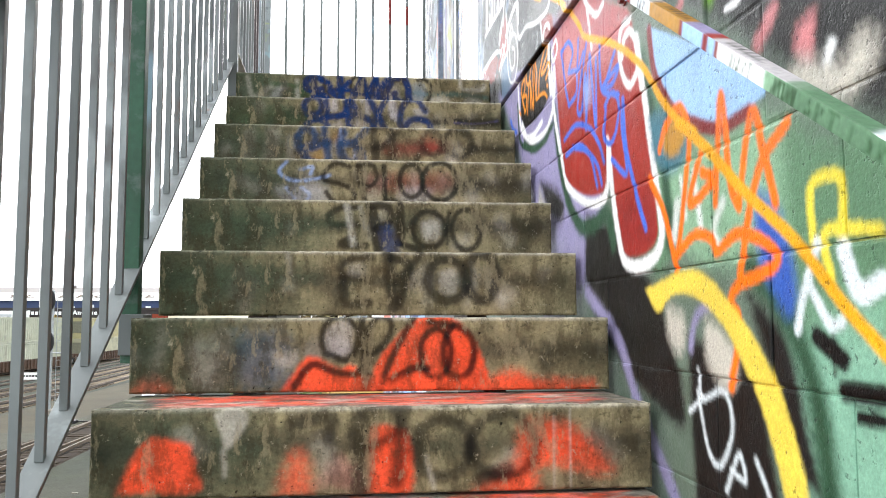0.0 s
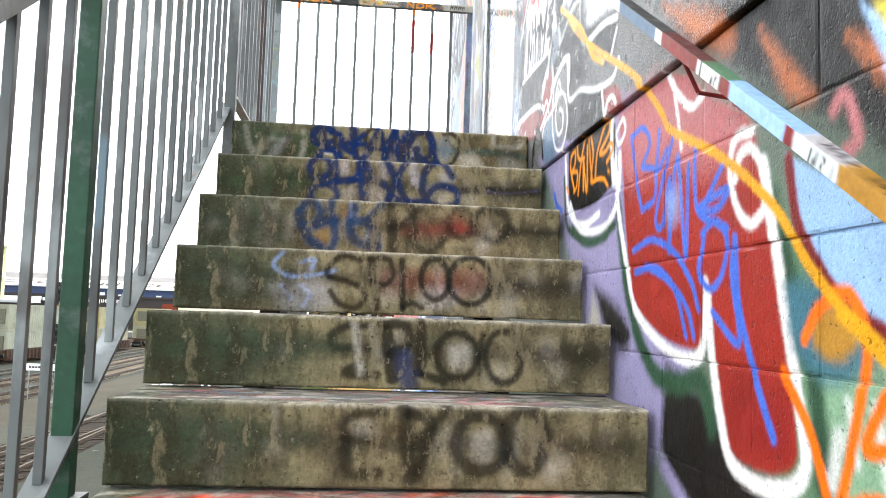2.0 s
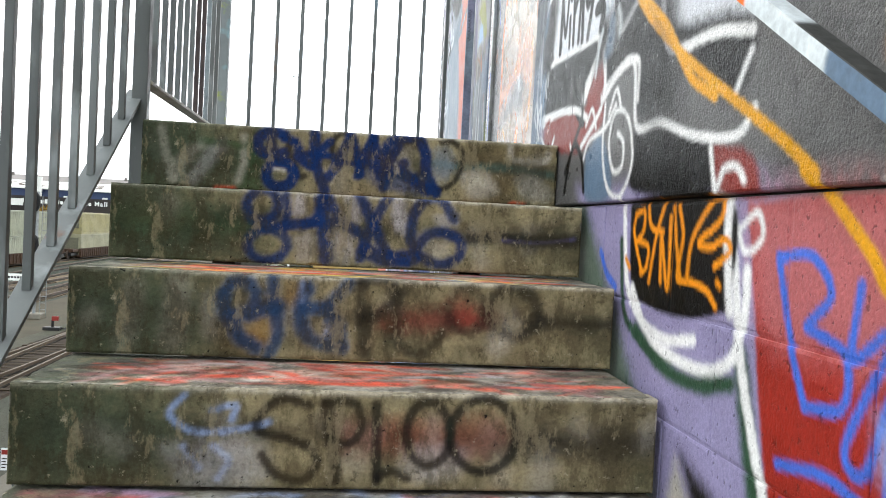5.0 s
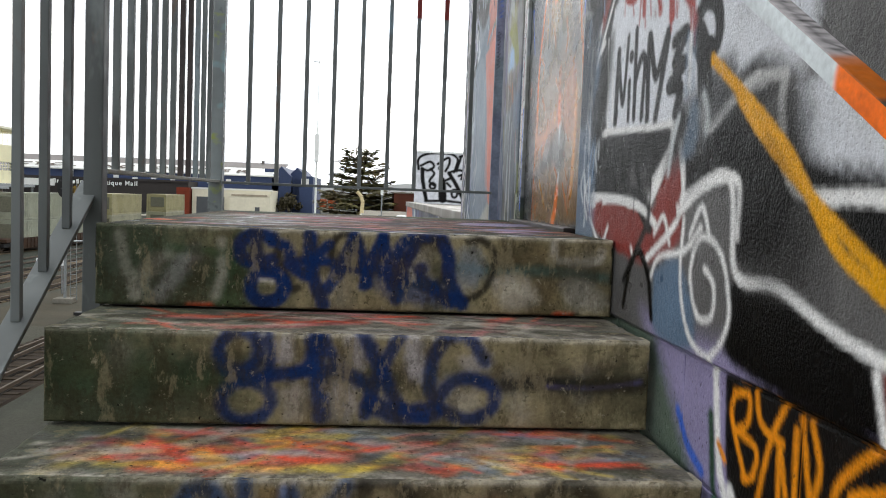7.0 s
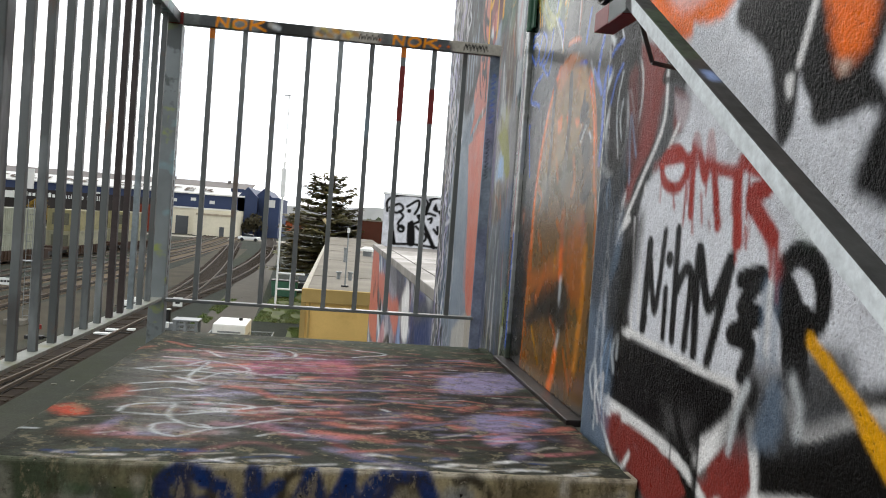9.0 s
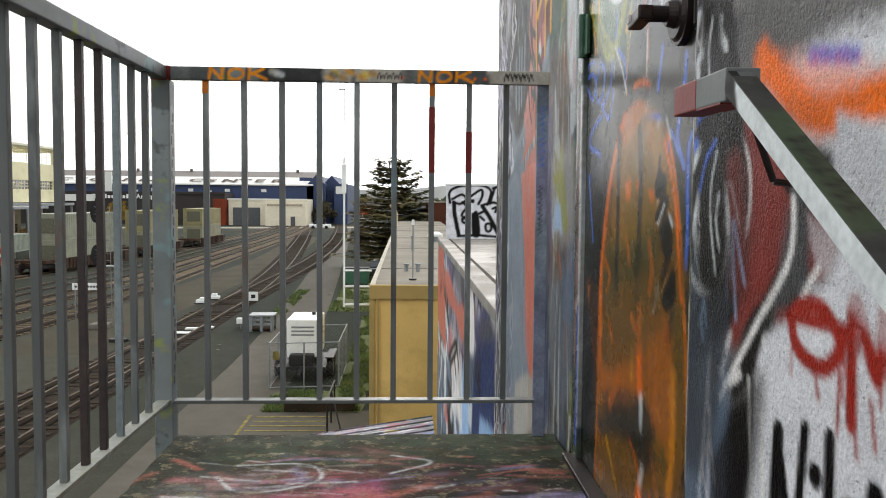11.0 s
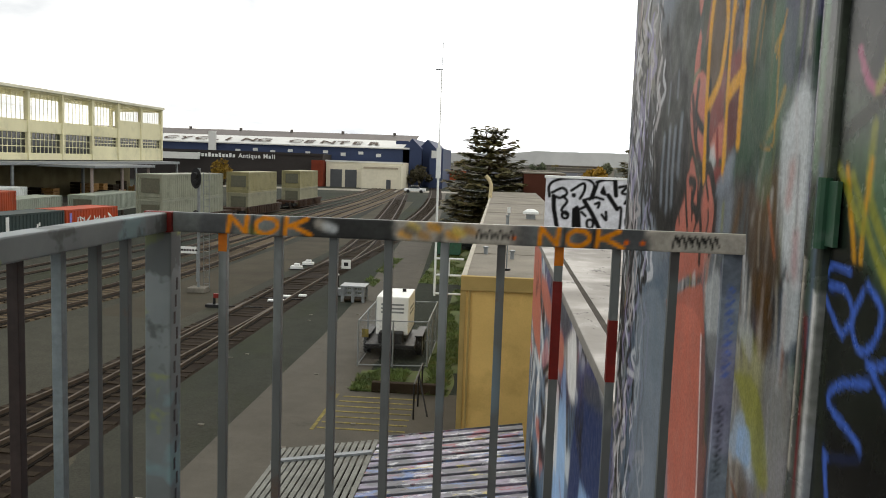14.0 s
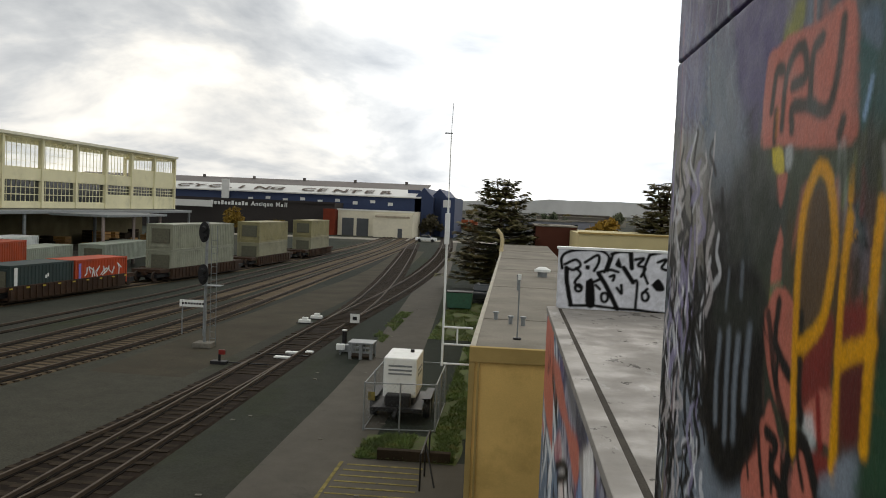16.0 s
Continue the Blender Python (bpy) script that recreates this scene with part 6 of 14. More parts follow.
spray(FAR, "black", 0.016, 0.012, (1.98, 1.41), (1.93, 1.34), (1.97, 1.26), a=0.75)
spray(FAR, "bone", 0.016, 0.012, (1.37, 1.12), (1.34, 1.06), (1.36, 1), a=0.75)
spray(FAR, "black", 0.012, 0.008, (2.65, 1.49), (2.54, 1.43), (2.7, 1.41), a=0.7)
spray(FAR, "black", 0.012, 0.008, (2.8, 1.19), (2.68, 1.13), (2.85, 1.1), a=0.7)
spray(FAR, "black", 0.012, 0.008, (2.55, 1.01), (2.44, .968), (2.6, .929), a=0.7)
spray(FAR, "black", 0.012, 0.008, (2.75, 1.5), (2.63, 1.43), (2.81, 1.42), a=0.7)
spray(FAR, "black", 0.012, 0.008, (2.47, .921), (2.36, .88), (2.51, .838), a=0.7)
spray(FAR, "black", 0.012, 0.008, (2.52, .92), (2.41, .878), (2.56, .834), a=0.7)
spray(FAR, "black", 0.012, 0.008, (2.5, .866), (2.39, .825), (2.54, .78), a=0.7)
spray(FAR, "black", 0.012, 0.008, (2.54, 1.18), (2.44, 1.13), (2.59, 1.1), a=0.7)
spray(FAR, "black", 0.012, 0.008, (2.65, .623), (2.54, .589), (2.71, .528), a=0.7)
spray(FAR, "black", 0.012, 0.008, (2.47, .612), (2.37, .58), (2.52, .522), a=0.7)
spray(FAR, "black", 0.012, 0.008, (2.67, 1.43), (2.56, 1.37), (2.72, 1.35), a=0.7)
spray(FAR, "black", 0.012, 0.008, (2.98, 1.53), (2.84, 1.46), (3.04, 1.44), a=0.7)
spray(FAR, "black", 0.012, 0.008, (2.67, 1.39), (2.56, 1.33), (2.72, 1.31), a=0.7)
spray(FAR, "black", 0.012, 0.008, (2.69, .718), (2.58, .68), (2.75, .623), a=0.7)
spray(FAR, "black", 0.012, 0.008, (2.48, .786), (2.37, .749), (2.52, .699), a=0.7)
spray(FAR, "black", 0.012, 0.008, (2.4, .745), (2.3, .71), (2.44, .66), a=0.7)
spray(FAR, "black", 0.012, 0.008, (2.52, .612), (2.42, .58), (2.57, .52), a=0.7)
spray(FAR, "black", 0.012, 0.008, (2.52, 1.07), (2.41, 1.02), (2.56, .986), a=0.7)
spray(FAR, "black", 0.012, 0.008, (2.36, .637), (2.26, .606), (2.4, .551), a=0.7)
spray(FAR, "black", 0.012, 0.008, (2.81, 1.23), (2.69, 1.17), (2.87, 1.14), a=0.7)
spray(FAR, "black", 0.012, 0.008, (2.59, .842), (2.48, .801), (2.64, .753), a=0.7)
spray(FAR, "black", 0.012, 0.008, (2.58, .891), (2.47, .849), (2.63, .803), a=0.7)
spray(FAR, "black", 0.012, 0.008, (2.66, .844), (2.54, .802), (2.71, .753), a=0.7)
spray(FAR, "black", 0.012, 0.008, (2.55, 1.31), (2.44, 1.26), (2.6, 1.23), a=0.7)
spray(FAR, "black", 0.012, 0.008, (2.63, 1.37), (2.52, 1.31), (2.68, 1.29), a=0.7)
spray(FAR, "black", 0.012, 0.008, (2.52, .734), (2.41, .698), (2.56, .645), a=0.7)
spray(FAR, "black", 0.012, 0.008, (2.86, 1.49), (2.73, 1.42), (2.91, 1.41), a=0.7)
spray(FAR, "black", 0.012, 0.008, (2.81, 1.4), (2.68, 1.34), (2.86, 1.32), a=0.7)
spray(FAR, "black", 0.012, 0.008, (2.6, .637), (2.48, .604), (2.64, .544), a=0.7)
spray(FAR, "black", 0.012, 0.008, (2.65, 1.04), (2.53, .997), (2.7, .959), a=0.7)
# painted fronts of the steps
area(RISER[0], "moss", 0.05, (-.573, .002), (-.429, .002), (-.419, -.178), (-.581, -.180), a=0.55)
area(RISER[0], "leaf_dark", 0.03, (-.307, -.038), (-.247, -.005), (-.242, -.169), (-.307, -.169), a=0.6)
area(RISER[0], "rust_dark", 0.04, (.308, -.011), (.409, -.010), (.427, -.066), (.318, -.067), a=0.5)
area(RISER[0], "rust_dark", 0.04, (.366, -.099), (.436, -.099), (.447, -.172), (.361, -.173), a=0.5)
area(RISER[0], "bone", 0.03, (.287, -.091), (.350, -.079), (.406, -.139), (.329, -.160), a=0.6)
area(RISER[0], "bone", 0.03, (.452, -.107), (.513, -.090), (.563, -.147), (.485, -.159), a=0.6)
spray(RISER[0], "bone", 0.022, 0.02, (-.510, -.022), (-.500, -.071), (-.475, -.150), a=0.6)
spray(RISER[0], "bone", 0.034, 0.03, (-.411, -.059), (-.453, -.104), (-.475, -.150), a=0.6)
spray(RISER[0], "lilac_white", 0.036, 0.03, (-.356, -.058), (-.385, -.095), (-.427, -.149), a=0.5)
spray(RISER[0], "bone", 0.02, 0.02, (-.295, -.030), (-.293, -.095), (-.306, -.148), a=0.5)
spray(RISER[0], "bone", 0.017, 0.014, (.432, -.014), (.438, -.046), (.480, -.050), (.534, -.046), (.541, -.026), a=0.75)
spray(RISER[0], "leaf_dark", 0.02, 0.016, (-.431, -.047), (-.359, -.050), (-.264, -.058), a=0.6)
spray(RISER[0], "teal_dark", 0.022, 0.02, (.217, -.072), (.310, -.075), (.435, -.073), (.505, -.080), (.560, -.090), a=0.55)
area(RISER[0], "slate_light", 0.03, (.216, -.035), (.254, -.019), (.279, -.067), (.257, -.112), (.217, -.100), a=0.5)
spray(RISER[0], "black", 0.02, 0.012, (-.153, -.037), (-.177, -.053), (-.146, -.123), (-.130, -.127), a=0.8)
spray(RISER[0], "black", 0.016, 0.01, (-.056, -.071), (-.060, -.053), (-.058, -.035), (-.051, -.019), (-.040, -.008), (-.027, -.004), (-.014, -.008), (-.002, -.019), (.004, -.035), (.006, -.053), (.002, -.071), a=0.85)
spray(RISER[0], "black", 0.018, 0.01, (.193, -.068), (.185, -.097), (.164, -.116), (.137, -.116), (.116, -.098), (.107, -.068), (.115, -.039), (.136, -.020), (.162, -.020), (.184, -.038), (.193, -.068), a=0.75)
spray(RISER[0], "black", 0.016, 0.01, (.239, -.015), (.270, -.009), (.298, -.039), (.295, -.083), (.277, -.120), (.242, -.141), (.218, -.133), a=0.85)
spray(RISER[0], "black", 0.013, 0.01, (.036, -.036), (.024, -.069), (.052, -.060), a=0.8)
spray(RISER[0], "navy_blue", 0.03, 0.01, (-.188, -.019), (-.224, -.011), (-.254, -.031), (-.252, -.062), (-.221, -.076), (-.189, -.068), a=0.95)
spray(RISER[0], "navy_blue", 0.03, 0.01, (-.159, -.127), (-.167, -.146), (-.185, -.158), (-.208, -.159), (-.226, -.147), (-.233, -.127), (-.225, -.108), (-.207, -.096), (-.184, -.096), (-.166, -.108), (-.159, -.127), a=0.95)
spray(RISER[0], "navy_blue", 0.026, 0.01, (-.224, -.037), (-.209, -.078), (-.177, -.094), a=0.95)
spray(RISER[0], "navy_blue", 0.024, 0.01, (-.188, -.029), (-.153, -.041), (-.145, -.078), (-.114, -.102), a=0.95)
spray(RISER[0], "navy_blue", 0.03, 0.01, (-.107, -.011), (-.104, -.069), (-.094, -.114), (-.075, -.161), a=0.95)
spray(RISER[0], "navy_blue", 0.02, 0.01, (-.153, -.076), (-.106, -.065), (-.058, -.069), a=0.95)
spray(RISER[0], "navy_blue", 0.022, 0.01, (-.102, -.069), (-.066, -.029), a=0.95)
spray(RISER[0], "navy_blue", 0.028, 0.01, (-.011, -.012), (-.031, -.061), (-.051, -.102), (-.066, -.126), a=0.95)
spray(RISER[0], "navy_blue", 0.026, 0.01, (-.011, -.012), (.009, -.060), (.021, -.113), a=0.95)
spray(RISER[0], "navy_blue", 0.018, 0.01, (-.051, -.085), (.013, -.085), a=0.95)
spray(RISER[0], "navy_blue", 0.026, 0.01, (.051, -.009), (.032, -.056), (.013, -.118), a=0.95)
spray(RISER[0], "navy_blue", 0.026, 0.01, (.051, -.009), (.064, -.068), (.076, -.117), a=0.95)
spray(RISER[0], "navy_blue", 0.026, 0.01, (.110, -.012), (.091, -.028), (.087, -.068), (.115, -.084), a=0.95)
spray(RISER[0], "navy_blue", 0.024, 0.01, (.110, -.012), (.168, -.005), a=0.95)
spray(RISER[0], "navy_blue", 0.028, 0.01, (.076, -.117), (.115, -.101), (.138, -.076), a=0.95)
spray(RISER[0], "navy_blue", 0.03, 0.01, (.180, -.007), (.197, -.051), (.202, -.100), (.230, -.153), a=0.95)
spray(RISER[0], "navy_blue", 0.026, 0.01, (.122, -.028), (.095, -.084), (.084, -.146), a=0.95)
spray(RISER[0], "navy_blue", 0.03, 0.01, (.135, -.100), (.171, -.125), (.203, -.149), a=0.95)
spray(RISER[0], "navy_blue", 0.022, 0.01, (.040, -.077), (.092, -.125), a=0.95)
area(RISER[0], "navy_blue", 0.03, (.028, -.077), (.139, -.092), (.218, -.133), (.211, -.161), (.060, -.142), a=0.55)
spray(RISER[0], "bone", 0.01, 0.008, (.115, -.080), (.119, -.101), a=0.8)
spray(RISER[0], "bone", 0.009, 0.008, (-.213, -.111), (-.186, -.115), a=0.8)
spray(RISER[0], "orange_red", 0.016, 0.012, (-.363, -.174), (-.319, -.174), a=0.9)
spray(RISER[0], "orange_red", 0.012, 0.012, (.439, -.172), (.478, -.172), a=0.8)
area(RISER[1], "lilac_white", 0.02, (-.149, -.194), (-.117, -.187), (-.113, -.230), (-.140, -.236), a=0.65)
area(RISER[1], "lilac_white", 0.025, (-.040, -.270), (.001, -.279), (-.002, -.341), (-.039, -.336), a=0.55)
area(RISER[1], "lilac_white", 0.02, (-.018, -.186), (.014, -.185), (.019, -.243), (-.004, -.234), a=0.6)
area(RISER[1], "lilac_white", 0.02, (.094, -.180), (.126, -.184), (.133, -.267), (.101, -.252), a=0.75)
area(RISER[1], "lilac_white", 0.02, (.195, -.220), (.253, -.205), (.259, -.239), (.214, -.245), a=0.45)
area(RISER[1], "lilac_white", 0.03, (-.131, -.286), (-.090, -.275), (-.090, -.342), (-.127, -.340), a=0.35)
area(RISER[1], "bone", 0.03, (.184, -.286), (.234, -.280), (.236, -.321), (.190, -.322), a=0.4)
spray(RISER[1], "navy_blue", 0.024, 0.014, (-.175, -.214), (-.182, -.236), (-.200, -.249), (-.223, -.249), (-.241, -.236), (-.248, -.215), (-.240, -.194), (-.222, -.181), (-.199, -.180), (-.181, -.193), (-.175, -.214), a=0.82)
spray(RISER[1], "navy_blue", 0.024, 0.014, (-.150, -.307), (-.159, -.329), (-.182, -.343), (-.211, -.344), (-.234, -.330), (-.242, -.309), (-.233, -.287), (-.210, -.273), (-.181, -.273), (-.158, -.286), (-.150, -.307), a=0.82)
spray(RISER[1], "navy_blue", 0.022, 0.014, (-.241, -.245), (-.205, -.267), (-.154, -.261), a=0.82)
spray(RISER[1], "navy_blue", 0.018, 0.014, (-.158, -.184), (-.151, -.226), (-.159, -.256), a=0.82)
spray(RISER[1], "navy_blue", 0.026, 0.014, (-.063, -.183), (-.090, -.245), (-.154, -.261), a=0.82)
spray(RISER[1], "navy_blue", 0.034, 0.014, (-.075, -.195), (-.066, -.255), (-.058, -.334), a=0.82)
spray(RISER[1], "navy_blue", 0.026, 0.014, (-.063, -.183), (-.026, -.239), (.026, -.276), a=0.82)
spray(RISER[1], "navy_blue", 0.02, 0.014, (-.113, -.255), (-.040, -.246), a=0.82)
spray(RISER[1], "navy_blue", 0.028, 0.014, (.015, -.178), (.051, -.243), (.084, -.308), (.135, -.335), a=0.82)
spray(RISER[1], "navy_blue", 0.026, 0.014, (.087, -.177), (.055, -.238), (.023, -.330), a=0.82)
spray(RISER[1], "navy_blue", 0.04, 0.014, (.034, -.309), (.085, -.329), (.153, -.323), a=0.82)
spray(RISER[1], "navy_blue", 0.026, 0.014, (.247, -.225), (.211, -.178), (.168, -.186), (.144, -.241), (.154, -.302), (.207, -.336), (.258, -.321), (.267, -.282), (.224, -.258), (.183, -.269), (.160, -.302), a=0.82)
spray(RISER[1], "soot", 0.03, 0.02, (.288, -.269), (.369, -.266), (.459, -.268), (.549, -.265), a=0.85)
spray(RISER[1], "violet_grey", 0.008, 0.006, (.369, -.270), (.451, -.273), (.549, -.260), a=0.6)
area(RISER[1], "leaf_dark", 0.07, (-.562, -.232), (-.259, -.248), (-.260, -.288), (-.556, -.293), a=0.45)
area(RISER[2], "rust_dark", 0.05, (-.263, -.454), (-.186, -.461), (-.156, -.524), (-.257, -.522), a=0.5)
area(RISER[2], "ochre", 0.04, (-.127, -.380), (-.092, -.379), (-.092, -.419), (-.127, -.420), a=0.35)
area(RISER[2], "ochre", 0.05, (-.201, -.426), (-.155, -.443), (-.155, -.515), (-.210, -.516), a=0.3)
area(RISER[2], "red_brown", 0.05, (.072, -.428), (.294, -.408), (.289, -.454), (.081, -.468), a=0.6)
area(RISER[2], "red", 0.04, (.198, -.397), (.237, -.387), (.279, -.431), (.232, -.451), a=0.35)
spray(RISER[2], "steel_blue", 0.028, 0.02, (-.248, -.450), (-.254, -.401), (-.219, -.374), (-.191, -.399), (-.201, -.435), (-.236, -.449), (-.248, -.450), a=0.8)
spray(RISER[2], "steel_blue", 0.03, 0.02, (-.236, -.449), (-.221, -.489), (-.187, -.511), a=0.8)
spray(RISER[2], "steel_blue", 0.03, 0.02, (-.201, -.444), (-.170, -.430), (-.143, -.425), a=0.8)
spray(RISER[2], "steel_blue", 0.026, 0.02, (-.157, -.363), (-.154, -.416), (-.143, -.478), (-.160, -.526), a=0.8)
spray(RISER[2], "steel_blue", 0.03, 0.02, (-.085, -.383), (-.099, -.432), (-.081, -.486), (-.029, -.501), a=0.8)
spray(RISER[2], "steel_blue", 0.026, 0.02, (-.001, -.372), (-.030, -.404), (-.053, -.424), (-.092, -.423), a=0.8)
spray(RISER[2], "steel_blue", 0.026, 0.02, (-.046, -.422), (-.018, -.461), (-.009, -.507), a=0.8)
spray(RISER[2], "pale_blue", 0.01, 0.012, (-.099, -.375), (-.096, -.410), a=0.6)
spray(RISER[2], "pale_blue", 0.01, 0.012, (-.045, -.453), (-.041, -.485), a=0.5)
spray(RISER[2], "black", 0.034, 0.024, (.024, -.376), (.031, -.438), (.038, -.515), a=0.75)
spray(RISER[2], "black", 0.026, 0.024, (.024, -.365), (.070, -.359), (.092, -.391), (.072, -.428), (.037, -.442), a=0.75)
spray(RISER[2], "black", 0.024, 0.024, (.106, -.382), (.100, -.436), (.106, -.495), (.155, -.512), (.197, -.470), a=0.7)
spray(RISER[2], "black", 0.022, 0.024, (.159, -.416), (.191, -.420), a=0.4)
spray(RISER[2], "black", 0.024, 0.024, (.286, -.417), (.281, -.445), (.262, -.463), (.239, -.464), (.218, -.447), (.210, -.419), (.216, -.392), (.234, -.375), (.257, -.374), (.277, -.390), (.286, -.417), a=0.65)
spray(RISER[2], "black", 0.028, 0.024, (.400, -.414), (.393, -.446), (.370, -.465), (.339, -.466), (.312, -.448), (.301, -.417), (.308, -.386), (.332, -.367), (.362, -.366), (.388, -.384), (.400, -.414), a=0.7)
spray(RISER[2], "soot", 0.02, 0.02, (.409, -.437), (.556, -.438), a=0.6)
spray(RISER[3], "pale_blue", 0.011, 0.008, (-.275, -.554), (-.298, -.586), (-.262, -.614), (-.209, -.616), a=0.7)
spray(RISER[3], "pale_blue", 0.011, 0.008, (-.226, -.579), (-.187, -.568), (-.194, -.594), a=0.7)
spray(RISER[3], "pale_blue", 0.011, 0.008, (-.212, -.616), (-.16, -.606), (-.131, -.597), a=0.7)
spray(RISER[3], "pale_blue", 0.011, 0.008, (-.223, -.64), (-.197, -.664), (-.214, -.697), a=0.7)
spray(RISER[3], "pale_blue", 0.011, 0.008, (-.273, -.642), (-.246, -.679), a=0.7)
area(RISER[3], "lilac_white", 0.05, (-.31, -.644), (-.161, -.624), (-.132, -.699), (-.257, -.711), a=0.4)
area(RISER[3], "red", 0.05, (-.011, -.591), (.26, -.578), (.264, -.649), (.005, -.648), a=0.36)
area(RISER[3], "lilac_white", 0.04, (.107, -.637), (.198, -.633), (.201, -.684), (.11, -.689), a=0.45)
spray(RISER[3], "black", 0.017, 0.008, (-.063, -.566), (-.108, -.555), (-.144, -.582), (-.149, -.611), (-.111, -.622), (-.059, -.64), (-.047, -.67), (-.069, -.697), (-.114, -.688), (-.141, -.655), a=0.86)
spray(RISER[3], "black", 0.022, 0.008, (-.035, -.564), (-.021, -.63), (-.013, -.694), a=0.86)
spray(RISER[3], "black", 0.016, 0.008, (-.035, -.562), (.013, -.559), (.031, -.597), (.011, -.631), (-.028, -.625), a=0.86)
spray(RISER[3], "black", 0.019, 0.008, (.054, -.562), (.059, -.697), a=0.86)
spray(RISER[3], "black", 0.018, 0.008, (.059, -.693), (.081, -.679), (.113, -.691), a=0.86)
spray(RISER[3], "black", 0.018, 0.008, (.186, -.61), (.181, -.644), (.162, -.665), (.138, -.666), (.118, -.647), (.109, -.614), (.114, -.58), (.133, -.558), (.157, -.557), (.177, -.577), (.186, -.61), a=0.86)
spray(RISER[3], "black", 0.018, 0.008, (.307, -.609), (.297, -.648), (.269, -.673), (.231, -.675), (.2, -.652), (.187, -.615), (.196, -.576), (.225, -.551), (.262, -.549), (.293, -.572), (.307, -.609), a=0.86)
area(RISER[3], "soot", 0.03, (.263, -.623), (.561, -.602), (.563, -.642), (.278, -.661), a=0.4)
spray(RISER[4], "black", 0.02, 0.012, (-.042, -.744), (-.088, -.744), (-.124, -.769), (-.115, -.796), (-.04, -.796), a=0.85)
spray(RISER[4], "black", 0.022, 0.012, (-.049, -.832), (-.087, -.856), (-.014, -.861), a=0.85)
spray(RISER[4], "black", 0.036, 0.012, (.005, -.753), (.019, -.808), (.027, -.865), a=0.85)
spray(RISER[4], "black", 0.026, 0.012, (-.001, -.738), (.054, -.74), (.063, -.784), (.019, -.81), a=0.85)
spray(RISER[4], "black", 0.028, 0.012, (.092, -.734), (.093, -.85), a=0.85)
spray(RISER[4], "black", 0.022, 0.012, (.087, -.852), (.151, -.872), a=0.85)
spray(RISER[4], "black", 0.02, 0.012, (.232, -.806), (.224, -.839), (.2, -.86), (.169, -.861), (.143, -.842), (.131, -.809), (.139, -.776), (.163, -.755), (.194, -.754), (.22, -.773), (.232, -.806), a=0.85)
spray(RISER[4], "black", 0.018, 0.012, (.342, -.807), (.336, -.844), (.314, -.868), (.287, -.869), (.263, -.847), (.252, -.81), (.259, -.773), (.28, -.75), (.308, -.749), (.332, -.771), (.342, -.807), a=0.85)
spray(RISER[4], "black", 0.012, 0.012, (.243, -.755), (.238, -.85), a=0.85)
spray(RISER[4], "bone", 0.02, 0.016, (-.068, -.74), (-.05, -.854), a=0.65)
area(RISER[4], "bone", 0.03, (.162, -.792), (.211, -.784), (.209, -.834), (.17, -.838), a=0.7)
spray(RISER[4], "navy", 0.045, 0.03, (.052, -.818), (.067, -.878), a=0.8)
area(RISER[4], "moss", 0.05, (-.55, -.776), (-.13, -.77), (-.127, -.819), (-.538, -.829), a=0.55)
area(RISER[4], "soot", 0.03, (.358, -.784), (.552, -.765), (.555, -.811), (.36, -.823), a=0.35)
spray(RISER[4], "bone", 0.014, 0.012, (-.028, -.744), (-.014, -.809), a=0.5)
spray(RISER[5], "black", 0.022, 0.018, (-.004, -.918), (-.073, -.927), (-.078, -.965), (-.02, -.969), a=0.8)
spray(RISER[5], "black", 0.026, 0.018, (-.077, -.978), (-.068, -1.04), (-.011, -1.04), a=0.8)
spray(RISER[5], "black", 0.036, 0.018, (.041, -.91), (.06, -1.05), a=0.8)
spray(RISER[5], "black", 0.026, 0.018, (.054, -.916), (.099, -.934), (.069, -.986), a=0.8)
spray(RISER[5], "black", 0.022, 0.018, (.133, -.901), (.1, -.959), (.072, -1.04), a=0.8)
spray(RISER[5], "black", 0.028, 0.018, (.259, -.977), (.25, -1.01), (.223, -1.03), (.19, -1.03), (.162, -1.01), (.15, -.981), (.159, -.946), (.185, -.924), (.219, -.923), (.247, -.943), (.259, -.977), a=0.8)
spray(RISER[5], "black", 0.03, 0.018, (.344, -.967), (.337, -1), (.317, -1.03), (.291, -1.03), (.269, -1.01), (.26, -.97), (.266, -.932), (.287, -.908), (.313, -.907), (.334, -.93), (.344, -.967), a=0.8)
area(RISER[5], "bone", 0.02, (-.066, -.939), (-.022, -.932), (-.018, -.963), (-.056, -.967), a=0.4)
area(RISER[5], "bone", 0.02, (.184, -.957), (.225, -.949), (.227, -1.01), (.189, -1.01), a=0.55)
spray(RISER[5], "bone", 0.014, 0.012, (-.228, -.895), (-.219, -.957), a=0.6)
area(RISER[5], "moss", 0.05, (-.54, -.955), (-.173, -.93), (-.17, -.993), (-.53, -1.02), a=0.4)
area(RISER[6], "orange_red", 0.016, (-.217, -1.25), (-.189, -1.21), (-.153, -1.17), (-.084, -1.2), (-.052, -1.19), (-.031, -1.25), a=0.95)
area(RISER[6], "orange_red", 0.014, (-.012, -1.25), (.008, -1.18), (.088, -1.09), (.149, -1.07), (.21, -1.1), (.248, -1.16), (.253, -1.25), a=0.95)
area(RISER[6], "orange_red", 0.05, (-.556, -1.25), (-.507, -1.22), (-.469, -1.25), a=0.7)
area(RISER[6], "orange_red", 0.04, (.264, -1.25), (.305, -1.21), (.353, -1.21), (.394, -1.26), a=0.75)
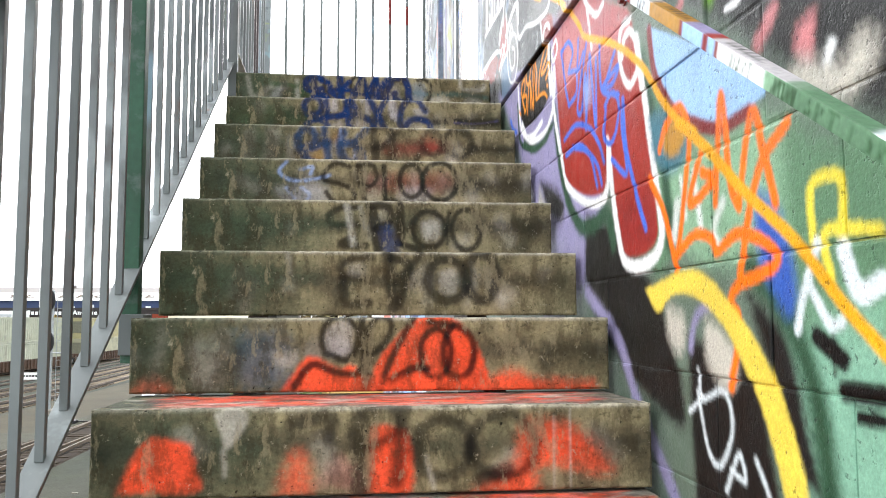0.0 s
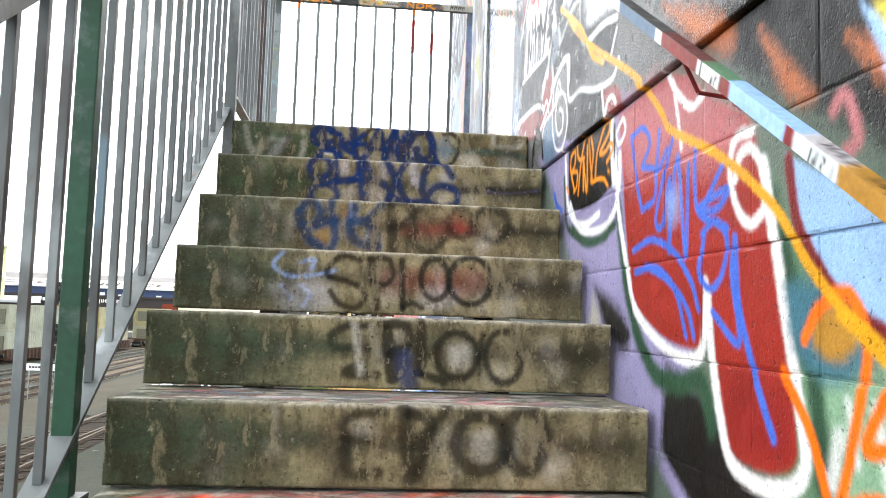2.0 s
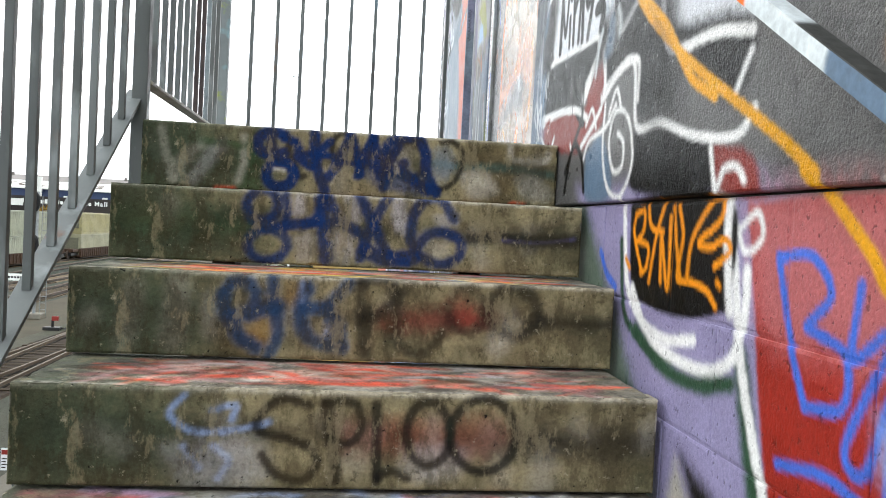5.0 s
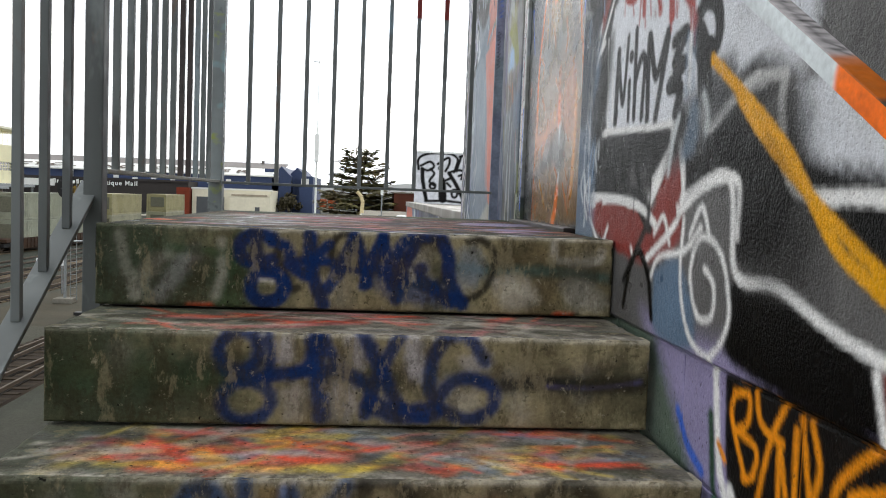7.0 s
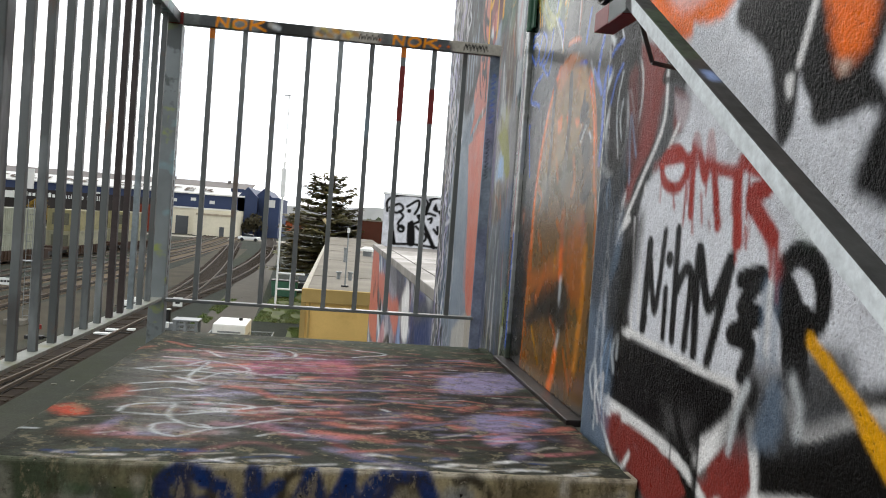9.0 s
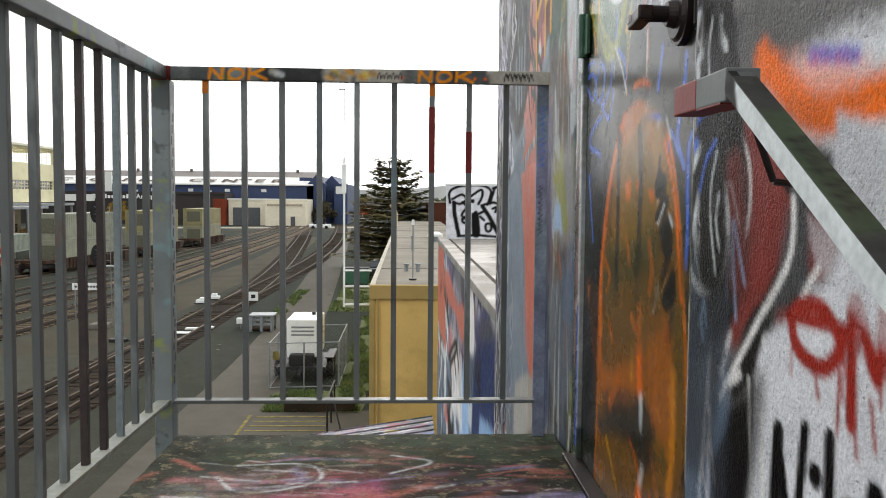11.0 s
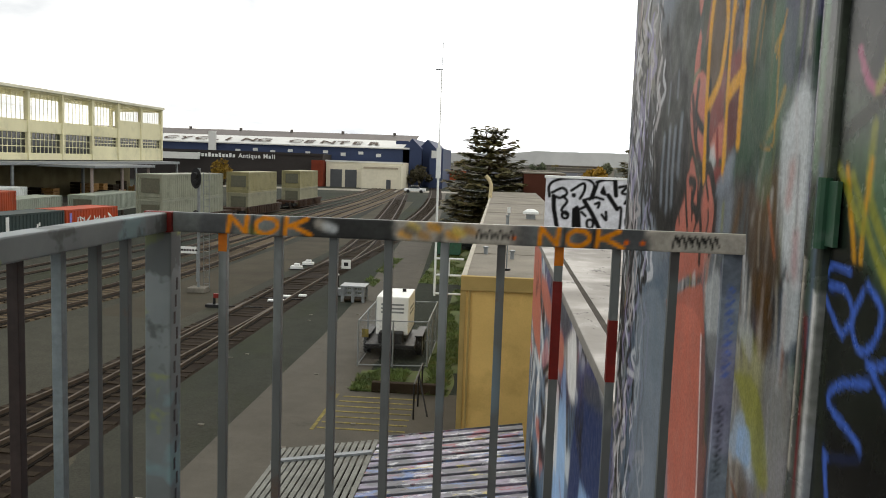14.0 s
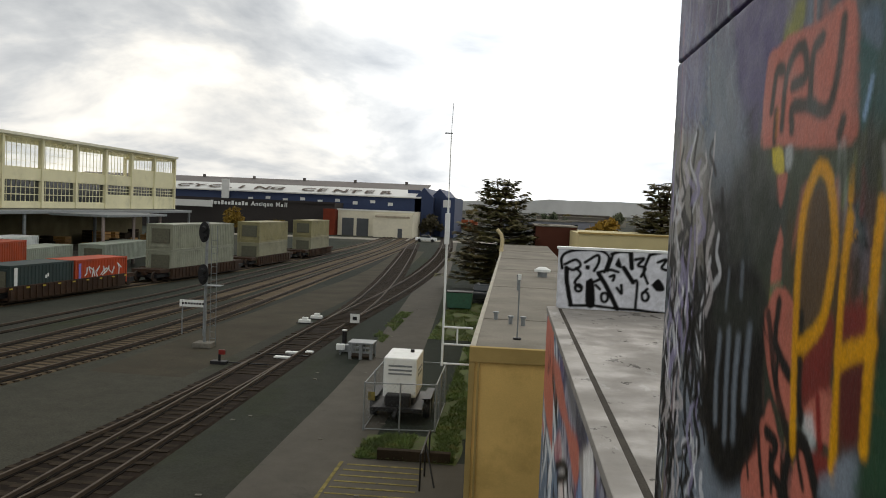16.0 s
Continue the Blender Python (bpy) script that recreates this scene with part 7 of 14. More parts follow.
area(RISER[6], "steel_blue", 0.06, (-.319, -1.11), (-.209, -1.12), (-.208, -1.23), (-.317, -1.23), a=0.35)
area(RISER[6], "bone", 0.02, (-.241, -1.16), (-.183, -1.16), (-.189, -1.19), (-.228, -1.19), a=0.6)
area(RISER[6], "lilac_white", 0.02, (-.118, -1.1), (-.059, -1.09), (-.058, -1.16), (-.111, -1.17), a=0.45)
spray(RISER[6], "black", 0.015, 0.009, (-.039, -1.13), (-.047, -1.16), (-.069, -1.18), (-.095, -1.17), (-.117, -1.16), (-.126, -1.13), (-.118, -1.1), (-.096, -1.08), (-.069, -1.08), (-.047, -1.1), (-.039, -1.13), a=0.88)
spray(RISER[6], "black", 0.018, 0.009, (-.032, -1.08), (-.029, -1.2), (-.084, -1.21), (-.147, -1.19), (-.188, -1.24), a=0.88)
spray(RISER[6], "black", 0.016, 0.009, (-.022, -1.12), (.005, -1.08), (.037, -1.09), (.024, -1.14), (-.016, -1.17), a=0.88)
spray(RISER[6], "black", 0.02, 0.009, (-.016, -1.13), (-.023, -1.25), a=0.88)
spray(RISER[6], "black", 0.017, 0.009, (.091, -1.08), (.037, -1.18), (.011, -1.25), a=0.88)
spray(RISER[6], "black", 0.02, 0.009, (.035, -1.23), (.091, -1.2), (.124, -1.2), a=0.88)
spray(RISER[6], "black", 0.016, 0.009, (.181, -1.16), (.174, -1.2), (.156, -1.22), (.133, -1.22), (.115, -1.2), (.108, -1.16), (.115, -1.13), (.133, -1.11), (.156, -1.11), (.174, -1.13), (.181, -1.16), a=0.88)
spray(RISER[6], "black", 0.018, 0.009, (.237, -1.16), (.229, -1.2), (.21, -1.22), (.187, -1.22), (.168, -1.2), (.161, -1.16), (.168, -1.13), (.187, -1.1), (.211, -1.11), (.23, -1.13), (.237, -1.16), a=0.88)
spray(RISER[6], "black", 0.016, 0.009, (.129, -1.09), (.183, -1.1), a=0.88)
area(RISER[7], "orange_red", 0.02, (-.508, -1.42), (-.481, -1.36), (-.45, -1.32), (-.41, -1.32), (-.372, -1.33), (-.357, -1.38), (-.359, -1.42), a=0.95)
area(RISER[7], "orange_red", 0.02, (-.024, -1.43), (-.019, -1.31), (.021, -1.3), (.058, -1.32), (.065, -1.43), a=0.95)
area(RISER[7], "orange_red", 0.05, (.193, -1.43), (.281, -1.37), (.299, -1.3), (.382, -1.3), (.453, -1.35), (.476, -1.4), (.334, -1.38), (.31, -1.44), a=0.88)
area(RISER[7], "orange_red", 0.05, (-.204, -1.43), (-.169, -1.35), (-.141, -1.37), (-.141, -1.43), a=0.6)
area(RISER[7], "rose", 0.04, (-.124, -1.41), (-.08, -1.36), (-.035, -1.38), (-.035, -1.43), a=0.4)
spray(RISER[7], "black", 0.04, 0.02, (-.038, -1.29), (-.039, -1.42), a=0.72)
spray(RISER[7], "black", 0.022, 0.02, (-.036, -1.27), (.021, -1.26), (.035, -1.31), (-.019, -1.34), a=0.72)
spray(RISER[7], "black", 0.03, 0.02, (.051, -1.26), (.035, -1.41), a=0.72)
spray(RISER[7], "black", 0.026, 0.02, (.185, -1.35), (.175, -1.38), (.147, -1.4), (.113, -1.4), (.085, -1.38), (.075, -1.34), (.085, -1.31), (.113, -1.29), (.147, -1.29), (.175, -1.31), (.185, -1.35), a=0.72)
spray(RISER[7], "black", 0.024, 0.02, (.322, -1.34), (.309, -1.38), (.275, -1.4), (.233, -1.4), (.199, -1.38), (.187, -1.34), (.2, -1.3), (.234, -1.28), (.276, -1.28), (.31, -1.31), (.322, -1.34), a=0.72)
spray(RISER[7], "black", 0.03, 0.02, (-.172, -1.29), (-.101, -1.28), (-.101, -1.32), a=0.72)
spray(RISER[7], "black", 0.03, 0.02, (.205, -1.41), (.263, -1.39), a=0.72)
area(RISER[7], "bone", 0.012, (-.326, -1.27), (-.281, -1.26), (-.259, -1.28), (-.28, -1.32), (-.301, -1.34), (-.31, -1.31), a=0.75)
spray(RISER[7], "bone", 0.004, 0.004, (.361, -1.28), (.359, -1.45), a=0.7)
spray(RISER[7], "bone", 0.004, 0.004, (.392, -1.27), (.392, -1.44), a=0.7)
spray(RISER[7], "bone", 0.01, 0.01, (-.307, -1.34), (-.302, -1.39), a=0.5)
spray(RISER[7], "bone", 0.008, 0.008, (.095, -1.36), (.112, -1.43), a=0.5)
# tag on the parapet of the low roof
spray(TAG, "black", 0.05, 0.016, (.926, .628), (.917, .818), (1.05, .919), (1.33, .96), (1.57, .943), (1.69, .854), (1.67, .711), (1.63, .595))
spray(TAG, "black", 0.05, 0.016, (.97, .697), (1.15, .781), (1.23, .69), (1.12, .608), (1.02, .633))
spray(TAG, "black", 0.05, 0.016, (1.16, .639), (1.24, .548), (1.15, .401), (1.25, .311))
spray(TAG, "black", 0.05, 0.016, (1.27, .311), (1.26, .277), (1.24, .255), (1.2, .254), (1.17, .273), (1.16, .306), (1.17, .34), (1.2, .362), (1.23, .364), (1.26, .344), (1.27, .311))
spray(TAG, "black", 0.05, 0.016, (1.08, .006), (1.38, .022))
spray(TAG, "black", 0.05, 0.016, (1.3, .741), (1.51, .873), (1.53, .751), (1.46, .606))
spray(TAG, "black", 0.05, 0.016, (1.45, .416), (1.56, .468))
spray(TAG, "black", 0.05, 0.016, (1.71, .172), (1.7, .126), (1.67, .097), (1.64, .096), (1.61, .122), (1.6, .166), (1.6, .211), (1.63, .24), (1.67, .242), (1.7, .216), (1.71, .172))
spray(TAG, "black", 0.05, 0.016, (1.47, .026), (1.87, -.011))
spray(TAG, "black", 0.05, 0.016, (1.52, .58), (1.72, .637), (1.86, .606))
spray(TAG, "black", 0.05, 0.016, (1.76, .904), (1.68, .616))
spray(TAG, "black", 0.05, 0.016, (1.73, .903), (1.89, .948), (2.06, .946))
spray(TAG, "black", 0.05, 0.016, (1.73, .524), (1.8, .546), (1.78, .46))
spray(TAG, "black", 0.05, 0.016, (2.1, .447), (2.18, .451), (2.17, .024))
spray(TAG, "black", 0.05, 0.016, (1.85, -.012), (2.18, -.014))
spray(TAG, "black", 0.05, 0.016, (1.92, .391), (1.93, .249), (1.85, .34))
spray(TAG, "black", 0.05, 0.016, (2.13, .827), (2.27, .852), (2.18, .735), (2.3, .693), (2.24, .548))
spray(TAG, "black", 0.05, 0.016, (2.36, .913), (2.28, .645), (2.35, .44))
spray(TAG, "black", 0.05, 0.016, (2.36, .913), (2.59, .97), (2.73, .976))
spray(TAG, "black", 0.05, 0.016, (2.38, .224), (2.37, .179), (2.34, .15), (2.31, .148), (2.28, .175), (2.27, .218), (2.27, .263), (2.3, .292), (2.33, .294), (2.36, .268), (2.38, .224))
spray(TAG, "black", 0.05, 0.016, (2.35, .346), (2.28, .267))
spray(TAG, "black", 0.05, 0.016, (2.5, .797), (2.64, .85), (2.57, .706), (2.71, .665))
spray(TAG, "black", 0.05, 0.016, (2.18, -.014), (2.67, -.055))
spray(TAG, "black", 0.05, 0.016, (1.5, .37), (1.57, .307))
spray(TAG, "black", 0.08, 0.016, (1, .632), (1.02, .395), (1.1, .017))
spray(TAG, "black", 0.08, 0.016, (1.54, .562), (1.69, .332), (1.87, -.011))
spray(TAG, "black", 0.08, 0.016, (2.05, .946), (2.08, .683))
spray(TAG, "black", 0.08, 0.016, (1.95, .677), (2.11, .448))
area(TAG, "black", 0.016, (1.33, .429), (1.45, .463), (1.5, .028), (1.35, .02))
area(TAG, "black", 0.016, (1.86, .861), (1.8, .717), (1.92, .675))
area(TAG, "black", 0.016, (2.41, .415), (2.53, .524), (2.64, .35), (2.51, .316))
area(TAG, "black", 0.016, (1.31, .694), (1.38, .697), (1.38, .63), (1.32, .628))
spray(FAR, "gold", 0.017, 0.005, (1.54, 1.6), (1.59, 1.6), (1.63, 1.55), (1.66, 1.46), (1.67, 1.35), (1.64, 1.27), (1.58, 1.25), (1.52, 1.28), (1.47, 1.34))
spray(FAR, "gold", 0.017, 0.005, (1.54, 1.42), (1.5, 1.45))
for i in range(230):
    y, z = 1.33 + 0.85 * RNG.random() ** 1.2, -0.9 + 3.5 * RNG.random()
    w = 0.005 + 0.014 * RNG.random()
    c = ["ghost", "soot", "haze_brown", "bone", "slate_light", "black", "moss_yellow", "orange_brown", "white", "salmon", "blue_grey", "soot", "violet_grey"][int(RNG.integers(13))]
    spray(FAR, c, w, w * 0.8, (y, z), (y + 0.012 * RNG.normal(), z + 0.08), (y + 0.02 * RNG.normal(), z + 0.1 + 0.3 * RNG.random()), a=0.25 + 0.4 * RNG.random())
for i in range(150):
    y, z = 2.3 + 0.95 * RNG.random(), -0.6 + 2.8 * RNG.random()
    w = 0.006 + 0.012 * RNG.random()
    k = 0.03 + 0.05 * RNG.random()
    spray(FAR, ["soot", "black", "slate_light", "dark_slate", "blue_grey", "black", "purple"][i % 7], w, w * 0.8, (y, z), (y + k * RNG.normal(), z + k), (y - 0.6 * k * RNG.normal(), z + 2 * k), (y + 0.5 * k * RNG.normal(), z + 3 * k), a=0.35 + 0.45 * RNG.random())
area(FAR, "sage", 0.05, (1.66, 1.41), (1.59, 1.48), (1.52, 1.51), (1.41, 1.44), (1.46, 1.32), (1.49, 1.26), (1.56, 1.23), (1.64, 1.29), a=0.6)
area(FAR, "ghost", 0.025, (1.4, 1.33), (1.34, 1.32), (1.32, 1.23), (1.32, 1.12), (1.3, 1.02), (1.38, 1.01), (1.45, 1.18), (1.45, 1.27), a=0.8)
spray(FAR, "salmon", 0.03, 0.03, (1.4, 1.2), (1.41, 1.14), a=0.5)
spray(FAR, "rose", 0.03, 0.03, (1.36, 1.08), (1.35, 1.01), a=0.5)
spray(FAR, "soot", 0.008, 0.006, (1.37, 1.22), (1.36, 1.09), a=0.5)
area(FAR, "haze_brown", 0.04, (1.65, 1.16), (1.52, 1.15), (1.42, 1), (1.59, .985), a=0.75)
spray(FAR, "orange_brown", 0.014, 0.012, (1.52, 1.14), (1.46, 1.04), a=0.7)
area(FAR, "salmon", 0.02, (2.17, 1.4), (2.08, 1.44), (2.03, 1.32), (2.13, 1.29), a=0.7)
area(FAR, "salmon", 0.02, (1.91, 1.25), (1.86, 1.27), (1.85, 1.18), a=0.6)
area(FAR, "salmon", 0.015, (2.18, 1.12), (2.1, 1.15), (1.96, 1.09), (2.12, 1.05), a=0.9)
area(FAR, "salmon", 0.015, (2.25, 1), (2.02, 1.02), (2.05, .936), (2.23, .916), a=0.95)
area(FAR, "black", 0.12, (3.22, 1.75), (2.62, 1.67), (2.46, 1.38), (2.37, 1.07), (2.7, 1.06), (2.94, 1.42), a=0.4)
spray(FAR, "black", 0.016, 0.008, (2.75, 1.67), (2.83, 1.59), (2.74, 1.55), a=0.85)
spray(FAR, "black", 0.016, 0.008, (2.55, 1.55), (2.68, 1.51), (2.67, 1.43), a=0.85)
spray(FAR, "black", 0.016, 0.008, (3.09, 1.52), (2.66, 1.45), (2.68, 1.36), (2.85, 1.32), a=0.85)
spray(FAR, "black", 0.016, 0.008, (3.01, 1.34), (2.76, 1.28), a=0.85)
spray(FAR, "black", 0.016, 0.008, (2.71, 1.29), (2.72, 1.15), (2.58, 1.06), a=0.85)
spray(FAR, "black", 0.016, 0.008, (2.68, 1.4), (2.49, 1.33), (2.57, 1.26), a=0.85)
spray(FAR, "black", 0.016, 0.008, (3.07, 1.7), (3.05, 1.55), a=0.85)
spray(FAR, "black", 0.016, 0.008, (3.03, 1.27), (3.06, 1.15), a=0.85)
spray(FAR, "black", 0.016, 0.008, (2.87, 1.22), (2.91, 1.1), a=0.85)
area(FAR, "slate_light", 0.06, (3.08, .824), (2.32, .906), (2.22, .621), (2.16, .169), (2.56, .001), (2.82, .484), a=0.7)
area(FAR, "teal", 0.06, (2.81, .793), (2.45, .838), (2.41, .578), (2.57, .541), a=0.3)
spray(FAR, "black", 0.012, 0.006, (2.3, .908), (2.29, .575), (2.29, .112), a=0.8)
area(FAR, "salmon", 0.012, (2.27, .842), (2.01, .886), (1.98, .648), (2.22, .621), a=0.95)
area(FAR, "salmon", 0.012, (2.22, .561), (1.9, .564), (1.86, .401), (2.04, .22), (2.23, .141), (2.27, .353), a=0.97)
spray(FAR, "soot", 0.014, 0.006, (2.18, .795), (2.21, .733), (2.1, .744), (2.1, .687), a=0.9)
spray(FAR, "soot", 0.014, 0.006, (2.08, .775), (2.02, .647), a=0.9)
spray(FAR, "soot", 0.014, 0.006, (2.23, .608), (2.08, .577), a=0.9)
spray(FAR, "soot", 0.014, 0.006, (1.99, .343), (1.96, .279), a=0.9)
spray(FAR, "white", 0.008, 0.005, (1.77, .804), (1.81, .548), (1.78, .329), a=0.85)
area(FAR, "ghost", 0.03, (1.95, .911), (1.82, .959), (1.78, .763), (1.86, .737), a=0.6)
area(FAR, "moss_yellow", 0.04, (1.65, .805), (1.51, .797), (1.43, .638), (1.47, .609), (1.61, .738), a=0.6)
area(FAR, "sky", 0.02, (1.63, .686), (1.56, .712), (1.57, .629), (1.63, .61), a=0.85)
spray(FAR, "orange_brown", 0.014, 0.008, (1.62, .551), (1.55, .515), (1.55, .464), a=0.85)
area(FAR, "ghost", 0.03, (1.66, .864), (1.57, .894), (1.55, .824), a=0.6)
area(FAR, "brown", 0.03, (1.58, .985), (1.48, .996), (1.44, .88), (1.51, .84), a=0.6)
area(FAR, "slate_light", 0.04, (1.48, .825), (1.39, .876), (1.32, .633), (1.36, .506), a=0.5)
area(FAR, "ghost", 0.02, (1.4, 1), (1.31, 1.01), (1.33, .918), (1.38, .885), a=0.75)
spray(FAR, "dark_red", 0.02, 0.008, (1.25, .915), (1.27, .85), (1.24, .741))
spray(FAR, "dark_red", 0.022, 0.008, (1.19, .692), (1.21, .622), (1.21, .568))
area(FAR, "pale_green", 0.03, (1.34, .854), (1.32, .89), (1.29, .815), (1.26, .678), a=0.5)
spray(FAR, "black", 0.008, 0.005, (1.33, .886), (1.3, .748), (1.27, .624), a=0.8)
# steel door: haze and yellow scribble above
area(DOOR, "sage", 0.07, (1.23, 1.32), (.834, 1.23), (.775, 1.05), (.999, 1.02), (1.17, 1.12), a=0.45)
area(DOOR, "slate_light", 0.07, (.861, 1.24), (.61, 1.18), (.53, 1.11), (.477, 1.06), (.587, 1.04), (.81, 1.1), a=0.4)
area(DOOR, "ghost", 0.06, (.658, 1.13), (.601, 1.13), (.525, 1.08), (.555, 1.06), (.631, 1.09), a=0.55)
area(DOOR, "green_black", 0.06, (.933, 1.01), (.451, .983), (.44, .917), (.781, .941), a=0.7)
area(DOOR, "sage", 0.06, (1.14, 1.22), (.971, 1.19), (.953, 1.1), (1.09, 1.1), a=0.45)
area(DOOR, "dark_slate", 0.06, (1.36, 1.48), (1.07, 1.43), (.924, 1.36), (1.11, 1.25), (1.27, 1.27), a=0.4)
spray(DOOR, "pink", 0.016, 0.01, (1.19, 1.37), (1.15, 1.32), (1.09, 1.3), a=0.82)
spray(DOOR, "pink", 0.016, 0.01, (.982, 1.41), (.99, 1.33), (.999, 1.29), a=0.82)
spray(DOOR, "pink", 0.02, 0.01, (.98, 1.31), (.909, 1.32), a=0.82)
spray(DOOR, "moss_yellow", 0.022, 0.01, (1.06, 1.41), (1.08, 1.36), (1.12, 1.31), a=0.82)
spray(DOOR, "lemon", 0.012, 0.01, (1.27, 1.23), (1.24, 1.14), a=0.82)
spray(DOOR, "gold", 0.012, 0.01, (1.2, 1.2), (1.15, 1.07), a=0.82)
spray(DOOR, "moss_yellow", 0.02, 0.01, (1.12, 1.26), (1.12, 1.17), (1.06, 1.1), (.972, 1.05), a=0.82)
spray(DOOR, "gold", 0.012, 0.01, (1.12, 1.21), (1.13, 1.12), (1.13, 1.07), a=0.82)
spray(DOOR, "moss_yellow", 0.022, 0.01, (.85, 1.16), (.887, 1.1), (.939, 1.06), a=0.82)
spray(DOOR, "gold", 0.018, 0.01, (.829, 1.1), (.858, 1.07), a=0.82)
spray(DOOR, "amber", 0.016, 0.01, (1.05, 1.29), (1.04, 1.22), a=0.82)
spray(DOOR, "moss_yellow", 0.016, 0.01, (.936, 1.39), (.953, 1.34), a=0.82)
spray(DOOR, "green_black", 0.026, 0.008, (1.28, 1.28), (1.23, 1.25), (1.17, 1.27), (1.08, 1.3), (.917, 1.34), a=0.92)
spray(DOOR, "green_black", 0.022, 0.008, (1.05, 1.24), (.98, 1.28), (.898, 1.28), a=0.92)
spray(DOOR, "green_black", 0.02, 0.008, (1.03, 1.21), (.961, 1.23), (.879, 1.24), a=0.92)
spray(DOOR, "ghost", 0.018, 0.009, (1.07, 1.25), (1.01, 1.19), (.952, 1.16), (.876, 1.15), a=0.85)
spray(DOOR, "ghost", 0.016, 0.008, (1.07, 1.22), (1.02, 1.18), (.935, 1.15), (.868, 1.16), (.827, 1.19), a=0.8)
spray(DOOR, "moss_yellow", 0.016, 0.01, (1.18, 1.19), (1.06, 1.06), (.971, 1.04), (.859, 1.16), a=0.8)
spray(DOOR, "moss_yellow", 0.016, 0.01, (1.23, 1.2), (1.13, 1.11), a=0.8)
spray(DOOR, "moss_yellow", 0.012, 0.01, (.969, 1.03), (.906, 1.11), (.823, 1.18), (.795, 1.22), a=0.8)
spray(DOOR, "moss_yellow", 0.01, 0.01, (.849, 1.02), (.831, 1.1), (.763, 1.18), a=0.8)
spray(DOOR, "ghost", 0.007, 0.004, (.688, 1.07), (.647, 1.16), (.622, 1.08), a=0.85)
spray(DOOR, "ghost", 0.007, 0.004, (.622, 1.08), (.582, 1.15), (.612, 1.06), a=0.85)
spray(DOOR, "ghost", 0.007, 0.004, (.716, 1.11), (.703, 1.18), a=0.85)
spray(DOOR, "ghost", 0.009, 0.004, (.698, 1.04), (.698, .94), a=0.85)
spray(DOOR, "ghost", 0.006, 0.004, (.766, 1.13), (.741, 1.19), a=0.85)
spray(DOOR, "orange_brown", 0.011, 0.007, (.717, 1.17), (.722, 1.09), (.692, 1.03), (.692, .94), a=0.8)
area(DOOR, "moss_yellow", 0.025, (1.07, 1.08), (.972, 1.05), (.932, 1.07), (.918, 1.03), (.99, 1.03), (1.05, 1.05), a=0.75)
# steel door: dome and letters
area(DOOR, "green_black", 0.03, (1.19, 1.03), (.537, .952), (.414, .924), (.331, .385), (1, -.034), a=0.5)
area(DOOR, "black", 0.04, (1.14, .81), (.946, .913), (.801, .914), (.928, .825), (1.02, .67), (1.06, .507), (1.06, .28), (1.08, -.081), (1.21, -.161), (1.11, .377), a=0.55)
area(DOOR, "brown", 0.012, (1.06, .3), (1.06, .396), (1.04, .567), (1.01, .681), (.962, .781), (.896, .851), (.837, .891), (.775, .91), (.704, .911), (.637, .892), (.583, .859), (.54, .814), (.504, .746), (.473, .66), (.451, .539), (.409, .265), (1.06, -.185), a=0.97)
area(DOOR, "olive", 0.08, (.857, .772), (.565, .804), (.481, .658), (.43, .394), (.832, .175), (.876, .555), a=0.35)
area(DOOR, "rust", 0.05, (1.05, .375), (1.03, .559), (.988, .706), (.911, .816), (.887, .769), (.924, .604), (.95, .431), (.923, .125), (1.05, .058), a=0.45)
area(DOOR, "olive", 0.05, (.857, .696), (.764, .711), (.738, .501), (.829, .471), a=0.45)
area(DOOR, "olive", 0.05, (.674, .676), (.59, .677), (.571, .509), (.647, .464), a=0.45)
area(DOOR, "olive", 0.04, (.925, .644), (.887, .691), (.844, .427), (.9, .387), a=0.3)
for i in range(90):
    y, z = 0.56 + 0.46 * RNG.random(), 0.0 + 0.68 * RNG.random()
    w = 0.005 + 0.016 * RNG.random()
    y = 0.80 + (y - 0.80) * min(1.0, 0.35 + (0.86 - z))
    spray(DOOR, ["rust", "olive", "soot", "brown", "haze_brown", "olive", "ochre", "rust"][i % 8], w, w, (y, z), (y + 0.008 * RNG.normal(), z + 0.05), (y + 0.01 * RNG.normal(), z + 0.07 + 0.14 * RNG.random()), a=0.2 + 0.3 * RNG.random())
area(DOOR, "rust", 0.03, (.835, .877), (.701, .894), (.661, .851), (.684, .799), (.796, .815), (.852, .773), a=0.7)
area(DOOR, "rust", 0.02, (.894, .856), (.847, .868), (.888, .808), (.925, .725), (.951, .742), a=0.8)
area(DOOR, "orange", 0.01, (.846, .74), (.803, .749), (.804, .712), (.83, .705), a=0.9)
area(DOOR, "orange", 0.01, (.756, .739), (.74, .743), (.74, .717), a=0.9)
area(DOOR, "orange", 0.01, (.674, .742), (.627, .717), (.645, .698), (.665, .715), a=0.9)
area(DOOR, "amber", 0.02, (.824, .626), (.78, .654), (.781, .589), a=0.2)
spray(DOOR, "rust", 0.016, 0.008, (1.04, .307), (1.04, .423), (1.02, .582), (.992, .69), (.945, .778), (.886, .847), (.823, .887), a=0.9)
spray(DOOR, "orange", 0.011, 0.006, (.567, .841), (.527, .786), (.497, .726), (.471, .647), (.448, .54), a=0.8)
spray(DOOR, "rust", 0.014, 0.006, (.448, .54), (.432, .464), (.404, .269), a=0.8)
spray(DOOR, "orange", 0.016, 0.016, (.785, .939), (.732, .939), (.674, .925), a=0.75)
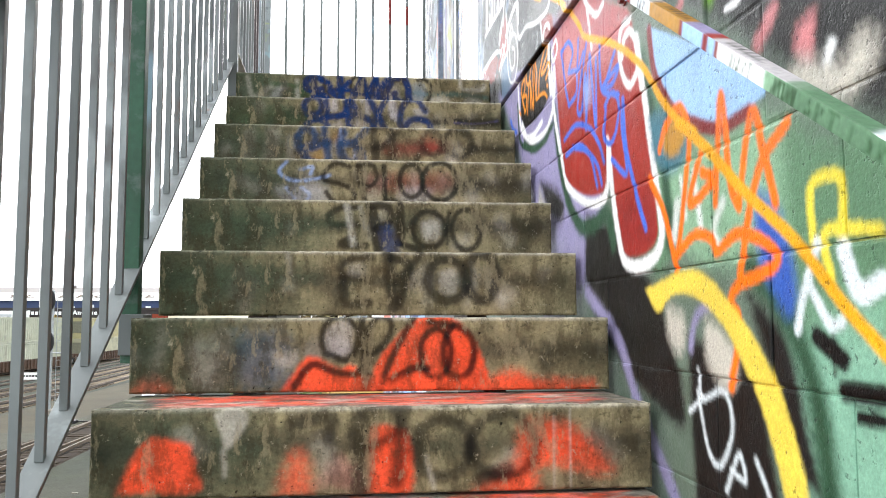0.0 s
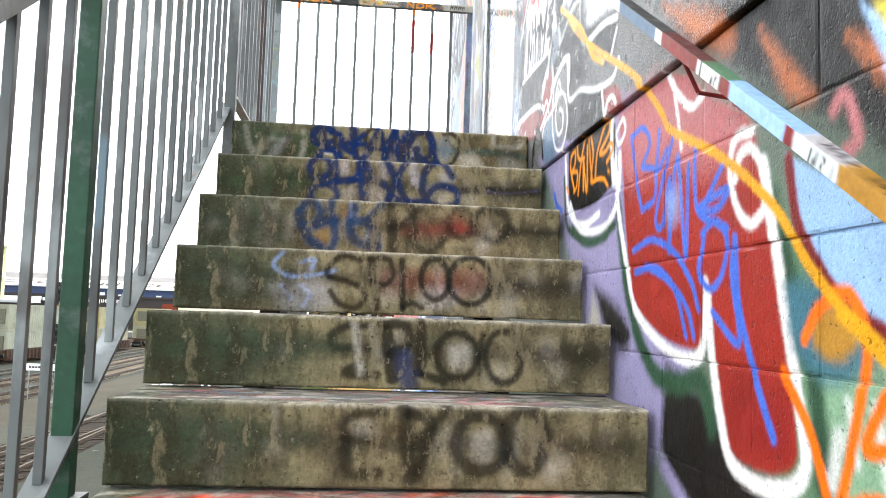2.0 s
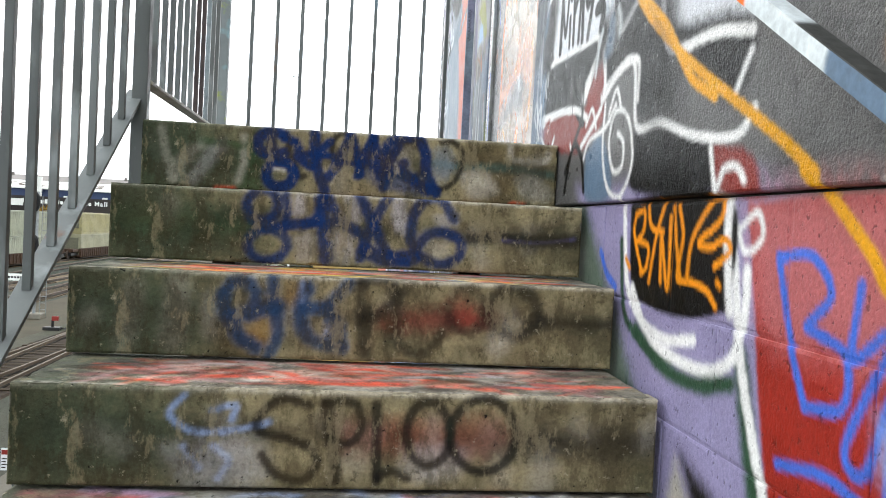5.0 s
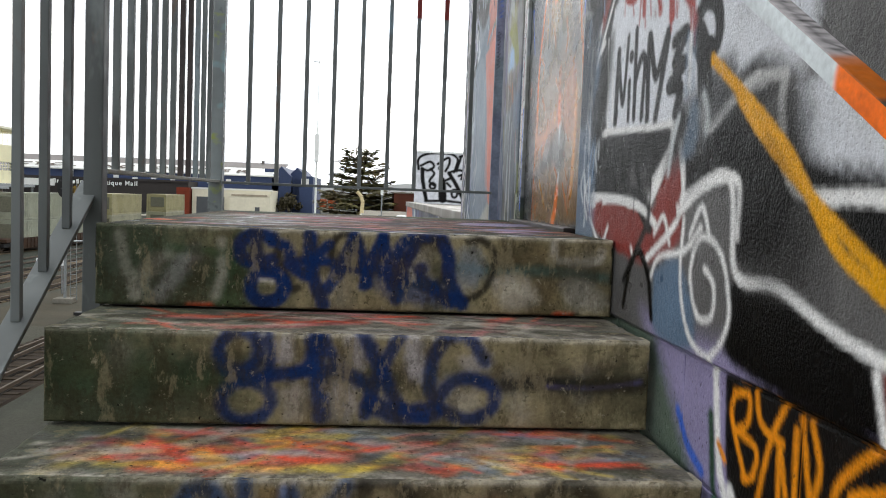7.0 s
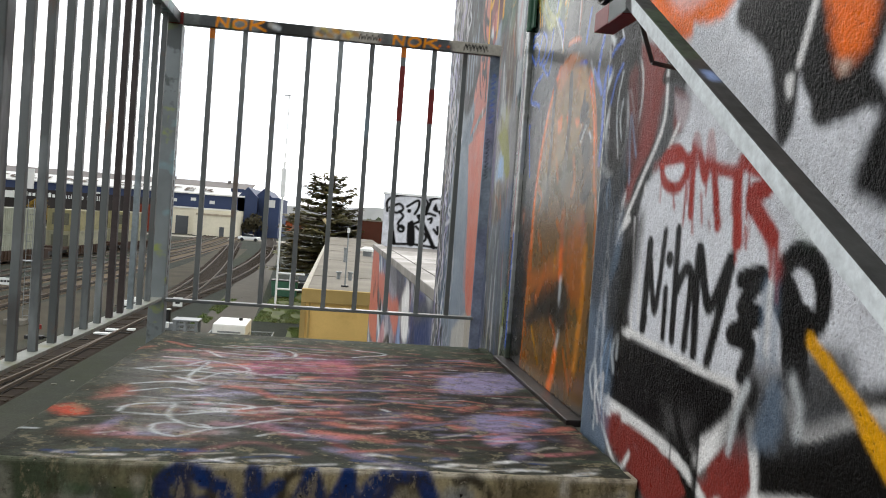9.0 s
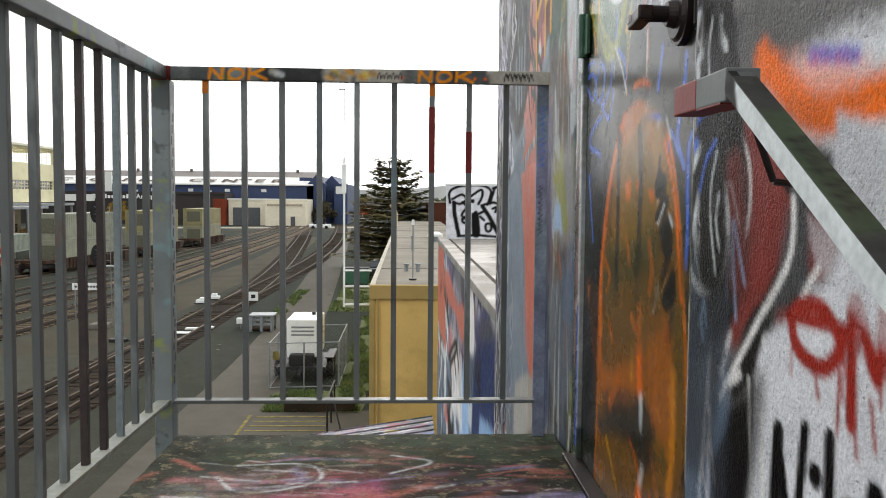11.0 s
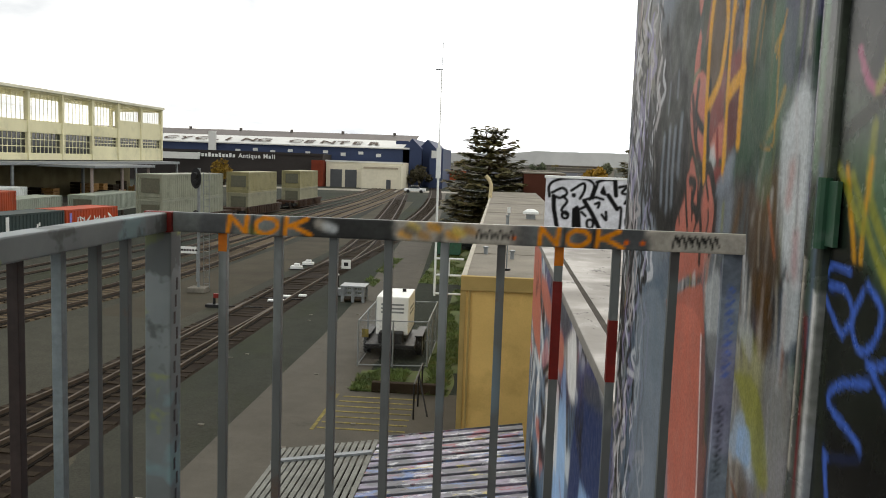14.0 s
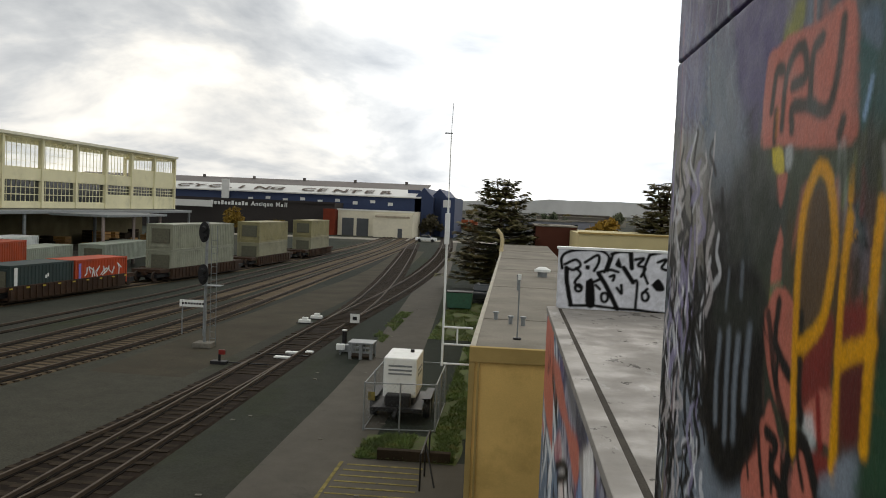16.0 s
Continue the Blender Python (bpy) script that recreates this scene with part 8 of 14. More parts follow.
spray(DOOR, "black", 0.03, 0.012, (.975, .811), (.913, .873), (.833, .91), (.752, .919), (.671, .911), (.606, .883), (.553, .842), a=0.9)
spray(DOOR, "soot", 0.026, 0.008, (.895, .846), (.897, .729), (.891, .571), (.904, .437))
spray(DOOR, "soot", 0.03, 0.008, (.73, .847), (.716, .719), (.706, .582), (.702, .443), (.67, .174))
spray(DOOR, "soot", 0.026, 0.008, (.885, .841), (.904, .777), (.917, .694))
area(DOOR, "ghost", 0.01, (.83, .892), (.845, .869), (.854, .842), (.835, .864), a=0.5)
spray(DOOR, "black", 0.03, 0.005, (.598, .781), (.61, .732), (.574, .727))
spray(DOOR, "black", 0.03, 0.005, (.579, .757), (.555, .745), (.578, .718), (.604, .702), (.598, .667), (.554, .685))
spray(DOOR, "black", 0.03, 0.005, (.554, .685), (.591, .645), (.557, .646), (.531, .653))
spray(DOOR, "black", 0.03, 0.005, (.54, .658), (.564, .637), (.522, .633), (.554, .578), (.564, .559))
spray(DOOR, "black", 0.03, 0.005, (.527, .631), (.515, .612), (.542, .582))
spray(DOOR, "black", 0.03, 0.005, (.509, .577), (.539, .544), (.526, .519), (.494, .538))
spray(DOOR, "black", 0.03, 0.005, (.502, .535), (.524, .451))
spray(DOOR, "ghost", 0.006, 0.004, (.562, .7), (.588, .662), a=0.8)
spray(DOOR, "ghost", 0.006, 0.004, (.53, .683), (.503, .66), a=0.8)
spray(DOOR, "ghost", 0.006, 0.004, (.542, .582), (.571, .509), a=0.8)
area(DOOR, "ghost", 0.012, (.741, .859), (.703, .84), (.675, .846), (.648, .835), (.701, .83), a=0.7)
spray(DOOR, "blue", 0.012, 0.006, (.724, .868), (.642, .864), (.602, .858), a=0.85)
area(DOOR, "ghost", 0.01, (.64, .848), (.61, .852), (.612, .84), a=0.7)
spray(DOOR, "ghost", 0.008, 0.006, (.564, .853), (.535, .815), a=0.7)
spray(DOOR, "ghost", 0.006, 0.004, (.68, .899), (.698, .878), a=0.7)
spray(DOOR, "blue", 0.013, 0.005, (.596, .988), (.621, .912))
spray(DOOR, "blue", 0.017, 0.005, (.463, .95), (.468, .91), (.489, .854), (.498, .811), (.462, .764))
spray(DOOR, "blue", 0.015, 0.005, (.401, .823), (.436, .801), (.44, .737), (.435, .657), (.44, .593))
spray(DOOR, "blue", 0.012, 0.005, (.53, .826), (.491, .787))
spray(DOOR, "blue", 0.008, 0.005, (.547, .806), (.555, .768))
spray(DOOR, "blue", 0.011, 0.005, (1.16, 1.05), (1.23, 1.05), (1.25, 1.01), (1.2, .969), (1.17, .955), a=0.95)
spray(DOOR, "blue", 0.011, 0.005, (1.23, 1.02), (1.17, 1.02), (1.14, .988), (1.17, .954), a=0.95)
spray(DOOR, "blue", 0.011, 0.005, (1.11, 1.03), (1.14, .979), (1.11, .945), (1.07, .961), (1.05, 1.01), (1.1, 1.04), a=0.95)
spray(DOOR, "blue", 0.012, 0.005, (.977, 1.02), (.988, .975), (1.04, .938), (1.08, .933), a=0.95)
spray(DOOR, "blue", 0.011, 0.005, (1.07, .928), (.994, .894), (.96, .955), a=0.95)
spray(DOOR, "blue", 0.013, 0.005, (1.07, .907), (1.16, .882), (1.2, .844), (1.09, .816), (1.09, .793), (1.19, .76), a=0.95)
spray(DOOR, "blue", 0.011, 0.005, (.924, 1.04), (.863, .999), (.852, .944), a=0.95)
spray(DOOR, "blue", 0.012, 0.005, (.937, 1.12), (.947, 1.07), a=0.95)
spray(DOOR, "blue", 0.012, 0.005, (1.2, .766), (1.14, .602), a=0.95)
spray(DOOR, "ghost", 0.007, 0.004, (.953, 1.05), (.883, .985), (.846, .93), a=0.9)
spray(DOOR, "gold", 0.005, 0.004, (.822, 1.07), (.847, .976), (.843, .931), a=0.8)
spray(DOOR, "ghost", 0.006, 0.005, (.956, 1.01), (.961, .98), a=0.6)
area(DOOR, "brown", 0.03, (1.11, .238), (.479, .261), (.41, .04), (.645, .045), (1.1, .09), a=0.8)
area(DOOR, "rust", 0.05, (1.2, .492), (.752, .497), (.684, .305), (1.09, .292), a=0.5)
spray(DOOR, "orange", 0.016, 0.012, (.801, .227), (.695, .156), (.687, .054), a=0.7)
spray(DOOR, "gold", 0.014, 0.012, (.964, .151), (.866, .068), a=0.7)
spray(DOOR, "rust", 0.02, 0.012, (.617, .225), (.522, .072), a=0.7)
spray(DOOR, "soot", 0.02, 0.012, (.855, .133), (.778, .036), a=0.7)
spray(DOOR, "orange", 0.014, 0.012, (1.14, .448), (1.11, .325), a=0.7)
spray(DOOR, "gold", 0.012, 0.012, (.767, .451), (.76, .33), a=0.7)
spray(DOOR, "olive", 0.02, 0.012, (.558, .287), (.49, .132), a=0.7)
spray(DOOR, "orange", 0.014, 0.012, (.618, .139), (.541, .054), a=0.7)
spray(DOOR, "rust", 0.016, 0.012, (1.12, .272), (1.03, .125), a=0.7)
area(DOOR, "soot", 0.03, (1.01, .246), (.812, .303), (.598, .305), (.597, .248), (.753, .209), (.946, .203), a=0.75)
area(DOOR, "black", 0.02, (1.19, .807), (.982, .795), (1.03, .684), (1.06, .562), (1.07, .391), (1.08, .292), (1.1, -.213), (1.57, -.545), (1.3, .209), (1.16, .481), a=0.85)
area(DOOR, "olive", 0.04, (.838, .699), (.505, .753), (.452, .526), (.812, .381), a=0.3)
spray(DOOR, "soot", 0.026, 0.008, (.895, .846), (.897, .729), (.891, .571), (.904, .437), a=0.95)
spray(DOOR, "soot", 0.03, 0.008, (.73, .847), (.716, .719), (.706, .582), (.702, .443), (.685, .255), a=0.95)
spray(DOOR, "rust", 0.014, 0.007, (1.08, -.081), (1.06, .224), (1.05, .33), (1.04, .445), (1.02, .582), (.992, .69), (.945, .778), (.886, .847), a=0.85)
spray(DOOR, "blue", 0.012, 0.005, (1.2, .766), (1.14, .602), a=0.9)
# worn streaks over the paint near the frame
area(FAR, "dark_slate", 0.05, (2.55, 1.72), (1.9, 1.59), (1.76, 1.16), (2.19, 1.1), a=0.5)
area(FAR, "haze_brown", 0.05, (2.13, 1.63), (1.83, 1.57), (1.67, 1.12), (1.87, 1.11), a=0.4)
area(FAR, "violet_grey", 0.03, (1.5, 1.51), (1.43, 1.5), (1.43, 1.35), (1.49, 1.37), a=0.5)
area(FAR, "sage", 0.04, (1.74, 1.51), (1.61, 1.5), (1.51, 1.17), (1.61, 1.17), a=0.45)
spray(FAR, "rust_dark", 0.011, 0.01, (2.29, 1.62), (2.31, 1.53), (2.3, 1.42), a=0.7)
spray(FAR, "rose", 0.011, 0.01, (2.14, 1.53), (2.16, 1.43), (2.14, 1.31), a=0.5)
spray(FAR, "haze_brown", 0.011, 0.01, (2.09, 1.6), (2.1, 1.53), (2.09, 1.45), a=0.7)
spray(FAR, "maroon", 0.011, 0.01, (1.91, 1.4), (1.92, 1.32), (1.91, 1.23), a=0.5)
spray(FAR, "salmon", 0.011, 0.01, (2.2, 1.38), (2.22, 1.29), (2.21, 1.2), a=0.6)
spray(FAR, "salmon", 0.011, 0.01, (2.03, 1.32), (2.05, 1.23), (2.03, 1.14), a=0.55)
spray(FAR, "soot", 0.011, 0.01, (1.93, 1.29), (1.95, 1.22), (1.93, 1.16), a=0.6)
spray(FAR, "salmon", 0.011, 0.01, (2.06, 1.23), (2.07, 1.16), (2.06, 1.09), a=0.75)
spray(FAR, "haze_brown", 0.011, 0.01, (1.81, 1.32), (1.83, 1.23), (1.81, 1.13), a=0.7)
spray(FAR, "soot", 0.011, 0.01, (2.36, 1.57), (2.38, 1.48), (2.37, 1.4), a=0.5)
spray(FAR, "soot", 0.011, 0.01, (1.69, 1.24), (1.7, 1.15), (1.69, 1.07), a=0.5)
spray(FAR, "dark_slate", 0.011, 0.01, (1.82, 1.23), (1.83, 1.15), (1.82, 1.07), a=0.7)
spray(FAR, "maroon", 0.011, 0.01, (1.86, 1.16), (1.87, 1.09), (1.86, 1.03), a=0.5)
spray(FAR, "rust_dark", 0.011, 0.01, (1.65, 1.12), (1.66, 1.01), (1.64, .902), a=0.6)
spray(FAR, "soot", 0.011, 0.01, (1.54, 1.06), (1.55, .965), (1.54, .868), a=0.45)
spray(FAR, "bone", 0.011, 0.01, (1.55, 1.16), (1.56, 1.09), (1.55, 1.01), a=0.4)
spray(FAR, "dark_slate", 0.011, 0.01, (1.93, 1.11), (1.93, 1.07), (1.93, 1.02), a=0.6)
spray(FAR, "salmon", 0.011, 0.01, (2.11, 1.09), (2.12, 1.04), (2.11, .995), a=0.6)
spray(FAR, "gold", 0.005, 0.004, (1.82, 1.55), (1.94, 1.45), (2.02, 1.3), a=0.85)
spray(FAR, "gold", 0.005, 0.004, (1.72, 1.36), (1.81, 1.32), (1.69, 1.31), (1.8, 1.34), a=0.85)
spray(FAR, "gold", 0.005, 0.004, (1.75, 1.34), (1.7, 1.21), a=0.85)
spray(FAR, "gold", 0.005, 0.004, (1.65, 1.28), (1.59, 1.24), (1.52, 1.24), (1.51, 1.29), (1.52, 1.44), a=0.85)
spray(FAR, "gold", 0.005, 0.004, (1.49, 1.48), (1.53, 1.4), a=0.85)
spray(FAR, "gold", 0.005, 0.004, (2.03, 1.46), (2.08, 1.2), (2, 1.13), a=0.85)
spray(FAR, "gold", 0.005, 0.004, (1.62, 1.51), (1.65, 1.34), a=0.85)
# dark smears, salmon drops and gold letters at the corner
area(FAR, "moss", 0.06, (2.41, 1.72), (2.02, 1.68), (1.92, 1.57), (1.83, 1.22), (1.9, 1.17), (2.17, 1.19), (2.34, 1.49), a=0.8)
area(FAR, "rust_dark", 0.06, (2.14, 1.56), (1.93, 1.6), (1.81, 1.39), (1.9, 1.34), (2.03, 1.32), a=0.6)
area(FAR, "green_black", 0.06, (2.3, 1.4), (2.19, 1.41), (2.11, 1.15), (2.2, 1.12), a=0.7)
area(FAR, "soot", 0.05, (2.74, 1.35), (2.28, 1.41), (2.25, 1.29), (2.64, 1.24), a=0.75)
area(FAR, "black", 0.03, (2.67, 1.03), (2.33, 1.11), (2.27, 1.09), (2.35, .998), (2.45, .945), (2.6, .935), a=0.8)
spray(FAR, "soot", 0.06, 0.06, (2.43, 1.78), (2.41, 1.62), (2.46, 1.49), (2.37, 1.4), a=0.5)
spray(FAR, "soot", 0.05, 0.05, (2.66, 1.75), (2.62, 1.6), (2.67, 1.45), a=0.4)
area(FAR, "slate_light", 0.03, (2.64, 1.24), (2.32, 1.28), (2.28, 1.12), (2.58, 1.05), a=0.35)
spray(FAR, "soot", 0.026, 0.014, (2.65, 1.26), (2.63, 1.15), (2.57, 1.03), a=0.9)
spray(FAR, "soot", 0.026, 0.014, (2.56, 1.27), (2.55, 1.16), (2.51, 1.05), a=0.9)
spray(FAR, "soot", 0.026, 0.014, (2.47, 1.28), (2.47, 1.18), (2.43, 1.07), a=0.9)
spray(FAR, "soot", 0.026, 0.014, (2.4, 1.29), (2.39, 1.19), (2.35, 1.08), a=0.9)
spray(FAR, "soot", 0.026, 0.014, (2.33, 1.3), (2.32, 1.2), (2.28, 1.1), a=0.9)
spray(FAR, "soot", 0.026, 0.014, (2.25, 1.31), (2.23, 1.22), (2.19, 1.12), a=0.9)
spray(FAR, "black", 0.018, 0.01, (3.01, 1.68), (2.89, 1.73), (2.75, 1.68), a=0.75)
spray(FAR, "black", 0.018, 0.01, (3.13, 1.56), (2.96, 1.48), (2.94, 1.39), (2.75, 1.35), a=0.75)
spray(FAR, "black", 0.018, 0.01, (2.96, 1.59), (2.82, 1.54), (2.7, 1.51), a=0.75)
spray(FAR, "black", 0.018, 0.01, (2.74, 1.59), (2.81, 1.56), (2.65, 1.59), a=0.75)
spray(FAR, "black", 0.018, 0.01, (2.65, 1.59), (2.61, 1.48), (2.51, 1.43), a=0.75)
spray(FAR, "black", 0.018, 0.01, (2.5, 1.51), (2.52, 1.46), a=0.75)
spray(FAR, "black", 0.018, 0.01, (2.88, 1.48), (2.73, 1.42), (2.68, 1.36), a=0.75)
spray(FAR, "black", 0.018, 0.01, (3.15, 1.32), (2.88, 1.31), (2.73, 1.23), a=0.75)
spray(FAR, "black", 0.018, 0.01, (2.76, 1.22), (2.73, 1.1), (2.78, .993), a=0.75)
spray(FAR, "black", 0.018, 0.01, (2.93, 1.79), (3.06, 1.63), (3.04, 1.56), a=0.75)
area(FAR, "blue_grey", 0.06, (2.9, .933), (2.58, .902), (2.34, .959), (2.34, .848), (2.84, .671), a=0.5)
area(FAR, "moss_yellow", 0.02, (2.27, 1.71), (2.2, 1.7), (2.18, 1.65), (2.23, 1.65), a=0.85)
area(FAR, "slate_light", 0.02, (2.19, 1.7), (2.12, 1.7), (2.14, 1.66), (2.18, 1.66), a=0.6)
area(FAR, "moss_yellow", 0.02, (2.21, 1.43), (2.16, 1.45), (2.16, 1.41), (2.21, 1.41), a=0.7)
area(FAR, "salmon", 0.012, (2.22, 1.65), (2.17, 1.65), (2.17, 1.6), (2.2, 1.6), a=0.95)
area(FAR, "salmon", 0.012, (2.19, 1.48), (2.16, 1.52), (2.15, 1.45), (2.2, 1.43), a=0.95)
area(FAR, "salmon", 0.012, (2.25, 1.38), (2.15, 1.42), (2.08, 1.42), (2.05, 1.34), (2.03, 1.23), (2.09, 1.21), (2.17, 1.25), (2.23, 1.33), a=0.95)
area(FAR, "salmon", 0.012, (1.96, 1.29), (1.88, 1.31), (1.85, 1.22), (1.93, 1.23), (1.98, 1.22), a=0.95)
area(FAR, "salmon", 0.012, (2.33, 1.01), (2.24, 1.07), (2.23, 1.13), (2.21, 1.18), (2.14, 1.14), (2.08, 1.08), (2.01, .967), (2.33, .853), (2.35, .864), (2.27, .941), a=0.95)
area(FAR, "salmon", 0.012, (2.03, 1.08), (2.01, 1.15), (1.94, 1.12), (1.91, 1.09), (1.92, 1.04), (1.96, .986), a=0.95)
area(FAR, "red_brown", 0.02, (2, 1.32), (1.9, 1.36), (1.89, 1.3), (1.99, 1.24), (2.03, 1.27), a=0.85)
area(FAR, "red_brown", 0.02, (1.96, 1.19), (1.84, 1.19), (1.83, 1.17), (1.94, 1.15), a=0.85)
area(FAR, "red_brown", 0.03, (1.85, 1.36), (1.77, 1.43), (1.74, 1.33), (1.81, 1.27), (1.83, 1.22), a=0.6)
spray(FAR, "maroon", 0.02, 0.01, (1.92, 1.28), (1.9, 1.21))
spray(FAR, "black", 0.016, 0.006, (2.24, 1.1), (2.19, 1.06), (2.25, 1), a=0.92)
spray(FAR, "black", 0.016, 0.006, (2.18, 1.14), (2.19, 1.05), (2.13, .987), a=0.92)
spray(FAR, "black", 0.014, 0.006, (2.12, 1.08), (2.08, 1.06), (2.1, 1.03), a=0.92)
spray(FAR, "black", 0.026, 0.006, (2.09, 1.13), (2.03, 1.05), (2.02, .962), a=0.92)
spray(FAR, "black", 0.014, 0.006, (2, 1.15), (1.96, 1.08), (1.97, 1.04), a=0.92)
spray(FAR, "black", 0.024, 0.006, (1.95, 1.17), (1.9, 1.11), (1.91, 1.02), a=0.92)
spray(FAR, "black", 0.014, 0.006, (2.25, 1.37), (2.13, 1.29), (2.06, 1.27), a=0.92)
spray(FAR, "black", 0.014, 0.006, (2.13, 1.39), (2.13, 1.33), (2.1, 1.29), a=0.92)
spray(FAR, "black", 0.014, 0.006, (2.17, 1.29), (2.14, 1.25), a=0.92)
area(FAR, "slate_light", 0.03, (1.88, 1.13), (1.86, 1.18), (1.78, 1.24), (1.75, 1.23), (1.77, 1.05), (1.87, 1.02), a=0.7)
spray(FAR, "moss_yellow", 0.02, 0.02, (1.83, 1.11), (1.83, 1.06), a=0.6)
spray(FAR, "gold", 0.021, 0.005, (2.04, 1.32), (2.05, 1.41), (2.03, 1.55), (2.01, 1.64), (1.97, 1.65), (1.92, 1.6), (1.9, 1.5), (1.92, 1.42), (1.98, 1.35), (2.04, 1.33), a=0.97)
spray(FAR, "gold", 0.021, 0.005, (2.04, 1.32), (2.04, 1.23), (2.05, 1.15), a=0.97)
spray(FAR, "gold", 0.021, 0.005, (1.84, 1.57), (1.86, 1.48), (1.86, 1.37), (1.85, 1.26), (1.85, 1.17), a=0.97)
spray(FAR, "gold", 0.021, 0.005, (1.85, 1.34), (1.8, 1.37), (1.74, 1.38), a=0.97)
spray(FAR, "gold", 0.021, 0.005, (1.74, 1.38), (1.74, 1.3), (1.74, 1.24), a=0.97)
spray(FAR, "gold", 0.021, 0.005, (1.85, 1.64), (1.85, 1.6), a=0.97)
area(FAR, "black", 0.08, (1.77, 1.24), (1.68, 1.31), (1.61, 1.33), (1.59, 1.21), (1.76, 1.15), a=0.7)
FAR.rgb *= 0.88


PLAIN_RISER = [Sheet(-0.6, 0.6, -RISE * (k + 1) - 0.02, -RISE * k + 0.02, 0.02, linear("#5d5646"), 0.2) for k in range(20)]

# fresh coat over the far wall: dark bulb, salmon patches, gold letters
area(FAR, "bone", 0.15, (3.27, 1.82), (2.87, 1.78), (2.75, 1.46), (3.25, 1.43), a=0.4)
area(FAR, "lavender", 0.15, (3.31, 2.25), (2.96, 2.17), (2.92, 1.85), (3.25, 1.89), a=0.5)
area(FAR, "slate_light", 0.12, (2.9, 2.06), (2.6, 2), (2.43, 1.67), (2.75, 1.69), a=0.6)
area(FAR, "violet_grey", 0.06, (2.62, 2.08), (2.19, 1.98), (2.23, 1.92), (2.27, 1.84), (2.35, 1.8), (2.51, 1.84), a=0.9)
area(FAR, "green_black", 0.1, (2.53, 1.69), (2.24, 1.7), (2.14, 1.53), (2.26, 1.46), (2.53, 1.46), a=0.8)
area(FAR, "moss", 0.06, (2.31, 1.8), (2.08, 1.69), (1.88, 1.68), (1.82, 1.62), (2.12, 1.63), (2.27, 1.66), a=0.8)
area(FAR, "slate_light", 0.1, (2.97, 1.07), (2.68, 1.13), (2.57, 0.966), (2.25, 1.01), (2.93, 0.77), a=0.8)
area(FAR, "black", 0.05, (2.74, 1.44), (2.3, 1.46), (2.23, 1.33), (2.23, 1.22), (2.26, 1.11), (2.37, 1), (2.47, 0.964), (2.61, 0.996), (2.72, 1.11), (2.74, 1.31), a=1)
area(FAR, "green_black", 0.06, (2.66, 1.38), (2.27, 1.42), (2.28, 1.33), (2.64, 1.28), a=0.6)
spray(FAR, "slate_light", 0.035, 0.03, (2.57, 1.28), (2.58, 1.18), (2.57, 1.09), a=0.75)
spray(FAR, "slate_light", 0.035, 0.03, (2.49, 1.3), (2.49, 1.19), (2.48, 1.07), a=0.75)
spray(FAR, "slate_light", 0.035, 0.03, (2.41, 1.3), (2.42, 1.2), (2.41, 1.09), a=0.75)
spray(FAR, "slate_light", 0.035, 0.03, (2.33, 1.33), (2.34, 1.25), (2.34, 1.18), a=0.75)
spray(FAR, "slate_light", 0.02, 0.02, (2.52, 1.44), (2.53, 1.36), a=0.5)
spray(FAR, "slate_light", 0.025, 0.02, (2.41, 1.46), (2.41, 1.4), a=0.5)
area(FAR, "salmon", 0.012, (2.31, 1.71), (2.33, 1.78), (2.31, 1.89), (2.24, 1.9), (2.18, 1.91), (2.08, 1.9), (1.97, 1.9), (1.89, 1.9), (1.87, 1.85), (1.87, 1.73), (1.9, 1.69), (2.02, 1.69), (2.14, 1.7), a=1)
spray(FAR, "green_black", 0.028, 0.012, (2.27, 1.78), (2.25, 1.85), (2.21, 1.85), a=0.95)
spray(FAR, "green_black", 0.028, 0.012, (2.2, 1.74), (2.19, 1.83), (2.15, 1.87), (2.1, 1.87), (2.08, 1.82), (2.15, 1.81), a=0.95)
spray(FAR, "green_black", 0.028, 0.012, (2.14, 1.73), (2.14, 1.77), (2.03, 1.76), a=0.95)
spray(FAR, "green_black", 0.028, 0.012, (2.01, 1.87), (2.05, 1.85), (2.05, 1.77), (2.01, 1.75), (1.96, 1.75), (1.93, 1.81), (1.92, 1.88), a=0.95)
spray(FAR, "green_black", 0.028, 0.012, (2.24, 1.72), (2.24, 1.77), a=0.95)
spray(FAR, "green_black", 0.028, 0.012, (1.91, 1.7), (1.9, 1.72), a=0.95)
spray(FAR, "amber", 0.02, 0.02, (2.23, 1.77), (2.23, 1.73), a=0.35)
area(FAR, "lemon", 0.012, (2.25, 1.7), (2.19, 1.7), (2.17, 1.65), (2.23, 1.66), a=0.85)
area(FAR, "ghost", 0.015, (2.17, 1.7), (2.13, 1.7), (2.13, 1.66), (2.16, 1.66), a=0.6)
area(FAR, "salmon", 0.012, (2.21, 1.65), (2.15, 1.65), (2.16, 1.61), (2.18, 1.59), a=0.95)
area(FAR, "salmon", 0.012, (2.17, 1.55), (2.15, 1.52), (2.18, 1.44), (2.21, 1.44), (2.2, 1.5), a=0.95)
area(FAR, "sage", 0.012, (2.21, 1.44), (2.14, 1.45), (2.15, 1.42), (2.2, 1.41), a=0.8)
area(FAR, "salmon", 0.012, (2.23, 1.36), (2.2, 1.42), (2.13, 1.44), (2.05, 1.4), (2.06, 1.32), (2.02, 1.25), (2.09, 1.23), (2.17, 1.3), a=1)
spray(FAR, "soot", 0.03, 0.012, (2.15, 1.41), (2.16, 1.34), (2.12, 1.31), (2.07, 1.29), a=1)
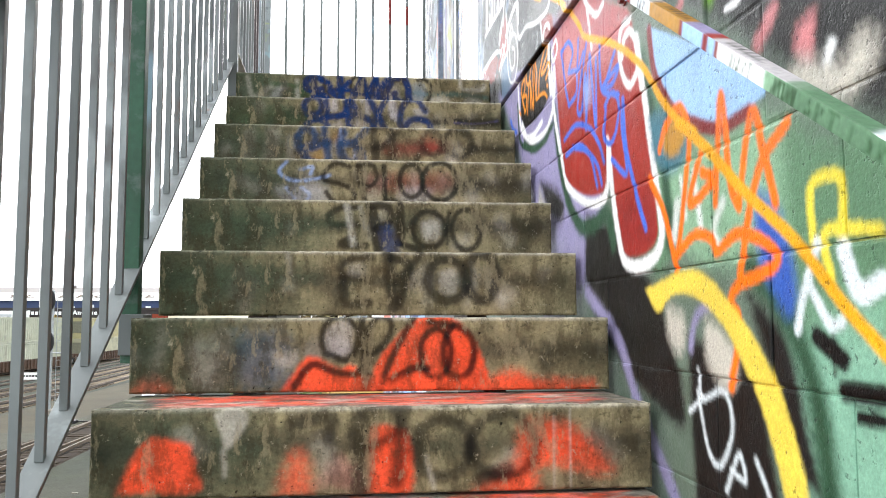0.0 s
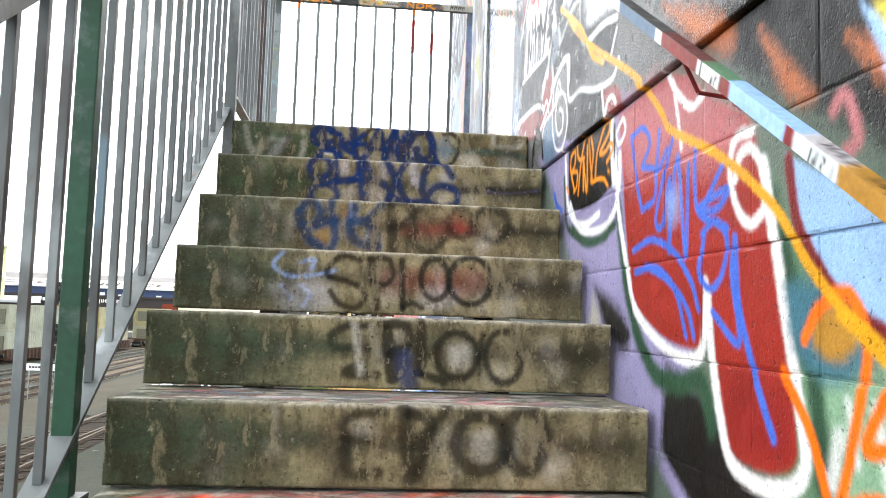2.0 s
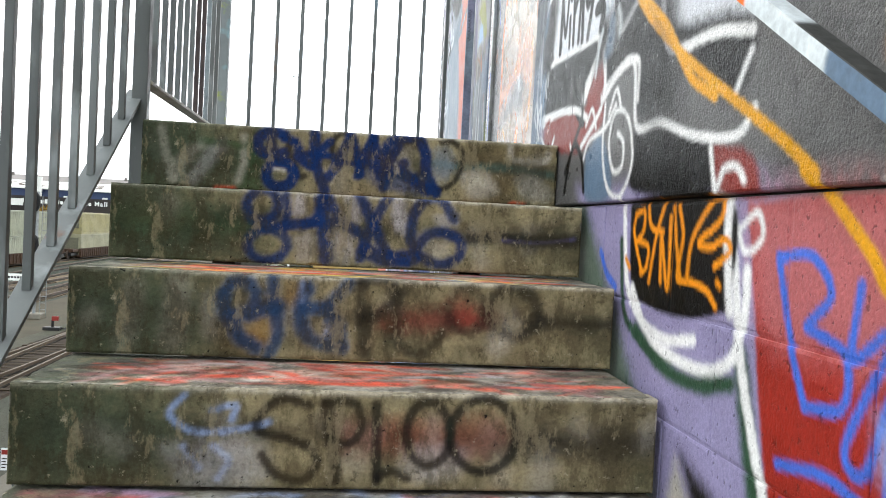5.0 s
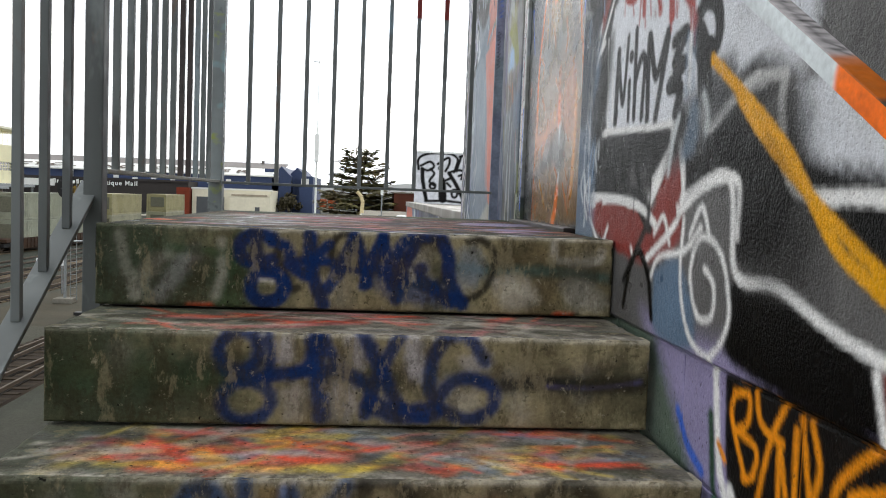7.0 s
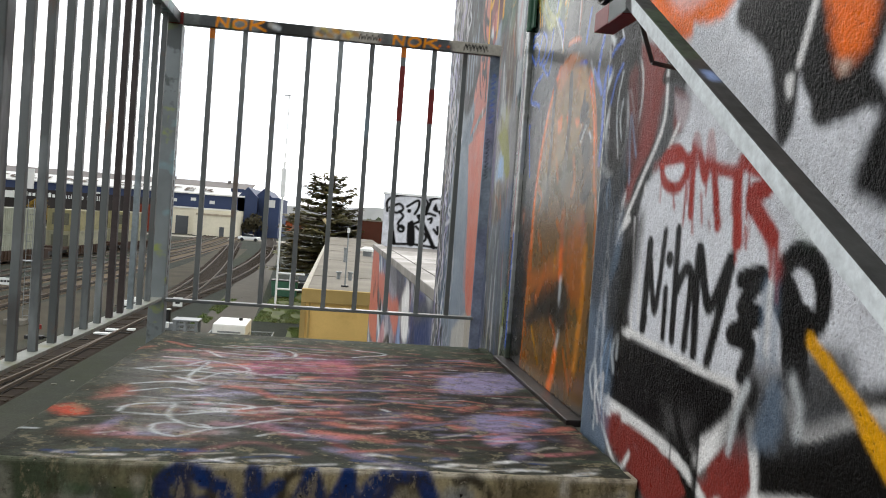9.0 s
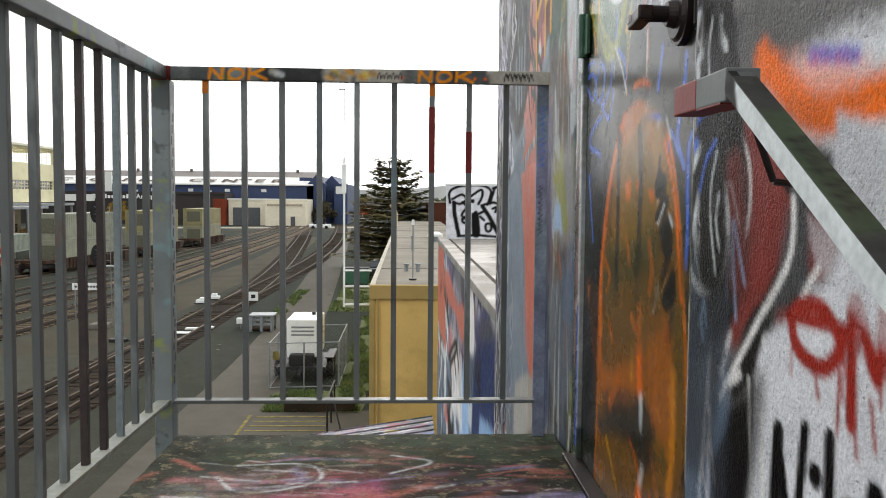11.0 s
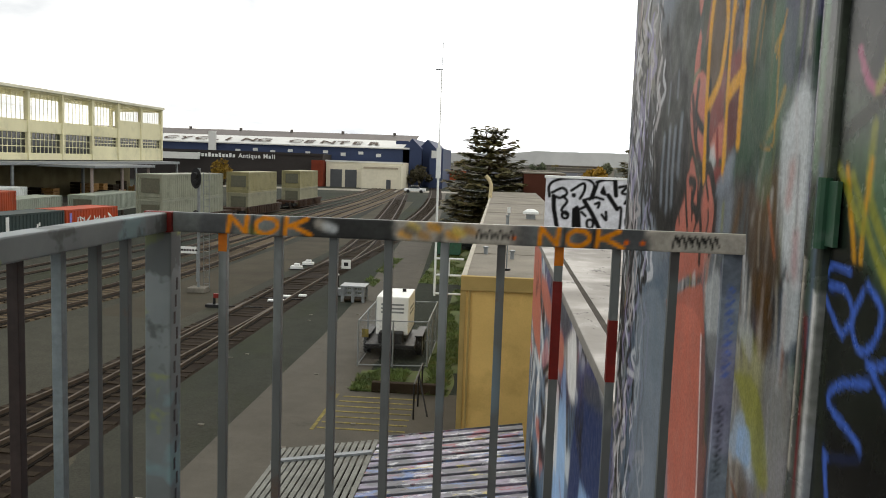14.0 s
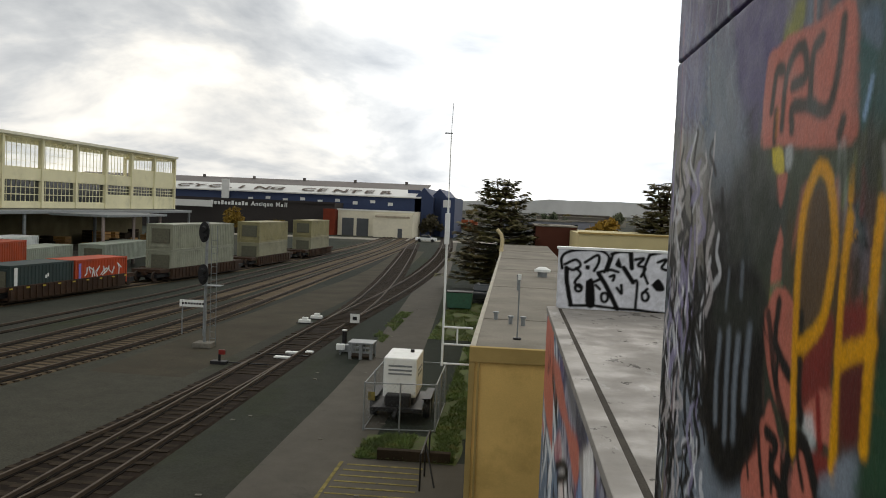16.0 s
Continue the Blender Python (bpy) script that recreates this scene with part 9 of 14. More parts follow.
spray(FAR, "soot", 0.02, 0.01, (2.14, 1.32), (2.14, 1.26), a=1)
spray(FAR, "soot", 0.03, 0.012, (2.21, 1.38), (2.14, 1.26), (2.09, 1.21), (2.03, 1.16), a=0.9)
area(FAR, "haze_brown", 0.03, (2.03, 1.61), (1.95, 1.62), (1.9, 1.48), (1.95, 1.41), (2.04, 1.39), (2.05, 1.51), a=0.9)
area(FAR, "salmon", 0.02, (2.07, 1.62), (2.04, 1.63), (2.08, 1.53), (2.1, 1.51), a=0.5)
area(FAR, "salmon", 0.02, (1.92, 1.63), (1.9, 1.63), (1.89, 1.58), (1.91, 1.58), a=0.5)
area(FAR, "red_brown", 0.025, (2.01, 1.33), (1.91, 1.42), (1.88, 1.39), (1.9, 1.3), (1.99, 1.27), a=1)
area(FAR, "red_brown", 0.03, (1.86, 1.44), (1.76, 1.45), (1.75, 1.41), (1.85, 1.39), a=1)
area(FAR, "maroon", 0.03, (1.85, 1.35), (1.75, 1.37), (1.75, 1.27), (1.83, 1.24), a=1)
area(FAR, "red_brown", 0.02, (2.01, 1.17), (1.93, 1.2), (1.86, 1.2), (1.84, 1.19), (1.95, 1.16), a=0.9)
area(FAR, "salmon", 0.012, (1.99, 1.25), (1.91, 1.3), (1.88, 1.27), (1.89, 1.22), (1.95, 1.22), a=0.95)
area(FAR, "ghost", 0.02, (2, 1.23), (1.95, 1.25), (1.93, 1.2), (1.98, 1.2), a=0.7)
spray(FAR, "dark_red", 0.02, 0.01, (1.93, 1.28), (1.91, 1.21), a=0.9)
area(FAR, "salmon", 0.015, (2.32, 0.981), (2.32, 1.04), (2.22, 1.12), (2.2, 1.18), (2.17, 1.22), (2.12, 1.18), (2.09, 1.13), (2.12, 1.05), a=1)
area(FAR, "salmon", 0.015, (2.02, 1.08), (2.02, 1.14), (1.98, 1.18), (1.92, 1.15), (1.91, 1.12), a=1)
spray(FAR, "soot", 0.035, 0.01, (2.07, 1.07), (2.05, 1.15), (2.01, 1.19), (1.97, 1.19), (1.91, 1.13), a=1)
spray(FAR, "soot", 0.016, 0.01, (2.15, 1.13), (2.13, 1.06), a=1)
spray(FAR, "soot", 0.022, 0.01, (2.25, 1.21), (2.22, 1.12), (2.18, 1.04), a=1)
spray(FAR, "soot", 0.03, 0.01, (2.18, 1.16), (2.12, 1.15), (2.14, 1.1), (2.06, 1.08), a=1)
spray(FAR, "soot", 0.016, 0.01, (2.01, 1.17), (1.97, 1.12), a=1)
spray(FAR, "soot", 0.03, 0.01, (2.03, 1.4), (2.02, 1.27), (2, 1.23), a=1)
spray(FAR, "soot", 0.014, 0.01, (2.3, 1.08), (2.28, 1.04), a=1)
area(FAR, "slate_light", 0.03, (1.9, 1.16), (1.78, 1.23), (1.76, 1.18), (1.89, 1.13), a=0.85)
area(FAR, "deep_green", 0.06, (1.74, 1.37), (1.59, 1.43), (1.57, 1.24), (1.76, 1.18), (1.75, 1.25), a=0.95)
area(FAR, "green_black", 0.05, (1.84, 1.62), (1.76, 1.68), (1.62, 1.61), (1.59, 1.4), (1.73, 1.38), (1.76, 1.54), a=0.5)
area(FAR, "teal_dark", 0.02, (1.86, 1.84), (1.79, 1.81), (1.79, 1.75), (1.82, 1.7), (1.84, 1.73), a=0.9)
area(FAR, "blue_grey", 0.02, (1.86, 1.88), (1.79, 1.87), (1.78, 1.81), (1.84, 1.84), a=0.8)
spray(FAR, "sky", 0.012, 0.008, (1.8, 1.77), (1.82, 1.72), a=0.9)
spray(FAR, "gold", 0.03, 0.014, (2.03, 1.17), (2.05, 1.32), (2.06, 1.48), (2.05, 1.58), (2.01, 1.64), (1.97, 1.65), (1.93, 1.62), (1.9, 1.53), (1.91, 1.47), (1.93, 1.41), (1.98, 1.37), (2.05, 1.34), a=0.97)
spray(FAR, "gold", 0.02, 0.014, (1.86, 1.19), (1.86, 1.3), (1.86, 1.42), (1.86, 1.51), (1.85, 1.57), a=0.97)
spray(FAR, "gold", 0.03, 0.014, (1.75, 1.25), (1.75, 1.39), (1.75, 1.5), (1.74, 1.59), a=0.97)
spray(FAR, "gold", 0.028, 0.014, (1.86, 1.36), (1.81, 1.38), (1.74, 1.4), a=0.97)
spray(FAR, "gold", 0.02, 0.014, (1.85, 1.35), (1.78, 1.38), a=0.97)
FAR.rgb *= 0.9
# inky strokes down the outer edge of the far wall
for i in range(330):
    y, z = 2.62 + 0.66 * RNG.random() ** 0.8, -0.6 + 2.4 * RNG.random()
    ln = 0.07 + 0.16 * RNG.random()
    bend = 0.035 * RNG.normal(size=3)
    c = ["black", "black", "soot", "lilac_white", "light_grey", "lavender"][int(RNG.integers(6))]
    spray(FAR, c, 0.012 + 0.022 * RNG.random(), 0.008, (y, z), (y + bend[0], z - ln * 0.35), (y + bend[1], z - ln * 0.7), (y + bend[2], z - ln), a=0.9 if c in ("black", "soot") else 0.65)

area(DOOR, "brown", 0.04, (1.03, 0.315), (1.04, 0.512), (0.992, 0.674), (0.924, 0.805), (0.836, 0.887), (0.748, 0.898), (0.652, 0.863), (0.575, 0.811), (0.537, 0.748), (0.503, 0.667), (0.471, 0.531), a=0.88)
area(DOOR, "olive", 0.05, (0.831, 0.785), (0.734, 0.82), (0.641, 0.796), (0.631, 0.684), (0.602, 0.579), (0.732, 0.539), (0.832, 0.567), a=0.7)
area(DOOR, "olive", 0.04, (1, 0.587), (0.941, 0.641), (0.88, 0.454), (0.962, 0.406), (1.01, 0.476), a=0.5)
spray(DOOR, "orange", 0.02, 0.025, (1.03, 0.326), (1.05, 0.509), (1.01, 0.671), (0.948, 0.793), (0.861, 0.884), a=0.8)
area(DOOR, "rust", 0.02, (0.873, 0.884), (0.775, 0.908), (0.7, 0.89), (0.788, 0.841), (0.86, 0.818), a=0.75)
area(DOOR, "ochre", 0.03, (0.683, 0.854), (0.604, 0.839), (0.559, 0.775), (0.587, 0.74), (0.651, 0.795), a=0.55)
spray(DOOR, "orange", 0.012, 0.01, (0.569, 0.811), (0.523, 0.743), (0.496, 0.683), (0.48, 0.616), (0.459, 0.536), a=0.95)
spray(DOOR, "soot", 0.03, 0.008, (0.901, 0.846), (0.898, 0.689), (0.902, 0.548), (0.89, 0.439), a=0.95)
spray(DOOR, "soot", 0.034, 0.008, (0.736, 0.846), (0.722, 0.753), (0.727, 0.647), (0.734, 0.539), (0.722, 0.433), a=0.95)
area(DOOR, "orange", 0.008, (0.843, 0.742), (0.797, 0.75), (0.796, 0.713), (0.83, 0.705), a=0.95)
area(DOOR, "orange", 0.008, (0.757, 0.742), (0.737, 0.745), (0.74, 0.719), a=0.95)
area(DOOR, "orange", 0.008, (0.671, 0.725), (0.624, 0.724), (0.641, 0.701), (0.66, 0.712), a=0.95)
spray(DOOR, "ghost", 0.006, 0.004, (0.601, 0.662), (0.562, 0.701), a=0.85)
spray(DOOR, "ghost", 0.006, 0.004, (0.537, 0.681), (0.514, 0.659), a=0.85)
spray(DOOR, "ghost", 0.006, 0.004, (0.608, 0.702), (0.578, 0.734), a=0.85)
spray(DOOR, "ghost", 0.006, 0.004, (0.618, 0.492), (0.586, 0.552), a=0.85)
area(DOOR, "brown", 0.06, (1.06, 0.096), (0.479, 0.22), (0.484, 0.018), (0.816, -0.01), a=0.6)
area(DOOR, "rust", 0.06, (1.08, 0.474), (0.779, 0.492), (0.726, 0.295), (1.07, 0.21), a=0.2)
area(DOOR, "rust", 0.05, (0.673, 0.493), (0.523, 0.494), (0.497, 0.267), (0.635, 0.304), a=0.5)
spray(DOOR, "orange", 0.035, 0.03, (0.711, 0.479), (0.707, 0.409), (0.695, 0.326), a=0.85)
spray(DOOR, "ghost", 0.022, 0.02, (0.687, 0.31), (0.685, 0.249), a=0.7)
spray(DOOR, "ghost", 0.022, 0.02, (0.669, 0.174), (0.687, 0.132), a=0.6)
spray(DOOR, "orange", 0.035, 0.03, (0.689, 0.117), (0.713, 0.049), (0.743, 0.007), a=0.8)
area(DOOR, "soot", 0.06, (1.06, 0.17), (0.874, 0.246), (0.676, 0.258), (0.588, 0.216), (0.659, 0.175), (0.819, 0.194), (1.02, 0.146), a=0.85)
spray(DOOR, "rust", 0.03, 0.03, (0.901, 0.369), (0.861, 0.326), (0.937, 0.242), a=0.7)
spray(DOOR, "amber", 0.03, 0.03, (0.491, 0.394), (0.489, 0.268), (0.512, 0.113), a=0.5)
area(WALL, "charcoal", 0.05, (0.2, 0.66), (0.39, 0.64), (0.39, 0.3), (0.26, 0.34), a=0.65)
area(WALL, "charcoal", 0.03, (0.38, 1.12), (0.301, 1.1), (0.231, 0.624), (0.335, 0.584), (0.35, 0.778), (0.346, 0.905), a=1)
spray(WALL, "ghost", 0.006, 0.005, (0.309, 0.977), (0.321, 0.935), (0.314, 0.889), (0.29, 0.851), a=0.85)
spray(WALL, "ghost", 0.006, 0.005, (0.276, 0.779), (0.296, 0.729), (0.294, 0.672), (0.27, 0.599), a=0.85)
spray(WALL, "ghost", 0.006, 0.005, (0.264, 0.714), (0.273, 0.678), (0.258, 0.637), a=0.85)
spray(WALL, "blue", 0.008, 0.004, (0.281, 0.795), (0.321, 0.766), (0.345, 0.721), a=0.9)
spray(WALL, "blue", 0.008, 0.004, (0.29, 0.849), (0.338, 0.839), (0.362, 0.827), a=0.9)
spray(WALL, "lilac_white", 0.004, 0.003, (0.376, 1.02), (0.384, 1.01), (0.37, 0.989), a=0.9)
spray(WALL, "lilac_white", 0.004, 0.003, (0.379, 0.966), (0.365, 0.949), (0.376, 0.948), a=0.9)
spray(WALL, "lilac_white", 0.004, 0.003, (0.358, 0.924), (0.373, 0.912), a=0.9)
spray(WALL, "lilac_white", 0.004, 0.003, (0.363, 0.879), (0.368, 0.862), (0.356, 0.848), (0.364, 0.835), a=0.9)
spray(WALL, "lilac_white", 0.004, 0.003, (0.387, 1.08), (0.373, 1.07), a=0.9)
spray(WALL, "lilac_white", 0.004, 0.003, (0.345, 0.699), (0.349, 0.68), (0.34, 0.667), a=0.9)
spray(WALL, "lilac_white", 0.004, 0.003, (0.341, 0.657), (0.343, 0.638), a=0.9)
area(WALL, "dark_slate", 0.05, (-0.364, 0.28), (-0.451, 0.292), (-0.567, 0.312), (-0.574, 0.232), (-0.311, 0.142), (-0.312, 0.205), a=0.8)
area(WALL, "soot", 0.05, (-0.45, 0.299), (-0.566, 0.325), (-0.57, 0.278), (-0.48, 0.261), a=0.7)
area(WALL, "blue_grey", 0.03, (-0.387, 0.21), (-0.411, 0.266), (-0.443, 0.242), (-0.435, 0.184), (-0.377, 0.164), a=0.6)
spray(WALL, "soot", 0.03, 0.02, (-0.339, 0.274), (-0.368, 0.238), (-0.341, 0.187), a=0.8)
spray(WALL, "ghost", 0.014, 0.012, (-0.311, 0.142), (-0.33, 0.21), (-0.351, 0.242), a=0.7)
spray(WALL, "ghost", 0.016, 0.02, (-0.46, 0.27), (-0.483, 0.239), (-0.48, 0.207), a=0.5)
area(WALL, "soot", 0.04, (0.274, 0.317), (0.126, 0.473), (0.088, 0.45), (0.145, 0.255), (0.238, 0.226), a=0.75)
spray(WALL, "red", 0.007, 0.005, (-0.117, 0.51), (-0.13, 0.448), a=0.9)
spray(WALL, "red", 0.007, 0.005, (-0.152, 0.51), (-0.163, 0.464), a=0.9)
spray(WALL, "red", 0.007, 0.005, (-0.277, 0.455), (-0.286, 0.409), a=0.9)
spray(WALL, "red", 0.007, 0.005, (-0.306, 0.46), (-0.313, 0.429), a=0.9)
spray(WALL, "red", 0.007, 0.005, (-0.375, 0.459), (-0.386, 0.393), a=0.9)
spray(WALL, "red", 0.007, 0.005, (-0.396, 0.435), (-0.407, 0.363), a=0.9)
spray(WALL, "red", 0.007, 0.005, (-0.037, 0.522), (-0.048, 0.488), a=0.9)
spray(WALL, "blue_grey", 0.02, 0.02, (-0.404, 0.403), (-0.41, 0.29), a=0.5)
spray(WALL, "blue_grey", 0.02, 0.02, (-0.376, 0.384), (-0.381, 0.284), a=0.5)
spray(WALL, "red", 0.03, 0.02, (-0.341, 0.484), (-0.38, 0.443), (-0.403, 0.403), a=0.7)
spray(WALL, "soot", 0.02, 0.01, (-0.102, 0.2), (-0.143, 0.126), (-0.214, 0.064), (-0.141, -0.016), (-0.069, -0.082), a=0.9)
spray(WALL, "soot", 0.016, 0.01, (-0.214, 0.064), (-0.209, 0.205), a=0.6)
spray(WALL, "soot", 0.014, 0.008, (-0.73, 0.14), (-0.705, 0.104), (-0.687, 0.067), a=0.9)
area(WALL, "black", 0.03, (-0.705, 0.199), (-0.785, 0.126), (-0.88, 0.03), (-0.88, -0.043), (-0.738, -0.012), (-0.639, -0.004), (-0.634, 0.126), a=0.35)
spray(WALL, "gold", 0.02, 0.006, (-.492, .324), (-.622, .249), (-.752, .167), (-.818, .106), (-.891, .039), a=0.97)
area(DOOR, "olive", 0.05, (1.02, 0.584), (0.754, 0.659), (0.616, 0.655), (0.58, 0.474), (0.997, 0.306), a=0.5)
area(DOOR, "brown", 0.04, (0.992, 0.461), (0.711, 0.563), (0.481, 0.615), (0.458, 0.523), (0.997, 0.306), a=0.45)
spray(DOOR, "rust", 0.02, 0.02, (1.01, 0.563), (0.963, 0.533), (0.981, 0.496), a=0.6)
spray(DOOR, "rust", 0.02, 0.02, (0.823, 0.626), (0.797, 0.576), a=0.6)
spray(DOOR, "rust", 0.02, 0.02, (0.77, 0.463), (0.733, 0.44), a=0.6)
spray(DOOR, "rust", 0.02, 0.02, (0.652, 0.622), (0.632, 0.57), (0.647, 0.532), a=0.6)
spray(DOOR, "rust", 0.02, 0.02, (0.966, 0.426), (0.923, 0.388), a=0.6)
spray(DOOR, "rust", 0.02, 0.02, (0.659, 0.843), (0.664, 0.81), a=0.6)

area(WALL, "light_grey", 0.02, (-0.012, 0.689), (-0.139, 0.648), (-0.271, 0.554), (-0.178, 0.565), (-0.069, 0.618), (-0.022, 0.651), a=0.5)
spray(WALL, "soot", 0.004, 0.003, (-0.144, 0.677), (-0.147, 0.652), a=0.8)
spray(WALL, "soot", 0.004, 0.003, (-0.237, 0.631), (-0.239, 0.615), a=0.8)
spray(WALL, "soot", 0.004, 0.003, (-0.403, 0.526), (-0.405, 0.51), a=0.8)
spray(WALL, "soot", 0.004, 0.003, (-0.358, 0.521), (-0.359, 0.516), a=0.8)
spray(WALL, "soot", 0.004, 0.003, (-0.713, 0.458), (-0.714, 0.445), a=0.8)
spray(WALL, "soot", 0.004, 0.003, (-0.628, 0.563), (-0.629, 0.558), a=0.8)
spray(WALL, "red_brown", 0.005, 0.003, (-0.092, 0.493), (-0.094, 0.474), a=0.9)
spray(WALL, "red_brown", 0.005, 0.003, (-0.107, 0.5), (-0.11, 0.478), a=0.9)
spray(WALL, "red_brown", 0.005, 0.003, (-0.189, 0.467), (-0.191, 0.455), a=0.9)
spray(WALL, "red_brown", 0.005, 0.003, (-0.231, 0.473), (-0.232, 0.463), a=0.9)
spray(WALL, "leaf", 0.02, 0.012, (-0.64, 0.54), (-0.661, 0.51), (-0.692, 0.478), a=0.75)
spray(WALL, "ghost", 0.008, 0.006, (-0.644, 0.55), (-0.676, 0.522), (-0.693, 0.488), a=0.6)
area(WALL, "pale_green", 0.04, (-0.437, 0.462), (-0.487, 0.464), (-0.515, 0.446), (-0.46, 0.444), a=0.25)
area(WALL, "blue_grey", 0.05, (-0.576, 0.46), (-0.632, 0.458), (-0.664, 0.433), (-0.612, 0.431), a=0.2)
spray(WALL, "black", 0.012, 0.008, (0.033, 0.747), (0.046, 0.722), (-0.01, 0.721), a=0.9)
spray(WALL, "soot", 0.003, 0.003, (-0.469, 0.594), (-0.471, 0.591), a=0.7)
spray(WALL, "soot", 0.003, 0.003, (-0.438, 0.61), (-0.439, 0.607), a=0.7)
spray(WALL, "soot", 0.003, 0.003, (-0.682, 0.435), (-0.683, 0.431), a=0.7)
spray(WALL, "soot", 0.003, 0.003, (-0.467, 0.519), (-0.469, 0.516), a=0.7)
spray(WALL, "soot", 0.003, 0.003, (-0.445, 0.601), (-0.447, 0.598), a=0.7)
spray(WALL, "soot", 0.003, 0.003, (-0.685, 0.43), (-0.686, 0.427), a=0.7)
spray(WALL, "soot", 0.003, 0.003, (-0.648, 0.531), (-0.65, 0.529), a=0.7)
spray(WALL, "soot", 0.003, 0.003, (-0.603, 0.459), (-0.604, 0.455), a=0.7)
spray(WALL, "soot", 0.003, 0.003, (-0.669, 0.541), (-0.67, 0.538), a=0.7)
spray(WALL, "soot", 0.003, 0.003, (-0.614, 0.492), (-0.616, 0.49), a=0.7)
spray(WALL, "soot", 0.003, 0.003, (-0.551, 0.574), (-0.553, 0.569), a=0.7)
spray(WALL, "soot", 0.003, 0.003, (-0.668, 0.474), (-0.669, 0.472), a=0.7)
spray(WALL, "soot", 0.003, 0.003, (-0.679, 0.468), (-0.68, 0.464), a=0.7)
spray(WALL, "soot", 0.003, 0.003, (-0.663, 0.481), (-0.664, 0.478), a=0.7)
spray(WALL, "soot", 0.003, 0.003, (-0.593, 0.508), (-0.594, 0.507), a=0.7)
spray(WALL, "soot", 0.003, 0.003, (-0.5, 0.465), (-0.501, 0.463), a=0.7)
spray(WALL, "soot", 0.003, 0.003, (-0.399, 0.517), (-0.4, 0.514), a=0.7)
spray(WALL, "soot", 0.003, 0.003, (-0.573, 0.506), (-0.575, 0.504), a=0.7)
spray(WALL, "soot", 0.003, 0.003, (-0.699, 0.517), (-0.7, 0.515), a=0.7)
spray(WALL, "soot", 0.003, 0.003, (-0.461, 0.503), (-0.462, 0.501), a=0.7)
spray(WALL, "soot", 0.003, 0.003, (-0.517, 0.473), (-0.518, 0.47), a=0.7)
spray(WALL, "soot", 0.003, 0.003, (-0.584, 0.436), (-0.585, 0.434), a=0.7)
spray(WALL, "soot", 0.003, 0.003, (-0.401, 0.59), (-0.403, 0.586), a=0.7)
spray(WALL, "soot", 0.003, 0.003, (-0.596, 0.538), (-0.598, 0.535), a=0.7)
spray(WALL, "soot", 0.003, 0.003, (-0.45, 0.537), (-0.451, 0.535), a=0.7)
spray(WALL, "soot", 0.003, 0.003, (-0.624, 0.43), (-0.625, 0.426), a=0.7)
area(DOOR, "ochre", 0.06, (0.911, 0.816), (0.769, 0.88), (0.63, 0.853), (0.551, 0.776), (0.528, 0.691), (0.915, 0.596), (0.943, 0.702), a=0.4)
spray(DOOR, "soot", 0.026, 0.008, (0.901, 0.846), (0.898, 0.689), (0.902, 0.548), a=0.8)
spray(DOOR, "soot", 0.03, 0.008, (0.736, 0.846), (0.722, 0.753), (0.727, 0.647), a=0.8)
area(FAR, "slate_light", 0.03, (2.89, 0.738), (2.4, 0.764), (2.12, -0.113), (2.73, -0.348), a=0.6)
area(FAR, "bone", 0.04, (2.49, -0.057), (1.91, 0.112), (1.87, -0.044), (2.48, -0.293), a=0.6)
area(FAR, "salmon", 0.012, (2.39, 0.804), (1.97, 0.821), (1.93, 0.521), (1.88, 0.158), (2.12, 0.071), (2.26, 0.466), a=0.9)
area(FAR, "dark_slate", 0.02, (1.95, 0.788), (1.77, 0.798), (1.72, 0.429), (1.88, 0.394), a=0.6)
area(FAR, "navy", 0.02, (1.88, 0.377), (1.75, 0.424), (1.67, 0.035), (1.82, -0.027), a=0.7)
spray(FAR, "white", 0.01, 0.006, (1.95, 0.788), (1.9, 0.458), (1.88, 0.158), (1.87, -0.01), a=0.8)
area(FAR, "bone", 0.06, (1.7, 0.832), (1.29, 0.849), (1.24, 0.633), (1.63, 0.568), a=0.35)
area(FAR, "slate_light", 0.06, (1.69, 0.436), (1.23, 0.586), (1.15, 0.267), (1.6, 0.095), a=0.35)
area(FAR, "moss_yellow", 0.02, (1.67, 0.774), (1.5, 0.786), (1.4, 0.633), (1.47, 0.623), (1.58, 0.722), a=0.7)
area(FAR, "sky", 0.015, (1.6, 0.676), (1.53, 0.692), (1.51, 0.627), (1.6, 0.615), a=0.7)
area(FAR, "blue_grey", 0.03, (1.49, 0.481), (1.36, 0.494), (1.31, 0.391), (1.44, 0.352), a=0.6)
area(FAR, "haze_brown", 0.03, (1.71, 0.556), (1.55, 0.611), (1.49, 0.481), (1.65, 0.445), a=0.5)
spray(FAR, "orange_brown", 0.02, 0.015, (1.53, 0.542), (1.5, 0.478), a=0.6)
area(DOOR, "black", 0.006, (0.626, 0.734), (0.61, 0.76), (0.603, 0.788), (0.587, 0.786), (0.587, 0.762), (0.559, 0.752), (0.556, 0.722), (0.593, 0.706), (0.627, 0.717), a=1)
area(DOOR, "black", 0.006, (0.578, 0.709), (0.613, 0.683), (0.613, 0.664), (0.572, 0.673), (0.537, 0.702), (0.546, 0.717), a=1)
area(DOOR, "black", 0.006, (0.599, 0.653), (0.547, 0.68), (0.524, 0.662), (0.513, 0.612), (0.547, 0.594), (0.584, 0.632), a=1)
area(DOOR, "black", 0.006, (0.558, 0.592), (0.581, 0.549), (0.544, 0.574), (0.526, 0.598), a=1)
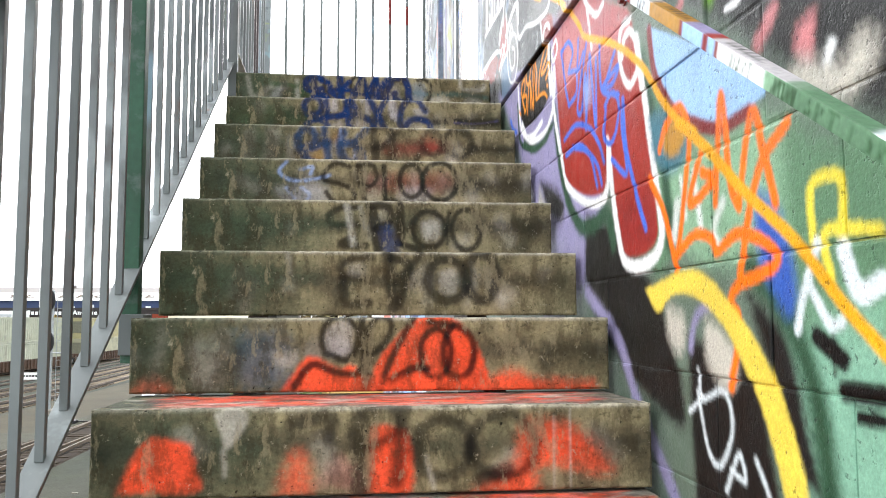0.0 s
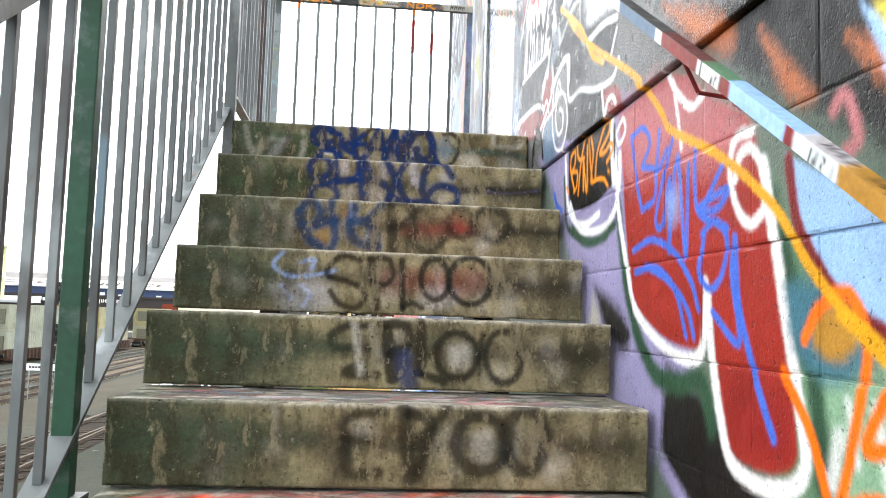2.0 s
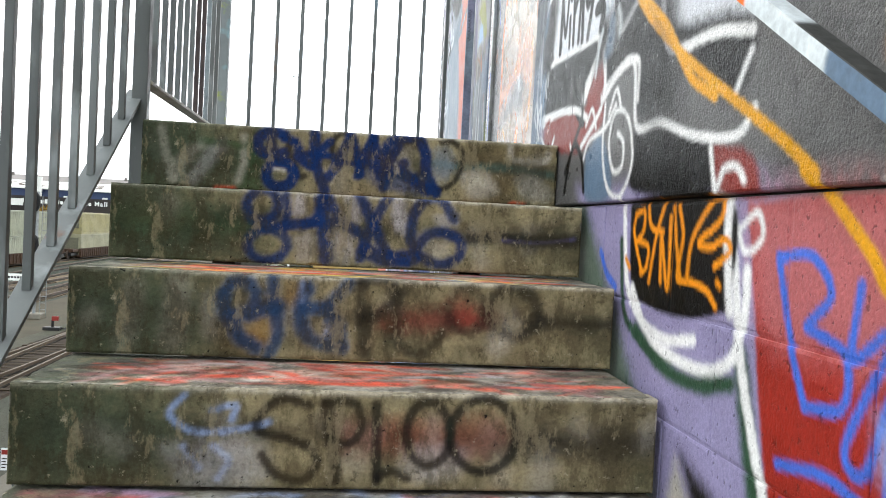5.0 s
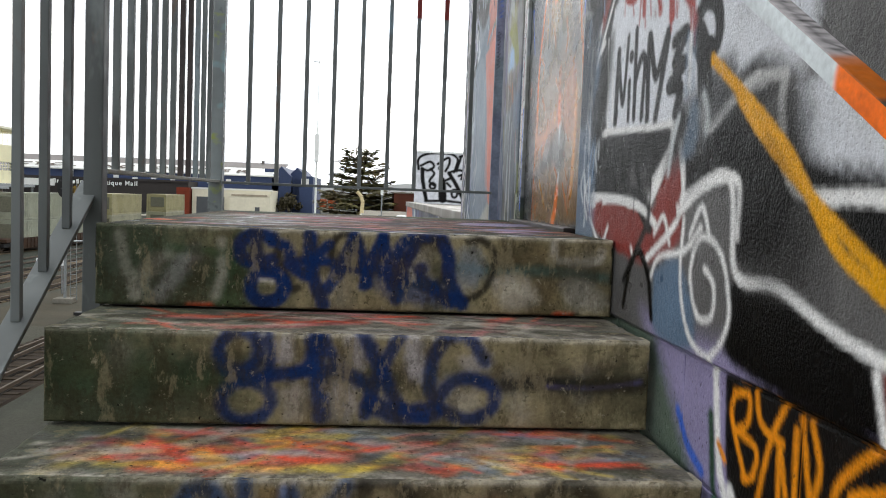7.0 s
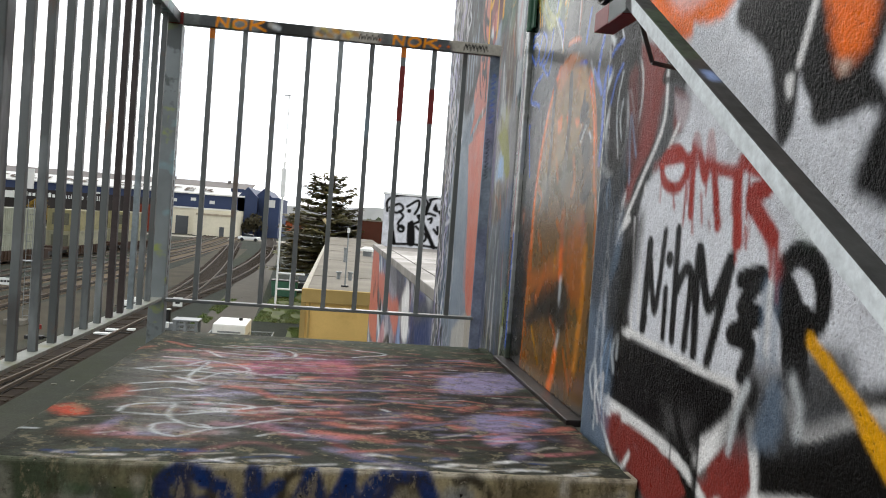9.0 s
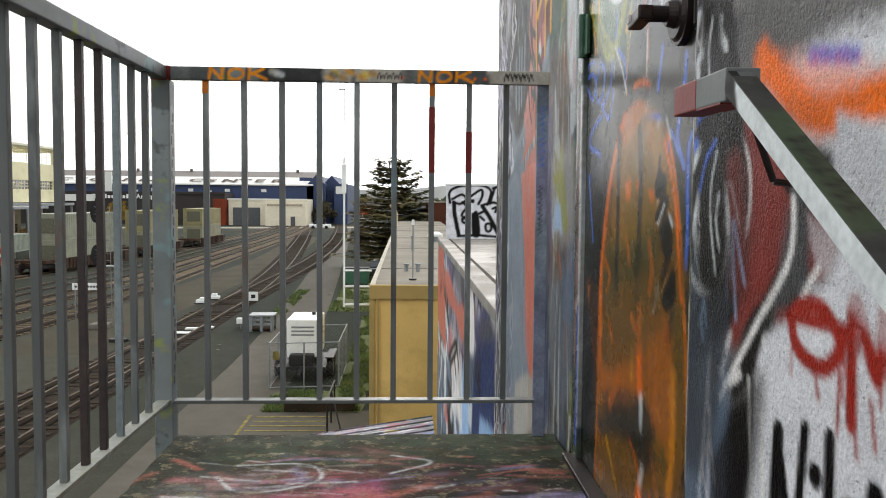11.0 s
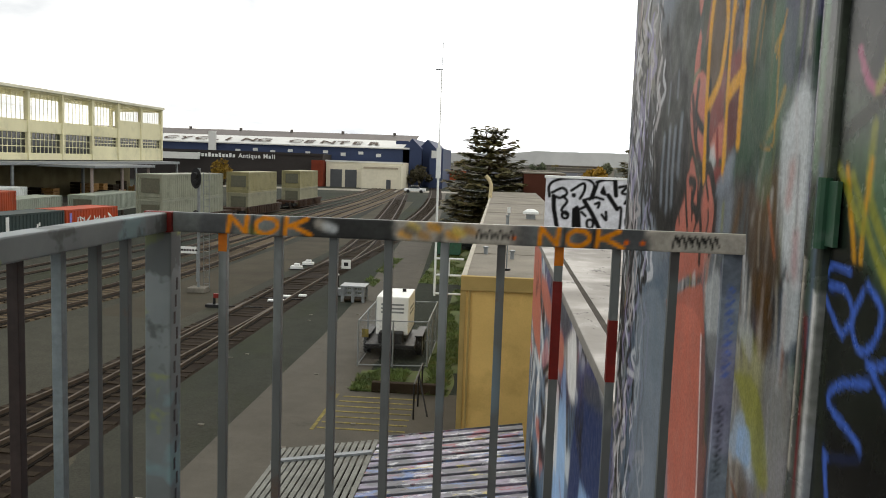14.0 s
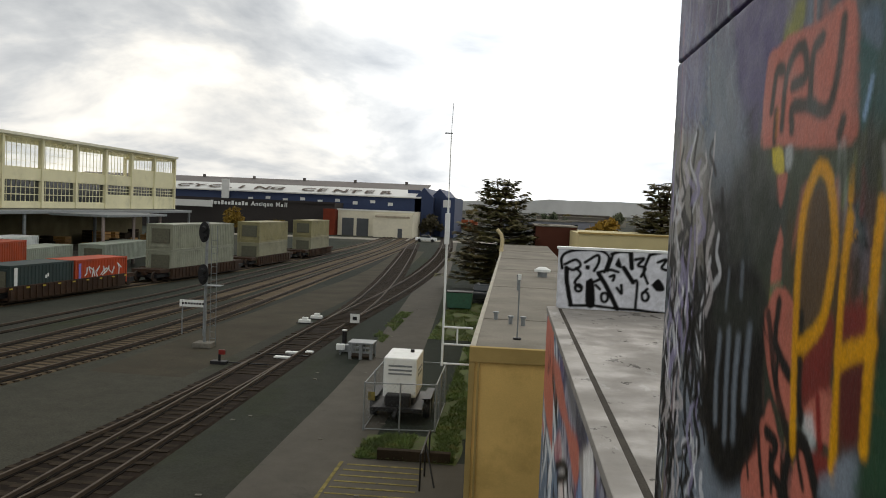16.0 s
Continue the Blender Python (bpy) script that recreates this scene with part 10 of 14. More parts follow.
area(DOOR, "black", 0.006, (0.56, 0.537), (0.503, 0.587), (0.491, 0.531), (0.532, 0.507), (0.564, 0.516), a=1)
spray(DOOR, "ghost", 0.006, 0.004, (0.601, 0.662), (0.562, 0.701), a=0.85)
spray(DOOR, "ghost", 0.006, 0.004, (0.537, 0.681), (0.514, 0.659), a=0.85)
for sheet, floor_ in ((WALL, 0.42), (DOOR, 0.6)):
    tone = sheet.rgb @ np.array((0.21, 0.72, 0.07))
    sheet.rgb *= np.clip(tone / 0.06, floor_, 1.0)[..., None]
for sheet in RISER[:3]:
    sheet.rgb *= np.where(sheet.rgb[..., 2] > 1.7 * sheet.rgb[..., 0], 0.6, 1.0)[..., None]
spray(RISER[6], "orange_red", 0.03, 0.04, (-0.12, -RISE * 7 + 0.015), (0.2, -RISE * 7 + 0.02), (0.52, -RISE * 7 + 0.012), a=0.8)
for k in range(7):
    top = -RISE * k
    # second darkening of the left end, part green stain, part painted shade
    area(RISER[k], "moss", 0.10, (-0.6, top + 0.02), (-0.38, top + 0.02), (-0.34, top - 0.2), (-0.6, top - 0.2), a=0.42)
    dashes(RISER[k], ["moss", "soot", "rust_dark"], 26, 0.10, 0.03, (-0.55, 0.5, top - 0.17, top - 0.02), 0.8, 0.15)

# ---------------------------------------------------------------- stairs
TREAD_PAINT = {1: (["orange_red", "rose", "bone", "soot"], 60), 2: (["orange_red", "mustard", "blue_grey", "bone", "orange_red"], 150), 3: (["orange_red", "lilac_white", "rose", "orange_red", "bone"], 100),
               4: (["orange_red", "rose", "white", "pale_blue", "soot"], 120), 5: (["blue_grey", "lilac_white", "rose", "bone", "mid_grey"], 70),
               6: (["orange_red", "rose", "bone", "rose"], 120), 7: (["orange_red", "rose", "salmon", "orange_red"], 190), 8: (["orange_red", "rose"], 90)}
LOWEST = 15


def tread_sheet(k):
    y = -RUN * k
    s = Sheet(-0.6, 0.6, y - 0.01, y + 0.33, 0.004, linear("#6f6a60"), 0.2)
    colours, n = TREAD_PAINT.get(k, (["rose", "bone"], 20))
    # open side of the tread darker: green stain and shade in one colour
    area(s, "moss", 0.15, (-0.6, y), (-0.34, y), (-0.26, y + 0.3), (-0.6, y + 0.3), a=0.6)
    dashes(s, colours, int(n * 0.8), 0.13, 0.026, (-0.44, 0.46, y + 0.05, y + 0.27), 0.35, 0.7)
    dashes(s, colours, int(n * 0.5), 0.07, 0.022, (-0.44, 0.46, y + 0.05, y + 0.27), 2.2, 0.6)
    dashes(s, ["soot", "moss", "mid_grey", "bone"], 90, 0.06, 0.022, (-0.56, 0.56, y + 0.02, y + 0.27), 0.8, 0.6)
    # worn lip with the stone showing
    lip = np.exp(-((np.arange(s.h) * s.res - 0.016) / 0.016) ** 2)[:, None] * (value_noise(s.h, s.w, 1.6) > 0.5)
    s.rgb += (np.array(linear("#b5b0a4")) - s.rgb) * (0.7 * lip)[..., None]
    return s


def build_step(k):
    y, z = -RUN * k, -RISE * k
    step = thing("stair_step", "stained precast concrete step with spray-painted front" if k < 9 else "stained precast concrete step, unpainted and worn", "step", (0, y, z), "steps of the stair")
    sheet = RISER[k] if k < 8 else PLAIN_RISER[k]
    res = 0.005 if k < 9 else 0.03
    painted_panel("riser", sheet, STEP_L, STEP_R, z - 0.1735, z - 0.0005, res, lambda u, v, d: np.stack([u, d, v - z], -1), M_STEP, step, "", 0.006, 0.055, 0.008)
    painted_panel("tread", tread_sheet(k), STEP_L + 0.001, STEP_R - 0.001, y + 0.003, y + RUN + 0.05, res, lambda u, v, d: np.stack([u, v - y, -d], -1), M_STEP, step, "", 0.008, 0.06, 0.010)
    return step


for k in range(1, LOWEST):
    build_step(k)

landing = thing("landing", "concrete stair landing covered in pink and white spray dashes", "landing", kind="structure")
painted_panel("landing_front", RISER[0], STEP_L, STEP_R, -0.1735, -0.0005, 0.005, lambda u, v, d: np.stack([u, d, v], -1), M_STEP, landing, "", 0.006, 0.055, 0.008)
LAND = Sheet(-0.7, 0.7, -0.05, 1.6, 0.005, linear("#363a30"), 0.35)
area(LAND, "soot", 0.25, (-0.15, 0.2), (0.5, 0.15), (0.5, 1.3), (0.0, 1.25), (-0.2, 0.7), a=0.55)
area(LAND, "rose", 0.2, (-0.3, 0.9), (0.1, 0.95), (0.15, 1.2), (-0.25, 1.2), a=0.35)
for _ in range(100):
    x, y = -0.36 + 0.86 * RNG.random(), 0.08 + 1.3 * RNG.random()
    w = 0.014 + 0.03 * RNG.random()
    c = ["rose", "rose", "lavender", "maroon", "red_brown"][int(RNG.integers(5))]
    spray(LAND, c, w, w, (x, y), (x + 0.07 * RNG.normal(), y + 0.03 * RNG.normal()), (x + 0.12 * RNG.normal(), y + 0.05 * RNG.normal()), a=0.25 + 0.4 * RNG.random())
for _ in range(60):
    x, y = -0.35 + 0.85 * RNG.random(), 0.2 + 0.95 * RNG.random()
    spray(LAND, ["lavender", "rose", "lavender", "lilac_white"][int(RNG.integers(4))], 0.03, 0.035, (x, y), (x + 0.1 * RNG.normal(), y + 0.02 * RNG.normal()), a=0.4)
dashes(LAND, ["soot", "black", "soot", "moss"], 210, 0.11, 0.02, (-0.3, 0.55, 0.1, 1.4), 0.4, 0.6)
area(LAND, "lilac_white", 0.15, (-0.54, 0.887), (-0.42, 1.14), (-0.223, 1.09), (-0.188, 0.575), (-0.171, 0.21), (-0.345, 0.199), a=0.2)
area(LAND, "soot", 0.12, (-0.218, 1.05), (0.185, 1.24), (0.511, 1.3), (0.382, 0.635), (0.074, 0.527), (-0.031, 0.672), a=0.6)
area(LAND, "soot", 0.08, (-0.023, 0.495), (0.151, 0.559), (0.313, 0.526), (0.315, 0.371), (0.2, 0.25), (0.029, 0.293), a=0.5)
area(LAND, "moss", 0.08, (-0.457, 1.42), (0.592, 1.54), (0.624, 1.32), (0.185, 1.24), (-0.325, 1.24), a=0.6)
area(LAND, "pink", 0.05, (-0.233, 0.917), (-0.187, 1.04), (-0.077, 1.01), (0.047, 1.13), (0.085, 0.905), (0.02, 0.797), (-0.04, 0.888), (-0.123, 0.83), (-0.202, 0.788), a=0.4)
area(LAND, "rose", 0.05, (-0.182, 0.998), (0.015, 1.07), (0.078, 0.918), (-0.07, 0.898), a=0.5)
spray(LAND, "salmon", 0.03, 0.03, (-0.236, 0.643), (-0.183, 0.628), (-0.097, 0.525), (-0.06, 0.51), a=0.75)
spray(LAND, "salmon", 0.03, 0.03, (-0.158, 0.756), (-0.089, 0.753), (-0.037, 0.809), a=0.75)
spray(LAND, "salmon", 0.03, 0.03, (0.018, 0.322), (0.072, 0.296), (0.139, 0.315), a=0.75)
spray(LAND, "salmon", 0.03, 0.03, (0.191, 0.424), (0.243, 0.403), a=0.75)
spray(LAND, "salmon", 0.03, 0.03, (0.324, 0.513), (0.399, 0.573), a=0.75)
spray(LAND, "salmon", 0.03, 0.03, (0.42, 0.484), (0.488, 0.504), a=0.75)
spray(LAND, "salmon", 0.03, 0.03, (0.485, 0.34), (0.54, 0.368), a=0.75)
spray(LAND, "salmon", 0.03, 0.03, (-0.012, 0.247), (0.072, 0.218), (0.133, 0.196), a=0.75)
spray(LAND, "salmon", 0.03, 0.03, (-0.043, 0.426), (0.027, 0.419), a=0.75)
spray(LAND, "salmon", 0.03, 0.03, (-0.304, 0.907), (-0.223, 0.962), a=0.75)
spray(LAND, "salmon", 0.03, 0.03, (0.095, 1.02), (0.177, 1.08), a=0.75)
spray(LAND, "salmon", 0.03, 0.03, (0.233, 0.961), (0.316, 1.01), a=0.75)
area(LAND, "orange_red", 0.04, (-0.553, 0.354), (-0.521, 0.397), (-0.47, 0.322), (-0.508, 0.297), a=0.6)
area(LAND, "salmon", 0.06, (-0.489, 0.451), (-0.489, 0.544), (-0.459, 0.608), (-0.423, 0.503), a=0.5)
area(LAND, "salmon", 0.06, (-0.473, 0.185), (-0.392, 0.229), (-0.355, 0.167), (-0.454, 0.155), a=0.45)
spray(LAND, "salmon", 0.02, 0.03, (-0.563, 1.11), (-0.524, 1.18), a=0.5)
spray(LAND, "salmon", 0.02, 0.02, (-0.499, 1.29), (-0.417, 1.21), a=0.6)
area(LAND, "lavender", 0.05, (0.322, 0.923), (0.462, 1.02), (0.57, 0.986), (0.555, 0.864), (0.462, 0.728), (0.363, 0.688), (0.297, 0.715), a=0.8)
area(LAND, "lavender", 0.05, (0.296, 0.399), (0.379, 0.462), (0.5, 0.398), (0.422, 0.32), (0.318, 0.313), a=0.8)
area(LAND, "lavender", 0.04, (0.344, 0.27), (0.425, 0.283), (0.353, 0.202), (0.333, 0.207), a=0.8)
area(LAND, "soot", 0.03, (0.351, 0.605), (0.472, 0.671), (0.496, 0.593), (0.399, 0.505), a=0.7)
area(LAND, "soot", 0.03, (0.425, 0.283), (0.493, 0.325), (0.534, 0.268), (0.46, 0.242), a=0.6)
spray(LAND, "ghost", 0.009, 0.007, (-0.358, 1.15), (-0.296, 1.05), (-0.218, 1.04), (-0.114, 1.1), (-0.099, 1.18), (-0.158, 1.25), (-0.323, 1.24), a=0.75)
spray(LAND, "ghost", 0.009, 0.007, (-0.455, 1.01), (-0.364, 1), (-0.251, 0.943), (-0.205, 0.865), (-0.261, 0.812), a=0.75)
spray(LAND, "ghost", 0.009, 0.007, (-0.488, 0.82), (-0.395, 0.8), (-0.31, 0.878), (-0.362, 0.898), (-0.483, 0.827), a=0.75)
spray(LAND, "ghost", 0.009, 0.007, (-0.373, 0.897), (-0.327, 0.976), (-0.344, 0.745), (-0.312, 0.713), (-0.262, 0.825), (-0.189, 0.789), (-0.239, 0.854), (-0.275, 0.863), a=0.75)
spray(LAND, "ghost", 0.009, 0.007, (-0.384, 0.746), (-0.289, 0.659), a=0.75)
spray(LAND, "ghost", 0.009, 0.007, (-0.457, 0.624), (-0.368, 0.672), (-0.299, 0.642), a=0.75)
spray(LAND, "ghost", 0.009, 0.007, (-0.44, 0.539), (-0.365, 0.597), (-0.312, 0.582), (-0.284, 0.601), a=0.75)
spray(LAND, "ghost", 0.009, 0.007, (-0.304, 0.524), (-0.26, 0.533), a=0.75)
spray(LAND, "ghost", 0.009, 0.007, (-0.416, 0.35), (-0.408, 0.407), (-0.342, 0.443), (-0.255, 0.464), (-0.15, 0.438), (-0.219, 0.386), (-0.307, 0.335), (-0.403, 0.339), a=0.75)
spray(LAND, "ghost", 0.009, 0.007, (-0.319, 0.44), (-0.317, 0.358), (-0.3, 0.302), (-0.248, 0.252), (-0.187, 0.249), (-0.132, 0.299), (-0.066, 0.35), a=0.75)
spray(LAND, "ghost", 0.009, 0.007, (-0.328, 0.247), (-0.311, 0.269), (-0.252, 0.273), (-0.214, 0.241), (-0.239, 0.206), (-0.271, 0.172), (-0.314, 0.201), (-0.327, 0.243), a=0.75)
spray(LAND, "ghost", 0.009, 0.007, (-0.12, 0.197), (-0.073, 0.233), (-0.008, 0.213), a=0.75)
spray(LAND, "ghost", 0.009, 0.007, (0.082, 1.32), (0.186, 1.26), (0.08, 1.17), a=0.75)
spray(LAND, "ghost", 0.009, 0.007, (0.134, 0.472), (0.146, 0.455), a=0.75)
spray(LAND, "ghost", 0.009, 0.007, (-0.549, 0.189), (-0.521, 0.188), a=0.75)
dashes(LAND, ["rose", "soot", "salmon", "lavender", "soot", "lilac_white"], 150, 0.10, 0.014, (-0.36, 0.5, 0.15, 1.3), 0.35, 0.55)
dashes(LAND, ["ghost", "lilac_white"], 45, 0.12, 0.008, (-0.42, 0.0, 0.3, 1.25), 0.5, 0.6)
dashes(LAND, ["salmon", "rose", "salmon"], 18, 0.09, 0.014, (-0.1, 0.52, 0.1, 0.75), 0.5, 0.7)
dashes(LAND, ["bone", "white", "rose", "salmon"], 40, 0.04, 0.008, (-0.4, 0.5, 0.15, 1.35), 0.6, 0.7)
dashes(LAND, ["navy_blue", "bone", "white"], 60, 0.05, 0.01, (-0.5, 0.5, 0.0, 0.10), 0.4, 0.8)
painted_panel("landing_top", LAND, STEP_L, 0.568, 0.003, 1.535, 0.0055, lambda u, v, d: np.stack([u, v, -d], -1), M_STEP, landing, "", 0.01, 0.1, 0.01)
box("landing_slab", STEP_L + 0.01, 0.556, 0.06, 1.52, -0.19, -0.03, M_CONCRETE, landing)
low = box("landing_lower", -0.75, 0.57, -RUN * LOWEST - 1.6, -RUN * LOWEST + 0.33, -RISE * LOWEST - 0.18, -RISE * LOWEST, M_CONCRETE)
tagged(low, "grey concrete landing at the foot of the flight", "landing", kind="structure")


def stringer(x):
    a, b = Vector((x, -RUN * LOWEST + 0.1, -RISE * LOWEST - 0.40)), Vector((x, 0.1, -0.38))
    ob = bar("stair_stringer", a, b, 0.06, 0.16, M_IRON)
    tagged(ob, "dark rusty steel beam carrying the steps", "stair beam", "beams under the stair")


stringer(-0.33)
stringer(0.33)
for x, y, z in ((-0.45, 1.35, -0.19), (-0.6, -RUN * LOWEST - 1.3, -RISE * LOWEST - 0.18)):
    ob = box("support_column", x - 0.1, x + 0.1, y - 0.1, y + 0.1, GROUND, z, M_CONCRETE, bevel=0.01)
    tagged(ob, "square grey concrete column under the stair", "column", "columns under the stair")

# ---------------------------------------------------------------- wall with its blocks
X_BLOCK, X_ROUGH, X_FAR = 0.588, 0.572, 0.572
LEDGE = -0.17
wall = thing("wall_right", "tall block wall covered in layers of bright graffiti", "wall", kind="structure")
box("wall_core", X_BLOCK + 0.004, 0.9, -5.4, 0.40, GROUND, LEDGE - 0.001, M_MORTAR, wall, "", 0)
box("wall_core_upper", X_ROUGH + 0.045, 0.9, -5.4, 0.38, LEDGE, 3.0, M_MORTAR, wall, "", 0)
painted_panel("rough_render", WALL, -3.3, 0.383, LEDGE, 1.70, 0.006, lambda u, v, d: np.stack([X_ROUGH + d, u, v], -1), M_ROUGH, wall, "rough rendered band with grey and white graffiti", 0.008, 0.05)
painted_panel("mortar_bed", WALL, -3.32, 0.39, -2.2, LEDGE - 0.004, 0.012, lambda u, v, d: np.stack([X_BLOCK - 0.0012 + d, u, v], -1), M_BLOCK, wall, "", 0.001, 0.02)
DULL = Sheet(-5.4, 0.4, -3.0, 3.0, 0.05, "mid_grey", 0.25)
painted_panel("rough_render", DULL, -3.3, 0.383, 1.70, 2.98, 0.05, lambda u, v, d: np.stack([X_ROUGH + d, u, v], -1), M_ROUGH, wall, "", 0.008, 0.05)
painted_panel("rough_render", DULL, -5.4, -3.3, LEDGE, 2.98, 0.05, lambda u, v, d: np.stack([X_ROUGH + d, u, v], -1), M_ROUGH, wall, "", 0.008, 0.05)

# ---------------------------------------------------------------- far wall, door and frame
far_wall = thing("wall_far", "smooth concrete wall with dark dripping graffiti and salmon patches", "wall", kind="structure")
box("wall_core", X_FAR + 0.02, 0.95, 1.33, 3.29, GROUND, 3.0, M_CONCRETE, far_wall, "", 0.004)
for z0, z1 in ((-1.1, 2.045), (2.05, 2.88)):
    painted_panel("concrete_lift", FAR, 1.33, 3.30, z0, z1, 0.0065, lambda u, v, d: np.stack([X_FAR + d, u, v], -1), M_FAR, far_wall, "", 0.01, 0.04, 0.004)
EDGE = Sheet(0.5, 1.0, -1.2, 2.9, 0.02, linear("#6a6c70"), 0.3)
for z0, z1 in ((-1.1, 2.045), (2.05, 2.88)):
    painted_panel("concrete_end", EDGE, X_FAR + 0.003, 0.95, z0, z1, 0.03, lambda u, v, d: np.stack([u, 3.302 - d, v], -1), M_FAR, far_wall, "", 0.008, 0.03)
box("wall_head", X_FAR, 0.95, 0.38, 1.33, 2.12, 3.0, M_CONCRETE, far_wall, "", 0.004)

door = thing("door_1", "closed steel door sprayed with an orange dome and black bars", "door", kind="structure")
painted_panel("door_leaf", DOOR, 0.405, 1.245, 0.012, 2.06, 0.007, lambda u, v, d: np.stack([0.585 + d, u, v], -1), M_DOOR, door, "dark green steel leaf with orange graffiti", 0.004, 0.045)
FRAME = Sheet(0.3, 1.4, -0.1, 2.2, 0.006, linear("#3f463c"), 0.3)
for i in range(60):
    x, y = [0.39, 1.29][i % 2] + 0.03 * RNG.normal(), 0.0 + 2 * RNG.random()
    spray(FRAME, ["deep_green", "dark_slate", "bone", "soot", "blue_grey", "violet_grey"][int(RNG.integers(6))], 0.016, 0.016, (x, y), (x + 0.005, y + 0.3 * RNG.random() + 0.1), a=0.7)
spray(FRAME, "white", 0.008, 0.004, (1.258, 0.1), (1.256, 0.5), (1.258, 1.0))
spray(FRAME, "blue", 0.012, 0.006, (1.262, 0.05), (1.262, 0.42))
spray(FRAME, "dark_red", 0.008, 0.005, (1.285, 0.62), (1.282, 0.8), (1.288, 0.96)); spray(FRAME, "rose", 0.008, 0.005, (1.29, 0.25), (1.285, 0.6)); spray(FRAME, "bone", 0.008, 0.006, (1.312, 0.7), (1.312, 1.05))
spray(FRAME, "pale_green", 0.02, 0.02, (1.30, 1.2), (1.30, 1.9), a=0.6)
painted_panel("frame_jamb", FRAME, 1.25, 1.325, -0.0, 2.12, 0.01, lambda u, v, d: np.stack([0.574 + d, u, v], -1), M_DOOR, door, "", 0.004, 0.06)
painted_panel("frame_jamb", FRAME, 0.384, 0.40, -0.0, 2.12, 0.008, lambda u, v, d: np.stack([0.577 + d, u, v], -1), M_DOOR, door, "", 0.003, 0.06)
box("frame_head", 0.574, 0.63, 0.40, 1.25, 2.07, 2.12, M_GREEN, door)
box("threshold", 0.545, 0.64, 0.40, 1.30, -0.004, 0.012, M_DARK, door, "worn dark metal threshold", 0.003)
for z in (1.13, 1.85):
    hinge = rod("hinge", (0.572, 1.247, z - 0.055), (0.572, 1.247, z + 0.055), 0.011, M_GREEN, door, "green painted butt hinge")
    box("hinge_leaf", 0.574, 0.582, 1.205, 1.247, z - 0.05, z + 0.05, M_GREEN, door, "", 0.001)


M_LABEL_INK = plain("pale_scratch", "#c4c6c4", 0.6)


def door_lock():
    y, z = 0.475, 1.02
    bm = bmesh.new()
    tube(bm, (0.586, y, z), (0.572, y, z), 0.052, 28)
    tube(bm, (0.573, y, z), (0.566, y, z), 0.047, 28, 0.040)
    part("rose_plate", bm, M_DARK, door, "round worn bronze escutcheon plate")
    bm = bmesh.new()
    tube(bm, (0.572, y, z), (0.552, y, z), 0.026, 20, 0.020)
    tube(bm, (0.553, y, z), (0.515, y, z), 0.014, 16)
    part("spindle", bm, M_DARK, door)
    bm = bmesh.new()
    add_box(bm, 0.500, 0.526, y - 0.018, y + 0.068, z - 0.012, z + 0.012, 0.004)
    for v in bm.verts:
        if v.co.y > y + 0.03:
            v.co.z -= 0.003
            v.co.x += 0.004
    part("lever", bm, M_DARK, door, "dark lever handle with scratched pale marks")
    for k, (ya, za, yb, zb) in enumerate(((0.034, -0.006, 0.038, 0.006), (0.038, 0.006, 0.044, -0.006), (0.047, -0.006, 0.047, 0.007), (0.047, -0.006, 0.054, -0.006), (0.057, -0.007, 0.061, 0.005), (0.061, 0.005, 0.065, -0.004))):
        bar("scratch", (0.5008, y + ya, z + za), (0.5008, y + yb, z + zb), 0.0012, 0.0016, M_LABEL_INK, door, "pale scratched mark" if k == 0 else "", 0)
    box("strike_gap", 0.5755, 0.579, 0.398, 0.405, 0.99, 1.09, M_MORTAR, door, "", 0.0)


door_lock()

# ---------------------------------------------------------------- railings


def rail_set(name, label, group=""):
    return thing(name, label, "railing", group=group)


M_LABEL = plain("white_label", "#c9ccce", 0.5, vary=0.05)
stair_rail = rail_set("stair_railing", "tall grey steel stair railing with square bars and one green post")
X_RAIL = -0.60
M_MAROON = plain("maroon_spray_paint", "#3b3230", 0.5, 0.0, 0.3, 7, 60, 0.1, "#2a2725", 0.8)
M_PALE = plain("pale_blue_spray_paint", "#7f8b8f", 0.5, 0.0, 0.25, 6, 60, 0.1, "#5d6466", 0.8)


def slope(y, above):
    return RISE / RUN * y + above


bar("bottom_rail", (X_RAIL, -4.4, slope(-4.4, 0.02)), (X_RAIL, 0.10, slope(0.10, 0.02)), 0.045, 0.010, M_STEEL, stair_rail, "sloping flat bottom bar")
bar("top_rail", (X_RAIL, -4.4, slope(-4.4, 0.955)), (X_RAIL, 0.06, slope(0.06, 0.955)), 0.038, 0.038, M_STEEL, stair_rail)
POST_Y = (-4.40, -3.09, -1.51)
for y in POST_Y:
    box("post", X_RAIL - 0.02, X_RAIL + 0.02, y - 0.02, y + 0.02, slope(y, -0.22), slope(y, 0.94), M_GREEN if y == -1.51 else M_STEEL, stair_rail, "chipped green post" if y == -1.51 else "", 0.003)
    box("post_plate", X_RAIL - 0.02, STEP_L - 0.001, y - 0.04, y + 0.04, slope(y, -0.20), slope(y, -0.10), M_STEEL, stair_rail, "", 0.002)
bars_y = [-1.51 - 0.1195 * i for i in range(1, 13)] + [-1.51 + 0.1215 * i for i in range(1, 13)] + [-3.09 - 0.12 * i for i in range(1, 10)]
for y in bars_y:
    box("baluster", X_RAIL - 0.008, X_RAIL + 0.008, y - 0.008, y + 0.008, slope(y, 0.022), slope(y, 0.94), M_STEEL, stair_rail, "", 0.001)

